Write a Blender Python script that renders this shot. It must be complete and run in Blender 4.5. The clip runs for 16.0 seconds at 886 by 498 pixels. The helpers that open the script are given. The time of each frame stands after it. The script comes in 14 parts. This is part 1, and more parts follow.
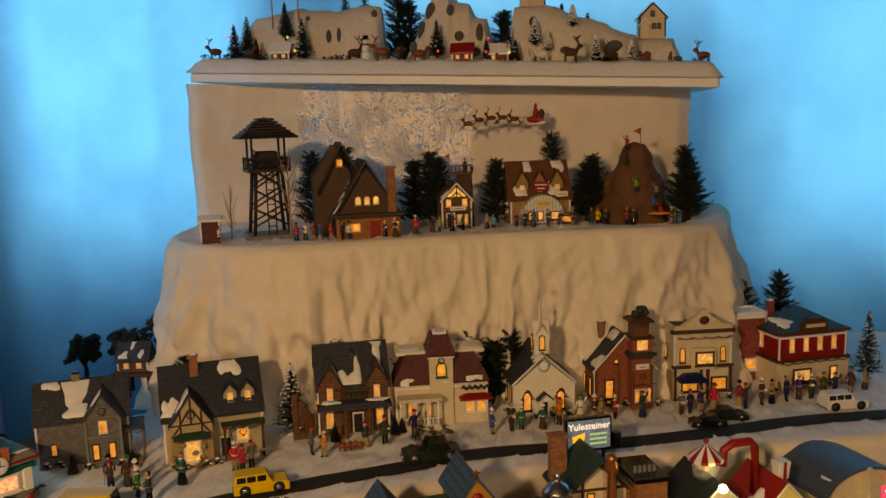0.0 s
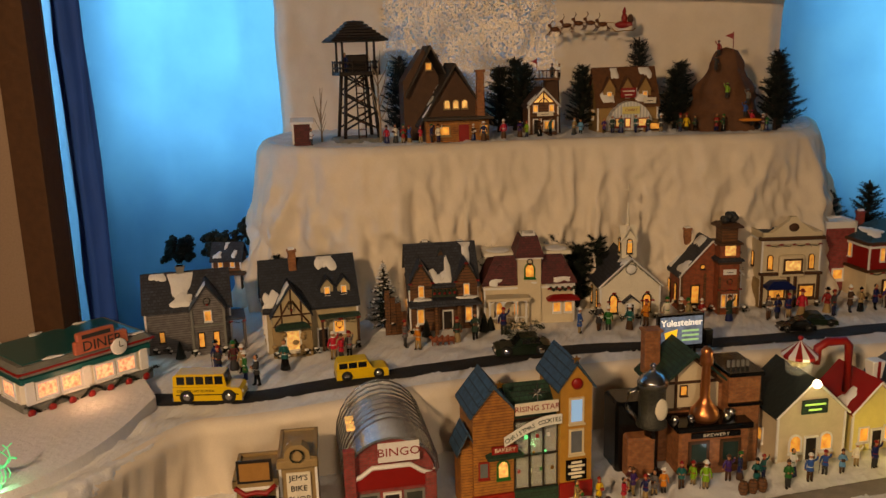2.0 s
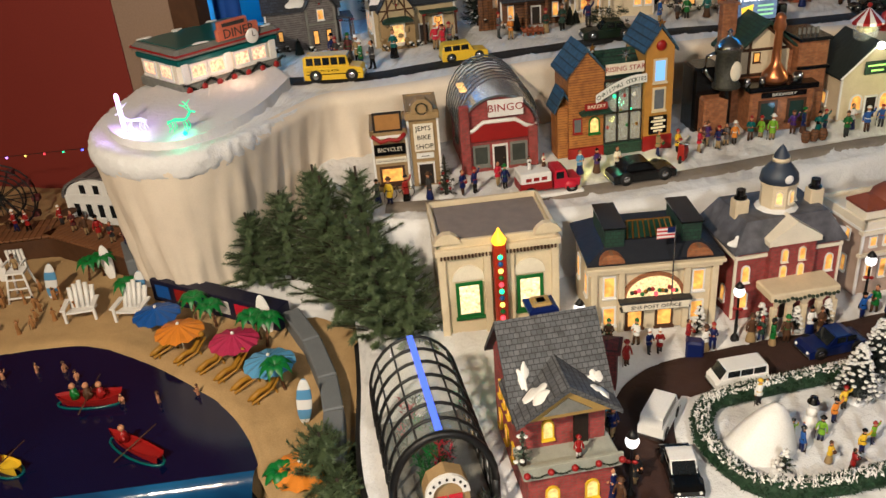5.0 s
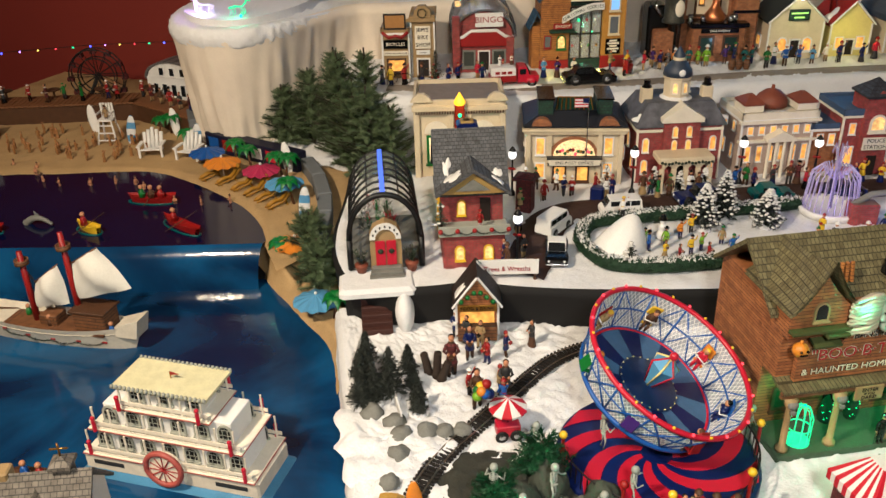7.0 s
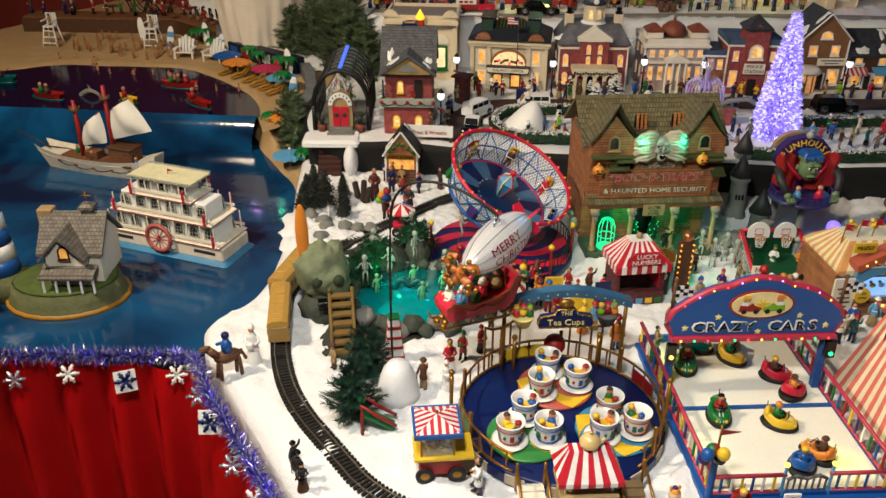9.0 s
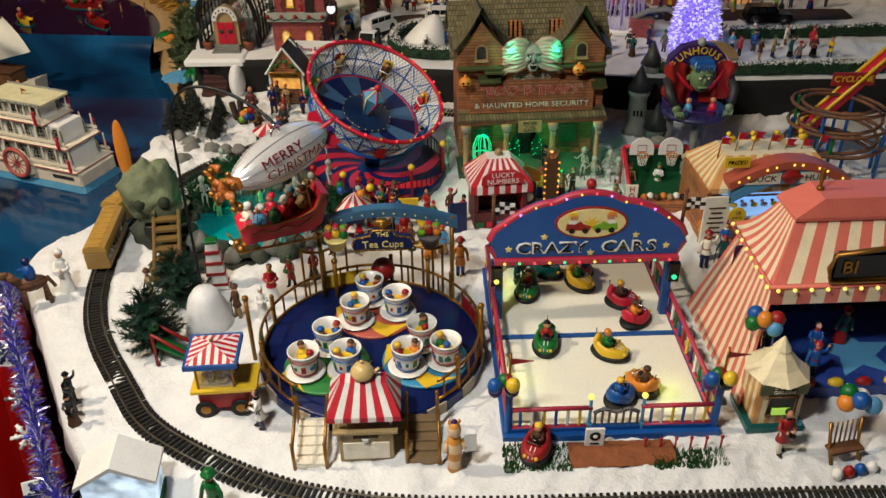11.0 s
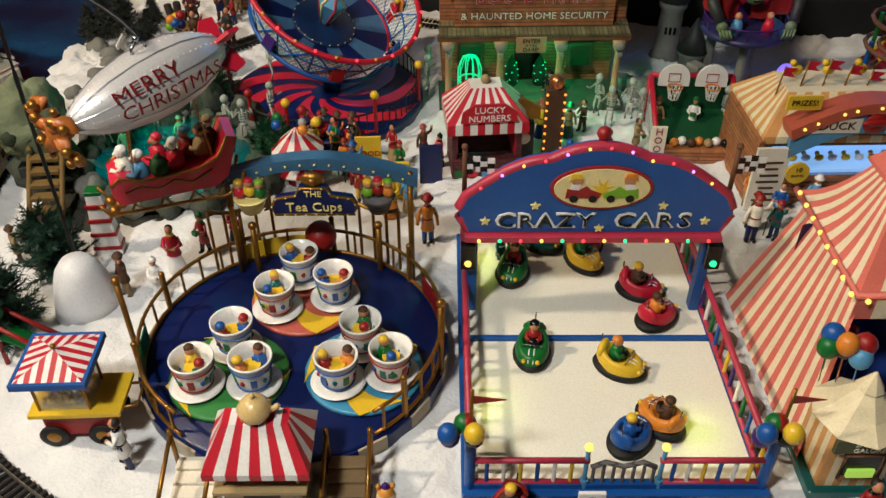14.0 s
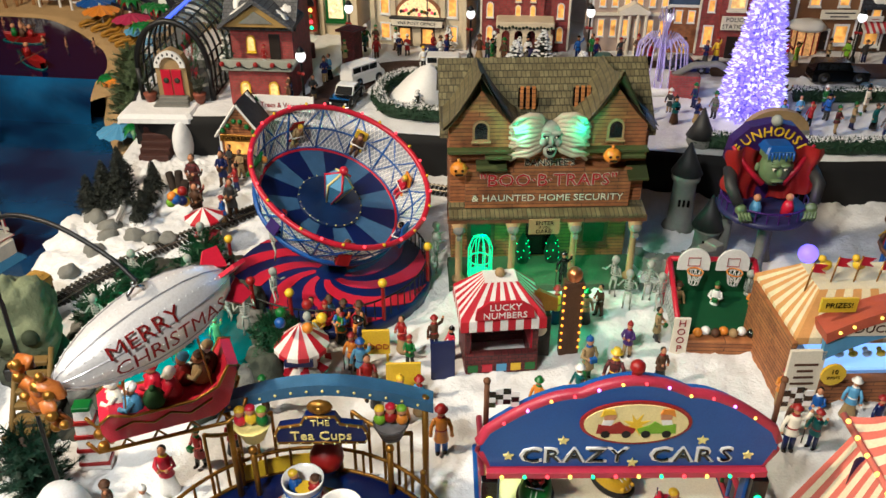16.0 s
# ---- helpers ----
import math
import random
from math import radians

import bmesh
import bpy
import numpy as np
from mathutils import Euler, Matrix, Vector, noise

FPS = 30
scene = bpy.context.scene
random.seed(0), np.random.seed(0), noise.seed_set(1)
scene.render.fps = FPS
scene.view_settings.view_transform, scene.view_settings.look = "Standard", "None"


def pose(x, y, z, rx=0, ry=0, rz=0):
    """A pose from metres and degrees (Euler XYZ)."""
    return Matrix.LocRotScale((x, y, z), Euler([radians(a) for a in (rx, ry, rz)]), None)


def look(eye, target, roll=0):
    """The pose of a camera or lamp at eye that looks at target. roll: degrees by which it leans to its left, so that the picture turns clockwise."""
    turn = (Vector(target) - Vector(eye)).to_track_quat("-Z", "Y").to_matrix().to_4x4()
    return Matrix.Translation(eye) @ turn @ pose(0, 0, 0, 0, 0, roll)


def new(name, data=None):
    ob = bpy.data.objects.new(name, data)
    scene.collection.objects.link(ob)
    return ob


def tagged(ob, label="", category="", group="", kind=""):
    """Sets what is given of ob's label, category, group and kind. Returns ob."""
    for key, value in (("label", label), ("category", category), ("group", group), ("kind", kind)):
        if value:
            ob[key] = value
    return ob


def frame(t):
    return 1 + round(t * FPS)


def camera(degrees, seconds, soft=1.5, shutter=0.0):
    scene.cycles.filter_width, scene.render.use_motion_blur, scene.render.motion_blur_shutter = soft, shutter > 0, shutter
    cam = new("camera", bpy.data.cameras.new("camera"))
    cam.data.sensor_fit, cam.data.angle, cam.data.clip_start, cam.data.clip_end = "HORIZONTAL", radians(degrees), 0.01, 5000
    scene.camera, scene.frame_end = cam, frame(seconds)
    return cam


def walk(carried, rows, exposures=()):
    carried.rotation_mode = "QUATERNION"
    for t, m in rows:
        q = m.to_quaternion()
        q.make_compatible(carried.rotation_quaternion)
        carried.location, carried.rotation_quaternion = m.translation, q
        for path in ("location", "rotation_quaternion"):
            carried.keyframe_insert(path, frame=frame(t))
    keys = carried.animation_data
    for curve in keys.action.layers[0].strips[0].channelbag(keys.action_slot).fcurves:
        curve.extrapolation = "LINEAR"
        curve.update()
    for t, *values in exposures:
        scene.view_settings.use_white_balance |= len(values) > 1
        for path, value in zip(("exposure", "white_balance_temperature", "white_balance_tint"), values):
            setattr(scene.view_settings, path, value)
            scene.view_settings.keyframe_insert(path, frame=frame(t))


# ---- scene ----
from math import cos, pi, sin

cam = camera(55.4, 16.0)
PATH = [
	(0, (.2298, .1631, 1.7353), (-.0355, 1.8134, 1.4852), -1.7),
	(.5, (.2104, .1555, 1.7209), (-.0718, 1.799, 1.448), -1.7),
	(1, (.1943, .147, 1.7032), (-.1115, 1.7829, 1.4057), -1.7),
	(1.5, (.1724, .1318, 1.6812), (-.1538, 1.7576, 1.3542), -1.6),
	(2, (.1479, .1099, 1.6702), (-.2138, 1.7179, 1.295), -1.6),
	(2.5, (.1225, .0727, 1.6601), (-.3312, 1.6528, 1.2663), -2.0),
	(3, (.1132, .0144, 1.6237), (-.3549, 1.5489, 1.0905), -.6),
	(3.5, (.0938, -.0473, 1.6128), (-.3667, 1.4568, .9942), -.4),
	(4, (.0989, -.0955, 1.6085), (-.365, 1.4044, .9824), -1.0),
	(4.5, (.1031, -.1479, 1.5942), (-.3617, 1.33, .9199), -3.5),
	(5, (.1217, -.1724, 1.5705), (-.3296, 1.2523, .7813), -4.9),
	(5.2, (.1411, -.1876, 1.5705), (-.3177, 1.2202, .7559), -5.2),
	(7.3, (.4985, -.6811, 1.5004), (-.0777, .7047, .7238), -1.4),
	(7.5, (.5383, -.7225, 1.5004), (-.0414, .6583, .7171), -1.4),
	(8, (.7174, -.8146, 1.4885), (.1175, .5357, .6681), .2),
	(8.5, (.8357, -.9092, 1.4835), (.2121, .4419, .6807), .9),
	(9, (.8788, -.9802, 1.4784), (.2155, .3532, .679), .4),
	(9.5, (.9472, -1.003, 1.4683), (.2755, .2873, .6081), -.8),
	(10, (1.0512, -.9287, 1.4531), (.3676, .3608, .6004), -1.0),
	(10.2, (1.085, -.8982, 1.4463), (.398, .3955, .6047), -1.0),
	(12.3, (1.0757, -.6566, 1.3339), (.425, .5062, .2946), -.9),
	(12.5, (1.0732, -.6397, 1.3246), (.4217, .5222, .2844), -.9),
	(13, (1.052, -.6042, 1.2967), (.4039, .529, .2236), -1.2),
	(13.5, (1.0224, -.567, 1.2866), (.3557, .5645, .2227), -1.2),
	(14, (1.0072, -.5357, 1.2959), (.3515, .6185, .2498), -.1),
	(14.5, (.987, -.5138, 1.3018), (.305, .676, .3131), .1),
	(15, (.965, -.4901, 1.3238), (.2687, .7284, .3824), .5),
	(15.5, (.9489, -.4724, 1.344), (.2611, .7723, .4306), .3),
	(16, (.9413, -.458, 1.3483), (.2366, .8053, .4745), 0.0),
]
walk(cam, [(t, look(eye, target, roll)) for t, eye, target, roll in PATH], [(0,-.62,10600,22), (1.5, -.64, 9700, 22), (2.0, -.58, 9200, 22), (2.5, -.55, 8900, 22), (3.5,-.12,7600,16), (4.5,.12,6150,11), (5.2,.14,5950,11), (7.5,-.05,5950,11), (10.0,-.42,6000,10), (12.5, -.68, 5950, 10), (14.5, -.52,5950,10), (15.2,-.22,5900,10), (16.0,0.0,5800,9)])

# ---- world and lights ----
world = bpy.data.worlds.new("room_dusk")
scene.world = world
world.use_nodes = True
_sky = world.node_tree.nodes.new("ShaderNodeTexSky")
_sky.sky_type, _sky.sun_disc, _sky.sun_elevation, _sky.sun_rotation = "NISHITA", False, radians(25), radians(200)
_bg = world.node_tree.nodes["Background"]
_bg.inputs["Strength"].default_value = .05
world.node_tree.links.new(_sky.outputs["Color"], _bg.inputs["Color"])


def area_lamp(name, eye, target, w, h, power, color):
	d = bpy.data.lights.new(name, "AREA")
	d.shape, d.size, d.size_y, d.energy, d.color = "RECTANGLE", w, h, power, color
	ob = new(name, d)
	ob.matrix_world = look(eye, target)
	return ob


def bulb(name, place, power, color, r=.006):
	d = bpy.data.lights.new(name, "POINT")
	d.energy, d.color, d.shadow_soft_size = power, color, r
	ob = new(name, d)
	ob.location = place
	return ob


area_lamp("ceiling_lamp", (-.5, -.85, 2.3), (.15, 1.0, 1.0), .12, .12, 55, (1.0, .79, .53))
# Fill lamp added to brighten the fair's front; it stands for no fixture.
area_lamp("fair_fill_lamp", (.68, -.82, 1.85), (.75, -.1, .75), .12, .12, 20, (1.0, .93, .78))
area_lamp("window_daylight_left", (-1.3, 2.98, 1.85), (-1.2, 2.3, 1.75), 1.3, 1.0, 30, (.36, .76, 1.0))
# Backlight added behind the cloth's left end; the side wall has no window.
area_lamp("window_daylight_side", (-1.78, 2.0, 1.6), (-1.0, 2.15, 1.5), .9, 1.3, 52, (.36, .76, 1.0))
area_lamp("window_daylight_right", (1.2, 2.98, 1.8), (1.15, 2.3, 1.75), 1.3, 1.0, 26, (.36, .76, 1.0))
area_lamp("window_daylight_top", (.05, 2.98, 2.2), (.05, 2.4, 1.9), .9, .4, 9, (.6, .8, 1.0))

# ---- materials ----
MATS = {}


def nodes_of(name):
	m = bpy.data.materials.new(name)
	m.use_nodes = True
	nt = m.node_tree
	return m, nt, nt.nodes["Principled BSDF"]


def mat(name, color, rough=.5, var=.18, scale=60.0, bump=.25, metal=0.0, fine=600.0, coat=0.0, dirt=0.0, deep=.002):
	"""A painted, moulded or natural surface with colour change at two scales and a fine relief."""
	if name in MATS:
		return MATS[name]
	color = [c ** 1.32 if max(color) < .6 else c for c in color]
	m, nt, p = nodes_of(name)
	n, link = nt.nodes.new, nt.links.new
	a, b = n("ShaderNodeTexNoise"), n("ShaderNodeTexNoise")
	a.inputs["Scale"].default_value, a.inputs["Detail"].default_value = scale, 4
	b.inputs["Scale"].default_value, b.inputs["Detail"].default_value = fine, 3
	geo = n("ShaderNodeNewGeometry")
	link(geo.outputs["Position"], a.inputs["Vector"])
	link(geo.outputs["Position"], b.inputs["Vector"])
	mix = n("ShaderNodeMix")
	mix.data_type = "RGBA"
	dark = [c * (1 - var * 1.6) for c in color]
	light = [min(1, c * (1 + var)) for c in color]
	mix.inputs["A"].default_value, mix.inputs["B"].default_value = (*dark, 1), (*light, 1)
	link(a.outputs["Fac"], mix.inputs["Factor"])
	mix2 = n("ShaderNodeMix")
	mix2.data_type, mix2.blend_type = "RGBA", "MULTIPLY"
	mix2.inputs["Factor"].default_value = max(0, min(1, .2 + dirt))
	link(mix.outputs["Result"], mix2.inputs["A"])
	ramp = n("ShaderNodeValToRGB")
	ramp.color_ramp.elements[0].position, ramp.color_ramp.elements[1].position = .3, .62
	ramp.color_ramp.elements[0].color = (.45, .4, .36, 1)
	link(b.outputs["Fac"], ramp.inputs["Fac"])
	link(ramp.outputs["Color"], mix2.inputs["B"])
	link(mix2.outputs["Result"], p.inputs["Base Color"])
	bp = n("ShaderNodeBump")
	bp.inputs["Strength"].default_value, bp.inputs["Distance"].default_value = bump * .7, deep * .7
	hsum = n("ShaderNodeMath")
	hsum.operation = "MULTIPLY_ADD"
	hsum.inputs[1].default_value = 2.5
	link(a.outputs["Fac"], hsum.inputs[0])
	link(b.outputs["Fac"], hsum.inputs[2])
	link(hsum.outputs[0], bp.inputs["Height"])
	link(bp.outputs["Normal"], p.inputs["Normal"])
	p.inputs["Specular IOR Level"].default_value = .4
	p.inputs["Roughness"].default_value, p.inputs["Metallic"].default_value = rough, metal
	p.inputs["Coat Weight"].default_value = coat
	MATS[name] = m
	return m


def striped(name, c1, c2, axis=0, per=.01, rough=.5, angle=0.0):
	"""Two-coloured stripes in the object's own axes."""
	m, nt, p = nodes_of(name)
	n, link = nt.nodes.new, nt.links.new
	co, mp = n("ShaderNodeTexCoord"), n("ShaderNodeMapping")
	link(co.outputs["Object"], mp.inputs["Vector"])
	mp.inputs["Rotation"].default_value = (0, 0, angle)
	sep = n("ShaderNodeSeparateXYZ")
	link(mp.outputs["Vector"], sep.inputs["Vector"])
	ma = n("ShaderNodeMath")
	ma.operation, ma.inputs[1].default_value = "PINGPONG", per
	link(sep.outputs[axis], ma.inputs[0])
	gt = n("ShaderNodeMath")
	gt.operation, gt.inputs[1].default_value = "GREATER_THAN", per / 2
	link(ma.outputs[0], gt.inputs[0])
	nz = n("ShaderNodeTexNoise")
	nz.inputs["Scale"].default_value = 150
	mix = n("ShaderNodeMix")
	mix.data_type = "RGBA"
	mix.inputs["A"].default_value, mix.inputs["B"].default_value = (*c1, 1), (*c2, 1)
	link(gt.outputs[0], mix.inputs["Factor"])
	mul = n("ShaderNodeMix")
	mul.data_type, mul.blend_type = "RGBA", "MULTIPLY"
	mul.inputs["Factor"].default_value = .3
	link(mix.outputs["Result"], mul.inputs["A"])
	link(nz.outputs["Fac"], mul.inputs["B"])
	link(mul.outputs["Result"], p.inputs["Base Color"])
	p.inputs["Roughness"].default_value = rough
	return m


def brick(name, c1, c2, mortar, sx=.01, sz=.004, rough=.7, deep=.0012):
	"""Small moulded bricks, boards or shingles in rows, with recessed joints and wear."""
	m, nt, p = nodes_of(name)
	n, link = nt.nodes.new, nt.links.new
	co, sep, sn, cmb = n("ShaderNodeTexCoord"), n("ShaderNodeSeparateXYZ"), n("ShaderNodeSeparateXYZ"), n("ShaderNodeCombineXYZ")
	link(co.outputs["Object"], sep.inputs["Vector"])
	link(co.outputs["Normal"], sn.inputs["Vector"])
	ax, ay, gt, mx = n("ShaderNodeMath"), n("ShaderNodeMath"), n("ShaderNodeMath"), n("ShaderNodeMix")
	ax.operation = ay.operation = "ABSOLUTE"
	gt.operation = "GREATER_THAN"
	link(sn.outputs["X"], ax.inputs[0])
	link(sn.outputs["Y"], ay.inputs[0])
	link(ax.outputs[0], gt.inputs[0])
	link(ay.outputs[0], gt.inputs[1])
	link(gt.outputs[0], mx.inputs["Factor"])
	link(sep.outputs["X"], mx.inputs["A"])
	link(sep.outputs["Y"], mx.inputs["B"])
	link(mx.outputs["Result"], cmb.inputs["X"])
	link(sep.outputs["Z"], cmb.inputs["Y"])
	bt = n("ShaderNodeTexBrick")
	link(cmb.outputs["Vector"], bt.inputs["Vector"])
	bt.inputs["Color1"].default_value, bt.inputs["Color2"].default_value, bt.inputs["Mortar"].default_value = (*c1, 1), (*c2, 1), (*mortar, 1)
	bt.inputs["Scale"].default_value = 1.0
	bt.inputs["Brick Width"].default_value, bt.inputs["Row Height"].default_value, bt.inputs["Mortar Size"].default_value = sx, sz, min(sx, sz) * .09
	wear, rp, mul = n("ShaderNodeTexNoise"), n("ShaderNodeValToRGB"), n("ShaderNodeMix")
	wear.inputs["Scale"].default_value, wear.inputs["Detail"].default_value = 90, 6
	rp.color_ramp.elements[0].position, rp.color_ramp.elements[1].position = .3, .7
	rp.color_ramp.elements[0].color, rp.color_ramp.elements[1].color = (.45, .42, .4, 1), (1, 1, 1, 1)
	mul.data_type, mul.blend_type = "RGBA", "MULTIPLY"
	mul.inputs["Factor"].default_value = .8
	link(co.outputs["Object"], wear.inputs["Vector"])
	link(wear.outputs["Fac"], rp.inputs["Fac"])
	link(bt.outputs["Color"], mul.inputs["A"])
	link(rp.outputs["Color"], mul.inputs["B"])
	link(mul.outputs["Result"], p.inputs["Base Color"])
	bp = n("ShaderNodeBump")
	bp.inputs["Strength"].default_value, bp.inputs["Distance"].default_value = .8, deep
	bp.invert = True
	link(bt.outputs["Fac"], bp.inputs["Height"])
	link(bp.outputs["Normal"], p.inputs["Normal"])
	p.inputs["Roughness"].default_value = rough
	MATS[name] = m
	return m


def glow(name, color, power, spots=0.0):
	"""A surface that gives off light; spots: a bulb's unevenness behind it."""
	if name in MATS:
		return MATS[name]
	m, nt, p = nodes_of(name)
	p.inputs["Base Color"].default_value = (*[c * .6 for c in color], 1)
	p.inputs["Emission Color"].default_value = (*color, 1)
	p.inputs["Emission Strength"].default_value = power
	if spots:
		n, link = nt.nodes.new, nt.links.new
		geo, nz, mr = n("ShaderNodeNewGeometry"), n("ShaderNodeTexNoise"), n("ShaderNodeMapRange")
		nz.inputs["Scale"].default_value = spots
		link(geo.outputs["Position"], nz.inputs["Vector"])
		link(nz.outputs["Fac"], mr.inputs["Value"])
		mr.inputs["From Min"].default_value, mr.inputs["From Max"].default_value = .3, .7
		mr.inputs["To Min"].default_value, mr.inputs["To Max"].default_value = .25 * power, 1.5 * power
		link(mr.outputs["Result"], p.inputs["Emission Strength"])
	MATS[name] = m
	return m


def glassy(name, color, rough=.05, alpha=.25):
	m, nt, p = nodes_of(name)
	p.inputs["Base Color"].default_value, p.inputs["Roughness"].default_value = (*color, 1), rough
	p.inputs["Alpha"].default_value = alpha
	p.inputs["Specular IOR Level"].default_value = .8
	return m


SNOW = mat("snow_floss", (.68, .68, .69), .95, .04, 90, .6, fine=340, dirt=-.12, deep=.003)
PLASTER = mat("draped_cloth_cliff", (.7, .61, .5), .85, .07, 25, .35, fine=420, dirt=-.1, deep=.0015)
FOIL = mat("pearl_film", (.66, .56, .44), .4, .08, 14, 1.0, fine=170, metal=.2, dirt=-.15, deep=.003)
# Noise cuts the film into translucent specks that stand for daylight glints.
nt_ = FOIL.node_tree
fa_, fb_, fr_, ft_, fx_ = (nt_.nodes.new("ShaderNode" + q) for q in ("TexNoise", "NewGeometry", "ValToRGB", "BsdfTranslucent", "MixShader"))
fa_.inputs["Scale"].default_value, fa_.inputs["Detail"].default_value = 190, 3
fr_.color_ramp.elements[0].position, fr_.color_ramp.elements[1].position = .5, .62
nt_.links.new(fb_.outputs["Position"], fa_.inputs["Vector"])
nt_.links.new(fa_.outputs["Fac"], fr_.inputs["Fac"])
nt_.links.new(fr_.outputs["Color"], fx_.inputs[0])
nt_.links.new(nt_.nodes["Principled BSDF"].outputs[0], fx_.inputs[1])
ft_.inputs["Color"].default_value = (.85, .88, .9, 1)
nt_.links.new(ft_.outputs[0], fx_.inputs[2])
nt_.links.new(fx_.outputs[0], nt_.nodes["Material Output"].inputs["Surface"])
CREAM = mat("cream_paint", (.62, .52, .36), .5, .12, 40, .3)
IVORY = mat("ivory_paint", (.72, .66, .54), .5, .1, 40, .3)
WHITE = mat("white_paint", (.72, .71, .69), .42, .06, 50, .15)
TAN = mat("tan_stone", (.42, .31, .17), .65, .2, 50, .4)
ORANGEW = brick("orange_clapboard", (.44, .17, .035), (.38, .14, .03), (.14, .045, .012), .3, .005)
BROWN = mat("brown_timber", (.13, .065, .03), .65, .25, 70, .5)
DARKWOOD = mat("dark_timber", (.035, .02, .013), .6, .3, 90, .5)
LOGS = brick("log_wood", (.2, .08, .027), (.14, .055, .018), (.035, .014, .006), .09, .0065, deep=.002)
GREYW = brick("grey_clapboard", (.17, .155, .155), (.15, .135, .135), (.05, .045, .045), .3, .005)
REDP = mat("red_paint", (.36, .025, .022), .45, .15, 50, .25)
PINK = mat("pink_red_paint", (.55, .03, .07), .38, .1, 50, .15)
BURG = brick("burgundy_shingle", (.15, .018, .02), (.09, .012, .013), (.03, .006, .006), .008, .005)
SLATE = brick("slate_shingle", (.045, .05, .068), (.026, .029, .04), (.008, .008, .01), .008, .0055)
BLUEROOF = brick("blue_roof", (.025, .075, .135), (.02, .06, .11), (.008, .02, .04), .3, .012)
GREENROOF = brick("green_roof", (.012, .06, .036), (.008, .04, .024), (.003, .015, .01), .008, .006)
NAVY = mat("navy_paint", (.012, .03, .14), .35, .15, 50, .15)
BLUE = mat("blue_paint", (.03, .14, .4), .4, .12, 50, .15)
SKYB = mat("sky_blue_paint", (.16, .38, .58), .45, .12, 50, .2)
TEAL = mat("teal_paint", (.01, .16, .16), .3, .15, 50, .1)
GREEN = mat("green_paint", (.02, .2, .05), .4, .15, 50, .2)
LIME = mat("lime_paint", (.25, .45, .04), .45, .12, 50, .2)
YELLOW = mat("yellow_paint", (.68, .44, .02), .35, .1, 50, .12)
PALEY = mat("pale_yellow_paint", (.7, .6, .22), .45, .1, 50, .15)
ORANGE = mat("orange_paint", (.6, .2, .02), .4, .12, 50, .15)
BLACK = mat("black_enamel", (.012, .012, .013), .22, .2, 50, .08)
IRON = mat("black_iron", (.015, .015, .017), .5, .2, 80, .2)
GOLD = mat("antique_gold", (.42, .24, .06), .35, .2, 90, .3, metal=.75)
STEEL = mat("polished_steel", (.55, .56, .58), .25, .1, 50, .1, metal=1.0)
COPPER = mat("copper", (.6, .22, .09), .3, .15, 60, .15, metal=.9)
SKIN = mat("painted_skin", (.55, .3, .18), .55, .1, 90, .2)
RUBBER = mat("black_rubber", (.012, .012, .012), .65, .2, 80, .3)
GREY = mat("grey_stone", (.27, .27, .25), .75, .25, 60, .8)
DARKG = mat("dark_grey", (.06, .06, .062), .55, .2, 60, .3)
PURPLE = mat("purple_paint", (.09, .03, .2), .4, .15, 50, .2)
ROCK = mat("brown_rock", (.2, .1, .05), .8, .3, 35, 1.0, fine=150)
SAND = mat("sand", (.52, .38, .21), .9, .14, 30, .8, fine=500, dirt=.15)
ASPHALT = mat("road_flock", (.035, .033, .034), .8, .3, 60, .8, fine=500, dirt=.1)
BRICKROAD = mat("brown_brick_road", (.085, .045, .035), .7, .2, 70, .6, fine=350)
REDBRICK = brick("red_brick", (.4, .055, .055), (.3, .04, .04), (.18, .1, .08))
ORANGEBRICK = brick("orange_brick", (.42, .16, .06), (.3, .1, .035), (.25, .13, .07))
WOODSIDE = brick("weathered_boards", (.42, .16, .052), (.29, .1, .034), (.09, .035, .015), .085, .0048)
SHAKES = brick("wood_shakes", (.2, .175, .085), (.12, .1, .045), (.045, .038, .016), .0056, .0062, .6, .0025)
GREENTREE = mat("pine_needle", (.055, .075, .045), .65, .4, 60, .2)
DARKTREE = mat("dark_needle", (.014, .028, .016), .7, .4, 60, .2)
PALM = mat("palm_leaf", (.02, .22, .06), .4, .2, 90, .2)
TRUNK = mat("bark", (.06, .04, .028), .8, .3, 80, .7)
LIT = glow("lit_window", (1.0, .46, .09), .75, 90)
LITW = glow("lit_window_pale", (1.0, .6, .2), .8, 120)
LEDW = glow("white_led", (1.0, .95, .85), 6)
LEDY = glow("yellow_bulb", (1.0, .75, .12), 1.8)
LEDR = glow("red_bulb", (1.0, .06, .08), 1.6)
LEDG = glow("green_bulb", (.05, 1.0, .35), 1.6)
LEDB = glow("blue_bulb", (.08, .1, 1.0), 4)
LEDP = glow("violet_bulb", (.55, .25, 1.0), 3)
CLEAR = glassy("clear_plastic", (.8, .85, .85), .08, .22)


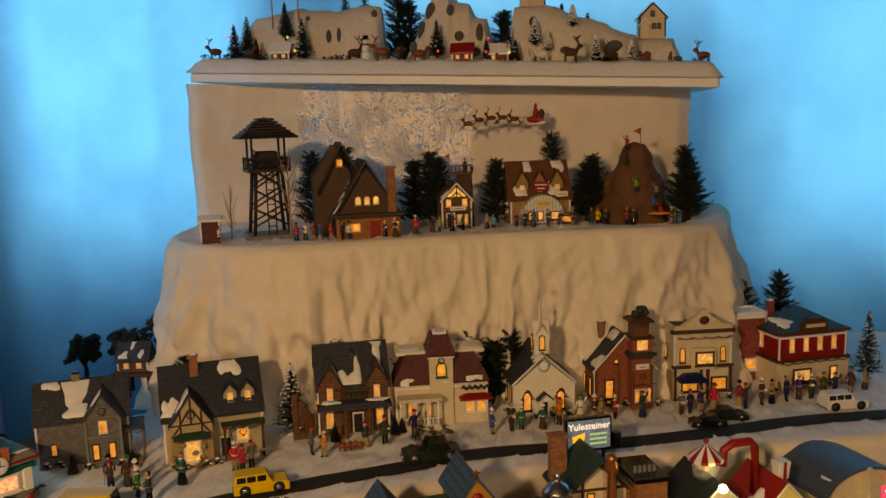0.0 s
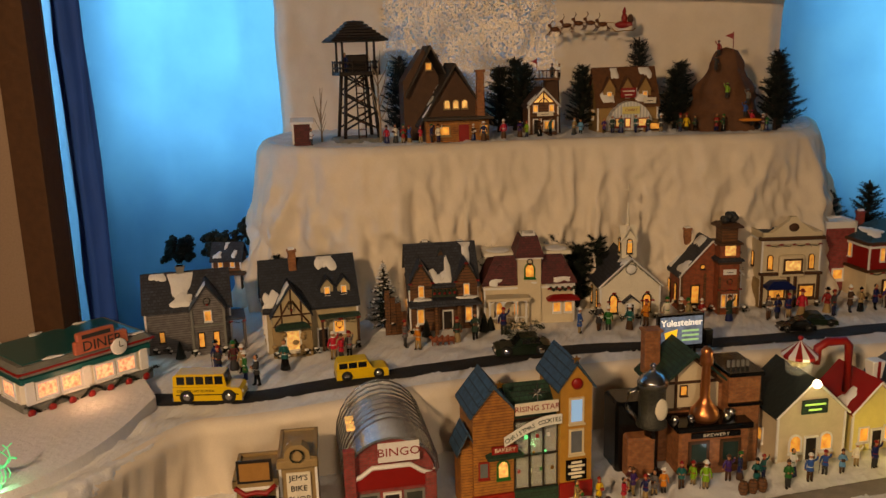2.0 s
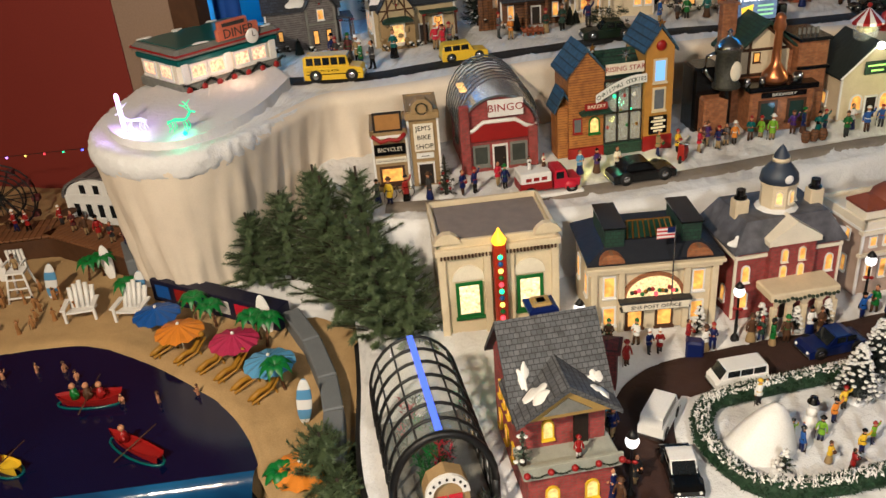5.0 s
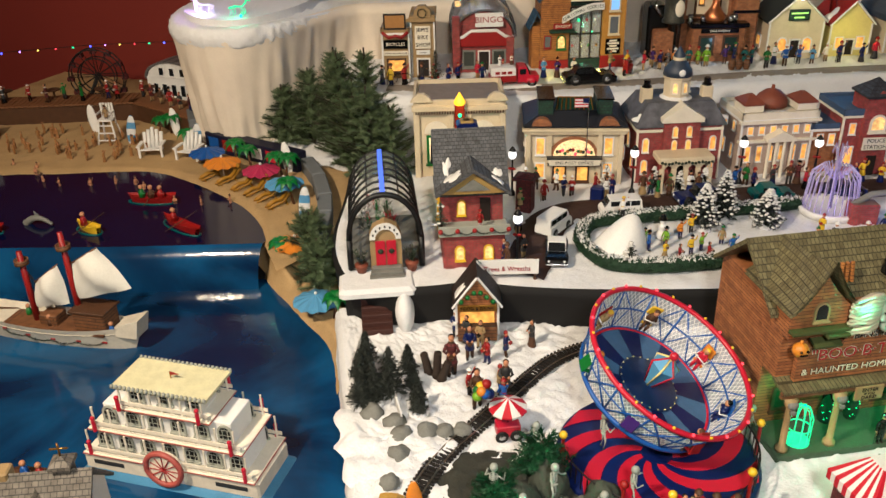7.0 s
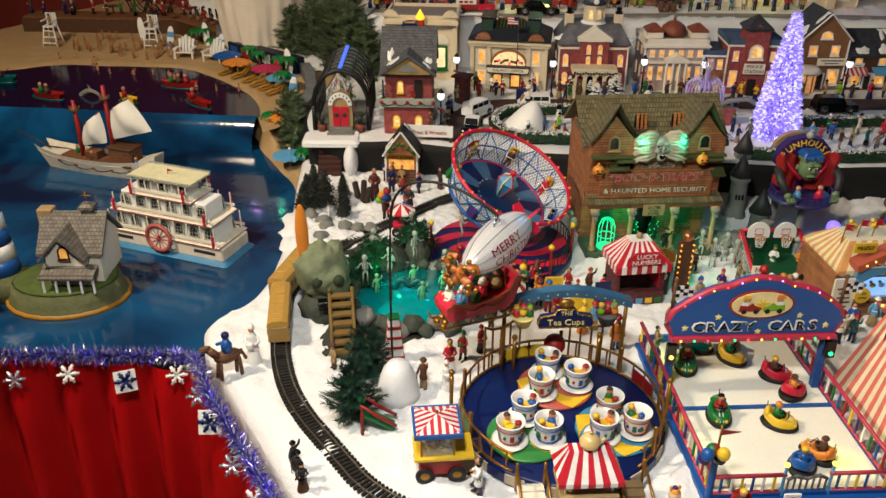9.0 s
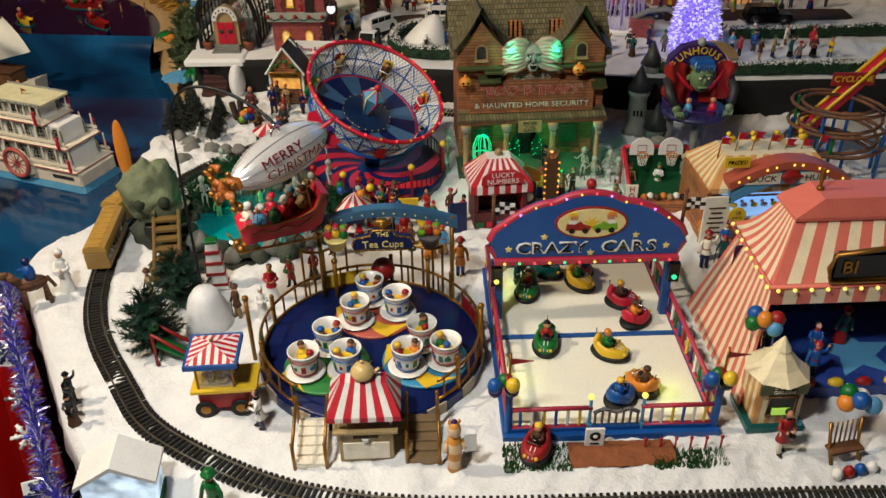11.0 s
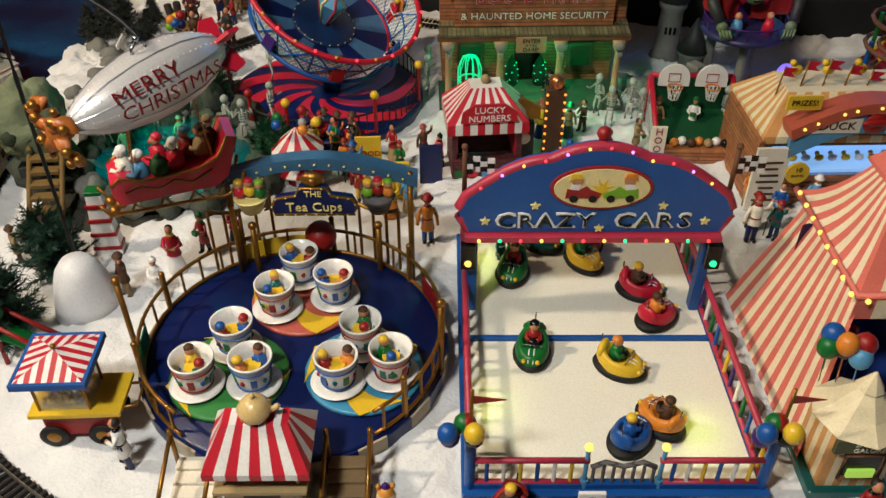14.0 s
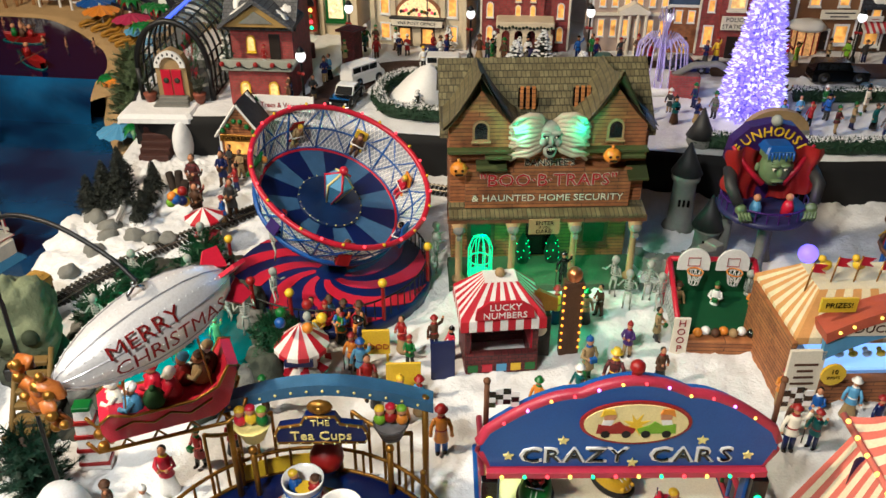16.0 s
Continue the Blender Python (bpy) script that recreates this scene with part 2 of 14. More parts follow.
# ---- building tools ----
class Geo:
	"""Collects faces; each face takes the material slot that is set at the time."""

	def __init__(self):
		self.v, self.f, self.s, self.sm = [], [], [], []
		self.slot, self.m = 0, None

	def put(self, verts, faces, smooth=False):
		k = len(self.v)
		if self.m is not None:
			verts = [self.m @ Vector(p) for p in verts]
		self.v += [tuple(p) for p in verts]
		self.f += [tuple(k + i for i in f) for f in faces]
		self.s += [self.slot] * len(faces)
		self.sm += [smooth] * len(faces)
		return self

	def box(self, x, y, z, sx, sy, sz, tx=1.0, ty=1.0, rz=0.0, bev=None):
		"""A block that stands on z, with chamfered upright and upper edges; tx, ty: the top's size against the base's."""
		b = min(sx, sy, sz) * .08 if bev is None else bev
		c, s = cos(radians(rz)), sin(radians(rz))

		def ring(hx, hy, zz):
			pts = [(hx - b, -hy), (hx, -hy + b), (hx, hy - b), (hx - b, hy), (-hx + b, hy), (-hx, hy - b), (-hx, -hy + b), (-hx + b, -hy)]
			return [(x + c * px - s * py, y + s * px + c * py, zz) for px, py in pts]

		hx, hy = sx / 2, sy / 2
		v = ring(hx, hy, z) + ring(hx * tx, hy * ty, z + sz - b) + ring(max(hx * tx - b, b), max(hy * ty - b, b), z + sz)
		f = [tuple(range(7, -1, -1)), tuple(range(16, 24))]
		f += [(r + i, r + (i + 1) % 8, r + 8 + (i + 1) % 8, r + 8 + i) for r in (0, 8) for i in range(8)]
		return self.put(v, f)

	def cyl(self, x, y, z, r, h, n=16, r2=None, smooth=True, caps=True):
		r2 = r if r2 is None else r2
		a = [2 * pi * i / n for i in range(n)]
		v = [(x + r * cos(t), y + r * sin(t), z) for t in a] + [(x + r2 * cos(t), y + r2 * sin(t), z + h) for t in a]
		self.put(v, [(i, (i + 1) % n, n + (i + 1) % n, n + i) for i in range(n)], smooth)
		if caps:
			self.put(v, [tuple(range(n - 1, -1, -1)), tuple(range(n, 2 * n))])
		return self

	def lathe(self, x, y, z, prof, n=20, smooth=True, m=None):
		"""Turned shape: prof is radius, height pairs from below."""
		v, f = [], []
		for r, h in prof:
			v += [(x + r * cos(2 * pi * i / n), y + r * sin(2 * pi * i / n), z + h) for i in range(n)]
		for k in range(len(prof) - 1):
			f += [(k * n + i, k * n + (i + 1) % n, (k + 1) * n + (i + 1) % n, (k + 1) * n + i) for i in range(n)]
		f += [tuple(range(n - 1, -1, -1)), tuple(range((len(prof) - 1) * n, len(prof) * n))]
		return self.put(v, f, smooth)

	def ball(self, x, y, z, rx, ry=None, rz=None, n=10, k=7):
		ry, rz = ry or rx, rz or rx
		v = [(x, y, z - rz)]
		for j in range(1, k):
			t = pi * j / k - pi / 2
			v += [(x + rx * cos(t) * cos(2 * pi * i / n), y + ry * cos(t) * sin(2 * pi * i / n), z + rz * sin(t)) for i in range(n)]
		v.append((x, y, z + rz))
		f = [(0, 1 + (i + 1) % n, 1 + i) for i in range(n)]
		for j in range(k - 2):
			f += [(1 + j * n + i, 1 + j * n + (i + 1) % n, 1 + (j + 1) * n + (i + 1) % n, 1 + (j + 1) * n + i) for i in range(n)]
		e = len(v) - 1
		f += [(e, 1 + (k - 2) * n + i, 1 + (k - 2) * n + (i + 1) % n) for i in range(n)]
		return self.put(v, f, True)

	def tube(self, pts, r, n=6, closed=False, r2=None):
		"""A rod along points, tapering to r2."""
		pts = [Vector(p) for p in pts]
		v, f, e = [], [], len(pts)
		for k, p in enumerate(pts):
			d = (pts[(k + 1) % e] - pts[k - 1]) if closed else (pts[min(k + 1, e - 1)] - pts[max(k - 1, 0)])
			d = d.normalized() if d.length else Vector((0, 0, 1))
			a = d.cross(Vector((0, 0, 1)))
			a = a.normalized() if a.length > .05 else Vector((1, 0, 0))
			b = d.cross(a)
			rr = r if r2 is None else r + (r2 - r) * k / max(1, e - 1)
			v += [p + rr * (cos(2 * pi * i / n) * a + sin(2 * pi * i / n) * b) for i in range(n)]
		for k in range(e if closed else e - 1):
			q = (k + 1) % e
			f += [(k * n + i, q * n + i, q * n + (i + 1) % n, k * n + (i + 1) % n) for i in range(n)]
		if not closed:
			f += [tuple(range(n)), tuple(range(e * n - 1, (e - 1) * n - 1, -1))]
		return self.put(v, f, n > 4)

	def prism(self, poly, a, b, axis="y"):
		"""A flat outline pushed from a to b. axis y: the outline is x, z; x: y, z; z: x, y."""
		def at(p, t):
			return {"y": (p[0], t, p[1]), "x": (t, p[0], p[1]), "z": (p[0], p[1], t)}[axis]
		n = len(poly)
		v = [at(p, a) for p in poly] + [at(p, b) for p in poly]
		f = [tuple(range(n)), tuple(range(2 * n - 1, n - 1, -1))] + [(i, n + i, n + (i + 1) % n, (i + 1) % n) for i in range(n)]
		return self.put(v, f)

	def gable(self, x, y, z, w, d, rise, over=.006, thick=.005, along="y"):
		"""Two roof slabs over a w by d plan; along: the way of the ridge."""
		hw = (w if along == "y" else d) / 2 + over
		hl = (d if along == "y" else w) / 2 + over
		drop = rise * over / (hw - over)
		out = [(-hw, -drop), (0, rise), (hw, -drop), (hw, -drop + thick), (0, rise + thick * 1.3), (-hw, -drop + thick)]
		keep = self.m
		here = Matrix.Translation((x, y, z)) @ (Matrix.Rotation(radians(90), 4, "Z") if along == "x" else Matrix())
		self.m = here if keep is None else keep @ here
		self.prism(out, -hl, hl)
		self.m = keep
		return self

	def hip(self, x, y, z, w, d, rise, over=.005, flat=0.0, thick=.004):
		"""A hipped or mansard roof that ends in a flat or ridge of the given share."""
		a, b = w / 2 + over, d / 2 + over
		c, e = max(a * flat, a - b if flat == 0 and a > b else .0005), max(b * flat, .0005)
		v = [(-a, -b, 0), (a, -b, 0), (a, b, 0), (-a, b, 0), (-a, -b, thick), (a, -b, thick), (a, b, thick), (-a, b, thick),
			 (-c, -e, rise), (c, -e, rise), (c, e, rise), (-c, e, rise)]
		v = [(x + p[0], y + p[1], z + p[2]) for p in v]
		f = [(3, 2, 1, 0), (0, 1, 5, 4), (1, 2, 6, 5), (2, 3, 7, 6), (3, 0, 4, 7), (4, 5, 9, 8), (5, 6, 10, 9), (6, 7, 11, 10), (7, 4, 8, 11), (8, 9, 10, 11)]
		return self.put(v, f)

	def grid(self, fn, nu, nv, smooth=True):
		"""A sheet from fn(u, v), u and v from 0 to 1."""
		v = [fn(i / nu, j / nv) for j in range(nv + 1) for i in range(nu + 1)]
		f = [(j * (nu + 1) + i, j * (nu + 1) + i + 1, (j + 1) * (nu + 1) + i + 1, (j + 1) * (nu + 1) + i) for j in range(nv) for i in range(nu)]
		return self.put(v, f, smooth)

	def mesh(self, name, mats):
		me = bpy.data.meshes.new(name)
		me.from_pydata(self.v, [], self.f)
		for mt in mats if isinstance(mats, (list, tuple)) else [mats]:
			me.materials.append(mt)
		me.polygons.foreach_set("material_index", self.s)
		me.polygons.foreach_set("use_smooth", self.sm)
		me.update()
		return me


def part(name, geo, mats, parent=None, label=""):
	"""One mesh object under a thing or a part."""
	ob = new(name, geo.mesh(name, mats))
	if parent is not None:
		ob.parent = parent
	return tagged(ob, label)


def thing(name, label, category, m, group=""):
	"""An empty at the base of a thing; parts hang below it."""
	ob = new(name)
	ob.empty_display_size = .01
	ob.matrix_world = m
	return tagged(ob, label, category, group)


def solid(name, geo, mats, label, category, m=None, group="", kind=""):
	"""A thing of one mesh."""
	ob = new(name, geo.mesh(name, mats))
	if m is not None:
		ob.matrix_world = m
	return tagged(ob, label, category, group, kind)


def lettering(body, size, m, material, parent=None, depth=.0006, wide=1.0, name="lettering"):
	"""Words as a flat mesh, centred, reading along x with z up after m."""
	cu = bpy.data.curves.new(name, "FONT")
	cu.body, cu.size, cu.align_x, cu.align_y, cu.extrude = body, size, "CENTER", "CENTER", depth
	cu.resolution_u = 2
	tmp = bpy.data.objects.new(name + "_tmp", cu)
	scene.collection.objects.link(tmp)
	me = bpy.data.meshes.new_from_object(tmp.evaluated_get(bpy.context.evaluated_depsgraph_get()))
	bpy.data.objects.remove(tmp)
	bpy.data.curves.remove(cu)
	me.transform(m @ pose(0, 0, 0, 90) @ Matrix.Diagonal((wide, 1, 1, 1)))
	me.materials.clear()
	me.materials.append(material)
	me.name = name
	ob = new(name, me)
	if parent is not None:
		ob.parent = parent
	return ob


def at(x, y, z, rz=0.0, s=1.0):
	return pose(x, y, z, 0, 0, rz) @ Matrix.Scale(s, 4)


FAIR, LAKE, COVE, TOWN, STREET, HIGH, FOREST, PEAK = .752, .7, .782, .82, .942, 1.08, 1.475, 1.845

# ---- the room ----
def along(pts, u):
	"""A point at the share u of a polyline's length."""
	pts = [Vector((*p, 0)) if len(p) == 2 else Vector(p) for p in pts]
	cuts = [0.0]
	for a, b in zip(pts, pts[1:]):
		cuts.append(cuts[-1] + (b - a).length)
	s = u * cuts[-1]
	for k in range(len(pts) - 1):
		if s <= cuts[k + 1] + 1e-9:
			return pts[k].lerp(pts[k + 1], (s - cuts[k]) / max(1e-9, cuts[k + 1] - cuts[k]))
	return pts[-1]


def smoothed(pts, rounds=2):
	"""Corner cutting, ends kept."""
	for _ in range(rounds):
		out = [pts[0]]
		for a, b in zip(pts, pts[1:]):
			out += [tuple(.75 * p + .25 * q for p, q in zip(a, b)), tuple(.25 * p + .75 * q for p, q in zip(a, b))]
		pts = out + [pts[-1]]
	return pts


def nz(x, y, z, s):
	return noise.noise(Vector((x * s, y * s, z * s)))


def shelf(name, label, edge, back, top, foot, mats, lumps=.004, folds=.012, out=.02, lip=.012, nu=320, rows=34, fold_scale=9.0, zs=1.0):
	"""A display tier: a snowy top from back to edge, which rolls over a lip and hangs in folds to its foot."""
	edge, back = smoothed(edge), smoothed(back, 1)
	g = Geo()

	def flat(u, v):
		a, b = along(back, u), along(edge, u)
		p = a.lerp(b, v)
		d = (b - a).length * (1 - v)
		rise = lumps * (nz(p.x, p.y, 0, 22) + .8 * nz(p.x, p.y, 3, 60) + .6 * nz(p.x, p.y, 5, 150)) * min(1, d / .02)
		return (p.x, p.y, top + rise)

	def hang(u, v):
		b, n0, n1 = along(edge, u), along(edge, max(0, u - .01)), along(edge, min(1, u + .01))
		t = (n1 - n0).normalized()
		side = Vector((t.y, -t.x, 0))
		roll = min(1, v / .16)
		z = top - lip * (1 - cos(roll * pi / 2)) - max(0, v - .16) / .84 * (top - lip - foot)
		w = lip * sin(roll * pi / 2) + out * max(0, v - .1)
		zf, z = z, z * zs
		crease = 1 - abs(nz(b.x + .15 * nz(b.x, b.y, z, 5), b.y, z * .55, fold_scale * .9)) * 2.4
		w += folds * max(0, v - .05) * (.9 * nz(b.x, b.y, z * .35, fold_scale) + 1.0 * crease * abs(crease) + .8 * nz(b.x, b.y, 7 + z * .6, fold_scale * 2.6) + .45 * nz(b.x, b.y, z * .8, fold_scale * 6))
		p = b + side * w
		return (p.x, p.y, zf)

	g.grid(flat, nu * 2, 130 if top < .8 else 60)
	g.slot = 1
	g.grid(hang, nu, rows)
	return solid(name, g, mats, label, "display tier", kind="structure")


WALLRED = mat("brick_red_wall_paint", (.28, .055, .04), .7, .06, 3, .2, fine=250)
# Unseen south and east walls, dark so that less light bounces back.
DIMWALL = mat("dark_unseen_wall", (.16, .1, .07), .8, .06, 3, .2, fine=250)
WALLCREAM = mat("taupe_wall_paint", (.36, .27, .21), .7, .06, 3, .2, fine=250)
FLOORM = mat("oak_floor", (.19, .1, .05), .4, .25, 6, .2)
# The unseen ceiling is dark for the same reason: less fill light.
CEILM = mat("dark_unseen_ceiling", (.3, .26, .22), .9, .05, 4, .3)


def wall(name, x, y, z, sx, sy, sz, m, label):
	g = Geo().box(x, y, z, sx, sy, sz, bev=.001)
	return solid(name, g, m, label, "wall", kind="structure")


wall("floor", .2, 0.0, -.05, 7.0, 7.2, .05, FLOORM, "brown wooden floor of the room")
wall("ceiling", .2, 0.0, 2.55, 7.0, 7.2, .08, CEILM, "unseen ceiling of the room, coloured dark to cut the bounced light")
wall("wall_red", -2.14, 1.52, 0.0, 2.05, .12, 2.55, WALLRED, "brick-red painted wall behind the beach")
wall("wall_return", -1.04, 1.53, 0.0, .146, .14, 2.55, WALLCREAM, "narrow taupe strip of wall beside the window trim")
wall("trim", -.932, 1.478, 0.0, .066, .05, 2.55, BROWN, "dark-stained wooden window trim")
wall("wall_far_left", -1.85, 2.35, 0.0, .1, 1.55, 2.55, WALLCREAM, "side wall of the window bay")
wall("wall_west", -3.2, -1.0, 0.0, .1, 5.2, 2.55, WALLRED, "red side wall of the room")
wall("wall_south", .2, -3.5, 0.0, 7.0, .1, 2.55, DIMWALL, "unseen wall behind the camera, coloured dark to cut the bounced light")
wall("wall_east", 3.5, 0.0, 0.0, .1, 7.0, 2.55, DIMWALL, "unseen side wall of the room, coloured dark to cut the bounced light")
# the window wall behind the cloth: piers, sills and heads round two windows, white to bounce daylight onto the cloth
for n, (x0, x1, z0, z1) in enumerate([(-1.9, 3.5, 0.0, 1.28), (-1.9, 3.5, 2.26, 2.55), (-.82, .72, 1.28, 1.98), (-.82, -.5, 1.98, 2.26), (.5, .72, 1.98, 2.26), (1.68, 3.5, 1.28, 2.26)]):
	wall("wall_north_%d" % (n + 1), (x0 + x1) / 2, 3.06, z0, x1 - x0, .1, z1 - z0, WHITE, "hidden wall round the curtained windows, white to throw daylight onto the cloth")
for n, x in enumerate((-1.35, 1.2)):
	g = Geo()
	for dx in (-.5, 0.0, .47):
		g.box(x + dx, 3.06, 1.28, .035, .06, .98)
	g.box(x, 3.06, 1.74, 1.0, .05, .03)
	solid("window_%d" % (n + 1), g, WHITE, "white window frame behind a blue cloth", "window", kind="structure")

# blue cloth in front of the windows, thin enough to let daylight through
CLOTH, nt_, p_ = nodes_of("blue_cloth")
n_, l_ = nt_.nodes.new, nt_.links.new
tr_, mx_ = n_("ShaderNodeBsdfTranslucent"), n_("ShaderNodeMixShader")
geo_, wv_, rp_ = n_("ShaderNodeNewGeometry"), n_("ShaderNodeTexNoise"), n_("ShaderNodeValToRGB")
wv_.inputs["Scale"].default_value, wv_.inputs["Detail"].default_value = 5, 8
l_(geo_.outputs["Position"], wv_.inputs["Vector"])
rp_.color_ramp.elements[0].color, rp_.color_ramp.elements[1].color = (.03, .27, .52, 1), (.09, .44, .7, 1)
l_(wv_.outputs["Fac"], rp_.inputs["Fac"])
l_(rp_.outputs["Color"], tr_.inputs["Color"])
l_(rp_.outputs["Color"], p_.inputs["Base Color"])
p_.inputs["Roughness"].default_value = .8
mx_.inputs[0].default_value = .6
l_(p_.outputs[0], mx_.inputs[1])
l_(tr_.outputs[0], mx_.inputs[2])
l_(mx_.outputs[0], nt_.nodes["Material Output"].inputs["Surface"])


def cloth(name, label, pts, z0, z1, m, fold=.012, scale=7, nu=150, nv=24):
	pts = smoothed(pts)

	def fn(u, v):
		p = along(pts, u)
		w = fold * (nz(p.x, p.y, v * .4, scale) + .5 * nz(p.x, p.y, 4 + v * .8, scale * 2.5))
		return (p.x + .3 * w, p.y + w, z0 + (z1 - z0) * v)

	return solid(name, Geo().grid(fn, nu, nv), m, label, "curtain", kind="structure")


# Unseen board added behind the cloth to hold daylight off its lower part.
solid("window_sill", Geo().prism([(-1.9, 2.93), (-.8, 2.93), (-.8, 3.01), (-1.9, 3.01)], 1.225, 1.25, "z"), WHITE, "unseen white sill board behind the cloth, added to shade its lower part", "window sill", kind="structure")
cloth("backdrop", "light blue cloth hung over the bay windows, daylight behind it", [(-.93, 1.62), (-1.25, 2.0), (-1.72, 2.5), (-1.6, 2.8), (-.8, 2.8), (.6, 2.84), (2.6, 2.86)], .7, 2.5, CLOTH, .05, 5)
DRAPE = mat("dark_blue_drape", (.02, .12, .42), .8, .15, 20, .4)
cloth("curtain", "dark blue drape hung beside the window trim", [(-.935, 1.58), (-.9, 1.55), (-.88, 1.58), (-.852, 1.56)], .7, 2.5, DRAPE, .01, 30, 40, 16)

# ---- the tiers ----
# Black of the table top; elsewhere it stands for shade in gaps.
TABLE_GAP_BLACK = mat("table_and_gap_black", (.012, .011, .012), .8, .3, 20, .3)
TABLE = [(-1.7, -1.03), (-.8, -.585), (.05, -.165), (.19, -.268), (.3, -.335), (.385, -.392), (.49, -.446), (.6, -.48), (.75, -.47), (.95, -.385), (1.2, -.265), (1.9, .1)]
g = Geo()
g.prism(TABLE + [(2.2, 3.0), (-.85, 3.0), (-.85, 1.44), (-1.7, 1.44)], .64, .688, "z")
solid("display_table", g, TABLE_GAP_BLACK, "large dark table top that carries the whole village", "table")

WATER, nt_, p_ = nodes_of("painted_water")
n_, l_ = nt_.nodes.new, nt_.links.new
geo_, wa_, wb_, rp_ = n_("ShaderNodeNewGeometry"), n_("ShaderNodeTexNoise"), n_("ShaderNodeTexNoise"), n_("ShaderNodeValToRGB")
wa_.inputs["Scale"].default_value, wa_.inputs["Detail"].default_value, wa_.inputs["Distortion"].default_value = 3.2, 5, 1.2
wb_.inputs["Scale"].default_value = 38
l_(geo_.outputs["Position"], wa_.inputs["Vector"])
l_(geo_.outputs["Position"], wb_.inputs["Vector"])
rp_.color_ramp.elements[0].color, rp_.color_ramp.elements[0].position = (.003, .013, .045, 1), .36
rp_.color_ramp.elements[1].color, rp_.color_ramp.elements[1].position = (.008, .075, .19, 1), .66
l_(wa_.outputs["Fac"], rp_.inputs["Fac"])
l_(rp_.outputs["Color"], p_.inputs["Base Color"])
p_.inputs["Roughness"].default_value, p_.inputs["Specular IOR Level"].default_value = .1, .5
bp_ = n_("ShaderNodeBump")
bp_.inputs["Strength"].default_value, bp_.inputs["Distance"].default_value = .05, .01
l_(wb_.outputs["Fac"], bp_.inputs["Height"])
l_(bp_.outputs["Normal"], p_.inputs["Normal"])
NIGHTWATER = mat("dark_navy_water", (.01, .018, .07), .1, .25, 8, .05)

LIP = [(-1.7, .09), (-.93, .4), (-.65, .503), (-.42, .596)]


def sheet_water(u, v):
	a = Vector((-1.7, -1.02, LAKE)).lerp(Vector((.25, -.075, LAKE)), u)
	b = along([(*p, LAKE) for p in LIP + [(.2, .87)]], u)
	p = a.lerp(b, v)
	return (p.x, p.y, LAKE)


solid("water", Geo().grid(sheet_water, 24, 16), WATER, "glossy blue painted water of the lower lake", "lake", kind="structure")


def weir(u, v):
	p = along(LIP, u)
	a = v * pi / 2
	return (p.x + .012 * sin(a) * .4, p.y - .03 * sin(a) - .01 * v, LAKE - .001 + (COVE - LAKE - .002) * (1 - v ** 1.5))


solid("waterfall", Geo().grid(weir, 60, 10), WATER, "shiny blue step where the upper lake falls to the lower one", "waterfall", kind="structure")


def cove(u, v):
	a, b = along(LIP, u), Vector((-1.7, .6, 0)).lerp(Vector((-.42, .8, 0)), u)
	p = a.lerp(b, v) if v < 1 else b
	return (p.x, p.y + (.35 * v * (1 - abs(u - .5)) if v > 0 else 0), COVE - .003)


solid("pond", Geo().grid(cove, 30, 14), NIGHTWATER, "dark navy water of the upper lake beside the beach", "lake", kind="structure")

# the beach runs round the upper lake
SHORE = smoothed([(-1.7, .3), (-1.3, .52), (-1.24, .66), (-1.06, .735), (-.94, .8), (-.86, .825), (-.74, .795), (-.6, .745), (-.5, .69), (-.43, .62), (-.41, .585)])
BACKB = [(-1.7, 1.44), (-1.3, 1.44), (-1.0, 1.42), (-.8, 1.2), (-.6, 1.05), (-.4, .95), (-.3, .75), (-.3, .6), (-.33, .5)]


def beach(u, v):
	a, b = along(SHORE, u), along(BACKB, u)
	p = a.lerp(b, v)
	return (p.x, p.y, COVE - .006 + min(1, v * 9) * .008 + min(1, v * 6) * .003 * (nz(p.x, p.y, 0, 26) + .6 * nz(p.x, p.y, 0, 70)))


solid("beach", Geo().grid(beach, 110, 40), SAND, "tan sand beach round the upper lake", "beach", kind="structure")
SPIT = smoothed([(-.43, .6), (-.4, .57), (-.33, .52), (-.26, .47), (-.21, .44), (-.165, .39), (-.12, .31)])
SPITB = [(-.33, .66), (-.28, .62), (-.22, .55), (-.17, .49), (-.13, .45), (-.1, .41), (-.07, .36)]


def spit(u, v):
	p = along(SPIT, u).lerp(along(SPITB, u), v)
	drop = COVE - (COVE - .722) * min(1, max(0, (u - .02) / .2))
	return (p.x, p.y, LAKE - .004 + (drop - LAKE + .004) * min(1, v * 4) + .002 * nz(p.x, p.y, 0, 50))


solid("sandbank", Geo().grid(spit, 60, 16), SAND, "narrow strip of sand going down to the lower lake", "beach", kind="structure")

shelf("fair_ground", "white snow floss ground of the fair beside the lake",
	  [(-.19, .47), (-.15, .4), (-.09, .3), (-.02, .19), (.03, .09), (.07, 0.0), (.085, -.08), (.06, -.15), (.1, -.2), (.19, -.255), (.3, -.325), (.385, -.38), (.49, -.432), (.6, -.465), (.75, -.452), (.95, -.37), (1.2, -.25), (1.9, .1)],
	  [(-.14, .52), (-.1, .53), (-.05, .54), (0.0, .56), (.05, .57), (.1, .58), (.2, .62), (.3, .66), (.4, .68), (.5, .72), (.6, .75), (.7, .78), (.8, .82), (.95, .9), (1.1, 1.0), (1.3, 1.1), (1.6, 1.2), (2.0, 1.3)],
	  FAIR, LAKE - .005, [SNOW, SNOW], .0058, .004, .006, .008, 220, 6)
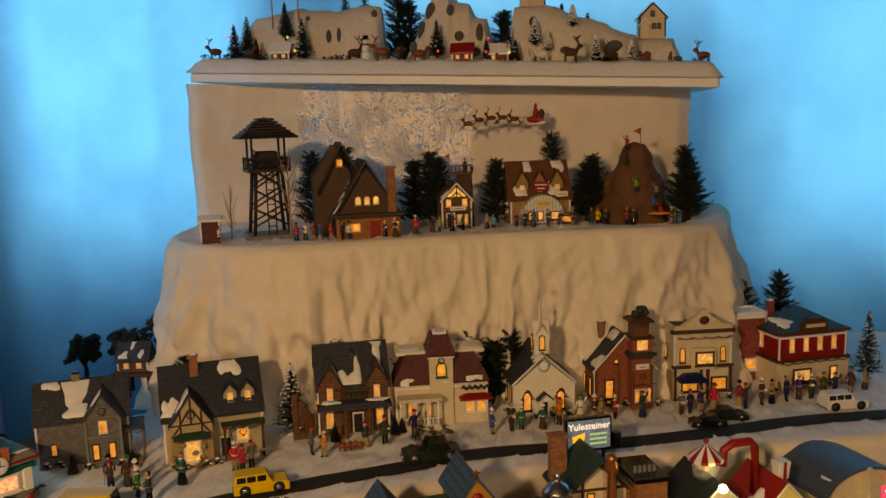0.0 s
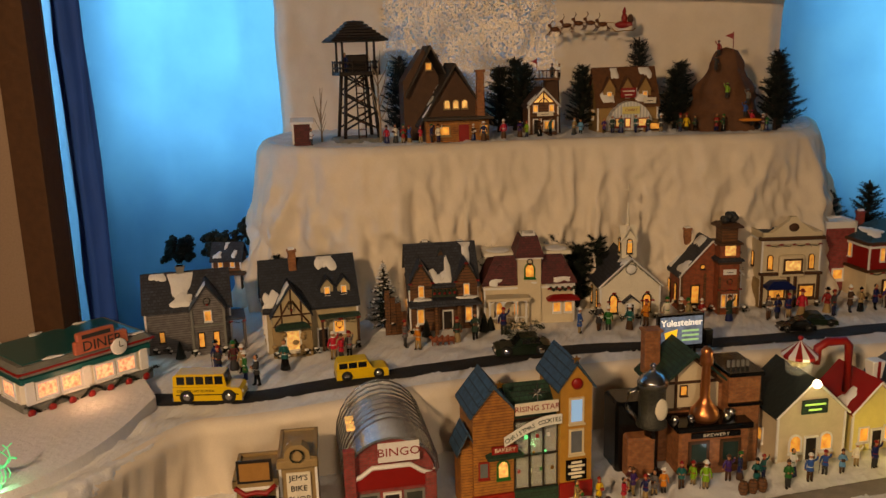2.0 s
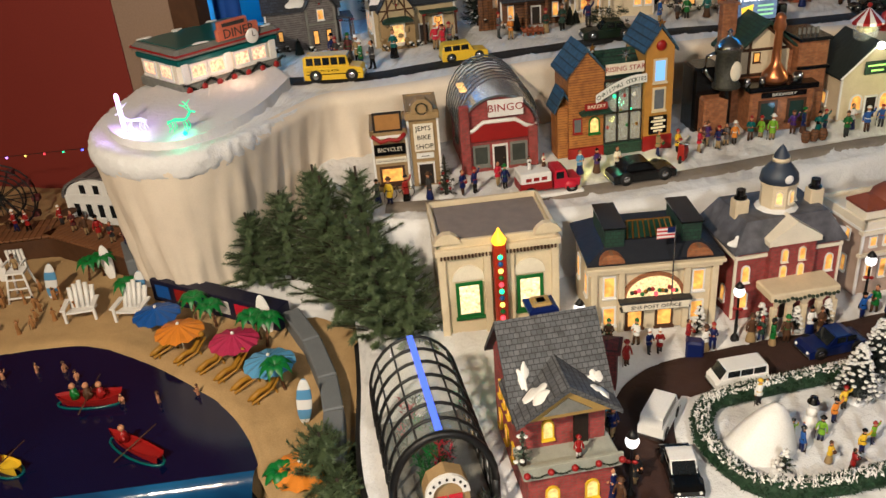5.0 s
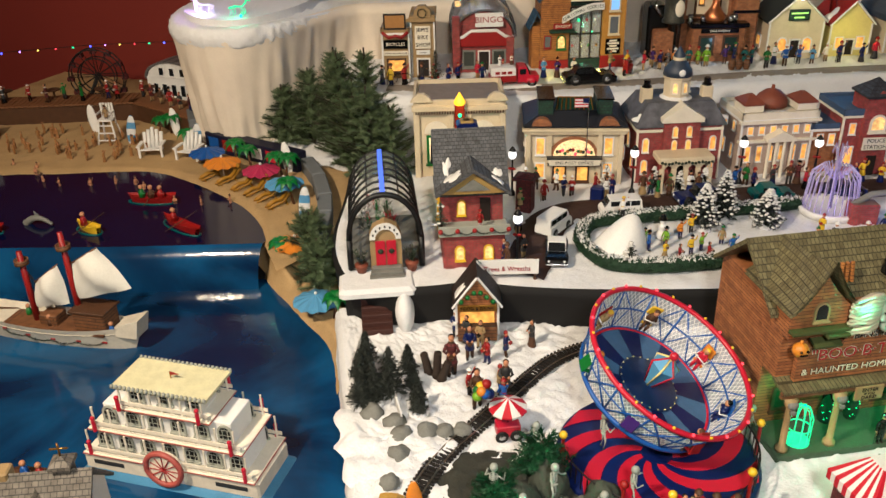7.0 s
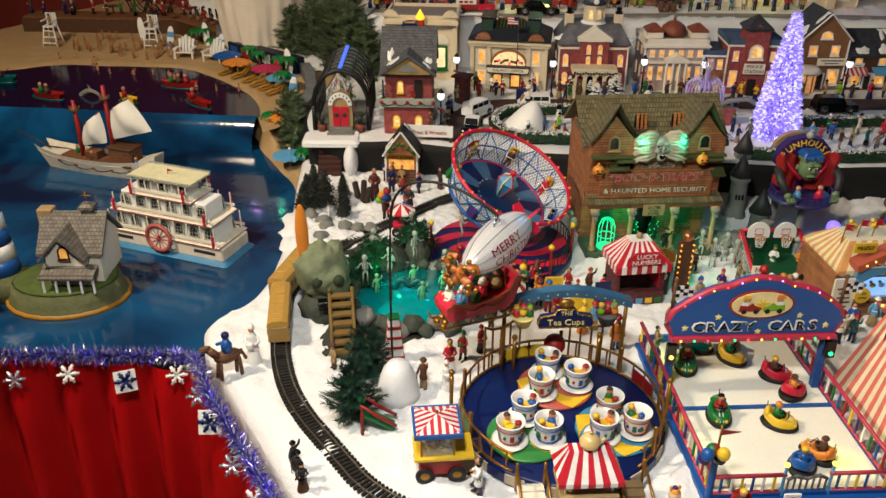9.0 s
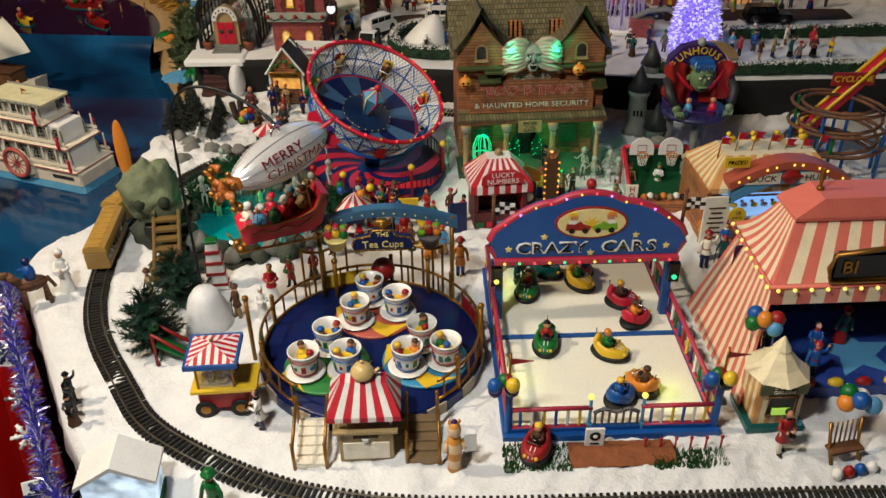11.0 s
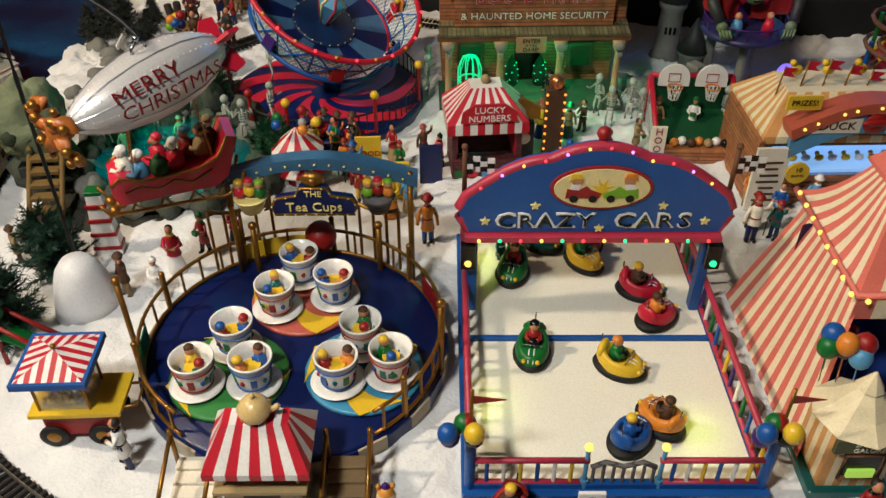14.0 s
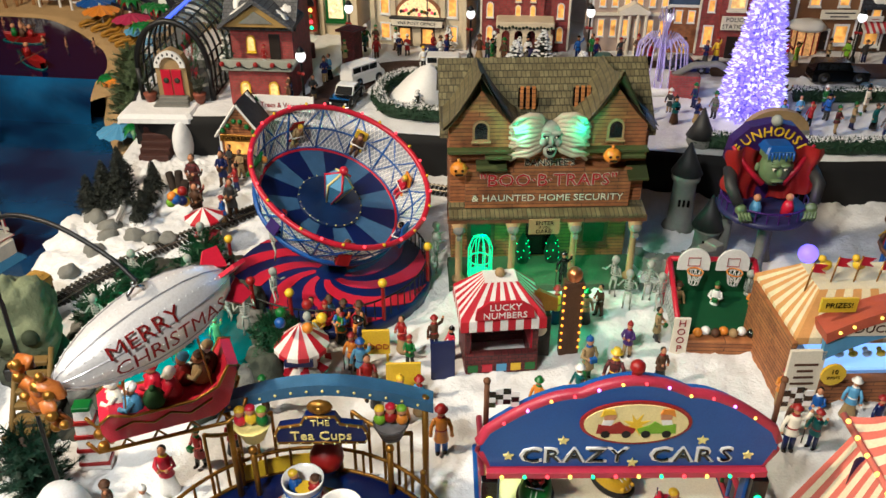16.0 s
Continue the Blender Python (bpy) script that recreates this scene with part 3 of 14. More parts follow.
# The shaded openings under the town are closed by a black hanging face.
shelf("town_ground", "snow-covered town shelf, the shade below it drawn as a black front",
	  [(-.36, .86), (-.31, .74), (-.27, .62), (-.22, .52), (-.14, .435), (-.04, .475), (.03, .52), (.12, .53), (.23, .56), (.37, .61), (.5, .66), (.62, .7), (.75, .74), (.88, .79), (.96, .84), (1.1, .91), (1.5, 1.1)],
	  [(-.5, 1.15), (-.4, 1.17), (-.3, 1.2), (-.2, 1.2), (-.1, 1.2), (0.0, 1.25), (.1, 1.3), (.2, 1.35), (.35, 1.4), (.5, 1.5), (.65, 1.6), (.8, 1.68), (1.0, 1.75), (1.2, 1.8), (1.6, 1.95)],
	  TOWN, FAIR - .01, [SNOW, TABLE_GAP_BLACK], .004, .006, -.01, .008, 200, 8)
shelf("street_ground", "snowy shelf of the shopping street with a draped front",
	  [(-.62, 1.36), (-.55, 1.22), (-.46, 1.12), (-.38, 1.06), (-.3, 1.06), (-.19, 1.1), (-.08, 1.13), (.02, 1.17), (.15, 1.235), (.28, 1.31), (.45, 1.42), (.6, 1.51), (.8, 1.6), (1.1, 1.72), (1.7, 1.95)],
	  [(-.6, 1.45), (-.5, 1.45), (-.4, 1.5), (-.3, 1.58), (-.2, 1.65), (-.1, 1.7), (.05, 1.78), (.2, 1.85), (.4, 1.93), (.6, 2.0), (.8, 2.05), (1.1, 2.12), (1.7, 2.3)],
	  STREET, TOWN - .01, [SNOW, SNOW], .005, .02, .012, .016, 260, 18, 9.0, .3)
shelf("high_street_ground", "snowy upper street on a white draped cliff with a round drum at its end",
	  [(-.98,1.44), (-.965,1.25), (-.93,1.11), (-.87,1.01), (-.78,.965), (-.69,.975), (-.635,1.07), (-.61,1.2), (-.58,1.32), (-.5,1.345), (-.39,1.41), (-.25,1.515), (-.12,1.59), (0.0,1.65), (.2,1.74), (.4,1.81), (.6,1.87), (.8,1.93), (1.1,2.0), (1.7,2.2)],
	  [(-.95, 1.6), (-.9, 1.62), (-.87, 1.7), (-.85, 1.8), (-.8, 1.9), (-.75, 2.0), (-.7, 2.1), (-.6, 2.2), (-.5, 2.3), (-.4, 2.4), (-.2, 2.5), (0.0, 2.55), (.2, 2.6), (.4, 2.65), (.6, 2.7), (.8, 2.75), (1.1, 2.78), (1.7, 2.8)],
	  HIGH, FAIR + .02, [SNOW, PLASTER], .005, .02, -.055, .026, 420, 44, 15, .16)
DRUM = smoothed([(-.98, 1.44), (-.965, 1.25), (-.93, 1.11), (-.87, 1.01), (-.78, .965), (-.69, .975), (-.635, 1.07), (-.61, 1.2), (-.585, 1.3)])


def drum_rim(u, v):
	"""The thick snowy slab edge that stands out round the drum."""
	b, n0, n1 = along(DRUM, u), along(DRUM, max(0, u - .02)), along(DRUM, min(1, u + .02))
	t = (n1 - n0).normalized()
	fade = min(1, (1 - u) / .3)
	a = pi * (1.25 * v - .2)
	q = .015 * sin(a) if a > 0 else .06 * sin(a)
	w = .012 + q * fade + .004 * nz(b.x, b.y, v * .05, 60) + .003 * nz(b.x, b.y, v * .1, 160)
	return (b.x + t.y * w, b.y - t.x * w, HIGH - .016 + .024 * cos(a) * (.4 + .6 * fade) + .002 * nz(b.x, b.y, v, 90))


solid("drum_rim", Geo().grid(drum_rim, 200, 14), SNOW, "thick crumbling snow edge round the drum", "snow", kind="structure")
DRUM = smoothed([(-.93, 1.22), (-.925, 1.11), (-.86, 1.03), (-.78, .985), (-.695, .99), (-.655, 1.08), (-.64, 1.2), (-.66, 1.36)])
g = Geo()
g.prism([(p[0], p[1]) for p in DRUM] + [(-.75, 1.46), (-.93, 1.42)], HIGH - .004, HIGH + .02, "z")
solid("diner_mound", g, SNOW, "raised pad of snow floss below the diner", "snow", kind="structure")
shelf("forest_ground", "snowy forest shelf on a tall cream cloth cliff",
	  [(-.84, 2.75), (-.8, 2.35), (-.77, 2.12), (-.66, 1.98), (-.52, 1.94), (-.4, 1.965), (-.25, 2.03), (0.0, 2.13), (.25, 2.19), (.42, 2.22), (.54, 2.28), (.6, 2.42), (.64, 2.75)],
	  [(-.7, 2.78), (-.68, 2.7), (-.66, 2.65), (-.6, 2.6), (-.5, 2.6), (-.3, 2.6), (0.0, 2.6), (.2, 2.6), (.4, 2.6), (.5, 2.65), (.55, 2.7), (.58, 2.78)],
	  FOREST, HIGH - .01, [SNOW, PLASTER], .006, .055, .05, .02, 380, 60, 10, .6)


def film_wall(u, v):
	p = along(smoothed([(-.84, 2.6), (-.83, 2.32), (-.7, 2.4), (-.52, 2.46), (-.1, 2.49), (.48, 2.5), (.53, 2.55)]), u)
	w = .012 * (nz(p.x, p.y, v * .5, 9) + .5 * nz(p.x, p.y, v, 30))
	spread = 1 + .06 * max(0, v - .75) * (1 if p.x > .3 else 0)
	return (p.x * spread, p.y + w, FOREST - .01 + v * (PEAK - FOREST + .03 - .04 * u))


solid("tier_backing", Geo().grid(lambda u, v: film_wall(.34 * u, v), 60, 16).grid(lambda u, v: film_wall(.63 + .37 * u, v), 60, 16), PLASTER, "cloth-covered backing between forest shelf and summit board", "wall", kind="structure")
solid("film_panel", Geo().grid(lambda u, v: film_wall(.335 + .3 * u, v), 60, 16), FOIL, "stretch of wrinkled pearly film, the daylight's sparkle put in as bright specks", "film", kind="structure")
g = Geo()
g.m = Matrix.Translation((-.11, 2.55, PEAK)) @ Matrix.Rotation(radians(2.6), 4, "Y")
g.box(0, 0, -.012, 1.38, .4, .026, bev=.006)
solid("summit_board", g, WHITE, "long white board that carries the mountain village", "shelf", kind="structure")


def summit(u, v):
	x, y = -.7 + 1.4 * u, -.21 + .4 * v
	edge = min(1, min(u, 1 - u) / .02) * min(1, v / .05)
	h = .036 + .008 * nz(x, y, 0, 15) + .004 * nz(x, y, 0, 60) + .02 * v
	p = g.m @ Vector((x, y, .012 + edge * h))
	return p


solid("summit_snow", Geo().grid(summit, 120, 24), SNOW, "thick snow floss along the summit board", "snow", kind="structure")

# the red skirt round the table
CRIMSON = mat("red_satin", (.5, .01, .014), .38, .15, 12, .2, fine=300)
EDGE = smoothed(TABLE[:-1] + [(1.6, -.06)])


def skirt(u, v):
	p = along(EDGE, u)
	a, b = along(EDGE, max(0, u - .005)), along(EDGE, min(1, u + .005))
	t = (b - a).normalized()
	side = Vector((t.y, -t.x, 0))
	s = u * 3.6
	w = .012 + (.012 + .05 * v ** .6) * (.5 + .5 * sin(s * 60 + 3 * sin(s * 7))) + .03 * v * nz(s, v * .3, 0, 6)
	q = p + side * w
	return (q.x, q.y, .735 - .02 * (s < 0) - v * .72 - .03 * (u < .55))


solid("table_skirt", Geo().grid(skirt, 420, 14), CRIMSON, "gathered red satin skirt hung round the table edge", "table skirt", kind="structure")

# ---- kinds of things: buildings ----
MESHES = {}


def shared(key, make):
	if key not in MESHES:
		MESHES[key] = make()
	return MESHES[key]


def put(name, mesh, m, parent, label=""):
	ob = new(name, mesh)
	ob.parent = parent
	ob.matrix_basis = m
	return tagged(ob, label)


def outline(w, h, style):
	if style == "arch":
		r = w / 2
		return [(-r, 0), (r, 0), (r, h - r)] + [(r * cos(a), h - r + r * sin(a)) for a in [pi * k / 8 for k in range(1, 8)]] + [(-r, h - r)]
	if style == "round":
		return [(w / 2 * cos(pi * k / 8), h / 2 + h / 2 * sin(pi * k / 8)) for k in range(16)]
	return [(-w / 2, 0), (w / 2, 0), (w / 2, h), (-w / 2, h)]


def frame_mesh(w, h, style, fm):
	def make():
		g = Geo()
		o = outline(w, h, style)
		t = max(.0011, min(w, h) * .13)
		cx, cz = 0, h / 2
		inn = [(cx + (x - cx) * (1 - 2 * t / w), cz + (z - cz) * (1 - 2 * t / h)) for x, z in o]
		n = len(o)
		v = [(x, -.0022, z) for x, z in o] + [(x, -.0022, z) for x, z in inn] + [(x, .001, z) for x, z in o] + [(x, .001, z) for x, z in inn]
		f = []
		for i in range(n):
			j = (i + 1) % n
			f += [(i, j, n + j, n + i), (2 * n + i, 2 * n + j, j, i), (n + i, n + j, 3 * n + j, 3 * n + i)]
		g.put(v, f)
		b = min(t * .62, .0013)
		nv, nh = max(3, round(w / .007)), max(3, round(h / .008))
		for k in range(1, nv):
			g.box(-w / 2 + w * k / nv, -.0008, t * .5, b, .0012, h - t * (1 if style == "sq" else 3), bev=0)
		for k in range(1, nh):
			g.box(0, -.0008, h * k / nh, w - t, .0012, b, bev=0)
		g.box(0, -.0025, -t * .8, w * 1.12, .004, t * .9, bev=.0002)
		return g.mesh("window", fm)
	return shared(("win", round(w, 4), round(h, 4), style, fm.name), make)


def pane_mesh(w, h, style, pm):
	def make():
		g = Geo()
		g.prism(outline(w * .96, h * .96, style), -.0006, .0006)
		return g.mesh("pane", pm)
	return shared(("pane", round(w, 4), round(h, 4), style, pm.name), make)


def win(parent, m, w, h, style="sq", fm=None, pm=None):
	"""A framed window with its pane, placed by m on its parent."""
	wi = put("window", frame_mesh(w, h, style, fm or WHITE), m, parent)
	put("pane", pane_mesh(w, h, style, pm or LIT), pose(0, -.0009, .0003), wi, "warm lit pane" if (pm or LIT) in (LIT, LITW) else "")
	return wi


TURN = {"F": 0, "L": -90, "R": 90, "B": 180}


def window(parent, face, a, z, w, h, bw, bd, style="sq", fm=None, pm=None, name="window"):
	"""A lit window on a side of a bw by bd building; a runs along the side."""
	fm, pm = fm or WHITE, pm or LIT
	place = {"F": (a, 0), "L": (-bw / 2, bd / 2 - a), "R": (bw / 2, bd / 2 + a), "B": (-a, bd)}[face]
	m = pose(place[0], place[1], z, 0, 0, TURN[face])
	wi = put(name, frame_mesh(w, h, style, fm), m, parent)
	put("pane", pane_mesh(w, h, style, pm), pose(0, -.0009, .0003), wi, "warm lit pane")
	return wi


def roof_patch(parent, pts):
	"""A lump of painted snow over an outline of points in 3D."""
	c = sum((Vector(p) for p in pts), Vector()) / len(pts)
	nrm = (Vector(pts[1]) - Vector(pts[0])).cross(Vector(pts[2]) - Vector(pts[0])).normalized()
	nrm = nrm if nrm.z > 0 else -nrm
	n = len(pts)
	v = [Vector(p) - nrm * .0005 for p in pts] + [Vector(p).lerp(c, .12) + nrm * .0012 for p in pts] + [c + nrm * .0017]
	f = [(i, (i + 1) % n, n + (i + 1) % n, n + i) for i in range(n)] + [(n + i, n + (i + 1) % n, 2 * n) for i in range(n)]
	return part("snow_patch", Geo().put(v, f, True), WHITE, parent, "white painted snow")


def slope_patch(parent, o, du, dv, u0, v0, ru, rv, seed, lim=None):
	"""An uneven patch on a sloping plane with origin o and unit directions du, dv, cut off at the limits of v."""
	r = random.Random(seed)
	o, du, dv = Vector(o), Vector(du), Vector(dv)
	pts = []
	ph = [r.uniform(0, 6) for _ in range(4)]
	k3 = r.uniform(.8, 1.3)
	for k in range(34):
		a = 2 * pi * k / 34
		s = 1 + .24 * sin(2 * a + ph[0]) + .2 * sin(3 * a + ph[1]) + .13 * sin(5 * a + ph[2]) + .08 * sin(8 * a + ph[3])
		v = v0 + rv * s * sin(a) * k3
		pts.append(o + du * (u0 + ru * s * cos(a) / k3) + dv * (min(max(v, lim[0] + .0006 * sin(5 * a)), lim[1]) if lim else v))
	return roof_patch(parent, pts)


def building(name, label, m, w, d, h, wm, roof="gf", rise=.05, rm=None, wins=(), door=None, chims=(), tm=None, base=.004, over=.006, snow=3, seed=1, fm=None, pm=None, group="village houses", dm=None, cat="house"):
	"""A ceramic village house: walls, roof, lit windows, door, chimneys and snow."""
	rm, tm = rm or SLATE, tm or WHITE
	ob = thing(name, label, cat, m, group)
	g = Geo()
	g.box(0, d / 2, 0, w, d, base, bev=0)
	if roof == "gf":
		g.prism([(-w / 2, base), (w / 2, base), (w / 2, h), (0, h + rise), (-w / 2, h)], 0, d)
	elif roof == "gs":
		g.prism([(0, base), (d, base), (d, h), (d / 2, h + rise), (0, h)], -w / 2, w / 2, "x")
	else:
		g.box(0, d / 2, base, w, d, h - base, bev=.0006)
	part("wall", g, wm, ob)
	g = Geo()
	if roof == "gf":
		g.gable(0, d / 2, h, w, d, rise, over)
	elif roof == "gs":
		g.gable(0, d / 2, h, w, d, rise, over, along="x")
	elif roof == "hip":
		g.hip(0, d / 2, h, w, d, rise, over)
	elif roof == "mansard":
		g.hip(0, d / 2, h, w, d, rise, over, .72)
	elif roof == "arch":
		n, t = 16, .004
		top = [(-(w / 2 + over) * cos(pi * k / n), h - .004 + rise * sin(pi * k / n)) for k in range(n + 1)]
		inn = [(x * .96, z - t) for x, z in reversed(top)]
		g.prism(top + inn, -over, d + over)
	else:
		for x, y, sx, sy in ((0, 0, w + .006, .006), (0, d, w + .006, .006), (-w / 2, d / 2, .006, d + .006), (w / 2, d / 2, .006, d + .006)):
			g.box(x, y, h - .006, sx, sy, .006 + rise, bev=.0006)
		g.box(0, d / 2, h - .002, w - .004, d - .004, .004, bev=0)
	part("roof", g, rm, ob)
	if roof == "arch":
		g = Geo()
		g.prism([(-w / 2 * cos(pi * k / 14), h - .006 + rise * .92 * sin(pi * k / 14)) for k in range(15)], .001, d - .001)
		part("gable_wall", g, wm, ob)
	# corner boards and eaves
	g = Geo()
	for x in (-w / 2, w / 2):
		g.box(x, 0, base, .004, .004, h - base - .002, bev=.0003)
	if roof in ("flat", "mansard", "hip"):
		g.box(0, -.001, h - .01, w + .004, .005, .005, bev=.0004)
		g.box(-w / 2 - .001, d / 2, h - .01, .005, d, .005, bev=.0004)
		g.box(w / 2 + .001, d / 2, h - .01, .005, d, .005, bev=.0004)
	if roof == "gf":
		for sx in (-1, 1):
			g.tube([(sx * (w / 2 + over), -over, h - rise * over / (w / 2) + .002), (0, -over, h + rise + .003)], .0022, 4)
	part("trim", g, tm, ob)
	for i, wi in enumerate(wins):
		face, a, z, ww, hh = wi[:5]
		window(ob, face, a, z, ww, hh, w, d, wi[5] if len(wi) > 5 else "sq", fm or WHITE, pm or LIT)
	if door:
		x, dw, dh = door
		g = Geo()
		g.box(x, -.0015, base, dw, .003, dh, bev=.0004)
		dr = part("door", g, dm or DARKWOOD, ob)
		g = Geo()
		g.box(x, -.002, base + dh, dw * 1.35, .006, .003, bev=.0004).box(x - dw * .6, -.002, base, .003, .004, dh, bev=.0003).box(x + dw * .6, -.002, base, .003, .004, dh, bev=.0003)
		part("door_frame", g, tm, dr)
		part("door_knob", Geo().ball(x + dw * .3, -.004, base + dh * .45, .0012), GOLD, dr)
	for x, y, z0, hh, cm in chims:
		g = Geo()
		g.box(x, y, z0, .016, .014, hh, bev=.0006).box(x, y, z0 + hh - .003, .02, .018, .004, bev=.0006)
		ch = part("chimney", g, cm, ob)
		part("chimney_cap", Geo().box(x, y, z0 + hh + .0012, .013, .011, .004, bev=.001), WHITE if seed % 2 else BLACK, ch)
	r = random.Random(seed)
	for k in range(snow):
		if roof == "gf":
			s = 1 if k % 2 else -1
			du, ln = Vector((0, 1, 0)), math.hypot(w / 2, rise)
			dv = Vector((-s * w / 2, 0, rise)) / ln
			slope_patch(ob, (s * w / 2, 0, h + .0062), du, dv, d * r.choice((.08, .3, .6, .9)), ln * (.95 if k % 3 else .1), d * r.uniform(.1, .2), ln * r.uniform(.25, .55), seed + k, (-.003, ln * .98))
		elif roof == "gs":
			ln = math.hypot(d / 2, rise)
			dv = Vector((0, d / 2, rise)) / ln
			slope_patch(ob, (-w / 2, 0, h + .0062), (1, 0, 0), dv, w * r.uniform(.05, .95), ln * (.95 if k % 2 else .08), w * r.uniform(.07, .13), ln * r.uniform(.2, .45), seed + k, (-.003, ln * .98))
		elif roof == "flat":
			slope_patch(ob, (-w / 2, 0, h + .0025), (1, 0, 0), (0, 1, 0), w * r.uniform(.2, .8), d * r.uniform(.1, .7), w * .13, d * .1, seed + k)
	return ob


def gable_bay(ob, x, y, z0, w, d, h, rise, wm, rm, win=None, style="sq", sub="dormer"):
	"""A small gabled bay or dormer standing out of a house, its face at y."""
	g = Geo()
	g.prism([(x - w / 2, z0), (x + w / 2, z0), (x + w / 2, z0 + h), (x, z0 + h + rise), (x - w / 2, z0 + h)], y, y + d)
	dm = part(sub, g, wm, ob)
	part("dormer_roof", Geo().gable(x, y + d / 2, z0 + h, w, d, rise, .004, .004), rm, dm)
	if win:
		mw = put("window", frame_mesh(win[0], win[1], style, WHITE), pose(x, y - .0005, z0 + win[2]), ob)
		put("pane", pane_mesh(win[0], win[1], style, LIT), pose(0, -.0009, .0003), mw, "warm lit pane")
	return dm


def sign_board(ob, text, x, y, z, w, h, bm, tm, size, tilt=0.0, name="sign", wide=1.0, bars=0):
	"""A flat board with words or plain bars, facing forwards."""
	g = Geo().box(x, y, z, w, .003, h, bev=.0005)
	s = part(name, g, bm, ob)
	if text:
		lines = text.split("|")
		for k, t in enumerate(lines):
			lettering(t, size, pose(x, y - .0021, z + h * (1 - (k + .5) / len(lines))), tm, s, .0003, wide)
	for k in range(bars):
		part("bar", Geo().box(x, y - .0018, z + h * (k + .6) / (bars + .6), w * (.5 + .3 * (k % 2)), .001, h * .12, bev=0), tm, s)
	return s


# ---- kinds of things: figures, plants, vehicles ----
COATS = [REDP, BLUE, GREEN, BROWN, NAVY, YELLOW, PURPLE, TAN, DARKG, WHITE, ORANGE, PINK, SKYB, TEAL, IVORY, LIME]


def figurine_mesh(coat, trousers, hat, variant):
	"""A small painted figure as one moulded shape, about 5 cm high, with coat, scarf, hat and something in its arms."""
	def make():
		g = Geo()
		st = .0028 if variant % 2 else .0008
		flat = Matrix.Diagonal((1, .78, 1, 1))
		g.slot = 1
		if variant % 3 == 1:
			g.m = flat
			g.lathe(0, 0, 0, [(.0078, 0), (.0082, .002), (.0066, .01), (.005, .019), (.0036, .0265)], 12)
			g.m = None
		else:
			for sx in (-1, 1):
				g.tube([(sx * .0029, sx * st, .001), (sx * .0028, sx * st * .4, .012), (sx * .0021, 0, .024)], .0021, 6, r2=.0029)
			g.slot = 3
			for sx in (-1, 1):
				g.ball(sx * .003, sx * st - .0014, .0014, .002, .0036, .0016, 7, 5)
		g.slot = 0
		g.m = flat
		hem = .0135 if variant % 5 in (0, 3) else .0185
		g.lathe(0, 0, 0, [(.0061, hem), (.0063, hem + .001), (.0044, .0252), (.0052, .033), (.0049, .0362), (.0022, .0388)], 12)
		g.slot = 4
		g.lathe(0, 0, 0, [(.0046, .0246), (.0048, .0254), (.0046, .0262)], 12)
		g.lathe(0, 0, 0, [(.0025, .0374), (.0037, .0384), (.0026, .0396)], 10)
		g.m = None
		for sx in (-1, 1):
			sh = (sx * .0048, 0, .0355)
			if variant % 4 == 2 and sx > 0:
				el, ha = (sx * .0086, -.002, .0395), (sx * .0098, -.003, .0462)
			elif variant % 4 in (1, 3):
				el, ha = (sx * .0074, -.0014, .0285), (sx * .003, -.0074, .0288)
			else:
				el, ha = (sx * .0078, -.0006, .0282), (sx * .0086, -.003, .0212)
			g.slot = 0
			g.tube([sh, el, ha], .002, 6, r2=.0015)
			g.slot = 2
			g.ball(*ha, .0017, n=6, k=5)
		g.slot = 2
		g.tube([(0, 0, .037), (0, 0, .041)], .0017, 6)
		g.ball(0, -.0004, .0434, .0031, .0034, .0039, 10, 7)
		g.ball(0, -.0038, .0431, .0007, n=5, k=4)
		g.slot = 3
		g.ball(0, .0009, .0441, .0034, .0032, .0036, 10, 6)
		g.slot = 4
		if variant % 4 == 0:
			g.lathe(0, 0, .0457, [(.0055, 0), (.0056, .0005), (.0034, .0008), (.0031, .0043), (.001, .0046)], 12)
		elif variant % 4 == 1:
			g.ball(0, .0004, .0456, .0036, .0038, .0033, 10, 6).ball(0, .0006, .0494, .0011, n=6, k=4)
		elif variant % 4 == 2:
			g.lathe(0, 0, .0455, [(.0046, 0), (.0046, .0006), (.0032, .0009), (.003, .003), (.0008, .0036)], 12)
		if variant in (1, 5):
			g.box(0, -.0088, .0268, .0066, .0046, .0046, bev=.0005)
		elif variant in (3, 11):
			g.lathe(0, -.009, .0235, [(.0022, 0), (.0034, .0036), (.0035, .004), (.002, .0036)], 8)
		elif variant in (2, 8):
			g.slot = 3
			g.tube([(-.0088, -.0034, .0005), (-.0086, -.003, .0225)], .0006, 5)
		return g.mesh("figurine", [coat, trousers, SKIN, DARKWOOD, hat])
	return shared(("fig", coat.name, trousers.name, hat.name, variant), make)


FIG_WORDS = {"red_paint": "red", "blue_paint": "blue", "green_paint": "green", "brown_timber": "brown", "navy_paint": "navy", "yellow_paint": "yellow", "purple_paint": "purple", "tan_stone": "tan", "dark_grey": "dark grey", "white_paint": "white", "orange_paint": "orange", "pink_red_paint": "crimson", "sky_blue_paint": "pale blue", "teal_paint": "teal", "ivory_paint": "ivory", "lime_paint": "lime green"}


def figurine(x, y, z, rz, coat, trousers=None, hat=None, variant=0, s=1.0, label="", group="village figures"):
	trousers, hat = trousers or DARKG, hat or BROWN
	ob = new("figurine", figurine_mesh(coat, trousers, hat, variant))
	ob.matrix_world = at(x, y, z, rz, s)
	words = label or "small painted figure in a %s coat standing on the snow" % FIG_WORDS.get(coat.name, "dark")
	return tagged(ob, words, "figurine", group)


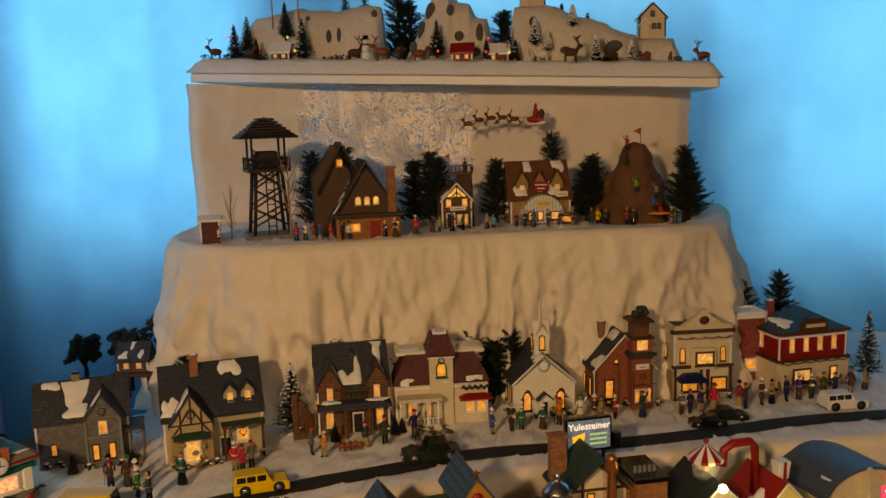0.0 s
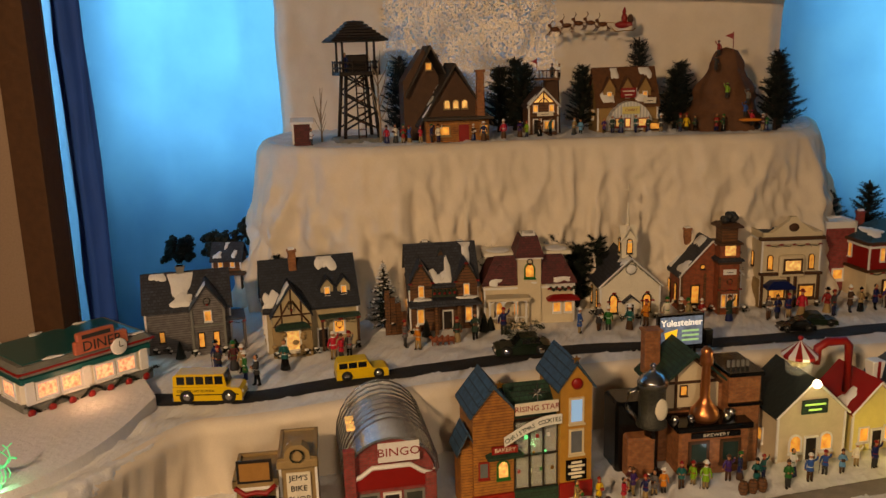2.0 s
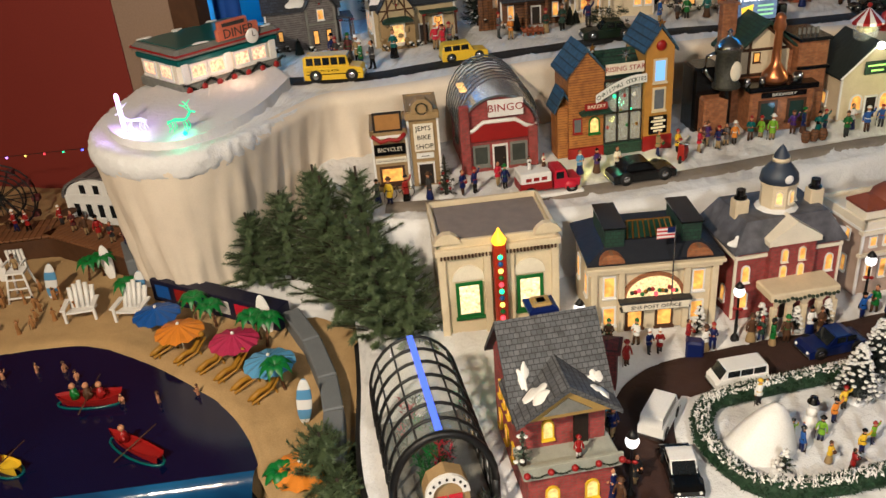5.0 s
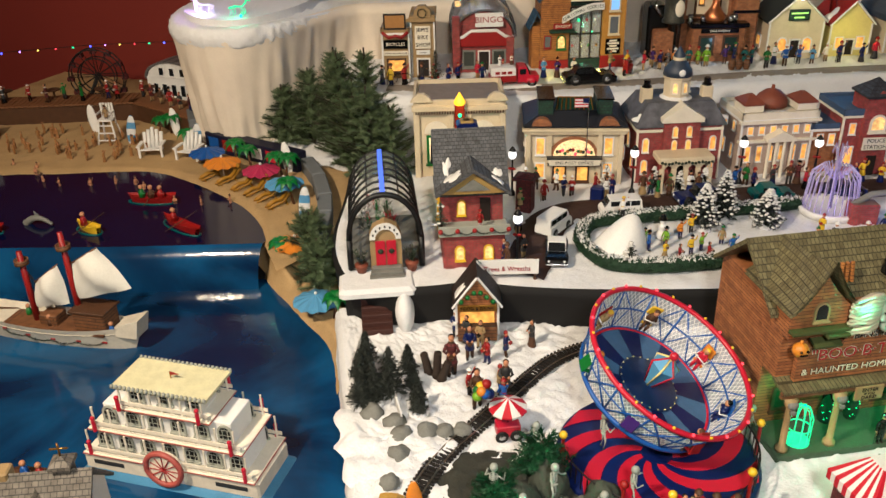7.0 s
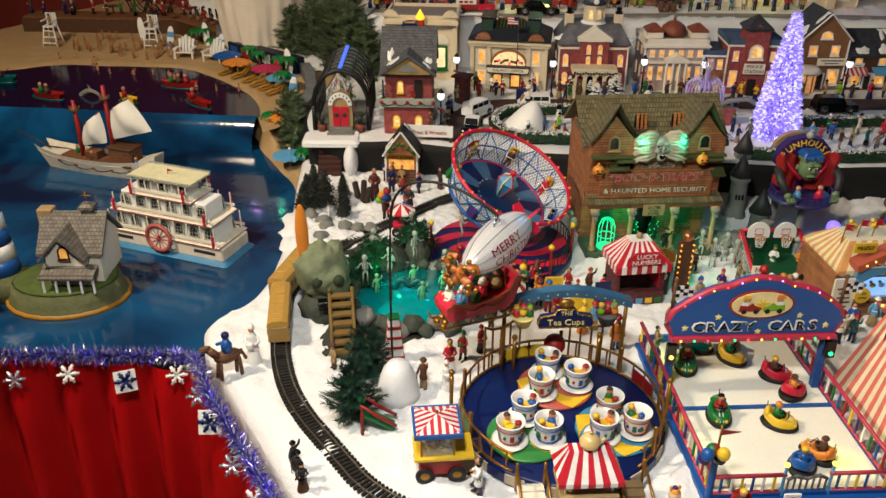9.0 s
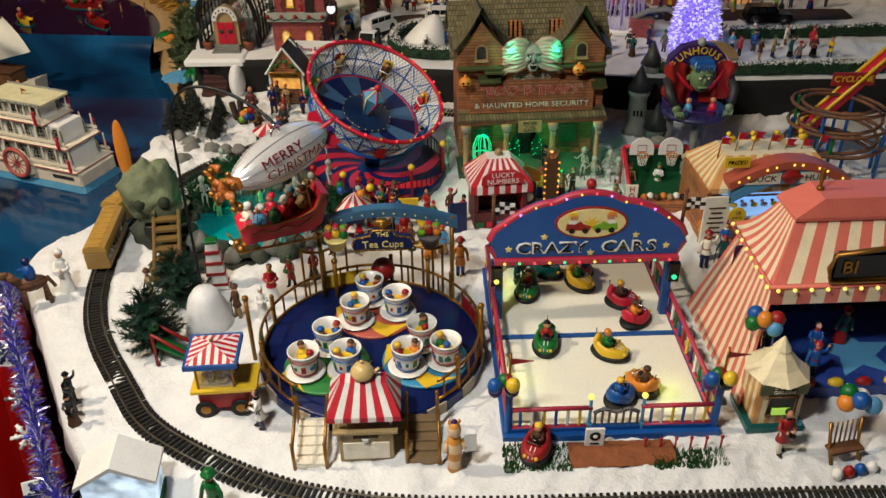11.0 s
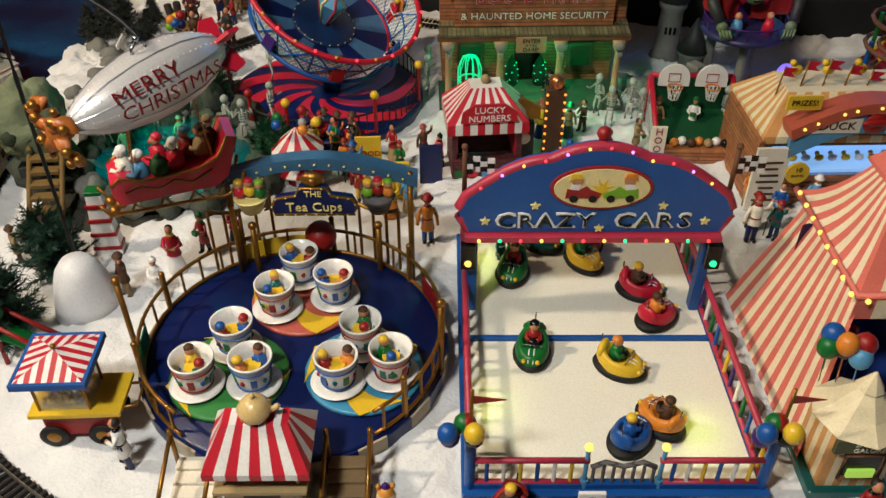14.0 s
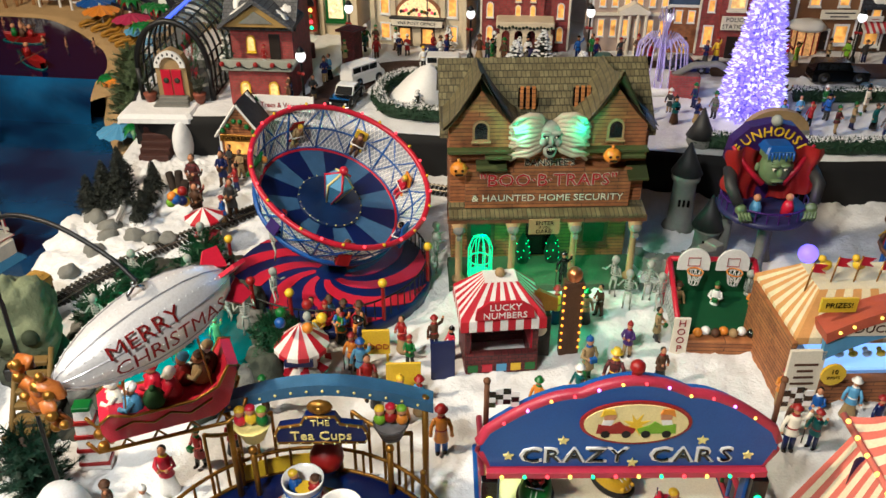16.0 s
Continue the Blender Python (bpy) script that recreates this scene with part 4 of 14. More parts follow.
def crowd(spots, z, seed, around=0.0, s=1.0, group="village figures", palette=None):
	"""One figure at each spot."""
	r = random.Random(seed)
	pal = palette or COATS + [BROWN, DARKG, NAVY, BURG, GREENROOF, GREYW, TAN]
	for x, y in spots:
		figurine(x, y, z, around + r.uniform(-70, 70), r.choice(pal), r.choice([DARKG, NAVY, BROWN, BLACK, TAN]), r.choice([BROWN, BLACK, REDP, GREEN, WHITE]), r.randrange(12), s * r.uniform(.9, 1.08), group=group)


def needles(g, a, b, count, length, r, spread=.9, thick=.0009):
	"""Flat needles round a twig from a to b."""
	a, b = Vector(a), Vector(b)
	d = (b - a).normalized()
	e = d.orthogonal().normalized()
	f = d.cross(e)
	for k in range(count):
		t = k / count
		ang = r.uniform(0, 2 * pi)
		out = (e * cos(ang) + f * sin(ang)) * spread + d * r.uniform(.2, .8)
		p = a.lerp(b, t)
		q = p + out.normalized() * length * r.uniform(.6, 1.1) * (1 - .3 * t)
		s = d.cross(out).normalized() * thick
		g.put([p - s, p + s, q], [(0, 1, 2)])


def brush_fir_mesh(h, rad, needle, seed, snowy=0.0, twigs=90, nlen=.01):
	"""A bottle-brush conifer: trunk and tiers of needled twigs."""
	r = random.Random(seed)
	g = Geo()
	for k in range(twigs):
		t = (k + .5) / twigs
		z = h * (.1 + .88 * t)
		ln = rad * (1 - t) ** .85 * r.uniform(.75, 1.1) + rad * .05
		a = k * 2.39996 + r.uniform(-.2, .2)
		p = Vector((0, 0, z))
		q = p + Vector((cos(a) * ln, sin(a) * ln, ln * r.uniform(-.05, .35)))
		g.slot = 0
		needles(g, p.lerp(q, .1), q, max(8, int(ln / .0009)), nlen * (.6 + .5 * (1 - t)), r)
		if snowy and r.random() < snowy:
			g.slot = 1
			g.ball(q.x * .85, q.y * .85, q.z + .001, .0035, .0035, .0018, 6, 4)
	g.slot = 0
	needles(g, (0, 0, h * .9), (0, 0, h * 1.02), 24, nlen * .7, r)
	return g.mesh("crown", [needle, WHITE])


def fir(x, y, z, h, rad, seed, needle=None, snowy=0.0, label="dark green bottle-brush fir tree standing in snow", group="fir trees", twigs=130, nlen=.011, base=True):
	needle = needle or GREENTREE
	ob = thing("fir_tree", label, "tree", at(x, y, z, seed * 37 % 360), group)
	me = shared(("fir", round(h, 3), round(rad, 3), seed, needle.name, snowy, twigs), lambda: brush_fir_mesh(h, rad, needle, seed, snowy, twigs, nlen))
	put("crown", me, Matrix(), ob)
	part("trunk", Geo().cyl(0, 0, 0, .004, h * .25, 8, .003).tube([(0, 0, h * .2), (0, 0, h * .97)], .0016, 5), TRUNK, ob)
	if base:
		part("foot", Geo().lathe(0, 0, -.001, [(.016, 0), (.014, .005), (.006, .007)], 12), SNOW, ob)
	return ob


def bushy_fir(x, y, z, h, rad, seed, needle, label="bushy dark green fir at the edge of the town", group="big firs"):
	"""A full, round-shouldered artificial fir: branches that end in dense needle brushes."""
	r = random.Random(seed)
	ob = thing("fir_tree", label, "tree", at(x, y, z, 0), group)
	wood = Geo().tube([(0, 0, 0), (.003, 0, h * .5), (0, 0, h * .96)], .006, 7, r2=.002)
	tips = []
	n = int(60 + 900 * rad)
	for k in range(n):
		t = (k + .5) / n
		zz = h * (.06 + .92 * t)
		ln = rad * (1 - t ** 1.5) * r.uniform(.6, 1.05) * (.75 + .25 * sin(k * .37)) + .012
		a = k * 2.39996 + r.uniform(-.4, .4)
		p = Vector((0, 0, zz * .92))
		q = p + Vector((cos(a) * ln, sin(a) * ln, ln * r.uniform(.15, .75)))
		tips.append((p, q))
		wood.tube([p, q], .0012, 3)
	part("trunk", wood, TRUNK, ob)
	g = Geo()
	for p, q in tips:
		needles(g, p.lerp(q, .25), q, int(30 + (q - p).length * 1500), .0125, r, 1.0, .0008)
		needles(g, q, q + (q - p).normalized() * .008, 16, .012, r, .6, .0007)
	part("crown", g, needle, ob)
	return ob


def palm_mesh(h):
	g = Geo()
	g.slot = 1
	g.tube([(0, 0, 0), (.004, 0, h * .4), (.01, .002, h * .8)], .003, 7, r2=.002)
	g.slot = 0
	for k in range(9):
		a = k * 2 * pi / 9
		c, s = cos(a), sin(a)
		def leaf(u, v):
			r_ = .03 * u
			w = .007 * sin(pi * min(1, u * 1.05)) * (v - .5) * 2
			z = h * .8 + .016 * sin(u * 2.6) - .018 * u * u - abs(w) * .5
			return (.01 + c * r_ - s * w, .002 + s * r_ + c * w, z)
		g.grid(leaf, 7, 2)
	return g


def palm(x, y, z, h, rz):
	g = palm_mesh(h)
	return solid("palm_tree", g, [PALM, LOGS], "small bright green plastic palm tree on sand", "palm tree", at(x, y, z, rz), "palm trees")


def wheel(ob, x, y, r, t, hub=None):
	g = Geo()
	g.m = pose(x, y, r, 90, 0, 0)
	g.lathe(0, 0, -t / 2, [(r * .7, 0), (r, t * .15), (r, t * .85), (r * .7, t)], 16)
	w = part("wheel", g, RUBBER, ob)
	g = Geo()
	g.m = pose(x, y, r, 90, 0, 0)
	g.lathe(0, 0, -t / 2 - .0004, [(r * .45, 0), (r * .55, t * .2), (r * .55, t * .8 + .0004), (r * .45, t + .0008)], 12)
	part("hub", g, hub or STEEL, w)


GLASSD = mat("car_glass", (.03, .035, .04), .08, .1, 40, 0.0)


def car(name, label, m, ln, wd, body, roofm=None, kind_="sedan", group="toy vehicles", cat="car"):
	"""A die-cast vehicle pointing along +x: body, cabin, glass, lamps, bumpers, wheels."""
	ob = thing(name, label, cat, m, group)
	r = ln * .105
	zb = r * .75
	g = Geo()
	if kind_ == "sedan":
		h1, h2 = ln * .16, ln * .15
		prof = [(-.5, .05), (-.5, .8), (-.44, 1.0), (-.2, 1.02), (.16, 1.0), (.42, .95), (.5, .75), (.5, .05)]
		cab = [(-.34, 1.0), (-.24, 1.9), (-.16, 2.0), (.05, 1.98), (.18, 1.0)]
	elif kind_ == "wagon":
		h1, h2 = ln * .19, ln * .17
		prof = [(-.5, .05), (-.5, .95), (-.46, 1.0), (.22, 1.0), (.46, .95), (.5, .8), (.5, .05)]
		cab = [(-.5, 1.0), (-.46, 1.9), (-.4, 2.0), (.1, 1.98), (.2, 1.0)]
	elif kind_ == "bus":
		h1, h2 = ln * .22, ln * .19
		prof = [(-.5, .05), (-.5, 1.0), (.28, 1.0), (.46, .92), (.5, .75), (.5, .05)]
		cab = [(-.5, 1.0), (-.49, 1.85), (-.44, 2.0), (.24, 1.98), (.28, 1.0)]
	else:
		h1, h2 = ln * .26, ln * .2
		prof = [(-.5, .05), (-.5, 1.0), (.42, 1.0), (.5, .7), (.5, .05)]
		cab = [(-.5, 1.0), (-.48, 1.9), (-.44, 2.0), (.3, 1.98), (.42, 1.0)]
	zz = lambda t: zb * .4 + h1 * min(t, 1.02) + h2 * max(0, t - 1.02)
	g.prism([(x * ln, zz(t)) for x, t in prof], -wd / 2, wd / 2)
	part("body", g, body, ob)
	g = Geo()
	inset = wd * .07
	g.prism([(x * ln, zz(t)) for x, t in cab], -wd / 2 + inset, wd / 2 - inset)
	cb = part("cabin", g, roofm or body, ob)
	lo, hi = zz(1.18), zz(1.82)
	x0 = min(x for x, t in cab) * ln + ln * .05
	x1 = [x for x, t in cab if t > 1.9][-1] * ln
	n = 5 if kind_ == "bus" else 3 if kind_ in ("wagon", "van") else 2
	for k in range(n):
		a = x0 + (x1 - x0) * k / n + ln * .012
		b = x0 + (x1 - x0) * (k + 1) / n - ln * .012
		for sy in (-1, 1):
			y = sy * (wd / 2 - inset)
			part("side_window", Geo().box((a + b) / 2, y, lo, b - a, .0008, hi - lo, bev=0), GLASSD, cb)
	p0, p1 = [(x * ln, zz(t)) for x, t in cab][-2:]
	g = Geo()
	v = [(p1[0] + .0006, -wd * .4, p1[1] + .001), (p1[0] + .0006, wd * .4, p1[1] + .001), (p0[0] + .0012, wd * .38, p0[1] - .001), (p0[0] + .0012, -wd * .38, p0[1] - .001)]
	g.put(v + [(x + .0006, y, z) for x, y, z in v], [(4, 5, 6, 7), (0, 3, 2, 1), (0, 1, 5, 4), (2, 3, 7, 6)])
	part("windscreen", g, GLASSD, cb)
	for sx in (-1, 1):
		part("bumper", Geo().box(sx * ln * .505, 0, zb * .5, ln * .02, wd * 1.02, h1 * .25, bev=.0005), STEEL, ob)
	for sy in (-1, 1):
		part("headlight", Geo().ball(ln * .5, sy * wd * .36, zz(.62), ln * .025), WHITE, ob)
		for wx in (-.3, .31):
			wheel(ob, wx * ln, sy * (wd / 2 - .001), r, wd * .14)
	return ob

# ---- upper street ----
def grid_wins(w, z, n, ww, hh, style="sq", face="F", span=.8):
	return [(face, -w * span / 2 + w * span * (k + .5) / n, z, ww, hh, style) for k in range(n)]


def swag(ob, pts, seed, drop=.004, m=None):
	"""An evergreen garland hung through the points, with red bows where it is pinned."""
	r = random.Random(seed)
	g = Geo()
	for a, b in zip(pts, pts[1:]):
		a, b = Vector(a), Vector(b)
		n = max(3, int((b - a).length / .004))
		for k in range(n):
			q = a.lerp(b, k / n) - Vector((0, 0, drop * sin(pi * k / n)))
			needles(g, q, q + (b - a) / n, 9, .0042, r)
	sw = part("garland", g, m or GREENTREE, ob)
	for p in pts:
		part("bow", Geo().ball(p[0] - .0022, p[1] - .003, p[2], .0026, .0015, .002).ball(p[0] + .0022, p[1] - .003, p[2], .0026, .0015, .002), REDP, sw)


def wreath(ob, x, y, z, rad=.007):
	r = random.Random(int(x * 999 + z * 777))
	g = Geo()
	for k in range(14):
		a, b = 6.283 * k / 14, 6.283 * (k + 1) / 14
		needles(g, (x + rad * cos(a), y, z + rad * sin(a)), (x + rad * cos(b), y, z + rad * sin(b)), 9, .0035, r)
	wr = part("wreath", g, GREENTREE, ob)
	part("bow", Geo().ball(x, y - .003, z - rad, .0028, .0015, .002), REDP, wr)


def footing(ob, spots, seed):
	"""Snow-capped shrubs and stones at the foot of a house."""
	r = random.Random(seed)
	for x, y in spots:
		g = Geo()
		for k in range(9):
			p = Vector((x + r.uniform(-.006, .006), y + r.uniform(-.003, .003), r.uniform(.002, .012)))
			needles(g, p, p + Vector((r.uniform(-.004, .004), -.002, .004)), 12, .006, r)
		sh_ = part("shrub", g, DARKTREE, ob)
		part("snow_cap", Geo().ball(x, y, .015, .005, .004, .0025).ball(x + .006, y - .002, .009, .003, .003, .002), WHITE, sh_)


def cone_tree(ob, x, y, h=.034):
	g = Geo()
	g.slot = 0
	g.lathe(x, y, 0, [(.011, .004), (.008, h * .4), (.0085, h * .38), (.005, h * .7), (.006, h * .68), (.001, h)], 9)
	g.slot = 1
	for k in range(3):
		g.lathe(x, y, h * (.2 + .26 * k), [(.0098 - .0028 * k, 0), (.0082 - .0028 * k, .004)], 9)
	part("topiary", g, [DARKTREE, WHITE], ob, "small clipped fir banded with snow")


# diner: a low steel-banded box with wide lit windows and a roof sign
dn = thing("diner", "teal-roofed diner with wide lit windows and a pink roof sign", "diner", at(-.785, 1.36, HIGH + .012, 62, 1.18), "village houses")
W, D, H = .2, .14, .062
part("wall", Geo().box(0, D / 2, 0, W, D, H, bev=.012), IVORY, dn)
part("roof", Geo().box(0, D / 2, H, W + .012, D + .012, .014, bev=.006), GREY, dn, "grey moulded roof edge")
part("roof_deck", Geo().box(0, D / 2, H + .0135, W - .014, D - .014, .002, bev=.0005), TEAL, dn, "teal green flat roof")
part("roof_band", Geo().box(0, D / 2, H + .004, W + .015, D + .015, .003, bev=.001), REDP, dn, "thin red band")
part("roof_band", Geo().box(0, D / 2, H - .012, W + .004, D + .004, .009, bev=.002), TEAL, dn, "green band over the windows")
part("skirting", Geo().box(0, D / 2, 0, W + .006, D + .006, .018, bev=.004), GREY, dn, "grey panelled base")
DINERLIT = glow("diner_window", (1.0, .5, .28), 1.2, 160)
for k in range(2):
	for j in range(2):
		window(dn, "F", -.066 + .088 * k + .036 * j, .022, .034, .027, W, D, "sq", WHITE, DINERLIT)
for k in range(2):
	window(dn, "L", -.03 + .055 * k, .022, .04, .027, W, D, "sq", WHITE, DINERLIT)
for x in (-.091, -.006, .088):
	part("glass_block", Geo().box(x, -.001, .018, .014, .004, .034, bev=.001), WHITE, dn, "white glass-block pier")
g = Geo().box(.02, -.004, H + .012, .085, .01, .02, bev=.002).box(.012, -.004, H + .03, .06, .009, .014, bev=.002)
sg = part("roof_sign", g, mat("salmon_paint", (.55, .2, .13), .5), dn, "salmon pink stepped sign")
lettering("DINER", .022, pose(.02, -.0096, H + .0215), DARKG, sg, .0004)
part("bar", Geo().box(.012, -.009, H + .034, .045, .001, .006, bev=0), DARKG, sg)
g = Geo()
g.m = pose(.045, -.008, H + .008, 90)
g.lathe(0, 0, 0, [(.013, 0), (.013, .003), (.011, .004)], 20)
ck = part("clock", g, WHITE, dn, "round white clock")
part("clock_hand", Geo().box(.045, -.0125, H + .008, .001, .0006, .009, bev=0).box(.048, -.0125, H + .0075, .006, .0006, .001, bev=0), BLACK, ck)
for k in range(6):
	slope_patch(dn, (-W / 2, 0, H + .0162), (1, 0, 0), (0, 1, 0), W * (.08 + .165 * k), .004 if k % 2 else D * .96, .012, .006, 60 + k)
g = Geo()
r = random.Random(5)
for k in range(120):
	t = k / 120
	x = -W / 2 - .006 + (W + .012) * t
	g.slot = 0
	p = (x, -.008, .012 + .007 * cos(t * 26))
	needles(g, p, (p[0] + .004, p[1], p[2]), 14, .006, r)
	if k % 17 == 5:
		g.slot = 1
		g.ball(x, -.013, .01, .006, .003, .006)
part("garland", g, [DARKTREE, REDP], dn, "dark green garland with red bows")
bulb("diner_lamp", (-.75, 1.31, HIGH + .05), .08, (1.0, .6, .35))

# light ornaments on the drum
g = Geo().lathe(-.845, 1.055, HIGH + .02, [(.004, 0), (.004, .058), (.0015, .062)], 10)
bulb("tube_light", (-.83, 1.04, HIGH + .06), .12, (.6, .35, 1.0))
solid("light_tube", g, glow("violet_tube", (.85, .55, 1.0), 3), "glowing violet light tube standing in snow", "lamp")


def wire_deer(name, label, m, mt):
	"""A clear figure of bent rods: body, legs, neck, antlers."""
	g = Geo()
	for y in (-.005, .005):
		g.tube([(-.02, y, .016), (-.01, y, .021), (.008, y, .02), (.016, y, .024), (.022, y, .033)], .0012, 6)
		for x in (-.018, -.01, .008, .014):
			g.tube([(x, y, .017), (x + .002, y * 1.3, .008), (x - .001, y * 1.4, 0)], .0009, 5)
		g.tube([(.021, y * .5, .036), (.016, y * 1.5, .046), (.022, y * 2.0, .052)], .001, 5)
		g.tube([(.017, y * 1.4, .045), (.009, y * 1.9, .05)], .001, 5)
	g.tube([(-.021, 0, .018), (.012, 0, .021), (.022, 0, .035), (.031, 0, .033)], .0018, 7)
	return solid(name, g, mt, label, "ornament", m)


wire_deer("deer_ornament", "clear plastic deer lit white inside, on snow", at(-.808, 1.04, HIGH + .019, 200), glow("clear_lit_white", (.85, .8, 1.0), .55))
wire_deer("deer_ornament", "clear plastic deer lit green inside, on snow", at(-.722, 1.045, HIGH + .019, 15), glow("clear_lit_green", (.05, .9, .4), .6))
for n, (x, y, c, mt) in enumerate([(-.8, 1.022, (.9, .8, 1.0), LEDW), (-.7, 1.022, (.1, 1.0, .5), LEDG)]):
	solid("led", Geo().ball(x, y, HIGH + .024, .004), mt, "tiny glowing bulb lying on the snow", "lamp", group="deer lights")
	bulb("deer_light", (x, y - .01, HIGH + .034), .07, c)

# grey house with two gables and a porch
gh = building("grey_house", "grey clapboard house with slate roofs and patches of snow", at(-.745, 1.64, HIGH, 28), .17, .115, .095, GREYW, "gs", .06, SLATE,
			  [("L", 0.0, .085, .012, .022), ("F", -.055, .025, .012, .024), ("L", 0, .02, .014, .022)], snow=2, seed=12, chims=[(-.01, .06, .145, .026, GREY)], fm=DARKWOOD)
gable_bay(gh, .04, -.035, 0, .066, .09, .1, .045, GREYW, SLATE, (.016, .024, .072))
part("storey_band", Geo().box(.04, -.036, .062, .068, .005, .004, bev=.0005).box(.008, -.036, 0, .005, .005, .1, bev=.0005).box(.072, -.036, 0, .005, .005, .1, bev=.0005), GREY, gh)
for x in (.024, .054):
	win(gh, pose(x, -.0355, .018), .013, .032, "sq", DARKWOOD, LIT)
wreath(gh, .04, -.038, .116)
slope_patch(gh, (-.085, 0, .1), (1, 0, 0), (0, .69, .72), .075, .06, .018, .075, 8, (-.004, .083))
slope_patch(gh, (.008, -.035, .107), (0, 1, 0), (.58, 0, .81), .012, .05, .012, .04, 9, (-.002, .054))
footing(gh, [(-.07, -.008), (-.045, -.01), (.01, -.045), (.07, -.045)], 14)
cone_tree(gh, .09, -.05)
cone_tree(gh, -.02, -.05, .04)
swag(gh, [(.06, -.026, .064), (.085, -.026, .064), (.112, -.026, .064)], 15)
g = Geo().box(.085, .01, .066, .06, .07, .004)
part("porch_roof", g, SLATE, gh)
for x, y in ((.062, -.022), (.112, -.022), (.112, .04)):
	part("porch_post", Geo().cyl(x, y, 0, .0025, .066, 8), GREYW, gh)
for k in range(4):
	part("porch_step", Geo().box(.087, -.03 - .007 * k, 0, .04, .008, .016 - .004 * k, bev=.0004), GREY, gh)

# little red treehouse with black foliage trees
th = building("treehouse", "tiny log house on a stilt platform among black trees", at(-.835, 2.0, HIGH + .08, 12), .07, .06, .03, LOGS, "gs", .032, SLATE, [("F", -.015, .01, .012, .014), ("F", .015, .01, .012, .014)], snow=3, seed=21)
part("platform", Geo().box(0, .02, -.006, .1, .09, .006), BROWN, th)
for x, y in ((-.04, -.015), (.04, -.015), (-.04, .055), (.04, .055)):
	part("stilt", Geo().cyl(x, y, -.076, .004, .07, 8), TRUNK, th)
for n, (x, y, h) in enumerate([(-1.0, 2.06, .125), (-.9, 2.1, .135), (-.815, 2.13, .165)]):
	r = random.Random(40 + n)
	t = thing("leafy_tree", "tree with a dark bushy crown against the blue cloth", "tree", at(x, y, HIGH), "dark crowned trees")
	g = Geo().tube([(0, 0, 0), (.004, 0, h * .5), (-.002, .003, h * .8)], .007, 8, r2=.004)
	for k in range(4):
		a = k * 1.7
		g.tube([(0, 0, h * .6), (.02 * cos(a), .02 * sin(a), h * .85)], .003, 6, r2=.0015)
	part("trunk", g, TRUNK, t)
	g = Geo()
	for k in range(60):
		a, q = r.uniform(0, 6.28), r.random() ** .5
		cx, cy, cz = .042 * q * cos(a), .035 * q * sin(a), h * .92 + r.uniform(-.022, .03)
		for j in range(26):
			v = Vector((r.gauss(0, 1), r.gauss(0, 1), r.gauss(0, 1))).normalized()
			p = Vector((cx, cy, cz)) + v * .012 * r.uniform(.5, 1)
			e = v.orthogonal().normalized() * .005
			f = v.cross(e)
			g.put([p - e, p + f, p + e + v * .002, p - f], [(0, 1, 2, 3)])
	part("crown", g, DARKTREE, t)

# tudor house
td = building("tudor_house", "half-timbered house with blue slate roof and stone base", at(-.49,1.69, HIGH, 28), .19,.12,.095, mat("cream_stucco", (.5,.42,.28), .7), "gs", .085, brick("blue_slate", (.02,.03,.05), (.012,.018,.032), (.004,.005,.008), .007,.005),
			  [("L", 0, .03, .018, .045), ("L", .035, .03, .012, .04), ("L", -.035, .03, .012, .04), ("F", .055, .03, .026, .03), ("L", 0, .1, .014, .022)], chims=[(-.03, .05, .12, .085, ORANGEBRICK)], snow=4, seed=31, door=(.02, .018, .038))
gb = gable_bay(td, -.045, -.03, 0, .078, .09, .088, .058, mat("cream_stucco", (.5, .42, .28)), MATS["blue_slate"])
g = Geo().box(-.045, -.031, 0, .08, .004, .066, bev=.001)
part("stone_facing", g, TAN, td, "tan stone front")
g = Geo()
for x, z0, x1, z1 in ((-.084,.066,-.006,.066), (-.084,.088,-.006,.088), (-.065,.066,-.065,.115), (-.025,.066,-.025,.115), (-.045,.088,-.045,.142), (-.08,.068,-.065,.088), (-.01,.068,-.025,.088), (-.065,.09,-.048,.118), (-.025,.09,-.042,.118)):
	part("timber", Geo().tube([(x, -.031, z0), (x1, -.031, z1)], .0018, 4), BROWN, td)
win(td, pose(-.045, -.0335, .012), .034, .048, "sq", IVORY, LITW)
part("awning", Geo().hip(-.045, -.036, .062, .06, .018, .012), GREENROOF, td)
for x in (.035, .07):
	gable_bay(td, x, .012, .108, .026, .05, .022, .016, MATS["cream_stucco"], MATS["blue_slate"], (.012, .018, .003))
part("porch_roof", Geo().box(.055, -.012, .07, .085, .03, .004), GREENROOF, td)
for x in (.018, .092):
	part("porch_post", Geo().box(x, -.022, 0, .005, .005, .07), BROWN, td)

slope_patch(td, (-.084, -.03, .094), (0, 1, 0), (.56, 0, .83), .02, .055, .016, .03, 32, (-.002, .068))
wreath(td, -.045, -.036, .108)
wreath(td, .055, -.004, .05)
swag(td, [(.018, -.028, .069), (.055, -.028, .069), (.092, -.028, .069)], 33)
footing(td, [(-.08, -.042), (-.062, -.045), (-.02, -.042), (.0, -.04), (.03, -.03), (.09, -.03)], 34)
r = random.Random(35)
g = Geo()
for k in range(16):
	g.ball(-.085 + .08 * r.random(), -.038, .004 + .05 * r.random() ** 2, .006, .004, .005)
part("field_stone", g, TAN, td)

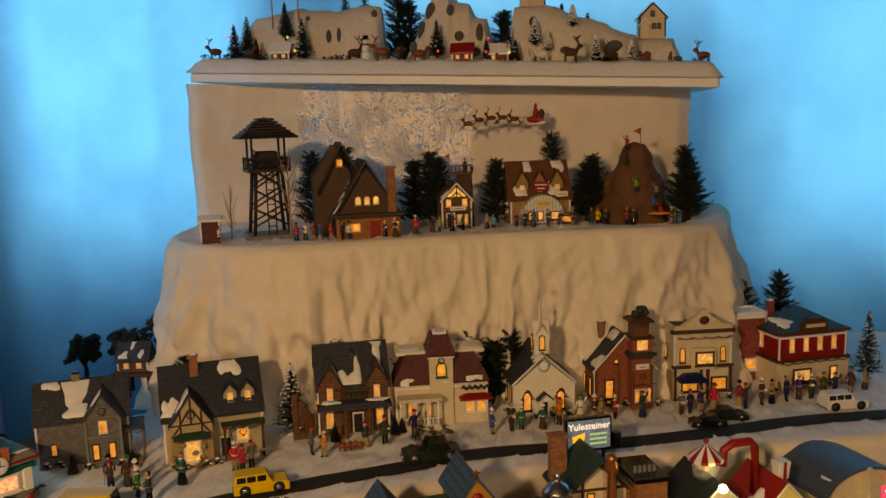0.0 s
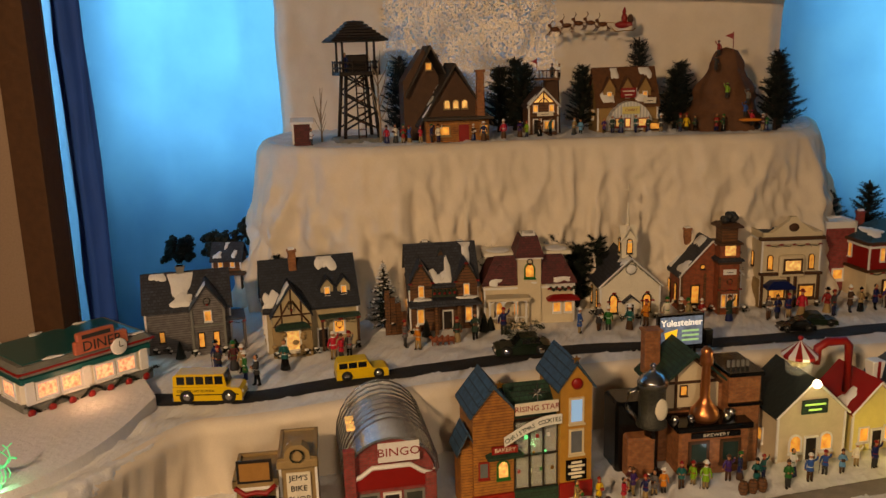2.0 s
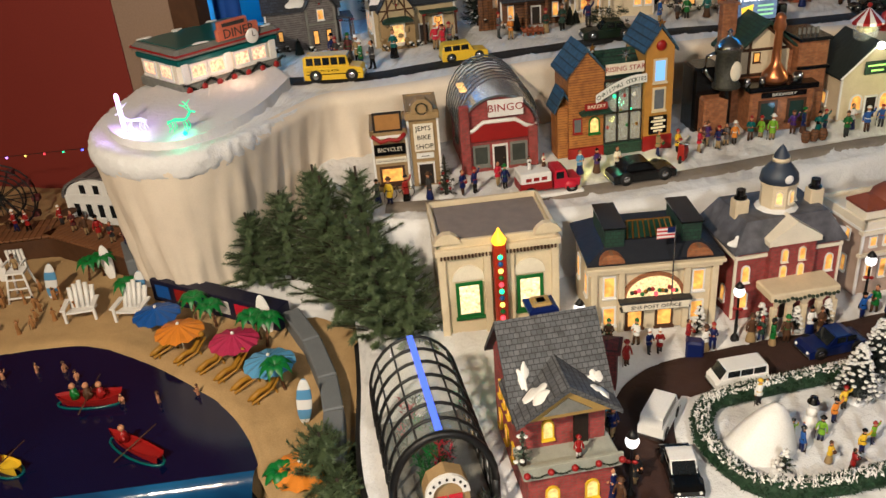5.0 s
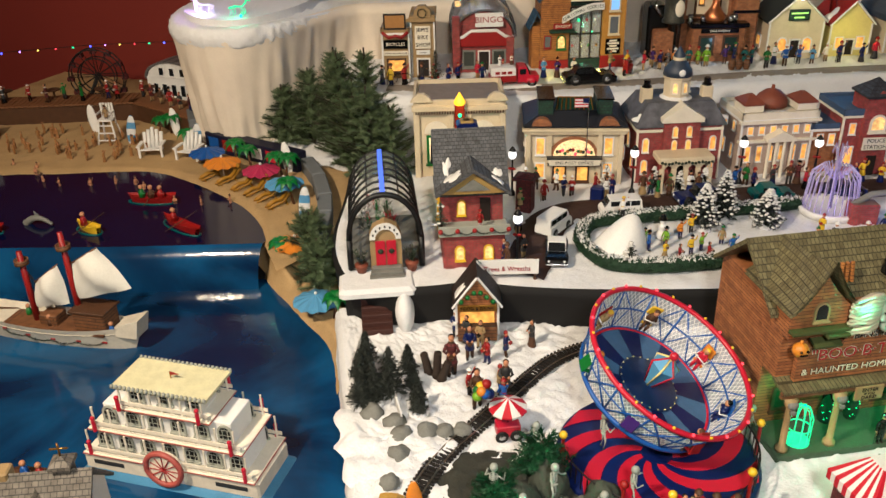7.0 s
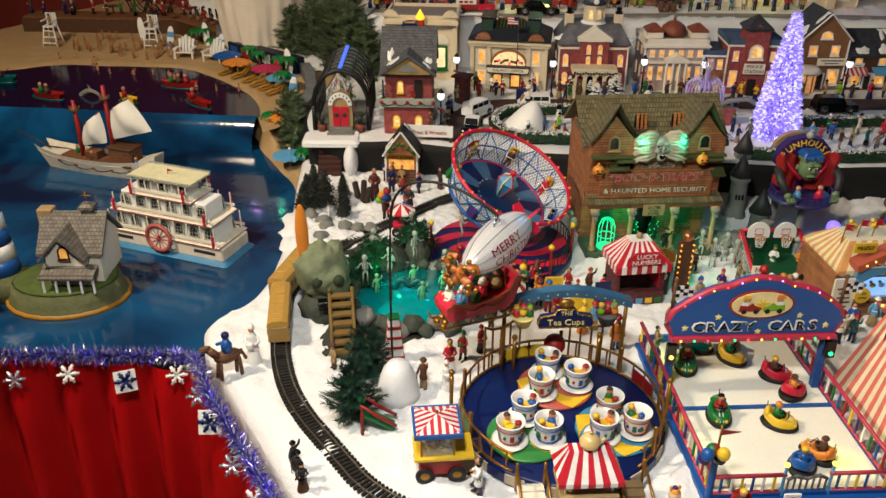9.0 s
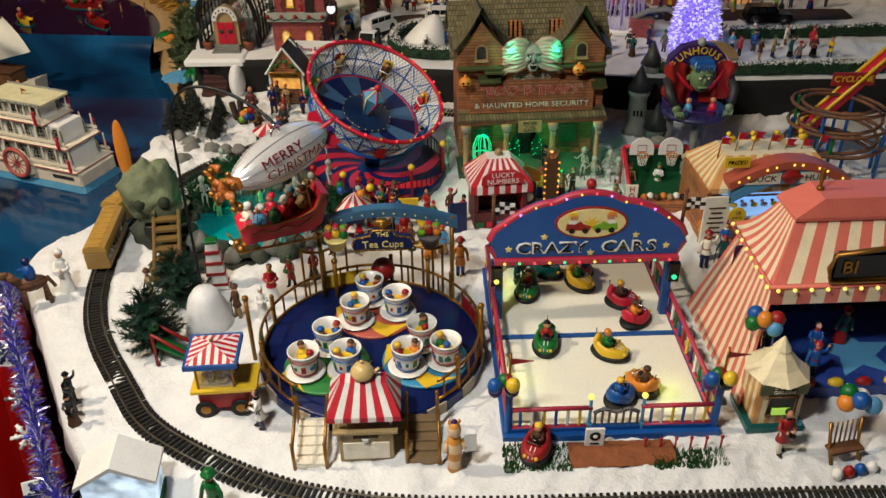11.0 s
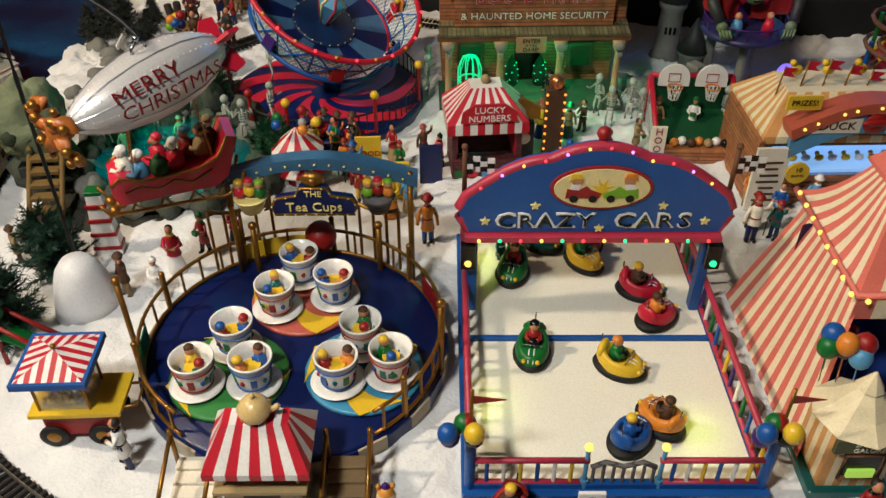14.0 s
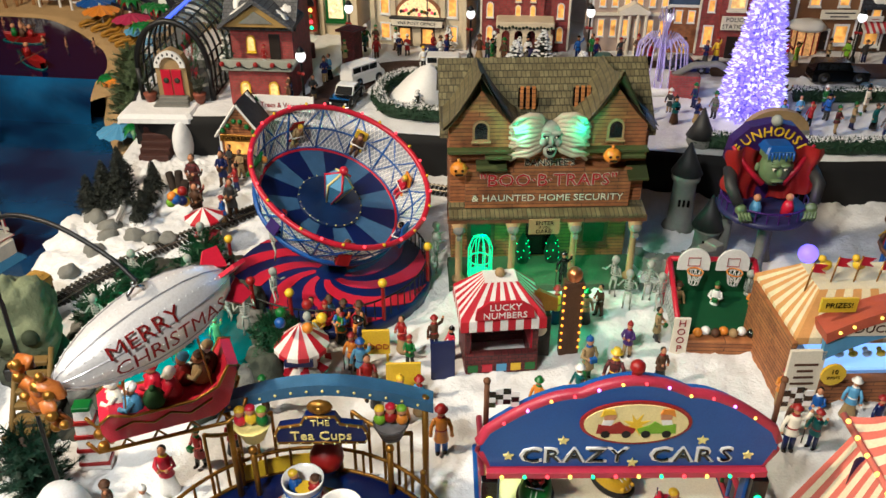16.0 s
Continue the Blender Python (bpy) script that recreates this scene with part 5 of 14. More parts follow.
# snow-dusted tree, brown plank fence
fir(-.375, 1.83, HIGH, .155, .045, 3, DARKTREE, .8, "dark round-crowned tree flecked with white snow", twigs=120)
g = Geo()
for k, (x, hh) in enumerate(((0, .1), (.012, .085), (.024, .07), (.036, .05))):
	g.box(x, 0, 0, .011, .006, hh, rz=10 * k)
solid("wooden_chute", g, LOGS, "upright brown wooden planks beside the cottage", "fence", at(-.36, 1.8, HIGH, 25))

# log cottage with two gables and a balcony
ct = building("log_cottage", "brown log cottage with slate roof, porch and candle-lit windows", at(-.245, 1.85, HIGH, 20), .15, .12, .105, LOGS, "gs", .075, SLATE,
			  [("F", -.052, .018, .016, .034), ("F", .055, .018, .016, .034), ("R", 0, .03, .014, .03), ("L", 0, .03, .014, .03)], chims=[(-.03, .075, .13, .055, GREY), (.05, .08, .13, .05, GREY)], snow=3, seed=41, door=(.008, .018, .04))
for x in (-.05, .05):
	gable_bay(ct, x, -.006, .074, .048, .09, .04, .042, LOGS, SLATE, (.013, .026, .006))
gable_bay(ct, 0.0, .04, .125, .026, .05, .026, .022, LOGS, SLATE, (.01, .014, .006))
part("porch_roof", Geo().hip(0, -.016, .066, .15, .045, .012, .004, .7), SLATE, ct)
for x in (-.02, .03):
	part("porch_post", Geo().cyl(x, -.03, 0, .0045, .066, 8), LOGS, ct)
g = Geo().box(0, -.012, .08, .055, .004, .013)
for k in range(7):
	g.ball(-.024 + .008 * k, -.016, .095, .004)
part("balcony", g, GREENTREE, ct, "balcony rail with evergreen swag")
for k in range(5):
	part("bow", Geo().ball(-.022 + .011 * k, -.019, .09, .003), REDP, ct)
slope_patch(ct, (-.06, -.036, .0745), (1, 0, 0), (0, .8, .4), .01, .012, .018, .008, 7)
slope_patch(ct, (-.06, -.036, .0745), (1, 0, 0), (0, .8, .4), .11, .012, .016, .009, 8)

for x in (-.05, .05):
	swag(ct, [(x - .024, -.012, .113), (x, -.012, .153), (x + .024, -.012, .113)], 42, 0)
	slope_patch(ct, (x + .024, 0, .118), (0, 1, 0), (-.5, 0, .87), .03, .03, .02, .02, 43, (-.002, .046))
for x in (-.05, .05):
	part("window_box", Geo().box(x, -.011, .072, .02, .007, .006, bev=.001), GREENTREE, ct)
footing(ct, [(-.07, -.03), (.07, -.03), (.06, -.04)], 44)
cone_tree(ct, -.045, -.045, .042)
cone_tree(ct, .082, -.04, .046)
cone_tree(ct, .098, -.03, .034)

# cream mansion with burgundy mansard roofs
mn = building("mansion", "cream mansion with burgundy mansard roofs and a central tower", at(-.065, 1.92, HIGH, 15), .2, .12, .092, CREAM, "mansard", .062, BURG,
			  [("F", -.065, .022, .022, .034, "arch"), ("F", -.03, .022, .012, .034, "arch"), ("F", .062, .024, .02, .026), ("F", .088, .024, .02, .026), ("L", 0, .03, .02, .034), ("R", 0, .03, .02, .034)], door=(.004, .018, .042), seed=51, snow=0)
part("tower", Geo().box(0, .028, 0, .052, .07, .155, bev=.001), CREAM, mn, "square cream tower")
part("tower_roof", Geo().hip(0, .028, .155, .052, .07, .045, .006, .6), BURG, mn)
part("cresting", Geo().box(0, .028, .2, .03, .04, .005).box(-.012, .01, .2, .003, .003, .01).box(.012, .01, .2, .003, .003, .01), WHITE, mn)
win(mn, pose(0, -.0075, .108), .024, .034, "arch", GREEN, LIT)
part("eave_snow", Geo().box(0, .028, .151, .06, .078, .006, bev=.002), WHITE, mn)
for x in (-.064, .066):
	part("roof_deck", Geo().box(x, .06, .152, .068, .075, .008, bev=.002), IVORY, mn, "ivory flat roof rim")
	gable_bay(mn, x, .008, .1, .022, .03, .024, .01, CREAM, BURG, (.011, .018, .004))
g = Geo().box(-.05, -.022, 0, .09, .034, .014).box(-.05, -.022, .066, .096, .038, .006)
part("porch", g, CREAM, mn)
for x in (-.092, -.062, -.034, -.012):
	part("porch_post", Geo().cyl(x, -.036, .014, .0026, .053, 8), WHITE, mn)
part("shop_awning", Geo().hip(.074, -.006, .056, .062, .022, .012), REDP, mn)
g = Geo()
for k in range(9):
	g.ball(.048 + .0065 * k, -.005, .082 - .004 * abs(sin(k * 1.57)), .004)
part("swag", g, GREENTREE, mn)
for k in range(3):
	slope_patch(mn, (-.105, -.006, .098), (1, 0, 0), (0, .5, .86), .03 + .075 * k, .008, .02, .01, 70 + k)

swag(mn, [(.044, -.008, .082), (.066, -.008, .082), (.088, -.008, .082)], 53)
wreath(mn, 0, -.012, .146, .006)
for k in range(14):
	part("baluster", Geo().cyl(-.094 + .0064 * k, -.037, .014, .001, .014, 6), WHITE, mn)
part("porch_rail", Geo().box(-.052, -.037, .027, .088, .003, .002, bev=.0004), WHITE, mn)
for x in (-.077, -.048, -.023):
	g = Geo()
	g.tube([(x + .013 * cos(a), -.038, .056 + .01 * sin(a)) for a in [pi * k / 8 for k in range(9)]], .0015, 5)
	part("porch_arch", g, WHITE, mn)
g = Geo()
for k in range(16):
	g.box(.038 + .062 * k / 15, -.004, .087, .002, .005, .005, bev=0)
part("dentils", g, WHITE, mn)
for x in (-.064, .066):
	part("snow_drift", Geo().ball(x, .05, .161, .028, .026, .003), SNOW, mn)

# white church
chh = building("church", "white clapboard church with a slate roof, belfry and thin spire", at(.155, 1.98, HIGH, 16), .135, .15, .08, IVORY, "gf", .06, SLATE,
			   [("F", -.038,.016,.02,.044, "arch"), ("F", .038,.016,.02,.044, "arch"), ("L", -.045,.022,.014,.044, "arch"), ("L", 0.0,.022,.014,.044, "arch"), ("L", .045,.022,.014,.044, "arch")], door=(0,.016,.032), seed=61, snow=4, fm=DARKWOOD)
part("belfry", Geo().box(0, .03, .14, .034, .034, .042, bev=.0006), IVORY, chh)
for y, rz in ((.013, 0), (.03, -90)):
	win(chh, pose(0 if rz == 0 else -.017, y, .15, 0, 0, rz), .014, .034, "arch", DARKWOOD, LIT)
part("belfry_roof", Geo().gable(0, .03, .178, .034, .034, .03, .002, .003), IVORY, chh)
part("belfry_roof", Geo().gable(0, .03, .178, .034, .034, .03, .002, .003, "x"), IVORY, chh)
g = Geo().lathe(0, .03, .195, [(.006, 0), (.001, .07)], 8).tube([(0, .03, .28), (0, .03, .305)], .0009, 5).tube([(-.011, .03, .292), (.011, .03, .292)], .0009, 5)
part("spire", g, IVORY, chh, "pale spire with a thin cross")
g = Geo()
g.m = pose(0, -.003, .118, 90)
g.lathe(0, 0, 0, [(.011, 0), (.011, .002), (.009, .003)], 18)
part("rose_window", g, WHITE, chh)
g = Geo()
r = random.Random(9)
for k in range(26):
	a = 2 * pi * k / 26
	needles(g, (.012 * cos(a), -.005, .118 + .012 * sin(a)), (.012 * cos(a + .2), -.005, .118 + .012 * sin(a + .2)), 6, .003, r)
	t = k / 25
	for sx in (-1, 1):
		q = Vector((sx * .066 * (1 - t), -.007, .079 + .058 * t))
		needles(g, q, q + Vector((-sx * .003, 0, .003)), 7, .004, r)
part("garland", g, GREENTREE, chh)
part("door_hood", Geo().gable(0, -.006, .042, .034, .014, .014, .002, .003), SLATE, chh)
for x in (-.038, .038):
	swag(chh, [(x - .012, -.004, .045), (x, -.004, .064), (x + .012, -.004, .045)], 63, -.003)
footing(chh, [(-.06, -.012), (-.02, -.012), (.02, -.01), (.058, -.012), (-.075, .04)], 64)

RUSTB = brick("rust_brick", (.4, .095, .035), (.32, .07, .026), (.2, .09, .05))
# brick court house with clock tower
co = building("courthouse", "red brick hall with a dark roof and a square clock tower", at(.335, 2.07, HIGH, 16), .14, .15, .088, RUSTB, "gf", .075, SLATE,
			  [("L", -.045,.018,.016,.044), ("L", 0.0,.018,.016,.044), ("L", .045,.018,.016,.044), ("F", -.036,.018,.022,.046), ("F", -.02,.1,.012,.012, "round")], seed=71, snow=3, fm=DARKWOOD, chims=[(-.03,.08,.13,.05, ORANGEBRICK)])
part("tower", Geo().box(.03, -.008, 0, .046, .05, .165, bev=.001), RUSTB, co)
part("tower_band", Geo().box(.03, -.008, .118, .054, .058, .006, bev=.001).box(.03, -.008, .162, .056, .06, .005, bev=.001), BROWN, co)
part("belfry", Geo().box(.03, -.008, .167, .036, .04, .036, bev=.001), LOGS, co)
part("belfry_roof", Geo().hip(.03, -.008, .2, .042, .046, .01, .006, .7), BROWN, co)
r = random.Random(4)
g = Geo()
for k in range(14):
	g.ball(.03 + r.uniform(-.016, .016), -.008 + r.uniform(-.016, .016), .213 + r.uniform(0, .014), .008)
part("snow_clump", g, DARKG, co)
g = Geo().box(.03, -.034, .138, .024, .003, .022)
part("clock", g, LITW, co, "glowing square clock face")
for x in (.018, .032, .046):
	win(co, pose(x, -.0335, .018), .011, .03, "sq", WHITE, LIT)
slope_patch(co, (-.07, 0, .095), (0, 1, 0), (.68, 0, .73), .01, .015, .02, .02, 73, (-.003, .1))
part("tower_skirt", Geo().hip(.03, -.008, .124, .05, .054, .012, .006, .6), SLATE, co)
wreath(co, .03, -.036, .078, .006)
swag(co, [(.006, -.036, .06), (.03, -.036, .06), (.054, -.036, .06)], 74)
footing(co, [(-.06, -.01), (-.04, -.012), (.0, -.012), (.07, -.03)], 75)
for x in (-.068, -.014, .008, .052):
	part("pilaster", Geo().box(x, -.002 if x < 0 else -.034, 0, .005, .005, .09, bev=.0006), LOGS, co)
sign_board(co, "", .03, -.035, .094, .03, .012, WHITE, DARKG, .006, bars=1)

# cream bank with pediment
bk = building("bank", "cream corner bank with a pediment and dark awning", at(.515, 2.125, HIGH, 14), .135, .16, .168, CREAM, "flat", .01, CREAM,
			  [("F", -.048,.09,.014,.036, "arch"), ("F", .048,.09,.014,.036, "arch"), ("F", 0.0,.088,.036,.034), ("L", -.03,.09,.014,.036, "arch"), ("L", .03,.09,.014,.036, "arch"), ("F", -.03,.02,.04,.026), ("F", .04,.02,.04,.034)], seed=81, snow=4, fm=BROWN)
g = Geo().prism([(-.052, .176), (.052, .176), (.012, .205), (.008, .214), (-.008, .214), (-.012, .205)], -.006, .01)
part("pediment", g, CREAM, bk)
g = Geo()
for k in range(24):
	g.box(-.064 + .128 * k / 23, -.005, .152, .0035, .006, .006, bev=0)
part("dentils", g, IVORY, bk)
part("cornice", Geo().box(0, 0.0, .16, .15, .016, .008, bev=.001).box(0, -.002, .078, .145, .014, .006, bev=.001), BROWN, bk)
part("roof_deck", Geo().box(0, .08, .169, .12, .145, .003), SLATE, bk)
part("bay", Geo().box(.0, -.006, .076, .06, .014, .05, bev=.004), CREAM, bk)
win(bk, pose(0, -.0135, .086), .044, .032, "sq", BROWN, LITW)
swag(bk, [(-.06, -.012, .152), (-.03, -.012, .152), (0, -.012, .152), (.03, -.012, .152), (.06, -.012, .152)], 83)
footing(bk, [(-.06, -.012), (.062, -.012), (.02, -.014)], 84)
part("stone_base", Geo().box(-.0675, .08, 0, .006, .16, .066, bev=.001), TAN, bk)
for x in (-.066, -.004, .012, .066):
	part("pilaster", Geo().box(x, -.003, 0, .006, .007, .076, bev=.0008), BROWN, bk)
part("awning", Geo().hip(-.03, -.014, .05, .06, .03, .018, .003, .5), NAVY, bk)
part("medallion", Geo().ball(0, -.007, .19, .012, .003, .01), BROWN, bk)

# red and cream shop with a teal hip roof
rt = building("corner_store", "red and cream corner store with a teal roof", at(.785, 2.235, HIGH, 22), .18, .14, .135, REDP, "hip", .045, mat("teal_slate", (.04, .1, .12), .55, .2, 90, .5),
			  grid_wins(.19, .092, 4, .013, .034) + [("F", -.03, .018, .05, .03), ("F", .055, .014, .02, .036, "arch"), ("L", 0.0, .092, .014, .034), ("L", -.03, .02, .014, .03)], seed=91, snow=2, chims=[(-.05, .1, .15, .045, REDBRICK)])
part("lower_storey", Geo().box(0, .074, 0, .194, .156, .068, bev=.001), CREAM, rt)
part("cornice", Geo().box(0, .074, .068, .2, .162, .006, bev=.001).box(0, .074, .134, .2, .162, .007, bev=.001), BROWN, rt)
for x, ww in ((-.03, .05), (.055, .02)):
	win(rt, pose(x, -.0045, .016), ww, .034, "sq", BROWN, LITW)
g = Geo().prism([(-.034, .14), (.034, .14), (.034, .158), (.02, .172), (-.02, .172), (-.034, .158)], -.008, .004)
part("parapet_sign", g, BROWN, rt)
part("bar", Geo().box(0, -.009, .15, .05, .002, .008), CREAM, rt)
swag(rt, [(-.09 + .03 * k, -.01, .068) for k in range(7)], 93)
slope_patch(rt, (-.09, 0, .142), (1, 0, 0), (0, .8, .6), .02, .03, .02, .02, 94)
footing(rt, [(-.08, -.02), (-.02, -.02), (.04, -.02), (.085, -.02)], 95)

building("round_shop", "red brick stub building capped with thick snow", at(.65, 2.27, HIGH, 15), .075, .07, .17, REDBRICK, "flat", .006, WHITE, [("F", 0, .03, .03, .03)], seed=95, snow=2)
bushy_fir(.655, 2.42, HIGH, .24, .07, 5, DARKTREE, "dark bushy fir behind the upper street", "street firs")
bushy_fir(.755, 2.46, HIGH, .26, .075, 6, DARKTREE, "dark bushy fir behind the upper street", "street firs")
fir(.93, 2.3, HIGH, .17, .038, 7, DARKTREE, .25, "slim dark fir strung with tiny warm lights")
for n, (x, y, h, rd) in enumerate([(-.66,1.93,.15,.06), (-.62,1.9,.12,.05), (-.16,2.0,.17,.05), (-.14,2.05,.19,.04), (-.02,2.07,.19,.055), (.035,2.06,.16,.05), (.075,2.08,.18,.04), (.43,2.2,.16,.04), (.56,2.36,.2,.05)]):
	bushy_fir(x, y, HIGH, h, rd, 12 + n, DARKTREE, "dark green bushy fir behind the upper street", "street firs")

# the snowy road
def band(name, label, pts, width, z, m, n=120, wob=.1):
	pts = smoothed(pts)

	def fn(u, v):
		a, b = along(pts, max(0, u - .01)), along(pts, min(1, u + .01))
		p, t = along(pts, u), (b - a).normalized()
		w = width * (v - .5) * (1 + wob * nz(p.x, p.y, v * 9, 40))
		return (p.x - t.y * w, p.y + t.x * w, z + .0045 * (1 - (2 * v - 1) ** 4) - .002)

	return solid(name, Geo().grid(fn, n, 8), m, label, "road", kind="structure")


band("road_upper", "dark flocked road through the snow of the upper street", [(-.72,1.38), (-.6,1.4), (-.5,1.425), (-.4,1.5), (-.26,1.59), (-.12,1.665), (.03,1.76), (.2,1.8), (.375,1.855), (.55,1.925), (.68,1.99), (.9,2.05), (1.2,2.12)], .055, HIGH + .003, ASPHALT)

bus = car("school_bus", "yellow school bus with a snowy white roof on the road", at(-.575, 1.4, HIGH + .004, 12), .122, .042, YELLOW, YELLOW, "bus", cat="bus")
part("roof_snow", Geo().box(-.015, 0, .049, .09, .034, .003, bev=.001), WHITE, bus)
part("stripe", Geo().box(0, -.0213, .016, .11, .0008, .0016, bev=0), BLACK, bus)
lettering("COUNTY DAY SCHOOL", .0062, pose(-.02, -.0216, .024), BLACK, bus, .0002)
car("station_wagon", "yellow wagon with a wreath on its door on the road", at(-.34, 1.545, HIGH + .004, 26), .098, .04, YELLOW, YELLOW, "wagon")
jp = car("pickup", "dark green pickup truck loaded with an evergreen tree", at(-.055, 1.715, HIGH + .004, 198), .115, .046, mat("dark_green_enamel", (.012, .035, .015), .35), None, "sedan", cat="truck")
g = Geo()
r = random.Random(8)
for k in range(60):
	p = Vector((r.uniform(-.045, .03), r.uniform(-.02, .02), r.uniform(.03, .062)))
	needles(g, p, p + Vector((.012, r.uniform(-.01, .01), .004)), 16, .01, r)
part("evergreen_load", g, GREENTREE, jp)
car("suv", "white estate car with dark windows on the upper road", at(.81, 2.075, HIGH + .004, 16), .098, .04, WHITE, WHITE, "wagon")
car("sedan", "dark green sedan on the upper road", at(.55, 1.985, HIGH + .004, 5), .08, .034, mat("dark_green_enamel", (.012, .035, .015)), None, "sedan")
car("sedan", "dark car parked by the courthouse", at(.5, 1.94, HIGH + .004, 190), .075, .034, BLACK, None, "sedan")

crowd([(-.62,1.52), (-.6,1.545), (-.575,1.53), (-.64,1.55), (-.555,1.5), (-.52,1.475), (-.5,1.56), (-.405,1.62), (-.395,1.64), (-.425,1.63), (-.3,1.72), (-.27,1.71), (-.2,1.77), (-.165,1.79), (-.11,1.83), (.05,1.86), (.09,1.885), (.11,1.89), (.155,1.9), (.19,1.925), (.235,1.95), (.265,1.96), (.28,1.955), (.31,1.975), (.37,1.99), (.455,2.01), (.475,2.02), (.5,2.03), (.53,2.045), (.59,2.08), (.6,2.06), (.64,2.09), (.665,2.1), (.7,2.12), (.73,2.13), (.76,2.14), (.79,2.155), (.82,2.17), (.86,2.19), (.9,2.22)], HIGH + .003,3,20,1.2)
g = Geo()
for x, y in ((-.018, 0), (-.006, 0), (.006, 0), (.018, 0)):
	g.slot = 0
	g.ball(x, 0, .012, .008, .005, .006)
	g.tube([(x - .004, 0, .01), (x - .005, 0, 0)], .0015, 5).tube([(x + .004, 0, .01), (x + .005, 0, 0)], .0015, 5)
	g.ball(x - .008, 0, .018, .0038, .003, .0034)
solid("dog_team", g, mat("rust_brown", (.3, .1, .04)), "team of rust-brown toy sled dogs on the snow", "figurine", at(-.225, 1.745, HIGH + .003, 20))

# ---- shopping street ----
bi = building("bike_shop", "narrow tan bike shop with black signs", at(-.388, 1.172, STREET, 20), .062, .09, .115, TAN, "flat", .006, TAN, [], seed=101, snow=1, cat="shop")
sign_board(bi, "", 0, -.004, .118, .052, .036, DARKWOOD, TAN, .006, bars=2, name="billboard")
part("billboard_face", Geo().box(0, -.0062, .122, .044, .001, .028, bev=0), mat("poster_orange", (.45, .26, .1)), bi)
part("swag", Geo().tube([(-.03, -.006, .112), (-.015, -.008, .1), (0, -.008, .104), (.015, -.008, .1), (.03, -.006, .112)], .004, 8), REDP, bi)
sign_board(bi, "BICYCLES", 0, -.004, .074, .056, .02, BLACK, IVORY, .0105)
sign_board(bi, "TOP QUALITY BICYCLES", 0, -.004, .058, .056, .01, IVORY, BLACK, .0048)
window(bi, "F", 0, .016, .046, .034, .062, .09, "sq", BROWN, LIT)
bj = building("bike_shop_tower", "tall tan shop front with a wreath and hanging banner", at(-.333, 1.205, STREET, 20), .054, .1, .142, TAN, "flat", .004, TAN, [], door=(0, .024, .04), seed=102, snow=1, cat="shop")
part("cornice", Geo().box(0, -.003, .132, .062, .014, .012, bev=.002).prism([(-.02, .144), (.02, .144), (.018, .158), (.008, .168), (-.008, .168), (-.018, .158)], -.008, .012), TAN, bj)
sign_board(bj, "JEM'S|BIKE|SHOP", 0, -.004, .07, .036, .052, IVORY, BLACK, .013)
sign_board(bj, "", 0, -.004, .056, .032, .01, WHITE, DARKG, .004, bars=1)
g = Geo()
r = random.Random(2)
for k in range(30):
	a = 2 * pi * k / 30
	needles(g, (.01 * cos(a), -.012, .152 + .01 * sin(a)), (.01 * cos(a + .25), -.012, .152 + .01 * sin(a + .25)), 8, .004, r)
part("wreath", g, GREENTREE, bj)

bg = building("bingo_hall", "red brick hall under a shiny barrel roof with a lit sign", at(-.212,1.29, STREET, 23), .138,.16,.088, REDBRICK, "arch", .066, mat("sheet_metal", (.5,.56,.62), .2,.15,40,.3, metal=.9), [("F", -.036,.012,.032,.042), ("F", .036,.012,.034,.042), ("L", 0,.04,.03,.03)], door=(0.0,.022,.046), seed=103, snow=0, fm=GREY, pm=mat("dim_glass", (.1,.11,.1), .2), cat="hall")
for x, z in ((-.066, .135), (.062, .085)):
	part("pier", Geo().box(x, -.006, 0, .018, .014, z, bev=.001), REDBRICK, bg)
part("cornice", Geo().prism([(-.07, .064), (.07, .064), (.07, .078), (.05, .084), (.03, .098), (-.03, .098), (-.05, .084), (-.07, .078)], -.008, 0.0), REDP, bg, "curved red cornice with snow")
part("cornice_snow", Geo().tube([(-.07, -.006, .08), (-.05, -.006, .086), (-.03, -.006, .1), (.03, -.006, .1), (.05, -.006, .086), (.07, -.006, .08)], .004, 7), WHITE, bg)
sign_board(bg, "BINGO", .012, -.01, .11, .066, .032, WHITE, REDP, .02, wide=1.1)
for k in range(9):
	part("roof_rib", Geo().prism([(-(.078) * cos(pi * j / 12), .084 + .098 * sin(pi * j / 12)) for j in range(13)] + [(-(.076) * cos(pi * j / 12), .084 + .095 * sin(pi * j / 12)) for j in range(12,-1,-1)], 0.0 + .02 * k, .002 + .02 * k), STEEL, bg)
for k in range(2):
	part("skylight", Geo().box(-.058, .04 + .03 * k, .15, .014, .02, .004), LITW, bg)

# bakery with twin blue gables and a bay front
bm_ = thing("bakery", "orange clapboard cookie bakery with blue roofs and arched sign", "shop", at(0.0, 1.395, STREET, 25), "village houses")
W = .2
g = Geo().prism([(-.1, 0), (-.03, 0), (-.03, .165), (-.065, .205), (-.1, .165)], 0, .09)
part("wall", g, ORANGEW, bm_)
part("roof", Geo().gable(-.065, .045, .165, .07, .09, .042, .006), BLUEROOF, bm_)
g = Geo().prism([(.045, 0), (.1, 0), (.1, .2), (.0725, .235), (.045, .2)], -.012, .09)
part("wall", g, mat("yellow_ochre", (.52, .3, .08)), bm_)
part("roof", Geo().gable(.0725, .039, .2, .055, .1, .038, .006), BLUEROOF, bm_)
part("wall", Geo().box(.008, .052, 0, .078, .08, .15), ORANGEW, bm_)
part("shop_roof", Geo().gable(.008, .05, .15, .078, .08, .035, .004, along="x"), GREENROOF, bm_)
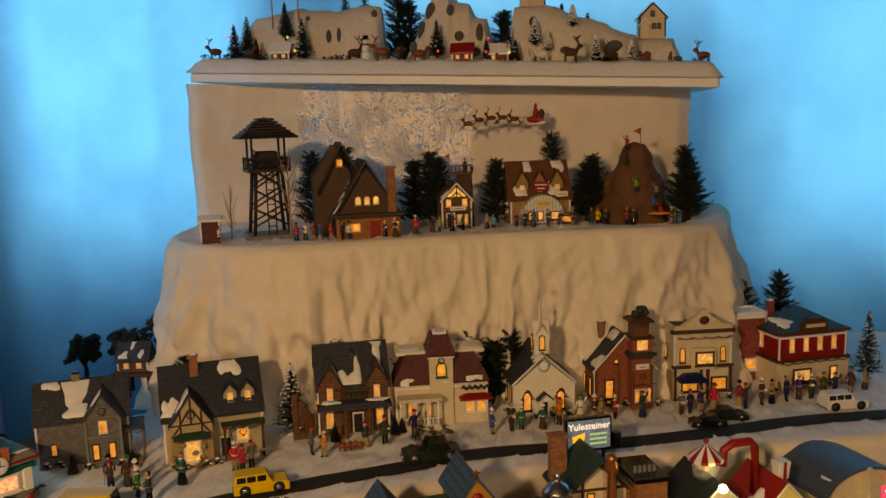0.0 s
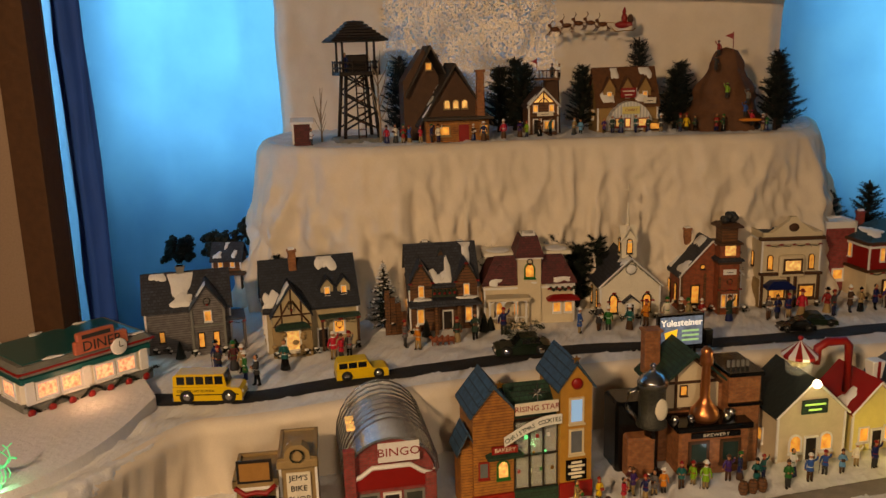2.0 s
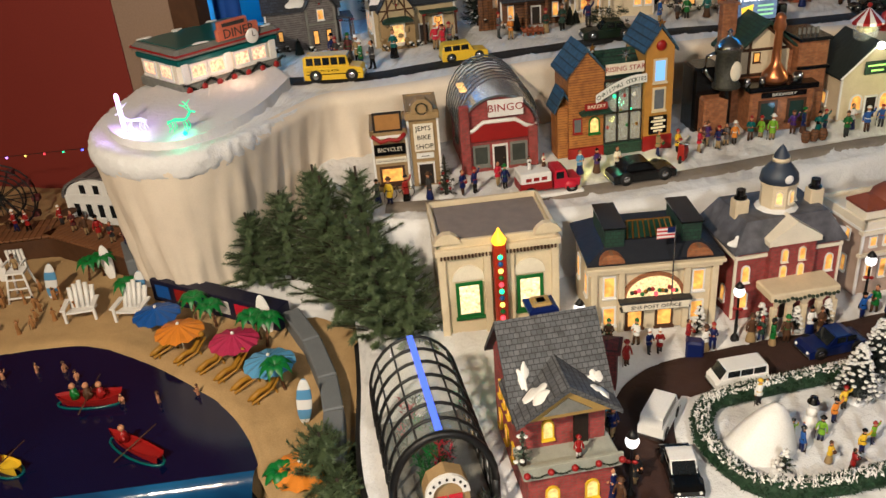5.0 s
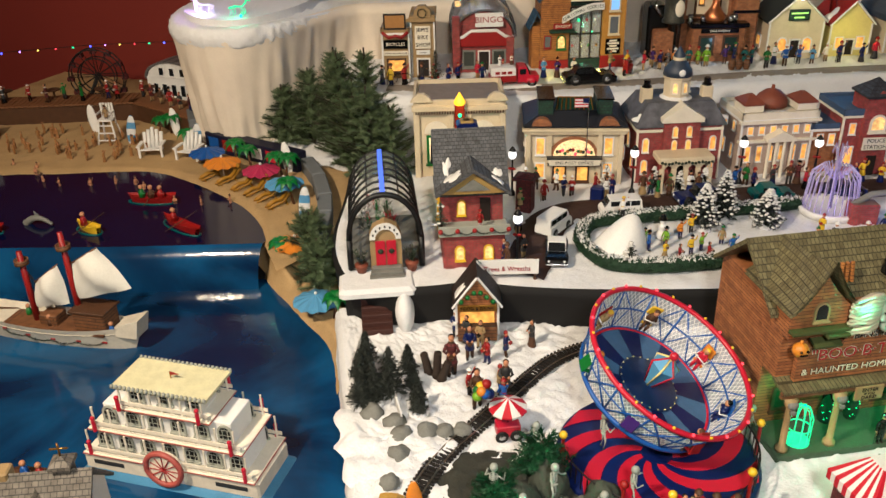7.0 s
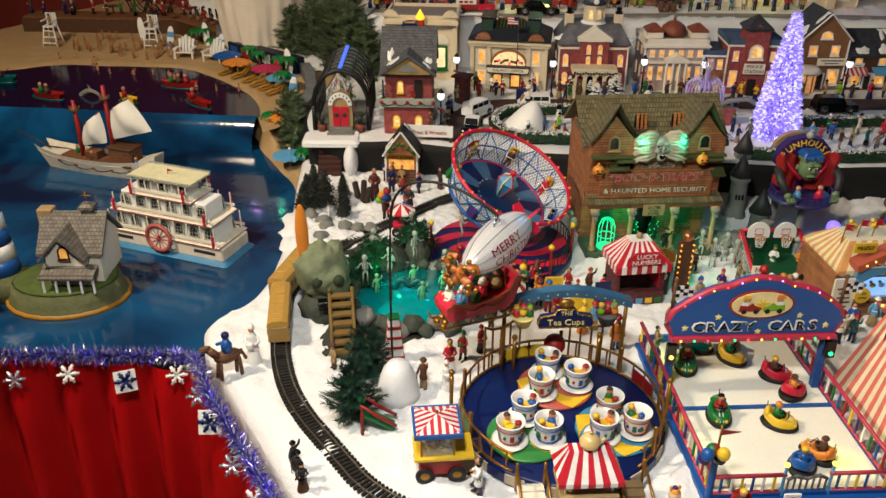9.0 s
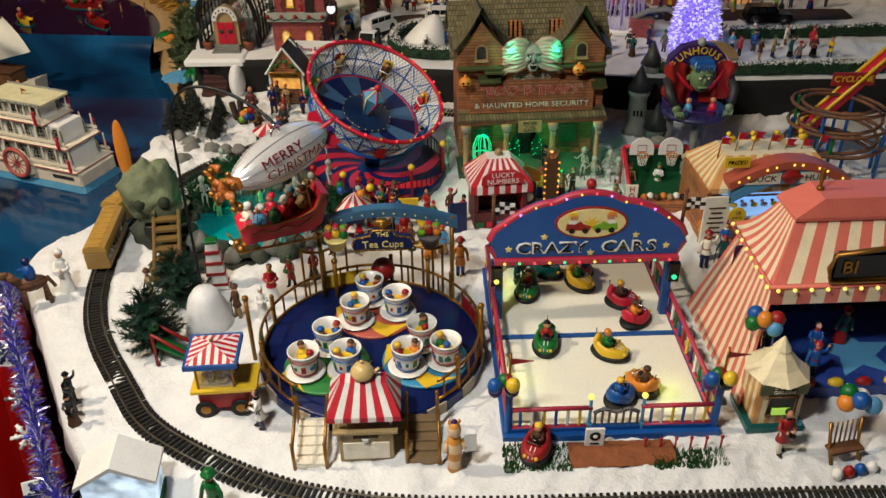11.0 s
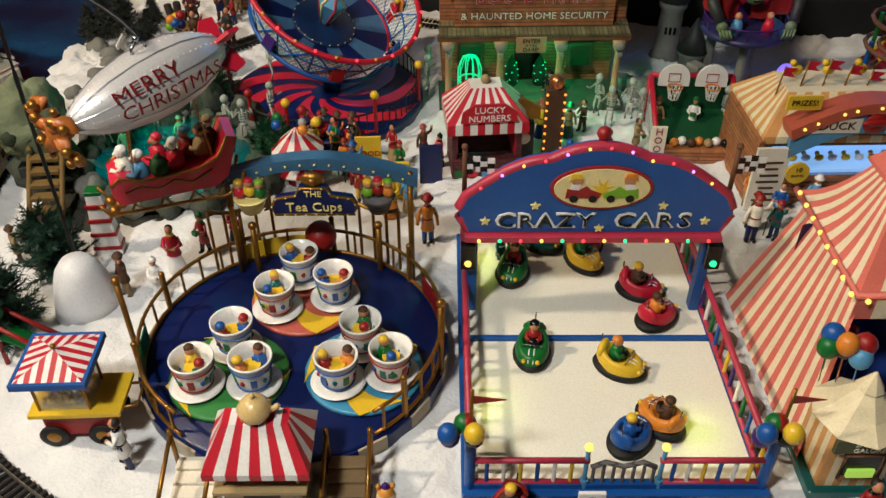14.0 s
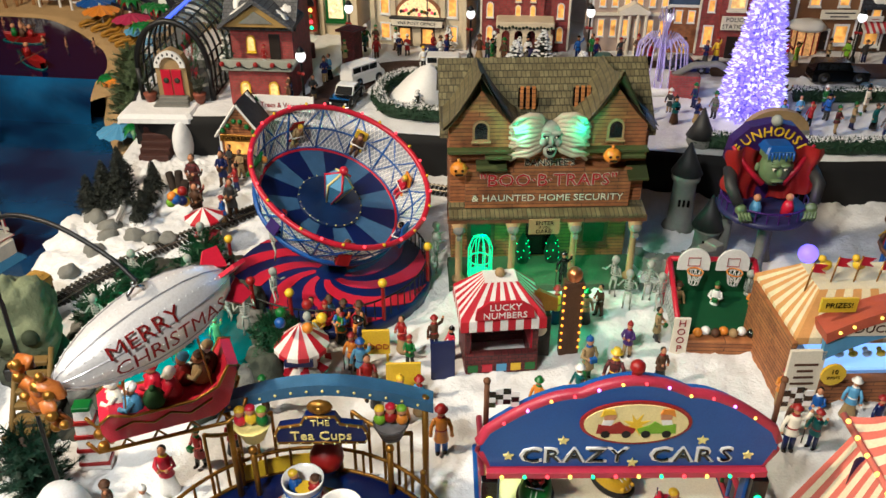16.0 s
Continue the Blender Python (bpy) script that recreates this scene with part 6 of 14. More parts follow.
part("shop_interior", Geo().box(.008, .012, .02, .074, .004, .125), mat("dim_interior", (.12, .05, .03)), bm_)
g = Geo()
for x in (-.03, -.004, .02, .045):
	g.box(x, .001, .02, .003, .004, .125, bev=0)
for z in (.02, .08, .142):
	g.box(.008, .001, z, .078, .004, .003, bev=0)
part("bay_frame", g, DARKWOOD, bm_)
part("bay_glass", Geo().box(.008, .003, .022, .074, .001, .122, bev=0), CLEAR, bm_)
part("stall_board", Geo().box(.008, -.002, 0, .08, .014, .022), GREENROOF, bm_)
for k in range(10):
	part("cookie_tray", Geo().box(-.022 + .0065 * k, .004, .05 + .03 * (k % 3), .005, .004, .006), [REDP, GREEN, LEDG, WHITE, GOLD][k % 5], bm_)
part("footing", Geo().box(.0725, -.012, 0, .058, .006, .03), REDP, bm_)
part("footing", Geo().box(-.065, -.002, 0, .074, .006, .02), REDP, bm_)
for z, hh, pm_ in ((.135, .045, glow("cool_window", (.25, .55, 1.0), .7)), (.08, .045, mat("window_grey", (.2, .22, .25), .2))):
	win(bm_, pose(.0725, -.013, z), .026, hh, "sq", CREAM, pm_)
sign_board(bm_, "", .0725, -.0135, .034, .036, .036, BLACK, IVORY, .004, bars=5, name="menu_board")
win(bm_, pose(-.083, -.0005, .05), .018, .03, "sq", REDP, mat("window_grey", (.2, .22, .25)))
win(bm_, pose(-.05, -.0005, .046), .022, .034, "arch", GREEN, LITW)
part("awning", Geo().hip(-.05, -.004, .088, .05, .018, .008), GREENROOF, bm_)
sign_board(bm_, "BAKERY", -.05, -.012, .097, .044, .013, REDP, IVORY, .01)
sign_board(bm_, "RISING STAR", .005, -.012, .16, .074, .02, IVORY, REDP, .0135)


def arched_sign(u, v):
	x = -.052 + .098 * u
	z = .118 + .03 * sin(pi * min(1, u * 1.15) * .5) + .016 * (v - .5)
	return (x, -.018, z)


g = Geo().grid(arched_sign, 20, 1, False)
g.m = Matrix.Translation((0, .003, 0))
g.grid(arched_sign, 20, 1, False)
s_ = part("name_sign", g, WHITE, bm_, "curved white sign")
word = "CHRISTMAS COOKIES"
for k, c_ in enumerate(word):
	u = .04 + .92 * k / (len(word) - 1)
	x, y, z = arched_sign(u, .5)
	if c_ != " ":
		lettering(c_, .0105, pose(x, y - .0006, z, 0, -max(0, 26 * (1 - u * 1.3)), 0), GREENROOF, s_, .0003)
g = Geo()
for k in range(8):
	a = pi * k / 4
	g.tube([(0, 0, 0), (.018 * cos(a) * (1 if k % 2 == 0 else .6), 0, .018 * sin(a) * (1 if k % 2 == 0 else .6))], .0022, 4, r2=.0004)
g.m = None
st = part("star", g, STEEL, bm_, "silver star")
st.matrix_basis = pose(.006, -.012, .196)
g = Geo().prism([(.008 * cos(pi * k / 5 + 1.57) * (1 if k % 2 == 0 else .45), .008 * sin(pi * k / 5 + 1.57) * (1 if k % 2 == 0 else .45)) for k in range(10)], -.001, .001)
for x, y, z in ((.0725, -.012, .245), (-.055, -.002, .212)):
	q = part("gold_star", g, GOLD, bm_)
	q.matrix_basis = pose(x, y, z)
part("bell_charm", Geo().ball(.0725, -.016, .205, .01, .004, .01), REDP, bm_)
part("side_hood", Geo().gable(-.108, .03, .1, .03, .05, .03, .004), BLUEROOF, bm_)
part("side_bay", Geo().box(-.108, .03, 0.0, .024, .046, .102), ORANGEW, bm_)
bulb("bakery_spot", (.06, 1.32, STREET + .03), .05, (1.0, .85, .15))
bulb("bakery_spot", (-.05, 1.29, STREET + .03), .04, (1.0, .85, .15))
bulb("bakery_inside", (0.0, 1.4, STREET + .1), .03, (.2, 1.0, .5))

# brewery: mug turret, copper still, brick fronts and a lit beer sign
br = thing("brewery", "brick brewery with a copper still, giant mug and lit roof sign", "shop", at(.275, 1.56, STREET, 20), "village houses")
part("wall", Geo().box(.02, 0.0, 0, .13, .06, .082), ORANGEBRICK, br)
part("terrace", Geo().box(.02, 0.0, .082, .14, .066, .01, bev=.002), BLACK, br)
g = Geo().prism([(-.06, 0), (.06, 0), (.06, .15), (0.0, .2), (-.06, .15)], .03, .11)
part("wall", g, ORANGEBRICK, br)
part("roof", Geo().gable(0.0, .07, .15, .12, .09, .052, .012), GREENROOF, br)
part("wall", Geo().box(.088, .05, 0, .06, .1, .165), ORANGEBRICK, br)
part("parapet", Geo().box(.088, .05, .165, .066, .106, .007, bev=.001).box(.088, -.001, .11, .064, .006, .006), BLACK, br)
for k in range(5):
	part("chimney_pot", Geo().cyl(.068 + .009 * k, .03, .172, .003, .012, 8), GREY, br)
part("chimney", Geo().box(-.055, .09, .15, .03, .024, .08).box(-.055, .09, .23, .036, .03, .004), ORANGEBRICK, br)
g = Geo()
for x, z0, x1, z1 in ((-.045, .1, .045, .1), (-.05, .15, .05, .15), (-.03, .1, -.03, .17), (.03, .1, .03, .17), (-.055, .145, 0.0, .196), (.055, .145, 0.0, .196)):
	part("timber", Geo().tube([(x, .028, z0), (x1, .028, z1)], .003, 4), BROWN, br)
part("stucco", Geo().prism([(-.05, .1), (.05, .1), (.05, .15), (0, .19), (-.05, .15)], .0285, .03), CREAM, br)
for x in (-.016, .022):
	win(br, pose(x, .028, .125), .014, .02, "sq", BROWN, LIT)
g = Geo().lathe(.01, -.004, .092, [(.022, 0), (.026, .008), (.024, .018), (.014, .03), (.0085, .04), (.0075, .1), (.0115, .103), (.012, .112), (.009, .122), (.011, .126), (.006, .134), (.001, .136)], 22)
part("still", g, COPPER, br, "tall polished copper still")
for x in (-.05, -.02, .045, .06, .052):
	part("keg", Geo().lathe(x, -.018 + .012 * (x > .05), .092, [(.005, 0), (.0068, .005), (.0068, .011), (.005, .016)], 12), STEEL, br)
for x in (-.01, .048):
	win(br, pose(x, -.0305, .02), .038, .044, "sq", BROWN, mat("taproom_glass", (.05, .09, .08), .1))
sign_board(br, "BREWERY", .02, -.032, .07, .09, .01, BLACK, IVORY, .0085, wide=1.3)
bulb("taproom_lamp", (.3, 1.515, STREET + .05), .012, (.5, .75, 1.0))
g = Geo().lathe(-.09, -.012, 0, [(.02, 0), (.021, .006), (.012, .01), (.012, .088), (.024, .094)], 18)
part("column", g, BLACK, br)
MUG = mat("mug_relief", (.1, .1, .085), .4, .9, 260, .9, metal=.3)
part("mug", Geo().lathe(-.09, -.012, .094, [(.027, 0), (.027, .006), (.023, .01), (.0235, .068), (.026, .072), (.026, .078)], 24), MUG, br, "giant relief-covered beer mug")
part("mug_lid", Geo().lathe(-.09, -.012, .172, [(.027, 0), (.024, .006), (.016, .016), (.006, .02), (.004, .027), (.006, .031), (.001, .036)], 24), STEEL, br)
part("mug_handle", Geo().tube([(-.112, -.012, .165), (-.132, -.012, .158), (-.136, -.012, .13), (-.118, -.012, .108)], .004, 8), STEEL, br)
part("mug_badge", Geo().ball(-.082, -.034, .13, .012, .004, .02), IVORY, br)
part("annex", Geo().box(-.118, .04, 0, .06, .07, .13), BLACK, br, "dark glazed annex")
part("annex_wall", Geo().box(-.11, 0.0, 0, .05, .05, .075), ORANGEBRICK, br)
# beer sign on the roof
bs = thing("roof_sign", "black framed lit beer sign with gothic lettering", "sign", at(.248, 1.69, STREET + .15, 22))
part("frame", Geo().box(0, .002, .03, .092, .012, .064, bev=.001), BLACK, bs)
part("leg", Geo().box(-.03, 0, -.09, .005, .005, .12).box(.03, 0, -.09, .005, .005, .12), BLACK, bs)
fa = part("face", Geo().box(0, -.0042, .034, .084, .002, .056, bev=0), glow("sign_face", (.16, .24, .38), .6, 160), bs)
lettering("Yulesteiner", .018, pose(0, -.0056, .078), glow("sign_letters", (1.0, .97, .85), 1.6), bs, .0003)
part("glass_motif", Geo().prism([(-.03, .038), (-.012, .038), (-.008, .066), (-.034, .06)], -.0058, -.0052), glow("sign_gold", (1.0, .62, .05), 1.2), bs)
for k in range(3):
	part("bar", Geo().box(.018, -.0056, .042 + .009 * k, .034, .0006, .004, bev=0), glow("sign_green", (.35, .7, .35), .8), bs)
part("lamp_box", Geo().box(.056, 0.0, .03, .016, .014, .03), BLACK, bs)

# popcorn shop with candy-striped cup on the roof
cs = building("candy_shop", "green-trimmed candy shop with slate roof and striped popcorn cup", at(.475,1.615, STREET, 22), .13,.12,.092, CREAM, "gf", .06, mat("dark_shingle", (.03,.045,.045), .6,.2,120,.5), [("F", -.03,.018,.026,.036, "arch"), ("F", .03,.018,.026,.036, "arch"), ("L", 0,.02,.03,.03)], door=(0.0,.02,.042), seed=121, snow=0, cat="shop")
sign_board(cs, "", 0, -.006, .094, .05, .026, GREENROOF, glow("shop_sign_green", (.5, .9, .2), 1.0), .006, bars=2)
g = Geo().lathe(0, .05, .15, [(.022, 0), (.026, .03)], 16)
part("popcorn_cup", g, CLEAR, cs)


def cone_slots(g, x, y, z, r, h, n):
	for k in range(n):
		a, b = 2 * pi * k / n, 2 * pi * (k + 1) / n
		g.slot = k % 2
		g.put([(x + r * cos(a), y + r * sin(a), z), (x + r * cos(b), y + r * sin(b), z), (x, y, z + h)], [(0, 1, 2)])
		g.put([(x + r * cos(a), y + r * sin(a), z), (x + r * cos(b), y + r * sin(b), z), (x + r * cos(b), y + r * sin(b), z - h * .2), (x + r * cos(a), y + r * sin(a), z - h * .2)], [(0, 1, 2, 3)])
	return g


part("cup_roof", cone_slots(Geo(), 0, .05, .186, .032, .026, 16), [REDP, WHITE], cs, "red and white striped cone")
part("finial", Geo().ball(0, .05, .216, .005), REDP, cs)
for k in range(9):
	part("popcorn", Geo().ball(.012 * cos(k * 2.4), .05 + .012 * sin(k * 2.4), .168 + .002 * (k % 3), .007), PALEY, cs)
part("floodlight", Geo().ball(0, -.008, .15, .008), LEDW, cs)
bulb("candy_flood", (.478, 1.6, STREET + .165), .12, (1.0, .95, .55))
bulb("candy_flood", (.49, 1.57, STREET + .11), .05, (.85, 1.0, .35))
part("red_pipe", Geo().tube([(.04, .06, .16), (.042, .06, .19), (.06, .06, .2), (.095, .06, .2), (.105, .06, .19), (.106, .06, .1)], .008, 10), REDP, cs, "bent red pipe")
gs_ = building("gingerbread_shop", "cream gingerbread shop with yellow lights and red roof", at(.6,1.68, STREET, 24), .1,.11,.08, PALEY, "gf", .05, REDP, [("F", -.026,.018,.022,.03), ("F", .026,.018,.022,.03)], door=(0,.018,.036), seed=122, snow=2, cat="shop")
part("popcorn_box", Geo().box(.01, .03, .13, .02, .02, .034, 1.3, 1.3), WHITE, gs_)
part("stripe", Geo().box(.01, .0175, .13, .006, .001, .034), REDP, gs_)
bulb("gingerbread_lamp", (.61, 1.62, STREET + .06), .06, (1.0, .9, .2))
dl = building("drive_in", "cream shop with a curved blue-grey roof and a pink neon sign", at(.76,1.76, STREET, 25), .17,.15,.085, CREAM, "arch", .055, mat("blue_grey_metal", (.1,.13,.17), .45,.2,40,.3), grid_wins(.17,.02,3,.03,.04), seed=123, snow=0, cat="shop")
sign_board(dl, "", .055, -.014, .07, .06, .03, glow("neon_red", (1.0, .05, .12), 2.2), glow("neon_white", (1.0, .85, .8), 2.5), .008, bars=2)
part("tower", Geo().box(0.0, -.01, 0, .03, .03, .11).hip(0.0, -.01, .11, .03, .03, .03), CREAM, dl)
for k in range(3):
	slope_patch(dl, (-.08, 0.0, .115), (1, 0, 0), (0, 1, 0), .02 + .06 * k, .02, .016, .02, 90 + k)

# vehicles and people of the street
tk = thing("delivery_truck", "red delivery truck with a white snowy box sign on its bed", "truck", at(-.108, 1.19, STREET + .004, 27), "toy vehicles")
part("snow_pad", Geo().box(0, 0, -.003, .125, .05, .008, bev=.003), WHITE, tk)
part("bed", Geo().box(-.024, 0, .014, .058, .042, .014, bev=.001), REDP, tk)
part("box", Geo().box(-.024, 0, .026, .056, .04, .02, bev=.002), WHITE, tk)
for k in range(3):
	part("bar", Geo().box(-.038 + .014 * k, -.0205, .032, .01, .001, .006), REDP, tk)
part("cab", Geo().prism([(.008, .012), (.055, .012), (.056, .026), (.034, .028), (.028, .046), (.01, .047)], -.02, .02), PINK, tk)
part("windscreen", Geo().prism([(.0345, .0285), (.029, .045), (.031, .045), (.0365, .0285)], -.016, .016), GLASSD, tk)
for sy in (-1, 1):
	part("side_window", Geo().box(.019, sy * .0202, .03, .014, .0008, .012, bev=0), GLASSD, tk)
	part("fender", Geo().ball(.04, sy * .019, .014, .014, .006, .01), PINK, tk)
	part("headlight", Geo().ball(.056, sy * .012, .022, .003), WHITE, tk)
	for x in (-.036, .04):
		wheel(tk, x, sy * .02, .0105, .008)
figurine(-.135, 1.175, STREET + .052, 20, WHITE, WHITE, BLACK, 1, .5, "small white snowman-like figure riding on the truck bed")
figurine(-.112, 1.19, STREET + .052, 20, IVORY, BROWN, REDP, 1, .5, "small ivory figure riding on the truck bed")
car("police_car", "glossy black vintage sedan in the snowy street", at(.05, 1.262, STREET + .004, 27), .118, .044, BLACK, BLACK, "sedan")
sc = thing("scooter", "red scooter parked in front of the brewery", "scooter", at(.122, 1.352, STREET + .003, 250), "toy vehicles")
part("body", Geo().ball(-.006, 0, .018, .014, .007, .01).box(.01, 0, .006, .006, .014, .03, .6, .8).box(.002, 0, .006, .02, .01, .004), REDP, sc)
part("handlebar", Geo().tube([(.01, -.013, .04), (.008, 0, .036), (.01, .013, .04)], .0014, 6), STEEL, sc)
part("seat", Geo().ball(-.008, 0, .029, .01, .005, .003), BROWN, sc)
for x in (-.012, .014):
	wheel(sc, x, 0, .0075, .005)
crowd([(-.4,1.115), (-.375,1.11), (-.35,1.13), (-.31,1.14), (-.255,1.165), (-.235,1.175), (-.2,1.21), (-.185,1.2), (-.145,1.23), (-.06,1.275), (-.03,1.285), (.005,1.3), (.075,1.375), (.11,1.4), (.15,1.4), (.165,1.435), (.185,1.42), (.2,1.44), (.16,1.45), (.215,1.45), (.245,1.47), (.265,1.485), (.285,1.475), (.325,1.51), (.345,1.52), (.37,1.5), (.385,1.53), (.42,1.5), (.435,1.545), (.46,1.53), (.49,1.56), (.52,1.57), (.55,1.6), (.58,1.6), (.63,1.62), (.66,1.66), (.7,1.68)], STREET + .003,13,22,1.0)
fir(-.283, 1.155, STREET, .08, .022, 31, GREENTREE, 0.0, "small green Christmas tree with red baubles on snow", twigs=60, nlen=.006)
for k, (x, y, z) in enumerate([(-.292, 1.148, .03), (-.277, 1.146, .036), (-.284, 1.147, .05), (-.29, 1.15, .018), (-.274, 1.15, .02)]):
	solid("bauble", Geo().ball(x, y, STREET + z, .0026), REDP, "tiny red bauble on the Christmas tree", "ornament", group="tree baubles")
g = Geo().cyl(0, 0, 0, .009, .026, 12, .009)
for k in range(3):
	ob = solid("barrel", Geo().lathe(0, 0, 0, [(.006, 0), (.0085, .008), (.0085, .014), (.006, .022)], 14), LOGS, "small wooden barrel banded in dark iron", "barrel", at(.345 + .016 * k, 1.468 + .008 * k, STREET + .002), "barrels")
bc = thing("bicycle", "small dark bicycle leaning by the bike shop", "bicycle", at(-.365, 1.135, STREET + .002, 25))
for x in (-.016, .016):
	part("wheel", Geo().tube([(x + .011 * cos(a), 0, .012 + .011 * sin(a)) for a in [2 * pi * k / 16 for k in range(16)]], .0009, 5, True), IRON, bc)
part("frame", Geo().tube([(-.016, 0, .012), (-.004, 0, .026), (.012, 0, .026), (.016, 0, .012)], .001, 5).tube([(-.004, 0, .026), (0, 0, .012), (.012, 0, .026)], .001, 5), IRON, bc)
band("road_shops", "grey worn strip of road in front of the shops", [(-.38,1.1), (-.25,1.13), (-.1,1.18), (.05,1.25), (.2,1.33), (.4,1.45), (.7,1.6), (1.0,1.72)], .045, STREET + .002, mat("trodden_snow", (.33,.29,.25), .9,.2,40,.8, fine=400))

# ---- forest shelf ----
wt = thing("watchtower", "dark timber fire watchtower on tall legs with a shingled roof", "tower", at(-.5, 2.09, FOREST, 30))
for sx in (-1, 1):
	for sy in (-1, 1):
		part("leg", Geo().tube([(sx * .042, sy * .04, 0), (sx * .03, sy * .028, .16)], .0045, 7), DARKWOOD, wt)
for k in range(3):
	z = .03 + .045 * k
	q = .042 - .0035 * k
	for sy in (-1, 1):
		part("brace", Geo().tube([(-q, sy * q, z), (q - .003, sy * (q - .003), z + .042)], .0025, 6), DARKWOOD, wt)
		part("brace", Geo().tube([(q, sy * q, z), (-q + .003, sy * (q - .003), z + .042)], .0025, 6), DARKWOOD, wt)
for sx in (-1, 1):
	part("ladder_rail", Geo().tube([(sx * .009, -.046, 0), (sx * .009, -.036, .165)], .0018, 6), DARKWOOD, wt)
for k in range(9):
	part("rung", Geo().tube([(-.009, -.045 + .001 * k, .014 + .017 * k), (.009, -.045 + .001 * k, .014 + .017 * k)], .0014, 5), LOGS, wt)
part("deck", Geo().box(0, 0, .158, .098, .098, .008), DARKWOOD, wt)
for k in range(4):
	g = Geo()
	a = Matrix.Rotation(pi / 2 * k, 4, "Z")
	g.m = a
	for z in (.175, .188):
		g.tube([(-.047, -.047, z), (.047, -.047, z)], .002, 5)
	for x in (-.047, -.016, .016):
		g.tube([(x, -.047, .16), (x, -.047, .192)], .002, 5)
	part("railing", g, DARKWOOD, wt)
	g = Geo()
	g.m = a
	g.box(-.038, -.038, .166, .005, .005, .07)
	part("post", g, DARKWOOD, wt)
part("cabin", Geo().box(0, .004, .166, .05, .05, .04), DARKWOOD, wt)
part("roof", Geo().hip(0, 0, .236, .11, .11, .05, .012), DARKWOOD, wt, "dark shingled pyramid roof with flecks of snow")
for k in range(7):
	part("shingle_row", Geo().hip(0, 0, .2365 + .0068 * k, .11 * (1 - k / 7.2), .11 * (1 - k / 7.2), .006, .012, .8), DARKWOOD, wt)
figurine(-.512, 2.045, FOREST + .166, 20, NAVY, NAVY, TAN, 0, .9, "small figure in a dark coat looking out of the watchtower")
part("snow_base", Geo().box(0, 0, 0, .12, .11, .01, bev=.005), GREY, wt, "low grey rock base with snow")
oh = building("outhouse", "small dark red shed with a sloping snowy roof", at(-.605, 1.985, FOREST, 20), .042, .045, .052, BURG, "gs", .006, SNOW, [], seed=140, snow=0, cat="shed")
g = Geo()
g.tube([(0, 0, 0), (.001, 0, .06), (-.003, .002, .12), (.002, 0, .19)], .0032, 7, r2=.0008)
r = random.Random(14)
for k in range(11):
	z = .05 + .011 * k
	a = k * 2.4
	g.tube([(0, 0, z), (.018 * cos(a), .012 * sin(a), z + .03), (.026 * cos(a), .014 * sin(a), z + .055)], .0016, 5, r2=.0005)
solid("bare_tree", g, mat("pale_bark", (.42, .32, .22), .7), "bare pale-barked tree with thin branches", "tree", at(-.43, 2.04, FOREST))
g = Geo()
g.m = pose(0, 0, 0)
for k in range(9):
	z = .03 + .01 * k
	a = k * 2.4 + 1
	g.tube([(0, 0, z * .6), (.018 * cos(a), .012 * sin(a), z + .02)], .0012, 5, r2=.0004)
g.tube([(0, 0, 0), (.002, 0, .13)], .0024, 6, r2=.0006)
solid("bare_tree", g, mat("pale_bark", (.42, .32, .22)), "small bare shrub with thin pale twigs", "tree", at(-.585, 2.06, FOREST))

lo = thing("ski_lodge", "steep-roofed brown timber lodge with a tall stone chimney", "lodge", at(-.255, 2.075, FOREST, 22), "village houses")
part("wall", Geo().prism([(-.075, 0), (.075, 0), (.075, .06), (0.0, .165), (-.075, .06)], 0.0, .12), BROWN, lo)
part("roof", Geo().gable(0, .06, .055, .15, .12, .118, .014, .006), brick("brown_shake", (.07, .048, .03), (.045, .03, .02), (.015, .01, .007), .009, .006), lo)
g = Geo().prism([(-.115, 0), (-.03, 0), (-.03, .15), (-.065, .215), (-.115, .14)], .05, .14)
part("rear_wing", g, BROWN, lo)
g = Geo()
g.m = Matrix.Translation((-.05, .095, .125))
g.gable(0, 0, 0, .1, .11, .09, .012, .006)
part("rear_roof", g, MATS["brown_shake"], lo)
win(lo, pose(-.055, .039, .165), .016, .018, "sq", TAN, LIT)
for k in range(3):
	win(lo, pose(-.02 + .021 * k, -.001, .075), .016, .022, "arch", TAN, LITW)
part("porch_roof", Geo().box(0, -.02, .052, .165, .05, .006), MATS["brown_shake"], lo)
part("lower_wall", Geo().box(0, -.012, 0, .15, .03, .052), ORANGEW, lo)
for x, ww in ((-.035, .034), (.062, .02)):
	win(lo, pose(x, -.0275, .015), ww, .024, "sq", TAN, LIT)
part("door", Geo().box(.014, -.028, 0, .024, .003, .04), REDP, lo)
g = Geo().box(.058, -.008, 0, .022, .02, .16, .75, .8).box(.058, -.008, .158, .022, .02, .006)
part("chimney", g, ORANGEBRICK, lo, "tall tapering stone chimney")
for k in range(4):
	slope_patch(lo, (.075, -.012, .058), (0, 1, 0), (-.54, 0, .84), .02 + .03 * k, .02 + .02 * (k % 3), .01, .012, 150 + k)
	slope_patch(lo, (-.075, -.012, .062), (0, 1, 0), (.54, 0, .84), .01 + .03 * k, .01 + .03 * (k % 3), .012, .014, 155 + k)

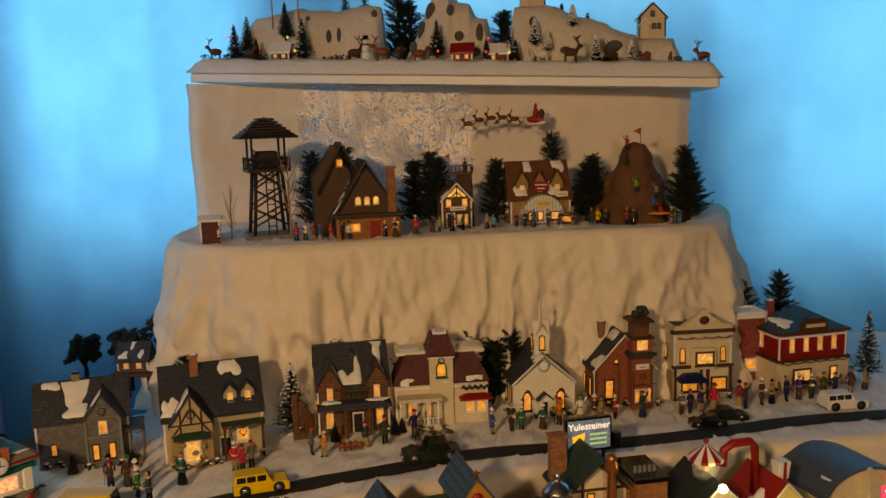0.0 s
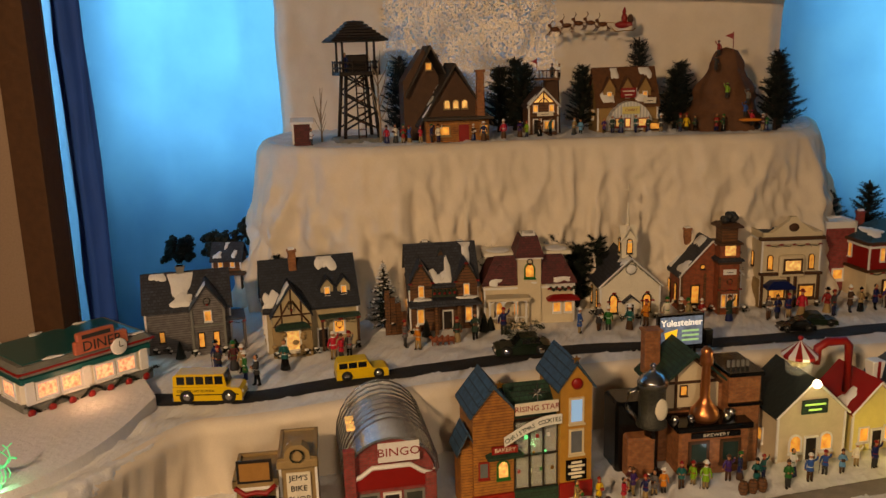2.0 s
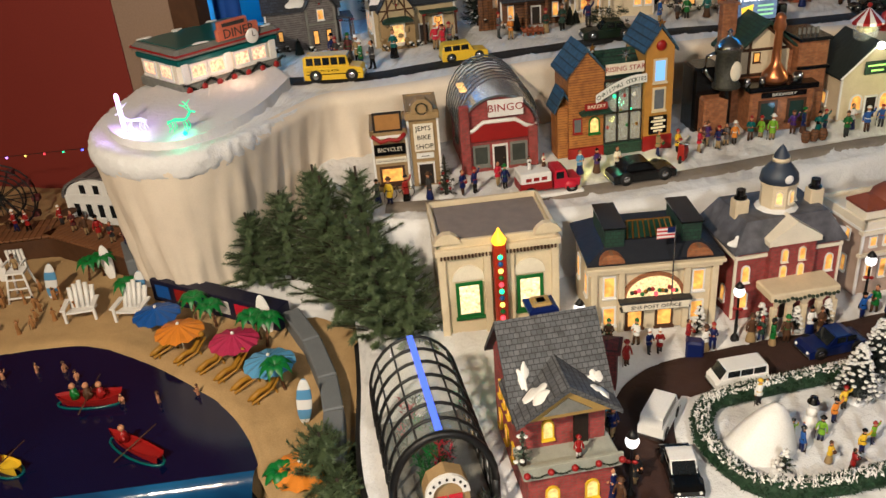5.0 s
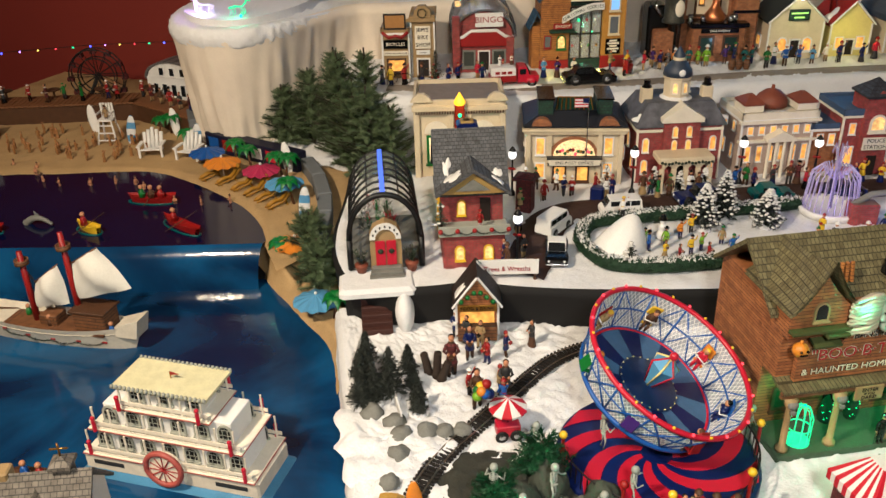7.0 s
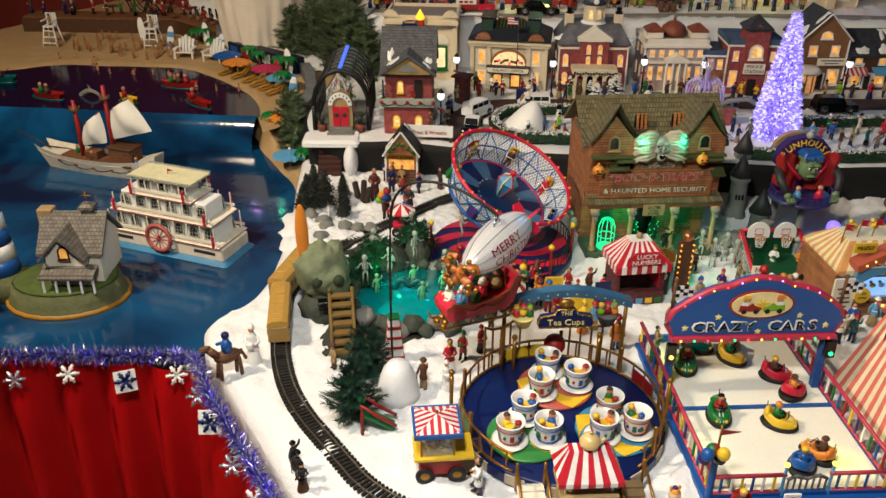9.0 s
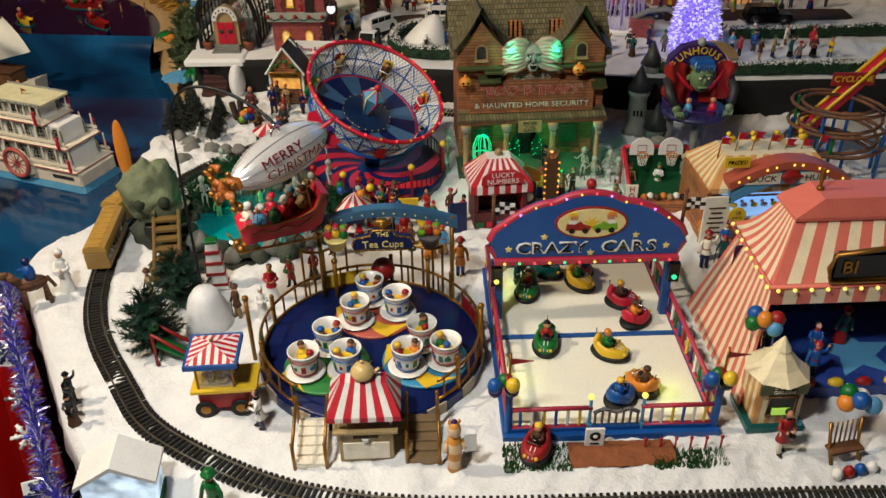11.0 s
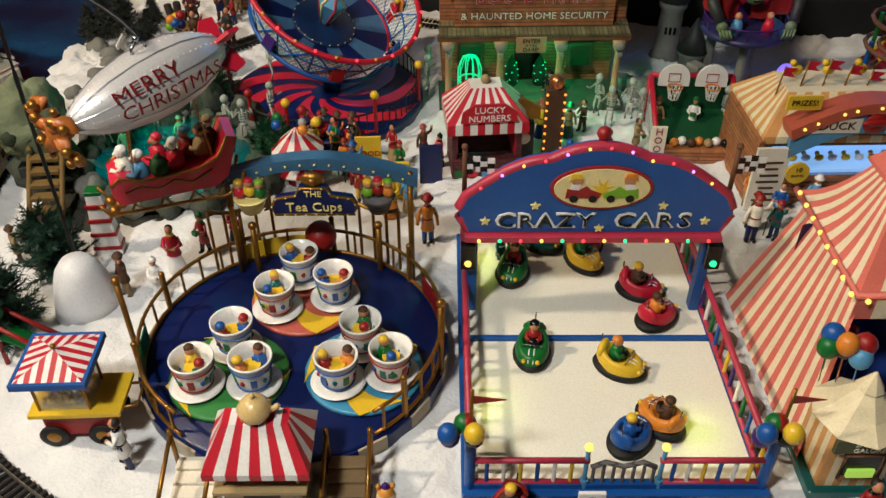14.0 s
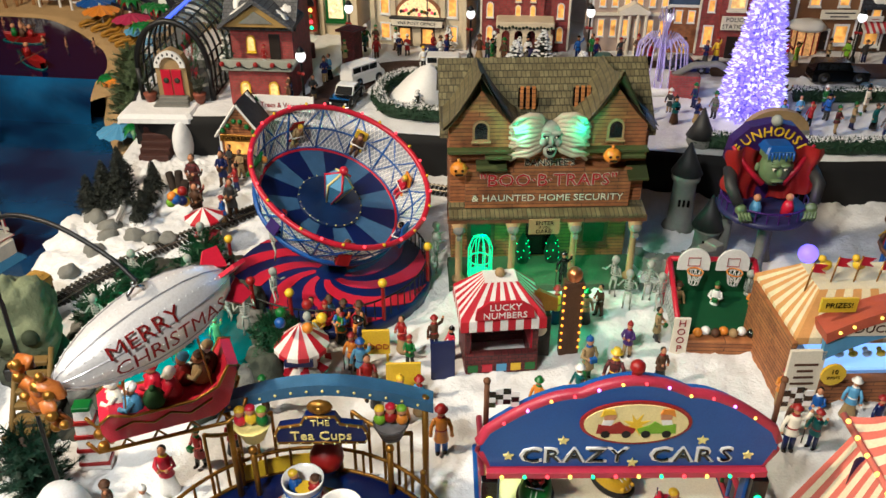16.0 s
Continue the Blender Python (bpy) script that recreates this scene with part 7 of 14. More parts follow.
hu = building("ski_hut", "small timber ski hut with glowing gable and roof terrace", at(-.062,2.21, FOREST, 18), .072,.08,.072, LOGS, "gf", .038, BROWN, [("F", -.02,.056,.013,.018), ("F", .02,.056,.013,.018), ("F", .014,.012,.028,.024)], door=(-.016,.016,.034), seed=160, snow=2)
part("gable_light", Geo().prism([(-.024, .08), (.024, .08), (0, .104)], -.002, 0.0), LITW, hu, "glowing gable window")
g = Geo().tube([(0, -.003, .08), (0, -.003, .106)], .0016, 4).tube([(-.013, -.003, .08), (0, -.003, .092), (.013, -.003, .08)], .0014, 4)
part("timber", g, BROWN, hu)
part("tower", Geo().box(.03, .05, 0, .042, .04, .135, .8, .8), BROWN, hu)
part("terrace", Geo().box(.018, .045, .132, .056, .05, .005), LOGS, hu)
for k in range(6):
	part("baluster", Geo().cyl(-.006 + .0095 * k, .022, .137, .0012, .018, 6), LOGS, hu)
part("handrail", Geo().tube([(-.009, .022, .155), (.045, .022, .155)], .0015, 6), LOGS, hu)
part("balcony", Geo().box(0, -.01, .046, .07, .02, .004), LOGS, hu)
sign_board(hu, "", 0.0, -.02, .048, .04, .01, IVORY, BROWN, .004, bars=1)
part("flag", Geo().tube([(-.012, .022, .155), (-.012, .022, .185)], .0008, 5).prism([(-.012, .184), (-.026, .178), (-.012, .172)], .0215, .0225), REDP, hu)
figurine(-.045, 2.255, FOREST + .137, 15, DARKG, BLACK, BLACK, 0, .7, "tiny dark figure on the hut terrace")
figurine(-.028, 2.262, FOREST + .137, 35, WHITE, BLACK, BLACK, 2, .7, "tiny white figure on the hut terrace")

ef = building("toy_workshop", "thatched toy workshop with a wide arched window and signs", at(.14,2.285, FOREST, 16), .15,.1,.07, mat("tan_stucco", (.42,.28,.12)), "gs", .082, mat("brown_thatch", (.21,.1,.045), .8,.3,120,.9), [("L", 0,.03,.02,.024)], seed=170, snow=4, cat="workshop")
for x in (-.045, 0.0, .045):
	gable_bay(ef, x, .008, .075, .03, .05, .03, .026, MATS["tan_stucco"], MATS["brown_thatch"], (.012, .016, .008))
g = Geo().prism(outline(.115, .078, "round")[:0] or [(.058 * cos(pi * k / 14), .006 + .07 * sin(pi * k / 14)) for k in range(15)], -.028, .01)
part("arched_front", g, striped("corrugated", (.5, .5, .5), (.75, .73, .68), 0, .004), ef, "arched corrugated white front")
for x, ww in ((-.03, .018), (.03, .026), (-.008, .014)):
	win(ef, pose(x, -.029, .014), ww, .022, "sq", REDP, LITW)
sign_board(ef, "EXPERT", 0.0, -.031, .046, .044, .018, PALEY, REDP, .009, bars=0)
sign_board(ef, "", 0.0, -.004, .084, .038, .024, REDP, IVORY, .006, bars=2)
sign_board(ef, "", .05, -.02, .07, .03, .014, IVORY, BROWN, .004, bars=1)
part("lower_bay", Geo().box(.056, -.014, 0, .05, .03, .03), MATS["tan_stucco"], ef)
win(ef, pose(.056, -.0295, .006), .036, .018, "sq", BROWN, LIT)

# climbing rock
g = Geo()


def crag(u, v):
	a = 2 * pi * u
	h = .2 * v
	rr = (.085 * (1 - v) ** .9 + .022 * (v < .98)) * (1 + .3 * nz(cos(a), sin(a), h * 14, 1.7) + .1 * nz(cos(a), sin(a), h * 30, 5))
	return (rr * cos(a) * .95, rr * sin(a) * .6, h)


g.grid(crag, 40, 22)
ob = solid("climbing_rock", g, ROCK, "reddish-brown climbing rock with snow ledges", "rock", at(.372, 2.33, FOREST))
rk2 = [(.352, 2.3, .2, REDP), (.345, 2.275, .165, DARKG), (.372, 2.262, .1, LIME), (.42, 2.262, .085, GREY), (.415, 2.26, .055, BLUE), (.43, 2.255, .035, PINK)]
for n, (x, y, z, c) in enumerate(rk2):
	figurine(x, y, FOREST + z - .02, 180, c, DARKG, c, 2, .75, "small climber figure clinging to the rock", "climbers")
solid("flag", Geo().tube([(.385,2.3, FOREST + .19), (.385,2.3, FOREST + .235)], .0009,5).prism([(.385, FOREST + .234), (.366, FOREST + .226), (.385, FOREST + .218)], 2.2995,2.3005), REDP, "small red pennant on top of the climbing rock", "flag")
solid("canoe", Geo().ball(.425, 2.235, FOREST + .03, .028, .005, .004), ORANGE, "tiny orange canoe carried by a figure", "canoe")
for n, (x, y, h, rd) in enumerate([(-.42,2.19,.2,.055), (-.36,2.28,.21,.05), (-.185,2.3,.17,.05), (-.12,2.3,.175,.055), (-.15,2.34,.19,.05), (.025,2.32,.165,.05), (.165,2.41,.23,.05), (.255,2.34,.15,.05), (.27,2.38,.17,.05), (.49,2.3,.19,.05), (.505,2.33,.15,.055)]):
	bushy_fir(x, y, FOREST, h * 1.05, rd * .85, 40 + n, DARKTREE, "dark bushy fir behind the forest cabins", "forest firs")
crowd([(-.575,1.965), (-.405,2.005), (-.385,2.01), (-.365,2.005), (-.355,2.02), (-.325,2.01), (-.3,2.015), (-.285,2.02), (-.21,2.06), (-.185,2.055), (-.145,2.1), (-.11,2.13), (-.095,2.14), (-.065,2.15), (-.04,2.16), (.015,2.18), (.03,2.185), (.085,2.21), (.105,2.215), (.125,2.22), (.16,2.225), (.19,2.235), (.22,2.24), (.265,2.24), (.28,2.25), (.3,2.245), (.35,2.25), (.365,2.245), (.455,2.25), (.465,2.265)], FOREST + .003,23,15,.85)
# sleigh and reindeer hung before the film wall
sl = thing("flying_sleigh", "gold reindeer pulling a red sleigh, hung before the film wall", "ornament", at(.045, 2.36, FOREST + .262, 3))
part("sleigh", Geo().ball(.078, 0, .0, .02, .009, .009).box(.085, 0, -.004, .034, .014, .01, bev=.003), REDP, sl)
part("rider", Geo().ball(.082, 0, .016, .008, .007, .012).ball(.081, 0, .03, .005).lathe(.082, 0, .033, [(.005, 0), (.001, .01)], 8), REDP, sl)
part("sack", Geo().ball(.097, 0, .014, .008, .008, .012), BROWN, sl)
for sy in (-.006, .006):
	part("runner", Geo().tube([(.05, sy, -.006), (.06, sy, -.016), (.105, sy, -.014), (.11, sy, -.008)], .0012, 5), GOLD, sl)
BRONZE = mat("bronze_brown", (.2, .08, .025), .45, metal=.3)
for k in range(5):
	x, z = -.092 + .03 * k, -.014 + .011 * k - .0022 * k * k
	g = Geo().ball(x, 0, z + .008, .012, .005, .006).ball(x - .014, 0, z + .018, .005, .0035, .004).tube([(x - .009, 0, z + .01), (x - .013, 0, z + .017)], .003, 5)
	for q, e in ((-.009, -.02), (-.006, -.014), (.008, .02), (.01, .014)):
		g.tube([(x + q, 0, z + .006), (x + e, 0, z - .005), (x + e - .004, 0, z - .009)], .0012, 5)
	for sy in (-1, 1):
		g.tube([(x - .012, sy * .002, z + .021), (x - .006, sy * .006, z + .03), (x - .009, sy * .007, z + .036)], .0009, 5)
	part("reindeer", g, BRONZE, sl)
part("rein", Geo().tube([(-.09, 0, 0), (-.03, 0, .008), (.03, 0, .008), (.07, 0, .004)], .0008, 5), GOLD, sl)

# ---- summit board ----
SM = Matrix.Translation((-.11, 2.55, PEAK)) @ Matrix.Rotation(radians(2.6), 4, "Y")


def on_board(x, y, rz=0.0, dz=.046):
	p = SM @ Vector((x, y, dz))
	return at(p.x, p.y, p.z, rz)


HILL = mat("snow_clay", (.62, .55, .47), .85, .1, 10, .8, fine=120)
ROCKG = mat("bare_grey_rock", (.16, .15, .135), .9, .3, 60, .6)


def hill(x0, x1, y, d, prof, seed, marks=()):
	"""A lumpy clay hill whose skyline runs through prof, with bare rock showing in oval marks (x, z, rx, rz)."""
	def top(x):
		for (a, ha), (b, hb) in zip(prof, prof[1:]):
			if x <= b:
				return ha + (hb - ha) * max(0, (x - a) / (b - a))
		return prof[-1][1]

	def fn(u, v):
		x = x0 + (x1 - x0) * u
		q = sin(pi * v) ** .5
		k = .012 * nz(x, v * .3, seed, 14) + .006 * nz(x, v, seed, 40)
		return (x + k * q, y - d / 2 * cos(pi * v) * (.8 + .2 * sin(pi * u)) + k, .03 + (top(x) - .03) * q + .6 * k * q)
	ob = thing("snow_hill", "lumpy clay snow hill with bare grey rock on the summit board", "hill", SM, "snow hills")
	part("slope", Geo().grid(fn, 90, 22), HILL, ob)
	for mx, mz, rx, rz in marks:
		q = min(.98, max(.05, (mz - .03) / (top(mx) - .03)))
		v = math.asin(q ** 2) / pi
		c = Vector(fn((mx - x0) / (x1 - x0), v))
		part("bare_rock", Geo().ball(c.x, c.y - .001, c.z, rx, .005, rz), ROCKG, ob, "bare grey rock")
	return ob


hill(-.63, -.195, .0, .15, [(-.63, .04), (-.6, .13), (-.57, .175), (-.45, .2), (-.33, .195), (-.25, .212), (-.207, .205), (-.195, .05)], 1, [(-.34, .12, .008, .018), (-.31, .125, .006, .02), (-.4, .17, .007, .009), (-.22, .18, .009, .014)])
hill(-.135,.115,.0,.15, [(-.135,.04), (-.12,.09), (-.09,.16), (-.045,.26), (-.01,.27), (.0,.22), (.043,.215), (.055,.18), (.088,.172), (.115,.04)], 3, [(-.085,.13,.014,.03), (-.06,.18,.016,.03), (-.105,.09,.012,.018), (.02,.12,.013,.014), (.075,.13,.01,.026), (-.005,.19,.01,.016), (.07,.08,.014,.012)])
hill(.155, .52, .0, .15, [(.155, .05), (.166, .205), (.255, .21), (.49, .128), (.52, .05)], 5, [(.31, .085, .016, .01), (.44, .1, .02, .014), (.43, .09, .02, .012), (.22, .16, .01, .014)])
hill(.49, .63, -.02, .13, [(.49, .06), (.505, .118), (.585, .118), (.6, .09), (.63, .04)], 7, [(.52, .075, .01, .008), (.6, .065, .012, .008)])
for x, y, z, n in ((.535, -.04, .118, 0), (.215, -.01, .205, 1)):
	sh = building("cream_house", "small cream house with brown trim standing on a snow hill", on_board(x, y, 5, z), .066,.05,.056, CREAM, "gf", .032, WHITE, [("F", .016,.026,.011,.014), ("F", 0.0,.058,.012,.014), ("F", .003,.026,.011,.014)], door=(-.02,.012,.026), seed=180 + n, snow=2, pm=mat("window_grey", (.2,.22,.25)), fm=BROWN, tm=BROWN)
	gable_bay(sh, -.022, -.012, 0, .022, .02, .036, .014, CREAM, WHITE)
for n, (x, y, c) in enumerate([(-.465, -.12, LOGS), (.041, -.13, REDBRICK), (.135, -.12, REDBRICK)]):
	building("lit_cottage", "tiny lit cottage under a snowy roof", on_board(x, y, 0, .05), .052, .03, .026, c, "gs", .018, WHITE if n != 1 else REDP, [("F", -.012, .008, .01, .01), ("F", .012, .008, .01, .01)], seed=190 + n, snow=0)
# small firs: place, height, how snowy and how far up the hill each one is set
for n, (x, y, h, sn, up) in enumerate([(-.6,-.1,.1,.1,0), (-.57,-.08,.125,.1,0), (-.45,-.1,.1,0,.06), (-.4,-.11,.12,.25,0), (-.53,-.12,.06,0,0), (-.27,.09,.17,0,.05), (-.33,.09,.15,0,.06), (-.027,-.12,.1,.05,.01), (.105,-.12,.06,.05,0), (.16,-.1,.1,.05,0), (.18,-.1,.06,.05,0), (.231,-.09,.07,.9,.05), (.265,-.095,.05,.9,.036), (.33,-.07,.055,.9,.1), (.389,-.14,.075,.9,0), (.478,-.14,.06,.9,0), (.3,.03,.05,.1,.12), (.37,.03,.045,.1,.1)]):
	p = on_board(x, y).translation
	fir(p.x, p.y, p.z + up, h, h * .26, 60 + n, DARKTREE, sn, "small dark fir tree with snow on its boughs", twigs=130, nlen=.01, base=False)
for n, (x, y, ln) in enumerate([(-.66, -.13, .05), (-.62, -.12, .04), (-.31, -.15, .055), (-.28, -.14, .03), (.4, -.15, .04), (.43, -.15, .03), (.64, -.15, .035), (-.5, -.15, .03)]):
	r = random.Random(700 + n)
	g = Geo()
	for k in range(14):
		p = Vector((r.uniform(-.5, .5) * ln, r.uniform(-.01, .01), r.uniform(.002, .014)))
		needles(g, p, p + Vector((r.uniform(-.01, .01), -.004, .006)), 16, .009, r)
	solid("low_bush", g, DARKTREE, "low dark evergreen sprigs in the summit snow", "bush", on_board(x, y), "summit bushes")


def animal(name, x, y, rz, m, s=1.0, antlers=False, dz=.046):
	g = Geo().ball(0, 0, .02, .015, .007, .008).ball(-.018, 0, .031, .006, .004, .0045).tube([(-.011, 0, .023), (-.017, 0, .03)], .004, 6)
	for ax in (-.009, .01):
		for ay in (-.004, .004):
			g.tube([(ax, ay, .016), (ax * 1.1, ay, 0)], .0018, 5)
	if antlers:
		for sy in (-1, 1):
			g.tube([(-.016, sy * .002, .034), (-.012, sy * .008, .044), (-.018, sy * .012, .052)], .001, 5)
			g.tube([(-.012, sy * .008, .044), (-.006, sy * .01, .05)], .001, 5)
	mm = on_board(x, y, rz, dz) @ Matrix.Scale(s, 4)
	return solid(name, g, m, "small painted %s standing in the snow" % name.replace("_", " "), "figurine", mm, "animals")


RUST = mat("rust_brown", (.3, .1, .04))
for k, (nm, x, rz, m, s, an) in enumerate([("deer", -.625, 20, BROWN, 1.15, True), ("moose", -.54,160, BROWN, 1.2, False), ("moose", -.255,170, BROWN, 1.35, True), ("deer", -.165,10, RUST, 1.3, True), ("deer", -.13,200, BROWN, 1.1, False), ("horse", -.075,200, RUST, 1.3, False), ("fox", .15,0, RUST, .7, False), ("polar_bear", .215,90, WHITE, 1.1, False), ("polar_bear", .25,10, IVORY, 1.2, False), ("ram", .325,190, BROWN, 1.3, True), ("moose", .43,20, BROWN, 1.1, True), ("bear", .515,30, RUST, 1.0, False), ("fox", .57,90, RUST, .8, False), ("deer", .655, 10, RUST, 1.15, True)]):
	animal(nm, x, -.175 + .03 * (k % 3), rz, m, s, an)
g = Geo()
g.slot = 0
g.ball(0, 0, .012, .012).ball(0, 0, .03, .009).ball(0, 0, .043, .0065)
g.slot = 1
g.lathe(0, 0, .048, [(.009, 0), (.009, .001), (.006, .0015), (.006, .009)], 12)
g.slot = 2
g.tube([(.009 * cos(a), .009 * sin(a), .037) for a in [2 * pi * k / 12 for k in range(12)]], .002, 6, True)
solid("snowman", g, [WHITE, BLACK, REDP], "white snowman with a black hat and red scarf", "snowman", on_board(-.211, -.16, 0) @ Matrix.Scale(1.2, 4))
for n, (x, y) in enumerate([(-.15, -.16), (-.12, -.175), (-.51, -.14)]):
	p = on_board(x, y).translation
	figurine(p.x, p.y, p.z, 0, [GREEN, BROWN, REDP][n], DARKG, BROWN, n + 1, .8)
for n, (x, y, m) in enumerate([(.105, -.145, LEDR), (.11, -.14, LEDR), (-.02, -.155, LEDR), (-.6, -.15, LEDR), (-.41, -.155, LEDY), (-.43, -.155, LEDY), (.165, -.13, LEDY)]):
	p = on_board(x, y, 0, .075 + .035 * (n % 2)).translation
	solid("led", Geo().ball(p.x, p.y, p.z, .003), m, "tiny glowing bulb among the summit trees", "lamp", group="summit lights")
for n, x in enumerate((-.5, -.425)):
	p = on_board(x, -.06).translation
	solid("pole", Geo().cyl(p.x, p.y, p.z, .002, .24, 8), mat("salmon_paint", (.55, .2, .13)), "thin pinkish pole standing on the summit board", "pole", group="summit poles")
for k, (x, h_) in enumerate(((-.175, .27), (-.14, .2), (.135, .17))):
	p = on_board(x, .09).translation
	bushy_fir(p.x, p.y, p.z, h_, .06, 360 + k, DARKTREE, "dark bushy fir behind the snow hills", "summit firs")

# ---- town shelf ----
tt = building("theatre", "cream flat-roofed theatre with arched windows and lit sign", at(-.142, .935, TOWN, 22), .182, .145, .155, CREAM, "flat", .012, CREAM, [], seed=201, snow=2, cat="theatre")
part("roof_deck", Geo().box(0, .0725, .158, .168, .13, .002), mat("grey_roof_felt", (.3, .26, .24), .85), tt)
LITC = glow("candle_window", (1.0, .78, .4), 1.0, 220)
for x in (-.048, .048):
	win(tt, pose(x, -.001, .03), .042, .062, "sq", GREEN, LITC)
	part("arch_panel", Geo().prism([(x + .025 * cos(pi * k / 12), .096 + .026 * sin(pi * k / 12)) for k in range(13)], -.003, 0.0), IVORY, tt, "ivory fan panel")
	part("scroll", Geo().prism([(x * 1.6 - .022, .164), (x * 1.6 + .022, .164), (x * 1.6 + .016, .174), (x * 1.6 + .006, .181), (x * 1.6 - .006, .181), (x * 1.6 - .016, .174)], -.008, .004), CREAM, tt)
for x in (-.088, -.018, .018, .088):
	part("pilaster", Geo().box(x, -.003, 0, .012, .008, .145, bev=.001), CREAM, tt)
part("cornice", Geo().box(0, -.002, .145, .194, .014, .01, bev=.001), CREAM, tt)
for k in range(34):
	part("dentil", Geo().box(-.088 + .176 * k / 33, -.008, .139, .0026, .005, .006, bev=0), BROWN, tt)
g = Geo().box(0.0, -.014, .012, .02, .014, .15, bev=.002)
sg = part("vertical_sign", g, mat("sign_red", (.4, .05, .02), .4), tt, "red vertical sign set with coloured bulbs")
part("sign_top", Geo().lathe(0, -.014, .16, [(.01, 0), (.012, .006), (.004, .02), (.001, .026)], 10), glow("amber_top", (1.0, .55, .02), 1.6), sg)
for k in range(11):
	part("sign_bulb", Geo().ball(0, -.022, .02 + .012 * k, .0042), [LEDG, LEDR, GREEN, LEDY, BLUE][k % 5], sg)
bulb("theatre_sign_light", (-.13, .905, TOWN + .17), .02, (1.0, .6, .1))

po = building("post_office", "cream post office with a dark roof, glass skylight and arched window", at(.09,.97, TOWN, 18), .19,.13,.118, CREAM, "flat", .004, mat("dark_blue_roof", (.025,.03,.045), .5,.2,80,.4), [("F", -.068,.062,.02,.038, "sq"), ("F", .068,.062,.02,.038, "sq"), ("L", -.03,.05,.02,.04), ("L", .03,.05,.02,.04), ("F", -.068,.012,.022,.034), ("F", .068,.012,.022,.034)], seed=202, snow=6, cat="post office", tm=IVORY)
part("roof_slope", Geo().hip(0, .065, .122, .19, .13, .026, .008, .62), MATS["dark_blue_roof"], po)
for x in (-.058, .058):
	part("vent_box", Geo().box(x, .055, .138, .03, .085, .034, bev=.001), GREENROOF, po)
	part("vent_cap", Geo().box(x, .055, .172, .034, .09, .003), BLACK, po)
for x in (-.066, .066):
	part("lunette", Geo().prism([(x + .02 * cos(pi * k / 10), .124 + .016 * sin(pi * k / 10)) for k in range(11)], -.008, .012), ORANGEBRICK, po)
g = Geo()
for k in range(9):
	x = -.04 + .01 * k
	g.tube([(x, .004, .128), (x * .8, .045, .168)], .0012, 4)
g.tube([(-.044, .004, .128), (.044, .004, .128)], .0014, 4).tube([(-.034, .045, .168), (.034, .045, .168)], .0014, 4)
part("skylight_frame", g, GOLD, po)
part("skylight", Geo().put([(-.044,.006,.127), (.044,.006,.127), (.035,.046,.167), (-.035,.046,.167), (-.035,.09,.13), (.035,.09,.13)], [(0,1,2,3), (3,2,5,4), (0,3,4), (1,5,2)]), mat("green_glass", (.03,.08,.06), .15), po)
part("arch_surround", Geo().prism([(.05 * cos(pi * k / 14), .056 + .046 * sin(pi * k / 14)) for k in range(15)], -.004, 0.0), ORANGEBRICK, po)
part("arch_window", Geo().prism([(.042 * cos(pi * k / 14), .06 + .036 * sin(pi * k / 14)) for k in range(15)], -.0055, -.003), glow("xmas_window", (1.0, .75, .35), .8, 300), po)
r = random.Random(33)
for k in range(14):
	part("ornament", Geo().ball(-.034 + .0052 * k, -.007, .064 + r.uniform(0, .012), .0035), [GREENTREE, REDP, LEDR, GREEN, GOLD][k % 5], po)
sg = part("sign", Geo().prism([(-.05, .046), (.05, .046), (.052, .058), (-.052, .058)], -.02, -.017), IVORY, po, "curved white sign")
lettering("SNS POST OFFICE", .0085, pose(0, -.0207, .052), DARKG, sg, .0003, 1.15)
part("canopy", Geo().box(0, -.009, .058, .11, .022, .004).box(0, -.009, .044, .106, .018, .003), DARKG, po)
for x in (-.028, .018):
	win(po, pose(x, -.001, .004), .028, .036, "sq", BROWN, LIT)
for x in (-.092, -.05, .05, .092):
	part("pilaster", Geo().box(x, -.003, 0, .01, .008, .112, bev=.001), CREAM, po)
part("cornice", Geo().box(0, -.003, .108, .202, .014, .007, bev=.001).box(0, -.005, .115, .21, .018, .005, bev=.001), CREAM, po)
fl = part("flag_pole", Geo().cyl(.022, -.022, .058, .0012, .13, 6), STEEL, po)
part("flag", Geo().box(.008, -.022, .168, .026, .001, .018, bev=0), striped("flag_stripes", (.5, .03, .04), (.75, .75, .75), 2, .003), fl)
part("flag_field", Geo().box(.016, -.022, .177, .011, .0016, .009, bev=0), NAVY, fl)

hl = building("town_hall", "red brick town hall with ivory trim, columned porch and clock turret", at(.285,1.045, TOWN, 25), .17,.12,.118, REDBRICK, "mansard", .045, mat("snowy_slate", (.16,.16,.18), .6,.9,55,.5), [("F", -.068,.066,.014,.03, "arch"), ("F", .068,.066,.014,.03, "arch"), ("F", -.068,.02,.014,.03, "arch"), ("F", .068,.02,.014,.03, "arch"), ("L", 0,.06,.014,.03, "arch"), ("L", .03,.02,.014,.03, "arch"), ("L", -.03,.02,.014,.03, "arch")], seed=203, snow=0, cat="town hall", tm=IVORY)
part("central_bay", Geo().prism([(-.036, 0), (.036, 0), (.036, .135), (0, .158), (-.036, .135)], -.012, .06), REDBRICK, hl)
part("pediment", Geo().prism([(-.042, .13), (.042, .13), (.042, .138), (0, .166), (-.042, .138)], -.016, .04), IVORY, hl)
for x in (-.014, .014):
	for z in (.072, .1):
		win(hl, pose(x, -.0125, z), .011, .022, "arch", IVORY, LIT)
part("porch_roof", Geo().box(0, -.035, .062, .11, .05, .012, bev=.002), CREAM, hl)
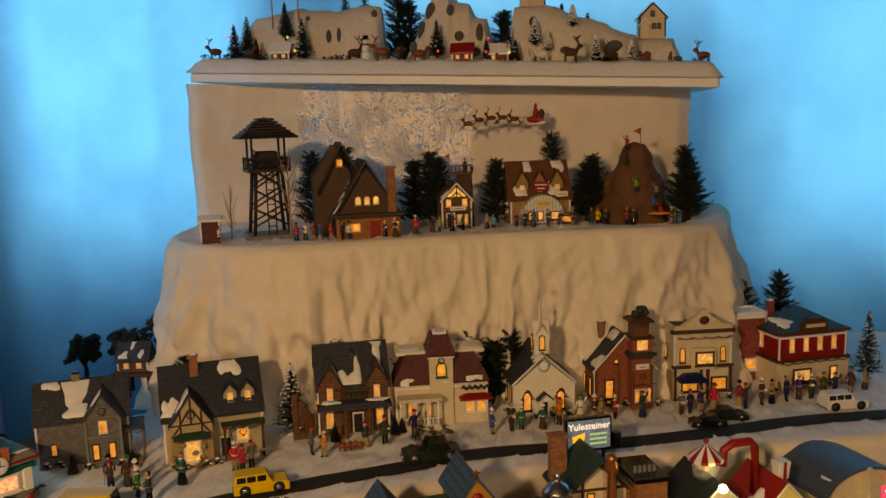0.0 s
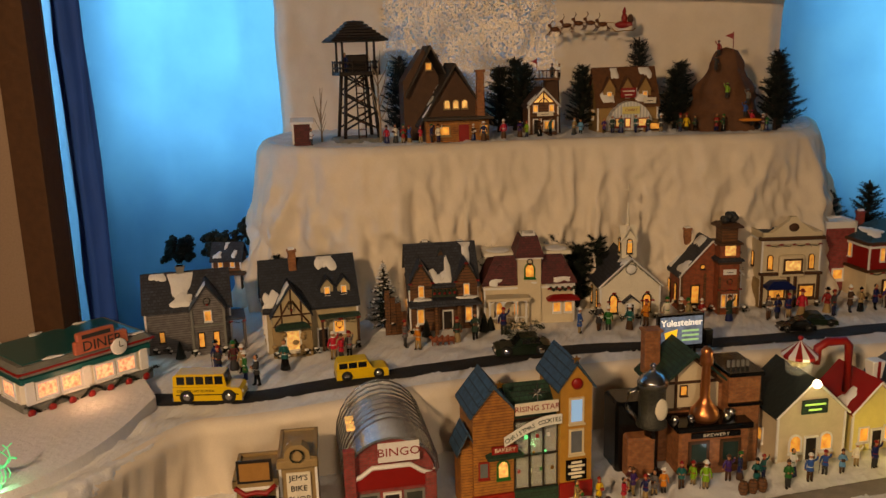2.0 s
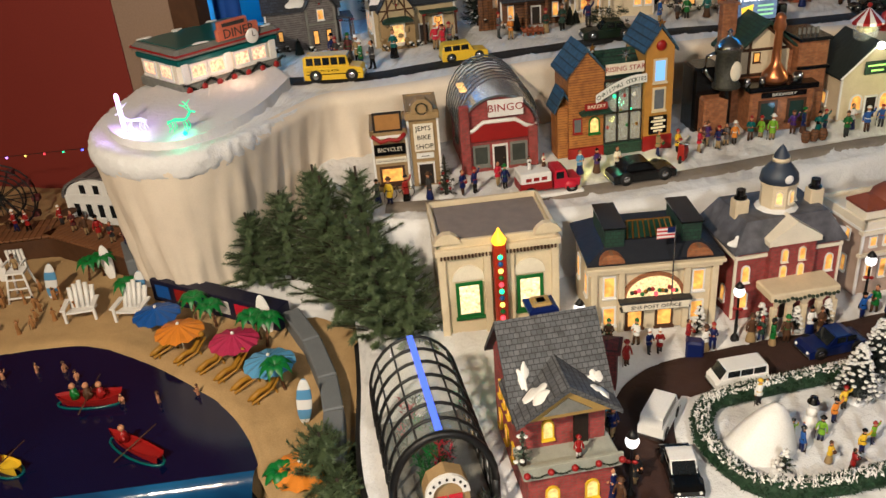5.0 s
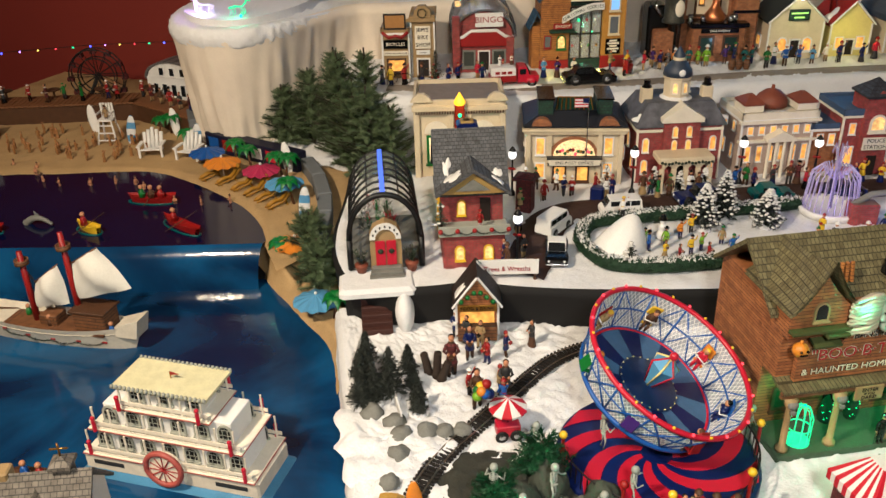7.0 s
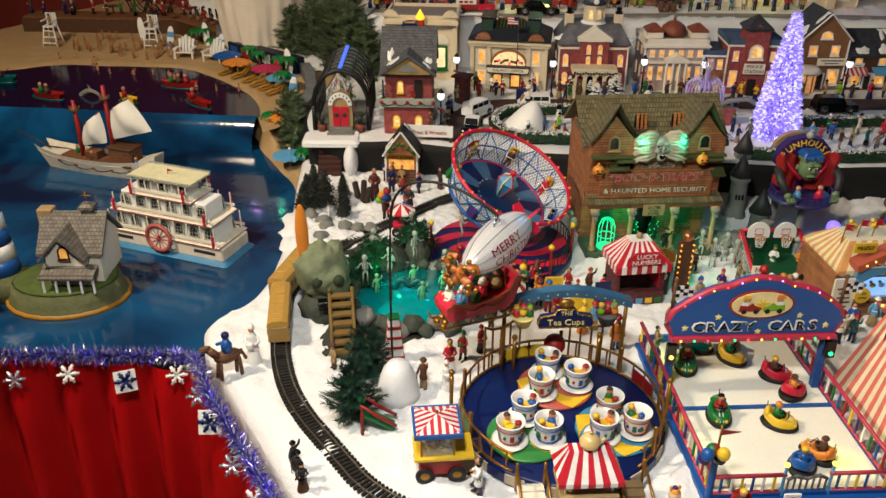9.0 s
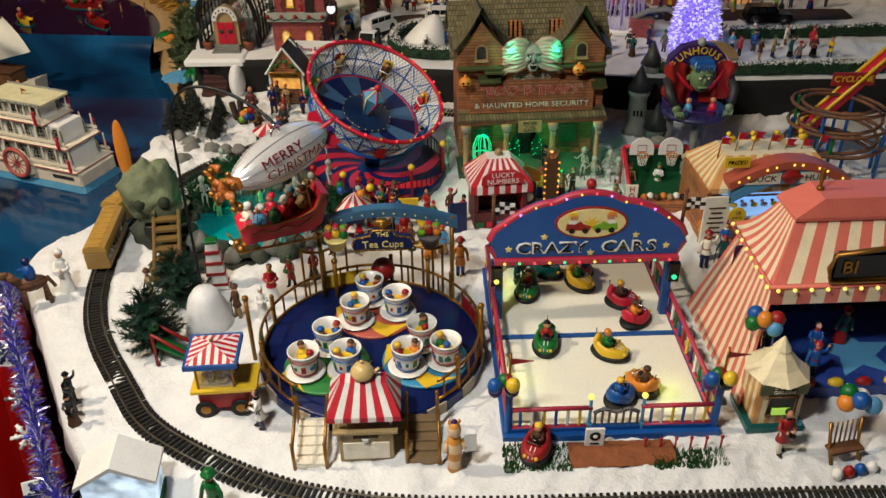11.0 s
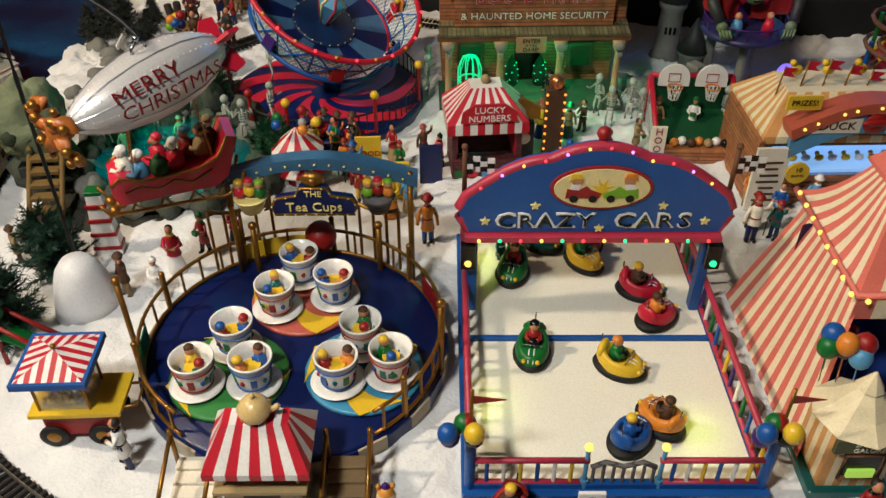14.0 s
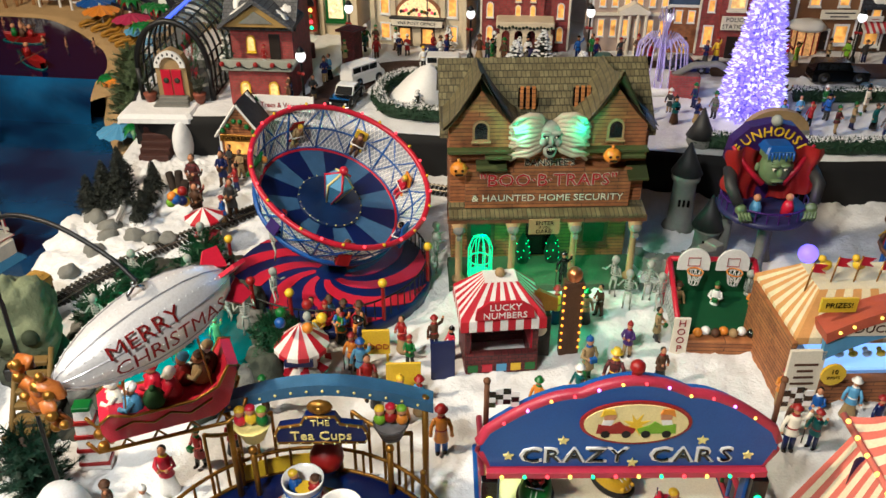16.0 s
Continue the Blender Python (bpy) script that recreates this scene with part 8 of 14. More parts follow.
for k in range(5):
	x = -.048 + .024 * k
	part("porch_pier", Geo().box(x, -.056, 0, .009, .009, .05, bev=.001), CREAM, hl)
for k in range(4):
	x = -.036 + .024 * k
	part("porch_arch", Geo().prism([(x - .012, .05), (x - .012, .062), (x + .012, .062), (x + .012, .05)] + [(x + .0085 * cos(pi * j / 8), .046 + .012 * sin(pi * j / 8)) for j in range(9)], -.0585, -.0535), CREAM, hl)
part("door", Geo().box(0, -.0135, 0, .024, .003, .042), DARKWOOD, hl)
g = Geo().lathe(0, .05, .15, [(.036, 0), (.034, .012), (.028, .016), (.026, .018)], 12, False)
part("turret_base", g, WHITE, hl)
part("turret", Geo().lathe(0, .05, .166, [(.026, 0), (.026, .036), (.029, .038), (.029, .042)], 8, False), CREAM, hl, "eight-sided cream clock turret")
part("turret_dome", Geo().lathe(0, .05, .208, [(.029, 0), (.027, .012), (.018, .024), (.012, .03), (.011, .04), (.004, .052), (.001, .056)], 16), mat("blue_grey_dome", (.07, .09, .13), .5), hl)
part("lantern_ring", Geo().lathe(0, .05, .238, [(.013, 0), (.013, .006)], 12), CREAM, hl)
for k in range(4):
	a = -pi / 2 + k * pi / 4 - pi / 8
	x, y = .0245 * cos(a), .05 + .0245 * sin(a)
	win(hl, pose(x, y, .176, 0, 0, math.degrees(a) + 90), .011, .022, "arch", IVORY, LITW)
part("clock", Geo().ball(0, .022, .218, .007, .002, .007), WHITE, hl)
for x in (-.06, .062):
	part("chimney", Geo().box(x, .05, .135, .022, .02, .05), CREAM, hl)
	part("chimney_pot", Geo().cyl(x, .05, .185, .01, .003, 12).cyl(x, .05, .188, .007, .012, 12), BLACK, hl)
for k in range(5):
	slope_patch(hl, (-.09, -.004, .122), (1, 0, 0), (0, .6, .8), .018 + .036 * k, .015, .016, .014, 210 + k)
g = Geo()
for k in range(16):
	g.ball(-.05 + .0066 * k, -.062, .066 - .003 * abs(sin(k * .8)), .0028)
part("swag", g, GREENTREE, hl)

wh = building("bank_hall", "ivory and pink stone bank with red domes and a columned front", at(.467,1.145, TOWN, 27), .155,.11,.125, mat("pinkish_stone", (.52,.42,.36), .6), "flat", .008, IVORY, grid_wins(.155,.088,6,.013,.018, span=.92) + grid_wins(.155,.03,6,.013,.034, span=.92) + [("L", .02,.088,.012,.02), ("L", -.02,.088,.012,.02), ("L", .02,.03,.012,.03), ("L", -.02,.03,.012,.03)], seed=204, snow=3, cat="bank")
part("portico", Geo().prism([(-.03, .078), (.03, .078), (.03, .084), (0, .1), (-.03, .084)], -.024, 0.0), IVORY, wh)
for k in range(4):
	part("column", Geo().cyl(-.024 + .016 * k, -.019, 0, .0035, .078, 10), IVORY, wh)
part("cornice", Geo().box(0, -.002, .112, .168, .012, .006).box(0, -.002, .072, .166, .01, .005), IVORY, wh)
for x in (-.055, .055):
	part("corner_block", Geo().box(x, .03, .133, .04, .05, .014), IVORY, wh)
	part("dome", Geo().hip(x, .03, .147, .038, .048, .018, .002, .2), mat("terracotta", (.28, .1, .06), .6), wh)
part("dome", Geo().lathe(0, .05, .133, [(.032, 0), (.032, .01), (.028, .02), (.016, .03), (.004, .034), (.003, .042)], 20), MATS["terracotta"], wh)

pl = building("police_station", "red brick police station with a gabled tower and blue-grey roof", at(.645,1.21, TOWN, 24), .13,.11,.13, REDBRICK, "flat", .008, mat("blue_snow_roof", (.1,.15,.24), .6), [("F", -.045,.085,.014,.024), ("F", .045,.085,.014,.024), ("F", -.045,.02,.02,.04), ("F", .045,.02,.02,.04)], seed=205, snow=2, cat="police station", tm=IVORY)
part("tower", Geo().prism([(-.028, 0), (.028, 0), (.028, .16), (0, .175), (-.028, .16)], -.01, .05), REDBRICK, pl)
part("tower_roof", Geo().hip(0, .02, .162, .056, .06, .034, .005), SLATE, pl)
win(pl, pose(0, -.0105, .092), .034, .036, "arch", IVORY, LITW)
part("door", Geo().box(0, -.012, 0, .02, .003, .042), DARKWOOD, pl)
sign_board(pl, "POLICE|STATION", 0, -.016, .056, .052, .026, IVORY, DARKG, .0115)
pw = building("police_wing", "low brick wing with a blue-grey flat roof", at(.558,1.185, TOWN, 24), .06,.09,.1, ORANGEBRICK, "flat", .006, MATS["blue_snow_roof"], grid_wins(.06,.06,2,.014,.024), seed=206, snow=1, cat="police station")

sa = building("toy_shop", "cream and brown gabled shop with slate roof", at(.795,1.33, TOWN, 28), .12,.11,.13, mat("warm_brown_boards", (.3,.17,.09), .6), "gf", .06, SLATE, [("F", -.028,.088,.022,.026), ("F", .028,.088,.022,.026), ("F", 0.0,.13,.03,.02, "arch"), ("F", .034,.014,.03,.04)], door=(0.0,.018,.038), seed=207, snow=3, cat="shop")
g = Geo().lathe(-.036, -.006, 0, [(.026, 0), (.026, .046), (.028, .048)], 10, False)
part("bay_window", g, glow("toy_bay", (.9, .45, .15), .5, 260), sa, "rounded bay window full of toys")
part("bay_roof", Geo().lathe(-.036, -.006, .048, [(.034, 0), (.036, .006), (.024, .016), (.004, .018)], 14), WHITE, sa)
for k in range(6):
	a = pi + pi * k / 5
	part("bay_post", Geo().cyl(-.036 + .0265 * cos(a), -.006 + .0265 * sin(a), 0, .0016, .047, 5), REDP, sa)
sign_board(sa, "", .02, -.01, .066, .072, .018, IVORY, DARKG, .006, bars=2)
sb = building("candy_store", "brown shop with red and blue awnings and a snowy roof", at(.905,1.385, TOWN, 28), .11,.1,.09, BROWN, "gs", .05, SLATE, [("F", -.03,.012,.032,.032), ("F", .03,.012,.032,.032), ("F", -.03,.066,.018,.02), ("F", .03,.066,.018,.02)], door=(0,.016,.038), seed=208, snow=4, cat="shop")
AWN = striped("red_white_awning", (.55, .03, .04), (.75, .72, .68), 0, .006)
for x, m_ in ((-.032, AWN), (.032, SKYB)):
	part("awning", Geo().prism([(0.0, .06), (-.026, .046), (-.026, .044), (0.0, .056)], x - .024, x + .024, "x"), m_, sb)
sign_board(sb, "", -.032, -.006, .062, .03, .01, WHITE, REDP, .005, bars=1)
sc2 = building("corner_shop", "cream half-timbered shop at the end of the town row", at(1.03,1.45, TOWN, 28), .13,.11,.11, CREAM, "gf", .06, SLATE, grid_wins(.13,.07,3,.018,.024) + grid_wins(.13,.014,3,.03,.034), seed=209, snow=3, cat="shop")
sc3 = building("corner_shop", "red brick shop beyond the town row", at(1.17, 1.53, TOWN, 28), .13, .11, .14, REDBRICK, "flat", .01, SLATE, grid_wins(.13, .09, 3, .018, .03) + grid_wins(.13, .014, 3, .03, .034), seed=210, snow=3, cat="shop")

# red house
rh = thing("red_house", "red brick house with grey shingle roofs, snow and a garlanded porch", "house", at(.004, .602, TOWN - .002, 25), "village houses")
part("wall", Geo().prism([(0, 0), (.13, 0), (.13, .132), (.065, .205), (0, .132)], -.052, .052, "x"), REDBRICK, rh)
part("roof", Geo().gable(0, .065, .132, .104, .13, .073, .01, .006, "x"), brick("sparkle_shingle", (.12, .125, .135), (.075, .08, .09), (.03, .03, .035), .007, .005), rh)
part("front_block", Geo().box(0, -.018, 0, .104, .04, .064), REDBRICK, rh)
part("porch_deck", Geo().box(0, -.018, .064, .118, .056, .006, bev=.002).box(0, -.044, .068, .118, .004, .014), mat("pale_grey_green", (.42, .43, .38), .6), rh)
part("front_gable", Geo().prism([(-.056, .13), (.056, .13), (0.0, .166)], -.024, .05), mat("ochre_trim", (.42, .3, .12)), rh)
part("front_roof", Geo().gable(0, .012, .131, .112, .076, .038, .006, .006), MATS["sparkle_shingle"], rh)
part("gable_panel", Geo().prism([(-.028, .136), (.028, .136), (0.0, .156)], -.026, -.024), GREY, rh)
for x in (-.024, .024):
	win(rh, pose(x, -.0385, .016), .017, .028, "arch", YELLOW, LITW)
win(rh, pose(-.018, -.001, .082), .015, .028, "arch", YELLOW, LITW)
part("door", Geo().box(.022, -.002, .07, .018, .003, .042), DARKWOOD, rh)
figurine(.026, .58, TOWN + .07, 20, REDP, WHITE, REDP, 0, .65, "small red-coated figure on the red house porch")
fir(-.035, .558, TOWN + .068, .048, .014, 90, mat("frosted_green", (.12, .17, .13)), .2, "tiny frosted fir on the red house porch", twigs=40, nlen=.005, base=False)
g = Geo()
r = random.Random(6)
for k in range(40):
	t = k / 39
	p = Vector((-.058 + .116 * t, -.047, .074 - .006 * abs(sin(t * 12.5))))
	needles(g, p, p + Vector((.003, 0, 0)), 9, .004, r)
part("garland", g, GREENTREE, rh)
for k in range(5):
	part("bow", Geo().ball(-.056 + .028 * k, -.05, .076, .0042), REDP, rh)
part("chimney", Geo().box(0.0, .085, .17, .024, .022, .05), mat("ochre_trim", (.42, .3, .12)), rh)
part("chimney_cap", Geo().hip(0, .085, .21, .03, .028, .01, .003, .3), NAVY, rh)
part("vent", Geo().box(0.0, .03, .14, .016, .03, .03), GREY, rh)
slope_patch(rh, (-.056, -.022, .138), (0, 1, 0), (.83, 0, .56), .014, .03, .012, .02, 301, (-.002, .06))
slope_patch(rh, (.056, -.022, .138), (0, 1, 0), (-.83, 0, .56), .012, .016, .008, .012, 302, (-.002, .06))
slope_patch(rh, (-.052, 0.0, .139), (1, 0, 0), (0, .665, .747), .012, .03, .008, .012, 303)
slope_patch(rh, (-.052, 0.0, .139), (1, 0, 0), (0, .665, .747), .094, .016, .008, .01, 304)
for k in range(3):
	win(rh, pose(-.0525, .03 + .034 * k, .03, 0, 0, -90), .014, .024, "sq", YELLOW, LIT)
	win(rh, pose(-.0525, .045 + .022 * k, .085, 0, 0, -90), .012, .022, "sq", YELLOW, LIT)

# conservatory: a glass vault with a brick and iron front, on a snowy terrace with steps
cv = thing("conservatory", "arched black-ribbed glasshouse with a red door and potted plants", "glasshouse", at(-.118, .515, TOWN + .002, 27), "village houses")
R, DV = .06, .2
for k in range(8):
	y = DV * k / 7
	g = Geo().tube([(-R * cos(pi * j / 14), y, .056 + .078 * sin(pi * j / 14)) for j in range(15)], .0022 if k else .005, 6)
	g.tube([(-R, y, 0), (-R, y, .056)], .0022 if k else .005, 6).tube([(R, y, 0), (R, y, .056)], .0022 if k else .005, 6)
	part("rib", g, IRON, cv)
for j in range(1, 14, 2):
	a = pi * j / 14
	part("purlin", Geo().tube([(-R * cos(a), 0, .056 + .078 * sin(a)), (-R * cos(a), DV, .056 + .078 * sin(a))], .0014, 5), IRON, cv)
for z in (.002, .028, .056):
	for sx in (-1, 1):
		part("purlin", Geo().tube([(sx * R, 0, z), (sx * R, DV, z)], .0014, 5), IRON, cv)


def vault(u, v):
	if u < .25:
		return (-R * .99, DV * v, .056 * u / .25)
	if u > .75:
		return (R * .99, DV * v, .056 * (1 - u) / .25)
	a = pi * (u - .25) / .5
	return (-R * .99 * cos(a), DV * v, .056 + .077 * sin(a))


part("glazing", Geo().grid(vault, 24, 7), glassy("clear_glazing", (.55, .62, .6), .06, .22), cv, "clear curved glazing")
part("ridge_light", Geo().box(0, DV / 2, .134, .008, DV, .003), glow("blue_strip", (.1, .18, 1.0), .9), cv, "blue glowing ridge strip")
part("floor_slab", Geo().box(0, DV / 2, -.002, .118, DV, .004), GREY, cv)
part("entrance", Geo().prism([(-.026, 0), (.026, 0), (.026, .066), (.02, .082), (0.0, .092), (-.02, .082), (-.026, .066)], -.014, .004), TAN, cv)
g = Geo().prism([(.026 * cos(pi * j / 12), .062 + .028 * sin(pi * j / 12)) for j in range(13)] + [(.017 * cos(pi * j / 12), .062 + .018 * sin(pi * j / 12)) for j in range(12, -1, -1)], -.019, -.014)
sg = part("arch_sign", g, WHITE, cv, "white arched sign")
for j in range(7):
	a = pi * (j + 1) / 8
	part("bar", Geo().ball(-.0215 * cos(a), -.0195, .062 + .023 * sin(a), .0016, .0008, .0024), DARKG, sg)
part("door", Geo().box(-.009, -.016, .014, .016, .003, .044).box(.009, -.016, .014, .016, .003, .044), PINK, cv, "red double door with wreaths")
for x in (-.009, .009):
	part("wreath", Geo().ball(x, -.0185, .04, .0048, .002, .0048), GREENTREE, cv)
for k in range(3):
	part("step", Geo().box(0, -.02 - .008 * k, 0, .05 + .004 * k, .012, .013 - .004 * k), GREY, cv)
r = random.Random(17)
for n in range(9):
	x, y = r.uniform(-.04, .04), r.uniform(.03, .18)
	g = Geo()
	for k in range(8):
		p = Vector((x + r.uniform(-.012, .012), y + r.uniform(-.012, .012), r.uniform(.01, .06)))
		needles(g, p, p + Vector((0, 0, .02)), 16, .014, r)
	part("plant", g, [GREENTREE, PALM, PINK, GREEN][n % 4], cv)
for sx in (-1, 1):
	g = Geo().lathe(sx * .042, -.014, 0, [(.007, 0), (.011, .014), (.0115, .017)], 12)
	pt = part("pot", g, mat("terracotta", (.28, .1, .06)), cv, "terracotta pot")
	g = Geo()
	for k in range(26):
		a = r.uniform(0, 6.28)
		needles(g, (sx * .042, -.014, .014), (sx * .042 + .012 * cos(a), -.014 + .012 * sin(a), .045), 5, .014, r, .4)
	part("shrub", g, GREENTREE, pt)
bulb("glasshouse_green", (-.03, .62, TOWN + .08), .03, (.05, 1.0, .35))
# snowy terrace before it and brick steps going down to the fair
tr = thing("terrace_steps", "brown brick steps under a snowy terrace with rounded snow walls", "steps", at(-.105, .45, FAIR, 27))
part("snow_ledge", Geo().box(0, .02, .058, .125, .07, .014, bev=.006), SNOW, tr)
# Solid black block that stands for the shade under the snowy ledge.
part("recess_shade", Geo().box(0, .045, 0, .11, .03, .058), TABLE_GAP_BLACK, tr)
for k in range(6):
	part("step", Geo().box(-.004, .02 - .01 * k, 0, .05, .012, .052 - .0085 * k, bev=.001), mat("brown_brick", (.1, .04, .03), .7, .3, 200, .5), tr)
for sx in (1,):
	g = Geo().ball(sx * .042, -.012, .026, .016, .03, .036, 14, 9)
	part("snow_wall", g, SNOW, tr)
bulb("terrace_lamp", (-.02, .68, TOWN + .1), .03, (.1, 1.0, .5))
solid("green_lantern", Geo().lathe(-.085, .765, TOWN + .075, [(.012, 0), (.016, .01), (.016, .022), (.006, .034)], 10), LEDG, "glowing green lantern behind the red house", "lamp")
solid("lantern_post", Geo().cyl(-.085, .765, TOWN, .006, .076, 8), IRON, "dark post carrying the green lantern", "post")
solid("cart", Geo().box(-.075, .8, TOWN, .05, .03, .03), BURG, "dark red market cart behind the red house", "cart")

# streets of the town
band("road_town", "dark brown brick street through the snowy town", [(.1, .56), (.1, .66), (.085, .75), (.11, .83), (.18, .87), (.28, .925), (.36, .97), (.46, 1.03), (.6, 1.1), (.8, 1.2), (1.0, 1.3)], .085, TOWN + .003, BRICKROAD, wob=.04)
hd = [(.165, .738), (.17, .775), (.2, .8), (.285, .845), (.36, .885), (.45, .935), (.52, .98)]
hd2 = [(.165, .738), (.17, .7), (.195, .66), (.23, .63), (.27, .632), (.33, .655), (.385, .685), (.42, .705)]


def hedge(name, pts, w=.026, h=.026, snow=True):
	pts = smoothed(pts)
	n = int(sum((Vector(a) - Vector(b)).length for a, b in zip(pts, pts[1:])) / .0016)
	r = random.Random(len(pts) + n)
	g = Geo()
	core = []
	for k in range(n):
		p = along(pts, k / n)
		for j in range(12):
			a = r.uniform(-.3, pi + .3)
			q = Vector((p.x, p.y, TOWN + h * .45))
			t = (along(pts, min(1, k / n + .01)) - along(pts, max(0, k / n - .01))).normalized()
			sd = Vector((-t.y, t.x, 0))
			o = sd * cos(a) * w * .5 + Vector((0, 0, sin(a) * h * .55))
			b = q + o
			e = Vector((r.gauss(0, 1), r.gauss(0, 1), r.gauss(0, 1))).normalized() * .0035
			f = o.cross(e).normalized() * .0022
			g.slot = 1 if snow and sin(a) > .75 and r.random() < .7 else 0
			g.put([b - e, b + f, b + e + o * .12], [(0, 1, 2)])
	g.slot = 0
	g.tube([(p[0], p[1], TOWN + h * .45) for p in pts], w * .46, 8)
	return solid(name, g, [mat("hedge_green", (.03, .085, .04), .7, .4, 80, .3), WHITE], "low clipped green hedge dusted with snow round the park", "hedge", group="hedges")


hedge("hedge", hd)
hedge("hedge", hd2)
hedge("hedge", [(.8, 1.02), (.88, 1.06), (1.0, 1.13), (1.2, 1.25)])
hedge("hedge", [(.7, .75), (.8, .79), (.88, .82), (.96, .87), (1.1, .94)])
hedge("hedge", [(.42, .705), (.47, .72), (.56, .735)])
# sledding hill and playing figures in the park
g = Geo()


def mound(u, v):
	a, q = 2 * pi * u, 1 - v
	rr = q ** .6 * (1 + .2 * nz(cos(a), sin(a), 2, 1.3))
	return (.048 * rr * cos(a) + .02 * v, .034 * rr * sin(a) + .01 * v, .062 * v)


solid("sledding_hill", g.grid(mound, 30, 12), WHITE, "white sledding hill inside the hedge", "hill", at(.235, .715, TOWN, 15))
figurine(.232, .745, TOWN + .046, 30, WHITE, DARKG, YELLOW, 2, .8, "small white-coated child figure on the sledding hill")
crowd([(.275,.735), (.285,.715), (.31,.74), (.315,.7), (.34,.69), (.355,.725), (.37,.745), (.385,.71), (.33,.78), (.4,.78), (.42,.75), (.345,.81)], TOWN + .003,31,40,.75, "park figures", [LIME, YELLOW, GREEN, REDP, BLUE, TAN, ORANGE])
g = Geo()
g.slot = 0
g.ball(0, 0, .01, .01).ball(0, 0, .025, .0075).ball(0, 0, .036, .0055)
g.slot = 1
g.lathe(0, 0, .04, [(.008, 0), (.008, .001), (.005, .0015), (.005, .008)], 12)
solid("snowman", g, [WHITE, BLACK], "white snowman with a dark hat in the park", "snowman", at(.3, .765, TOWN + .002))
fir(.262, .675, TOWN, .035, .014, 91, GREENTREE, .3, twigs=40, nlen=.005)
for n, (x, y, h) in enumerate([(.362, .835, .09), (.392, .885, .1), (.468, .88, .075)]):
	fir(x, y, TOWN, h, .034, 92 + n, mat("dark_frost", (.05, .065, .06)), .85, "dark fir thickly flecked with snow by the park", twigs=130, nlen=.009)
for n, (x, y, h) in enumerate([(.16, .965, .05), (.25, .985, .05), (.3, .99, .045), (.345, 1.01, .05)]):
	fir(x, y, TOWN, h, .015, 97 + n, DARKTREE, .7, "small dark fir with white snow tiers", twigs=50, nlen=.005)


def street_lamp(x, y, h=.095):
	ob = thing("street_lamp", "black street lamp with a glowing white globe and red bow", "street lamp", at(x, y, TOWN), "street lamps")
	part("post", Geo().lathe(0, 0, 0, [(.007, 0), (.006, .006), (.0024, .012), (.0018, h * .8), (.0035, h * .82)], 10), IRON, ob)
	part("globe", Geo().ball(0, 0, h * .9, .0085, .0085, .0095), glow("lamp_globe", (1.0, .95, .88), 1.6), ob)
	part("cap", Geo().lathe(0, 0, h * .98, [(.0075, 0), (.005, .004), (.001, .009)], 10), IRON, ob)
	part("bow", Geo().ball(-.004, -.003, h * .6, .004, .002, .003).ball(.004, -.003, h * .6, .004, .002, .003), REDP, ob)


for x, y in ((.213, .955), (.407, 1.075), (.085, .6), (-.01, .875), (.545, 1.12), (.7, 1.2), (.86, 1.29)):
	street_lamp(x, y)
car("van", "white delivery van with a rounded snowy roof in the town street", at(.112, .735, TOWN + .005, 75), .075, .034, WHITE, WHITE, "van", cat="van")
car("van", "white delivery van driving along the park hedge", at(.212, .838, TOWN + .005, 205), .075, .034, WHITE, WHITE, "van", cat="van")
car("police_car", "black and white sedan beside the red house", at(.142, .642, TOWN + .005, 285), .085, .036, BLACK, WHITE, "sedan")
car("roadster", "blue vintage open car with dark wheels on the brick street", at(.345, .945, TOWN + .005, 208), .095, .038, NAVY, None, "sedan")
car("sedan", "teal car in the far end of the town street", at(.47, 1.01, TOWN + .005, 25), .08, .034, TEAL, None, "sedan")
car("sedan", "dark blue car near the fountain", at(.6, 1.07, TOWN + .005, 25), .08, .034, NAVY, None, "sedan")
car("pickup", "dark pickup truck behind the hedge", at(.85, 1.15, TOWN + .005, 28), .1, .036, BLACK, None, "wagon", cat="truck")
crowd([(.01,.9), (.03,.905), (.02,.88), (.07,.915), (.09,.895), (.105,.9), (.06,.86), (.145,.93), (.17,.915), (.18,.92), (.235,.95), (.25,.955), (.265,.945), (.285,.955), (.32,.985), (.335,.99), (.4,1.04), (.42,1.06), (.435,1.045), (.47,1.08), (.5,1.09), (.515,1.1), (.53,1.075), (.58,1.12), (.62,1.13), (.635,1.15), (.67,1.155), (.72,1.22), (.75,1.23), (.77,1.2), (.82,1.25), (.85,1.27), (.88,1.285), (.92,1.3), (.95,1.33), (.065,.59), (.075,.575), (.09,.62), (.05,.72), (.055,.7), (.03,.8)], TOWN + .004,37,25,.95)
crowd([(.55,.8), (.58,.83), (.6,.8), (.63,.86), (.65,.82), (.68,.84), (.56,.87), (.66,.9), (.7,.87), (.8,.9), (.82,.93), (.84,.91), (.86,.95), (.88,.9), (.9,.93), (.93,.95), (.95,.91), (.97,.97), (1.0,.98), (.85,.99), (.79,.96), (.91,1.02), (.96,1.03)], TOWN + .004,41,25,.9)
solid("mail_box", Geo().box(.155, .905, TOWN, .026, .02, .028, bev=.003), NAVY, "dark blue mail boxes outside the post office", "mail box")
solid("phone_box", Geo().box(.035, .815, TOWN, .03, .03, .065, bev=.002).hip(.035, .815, TOWN + .065, .032, .032, .01), BURG, "dark red telephone box in the snow", "phone box")

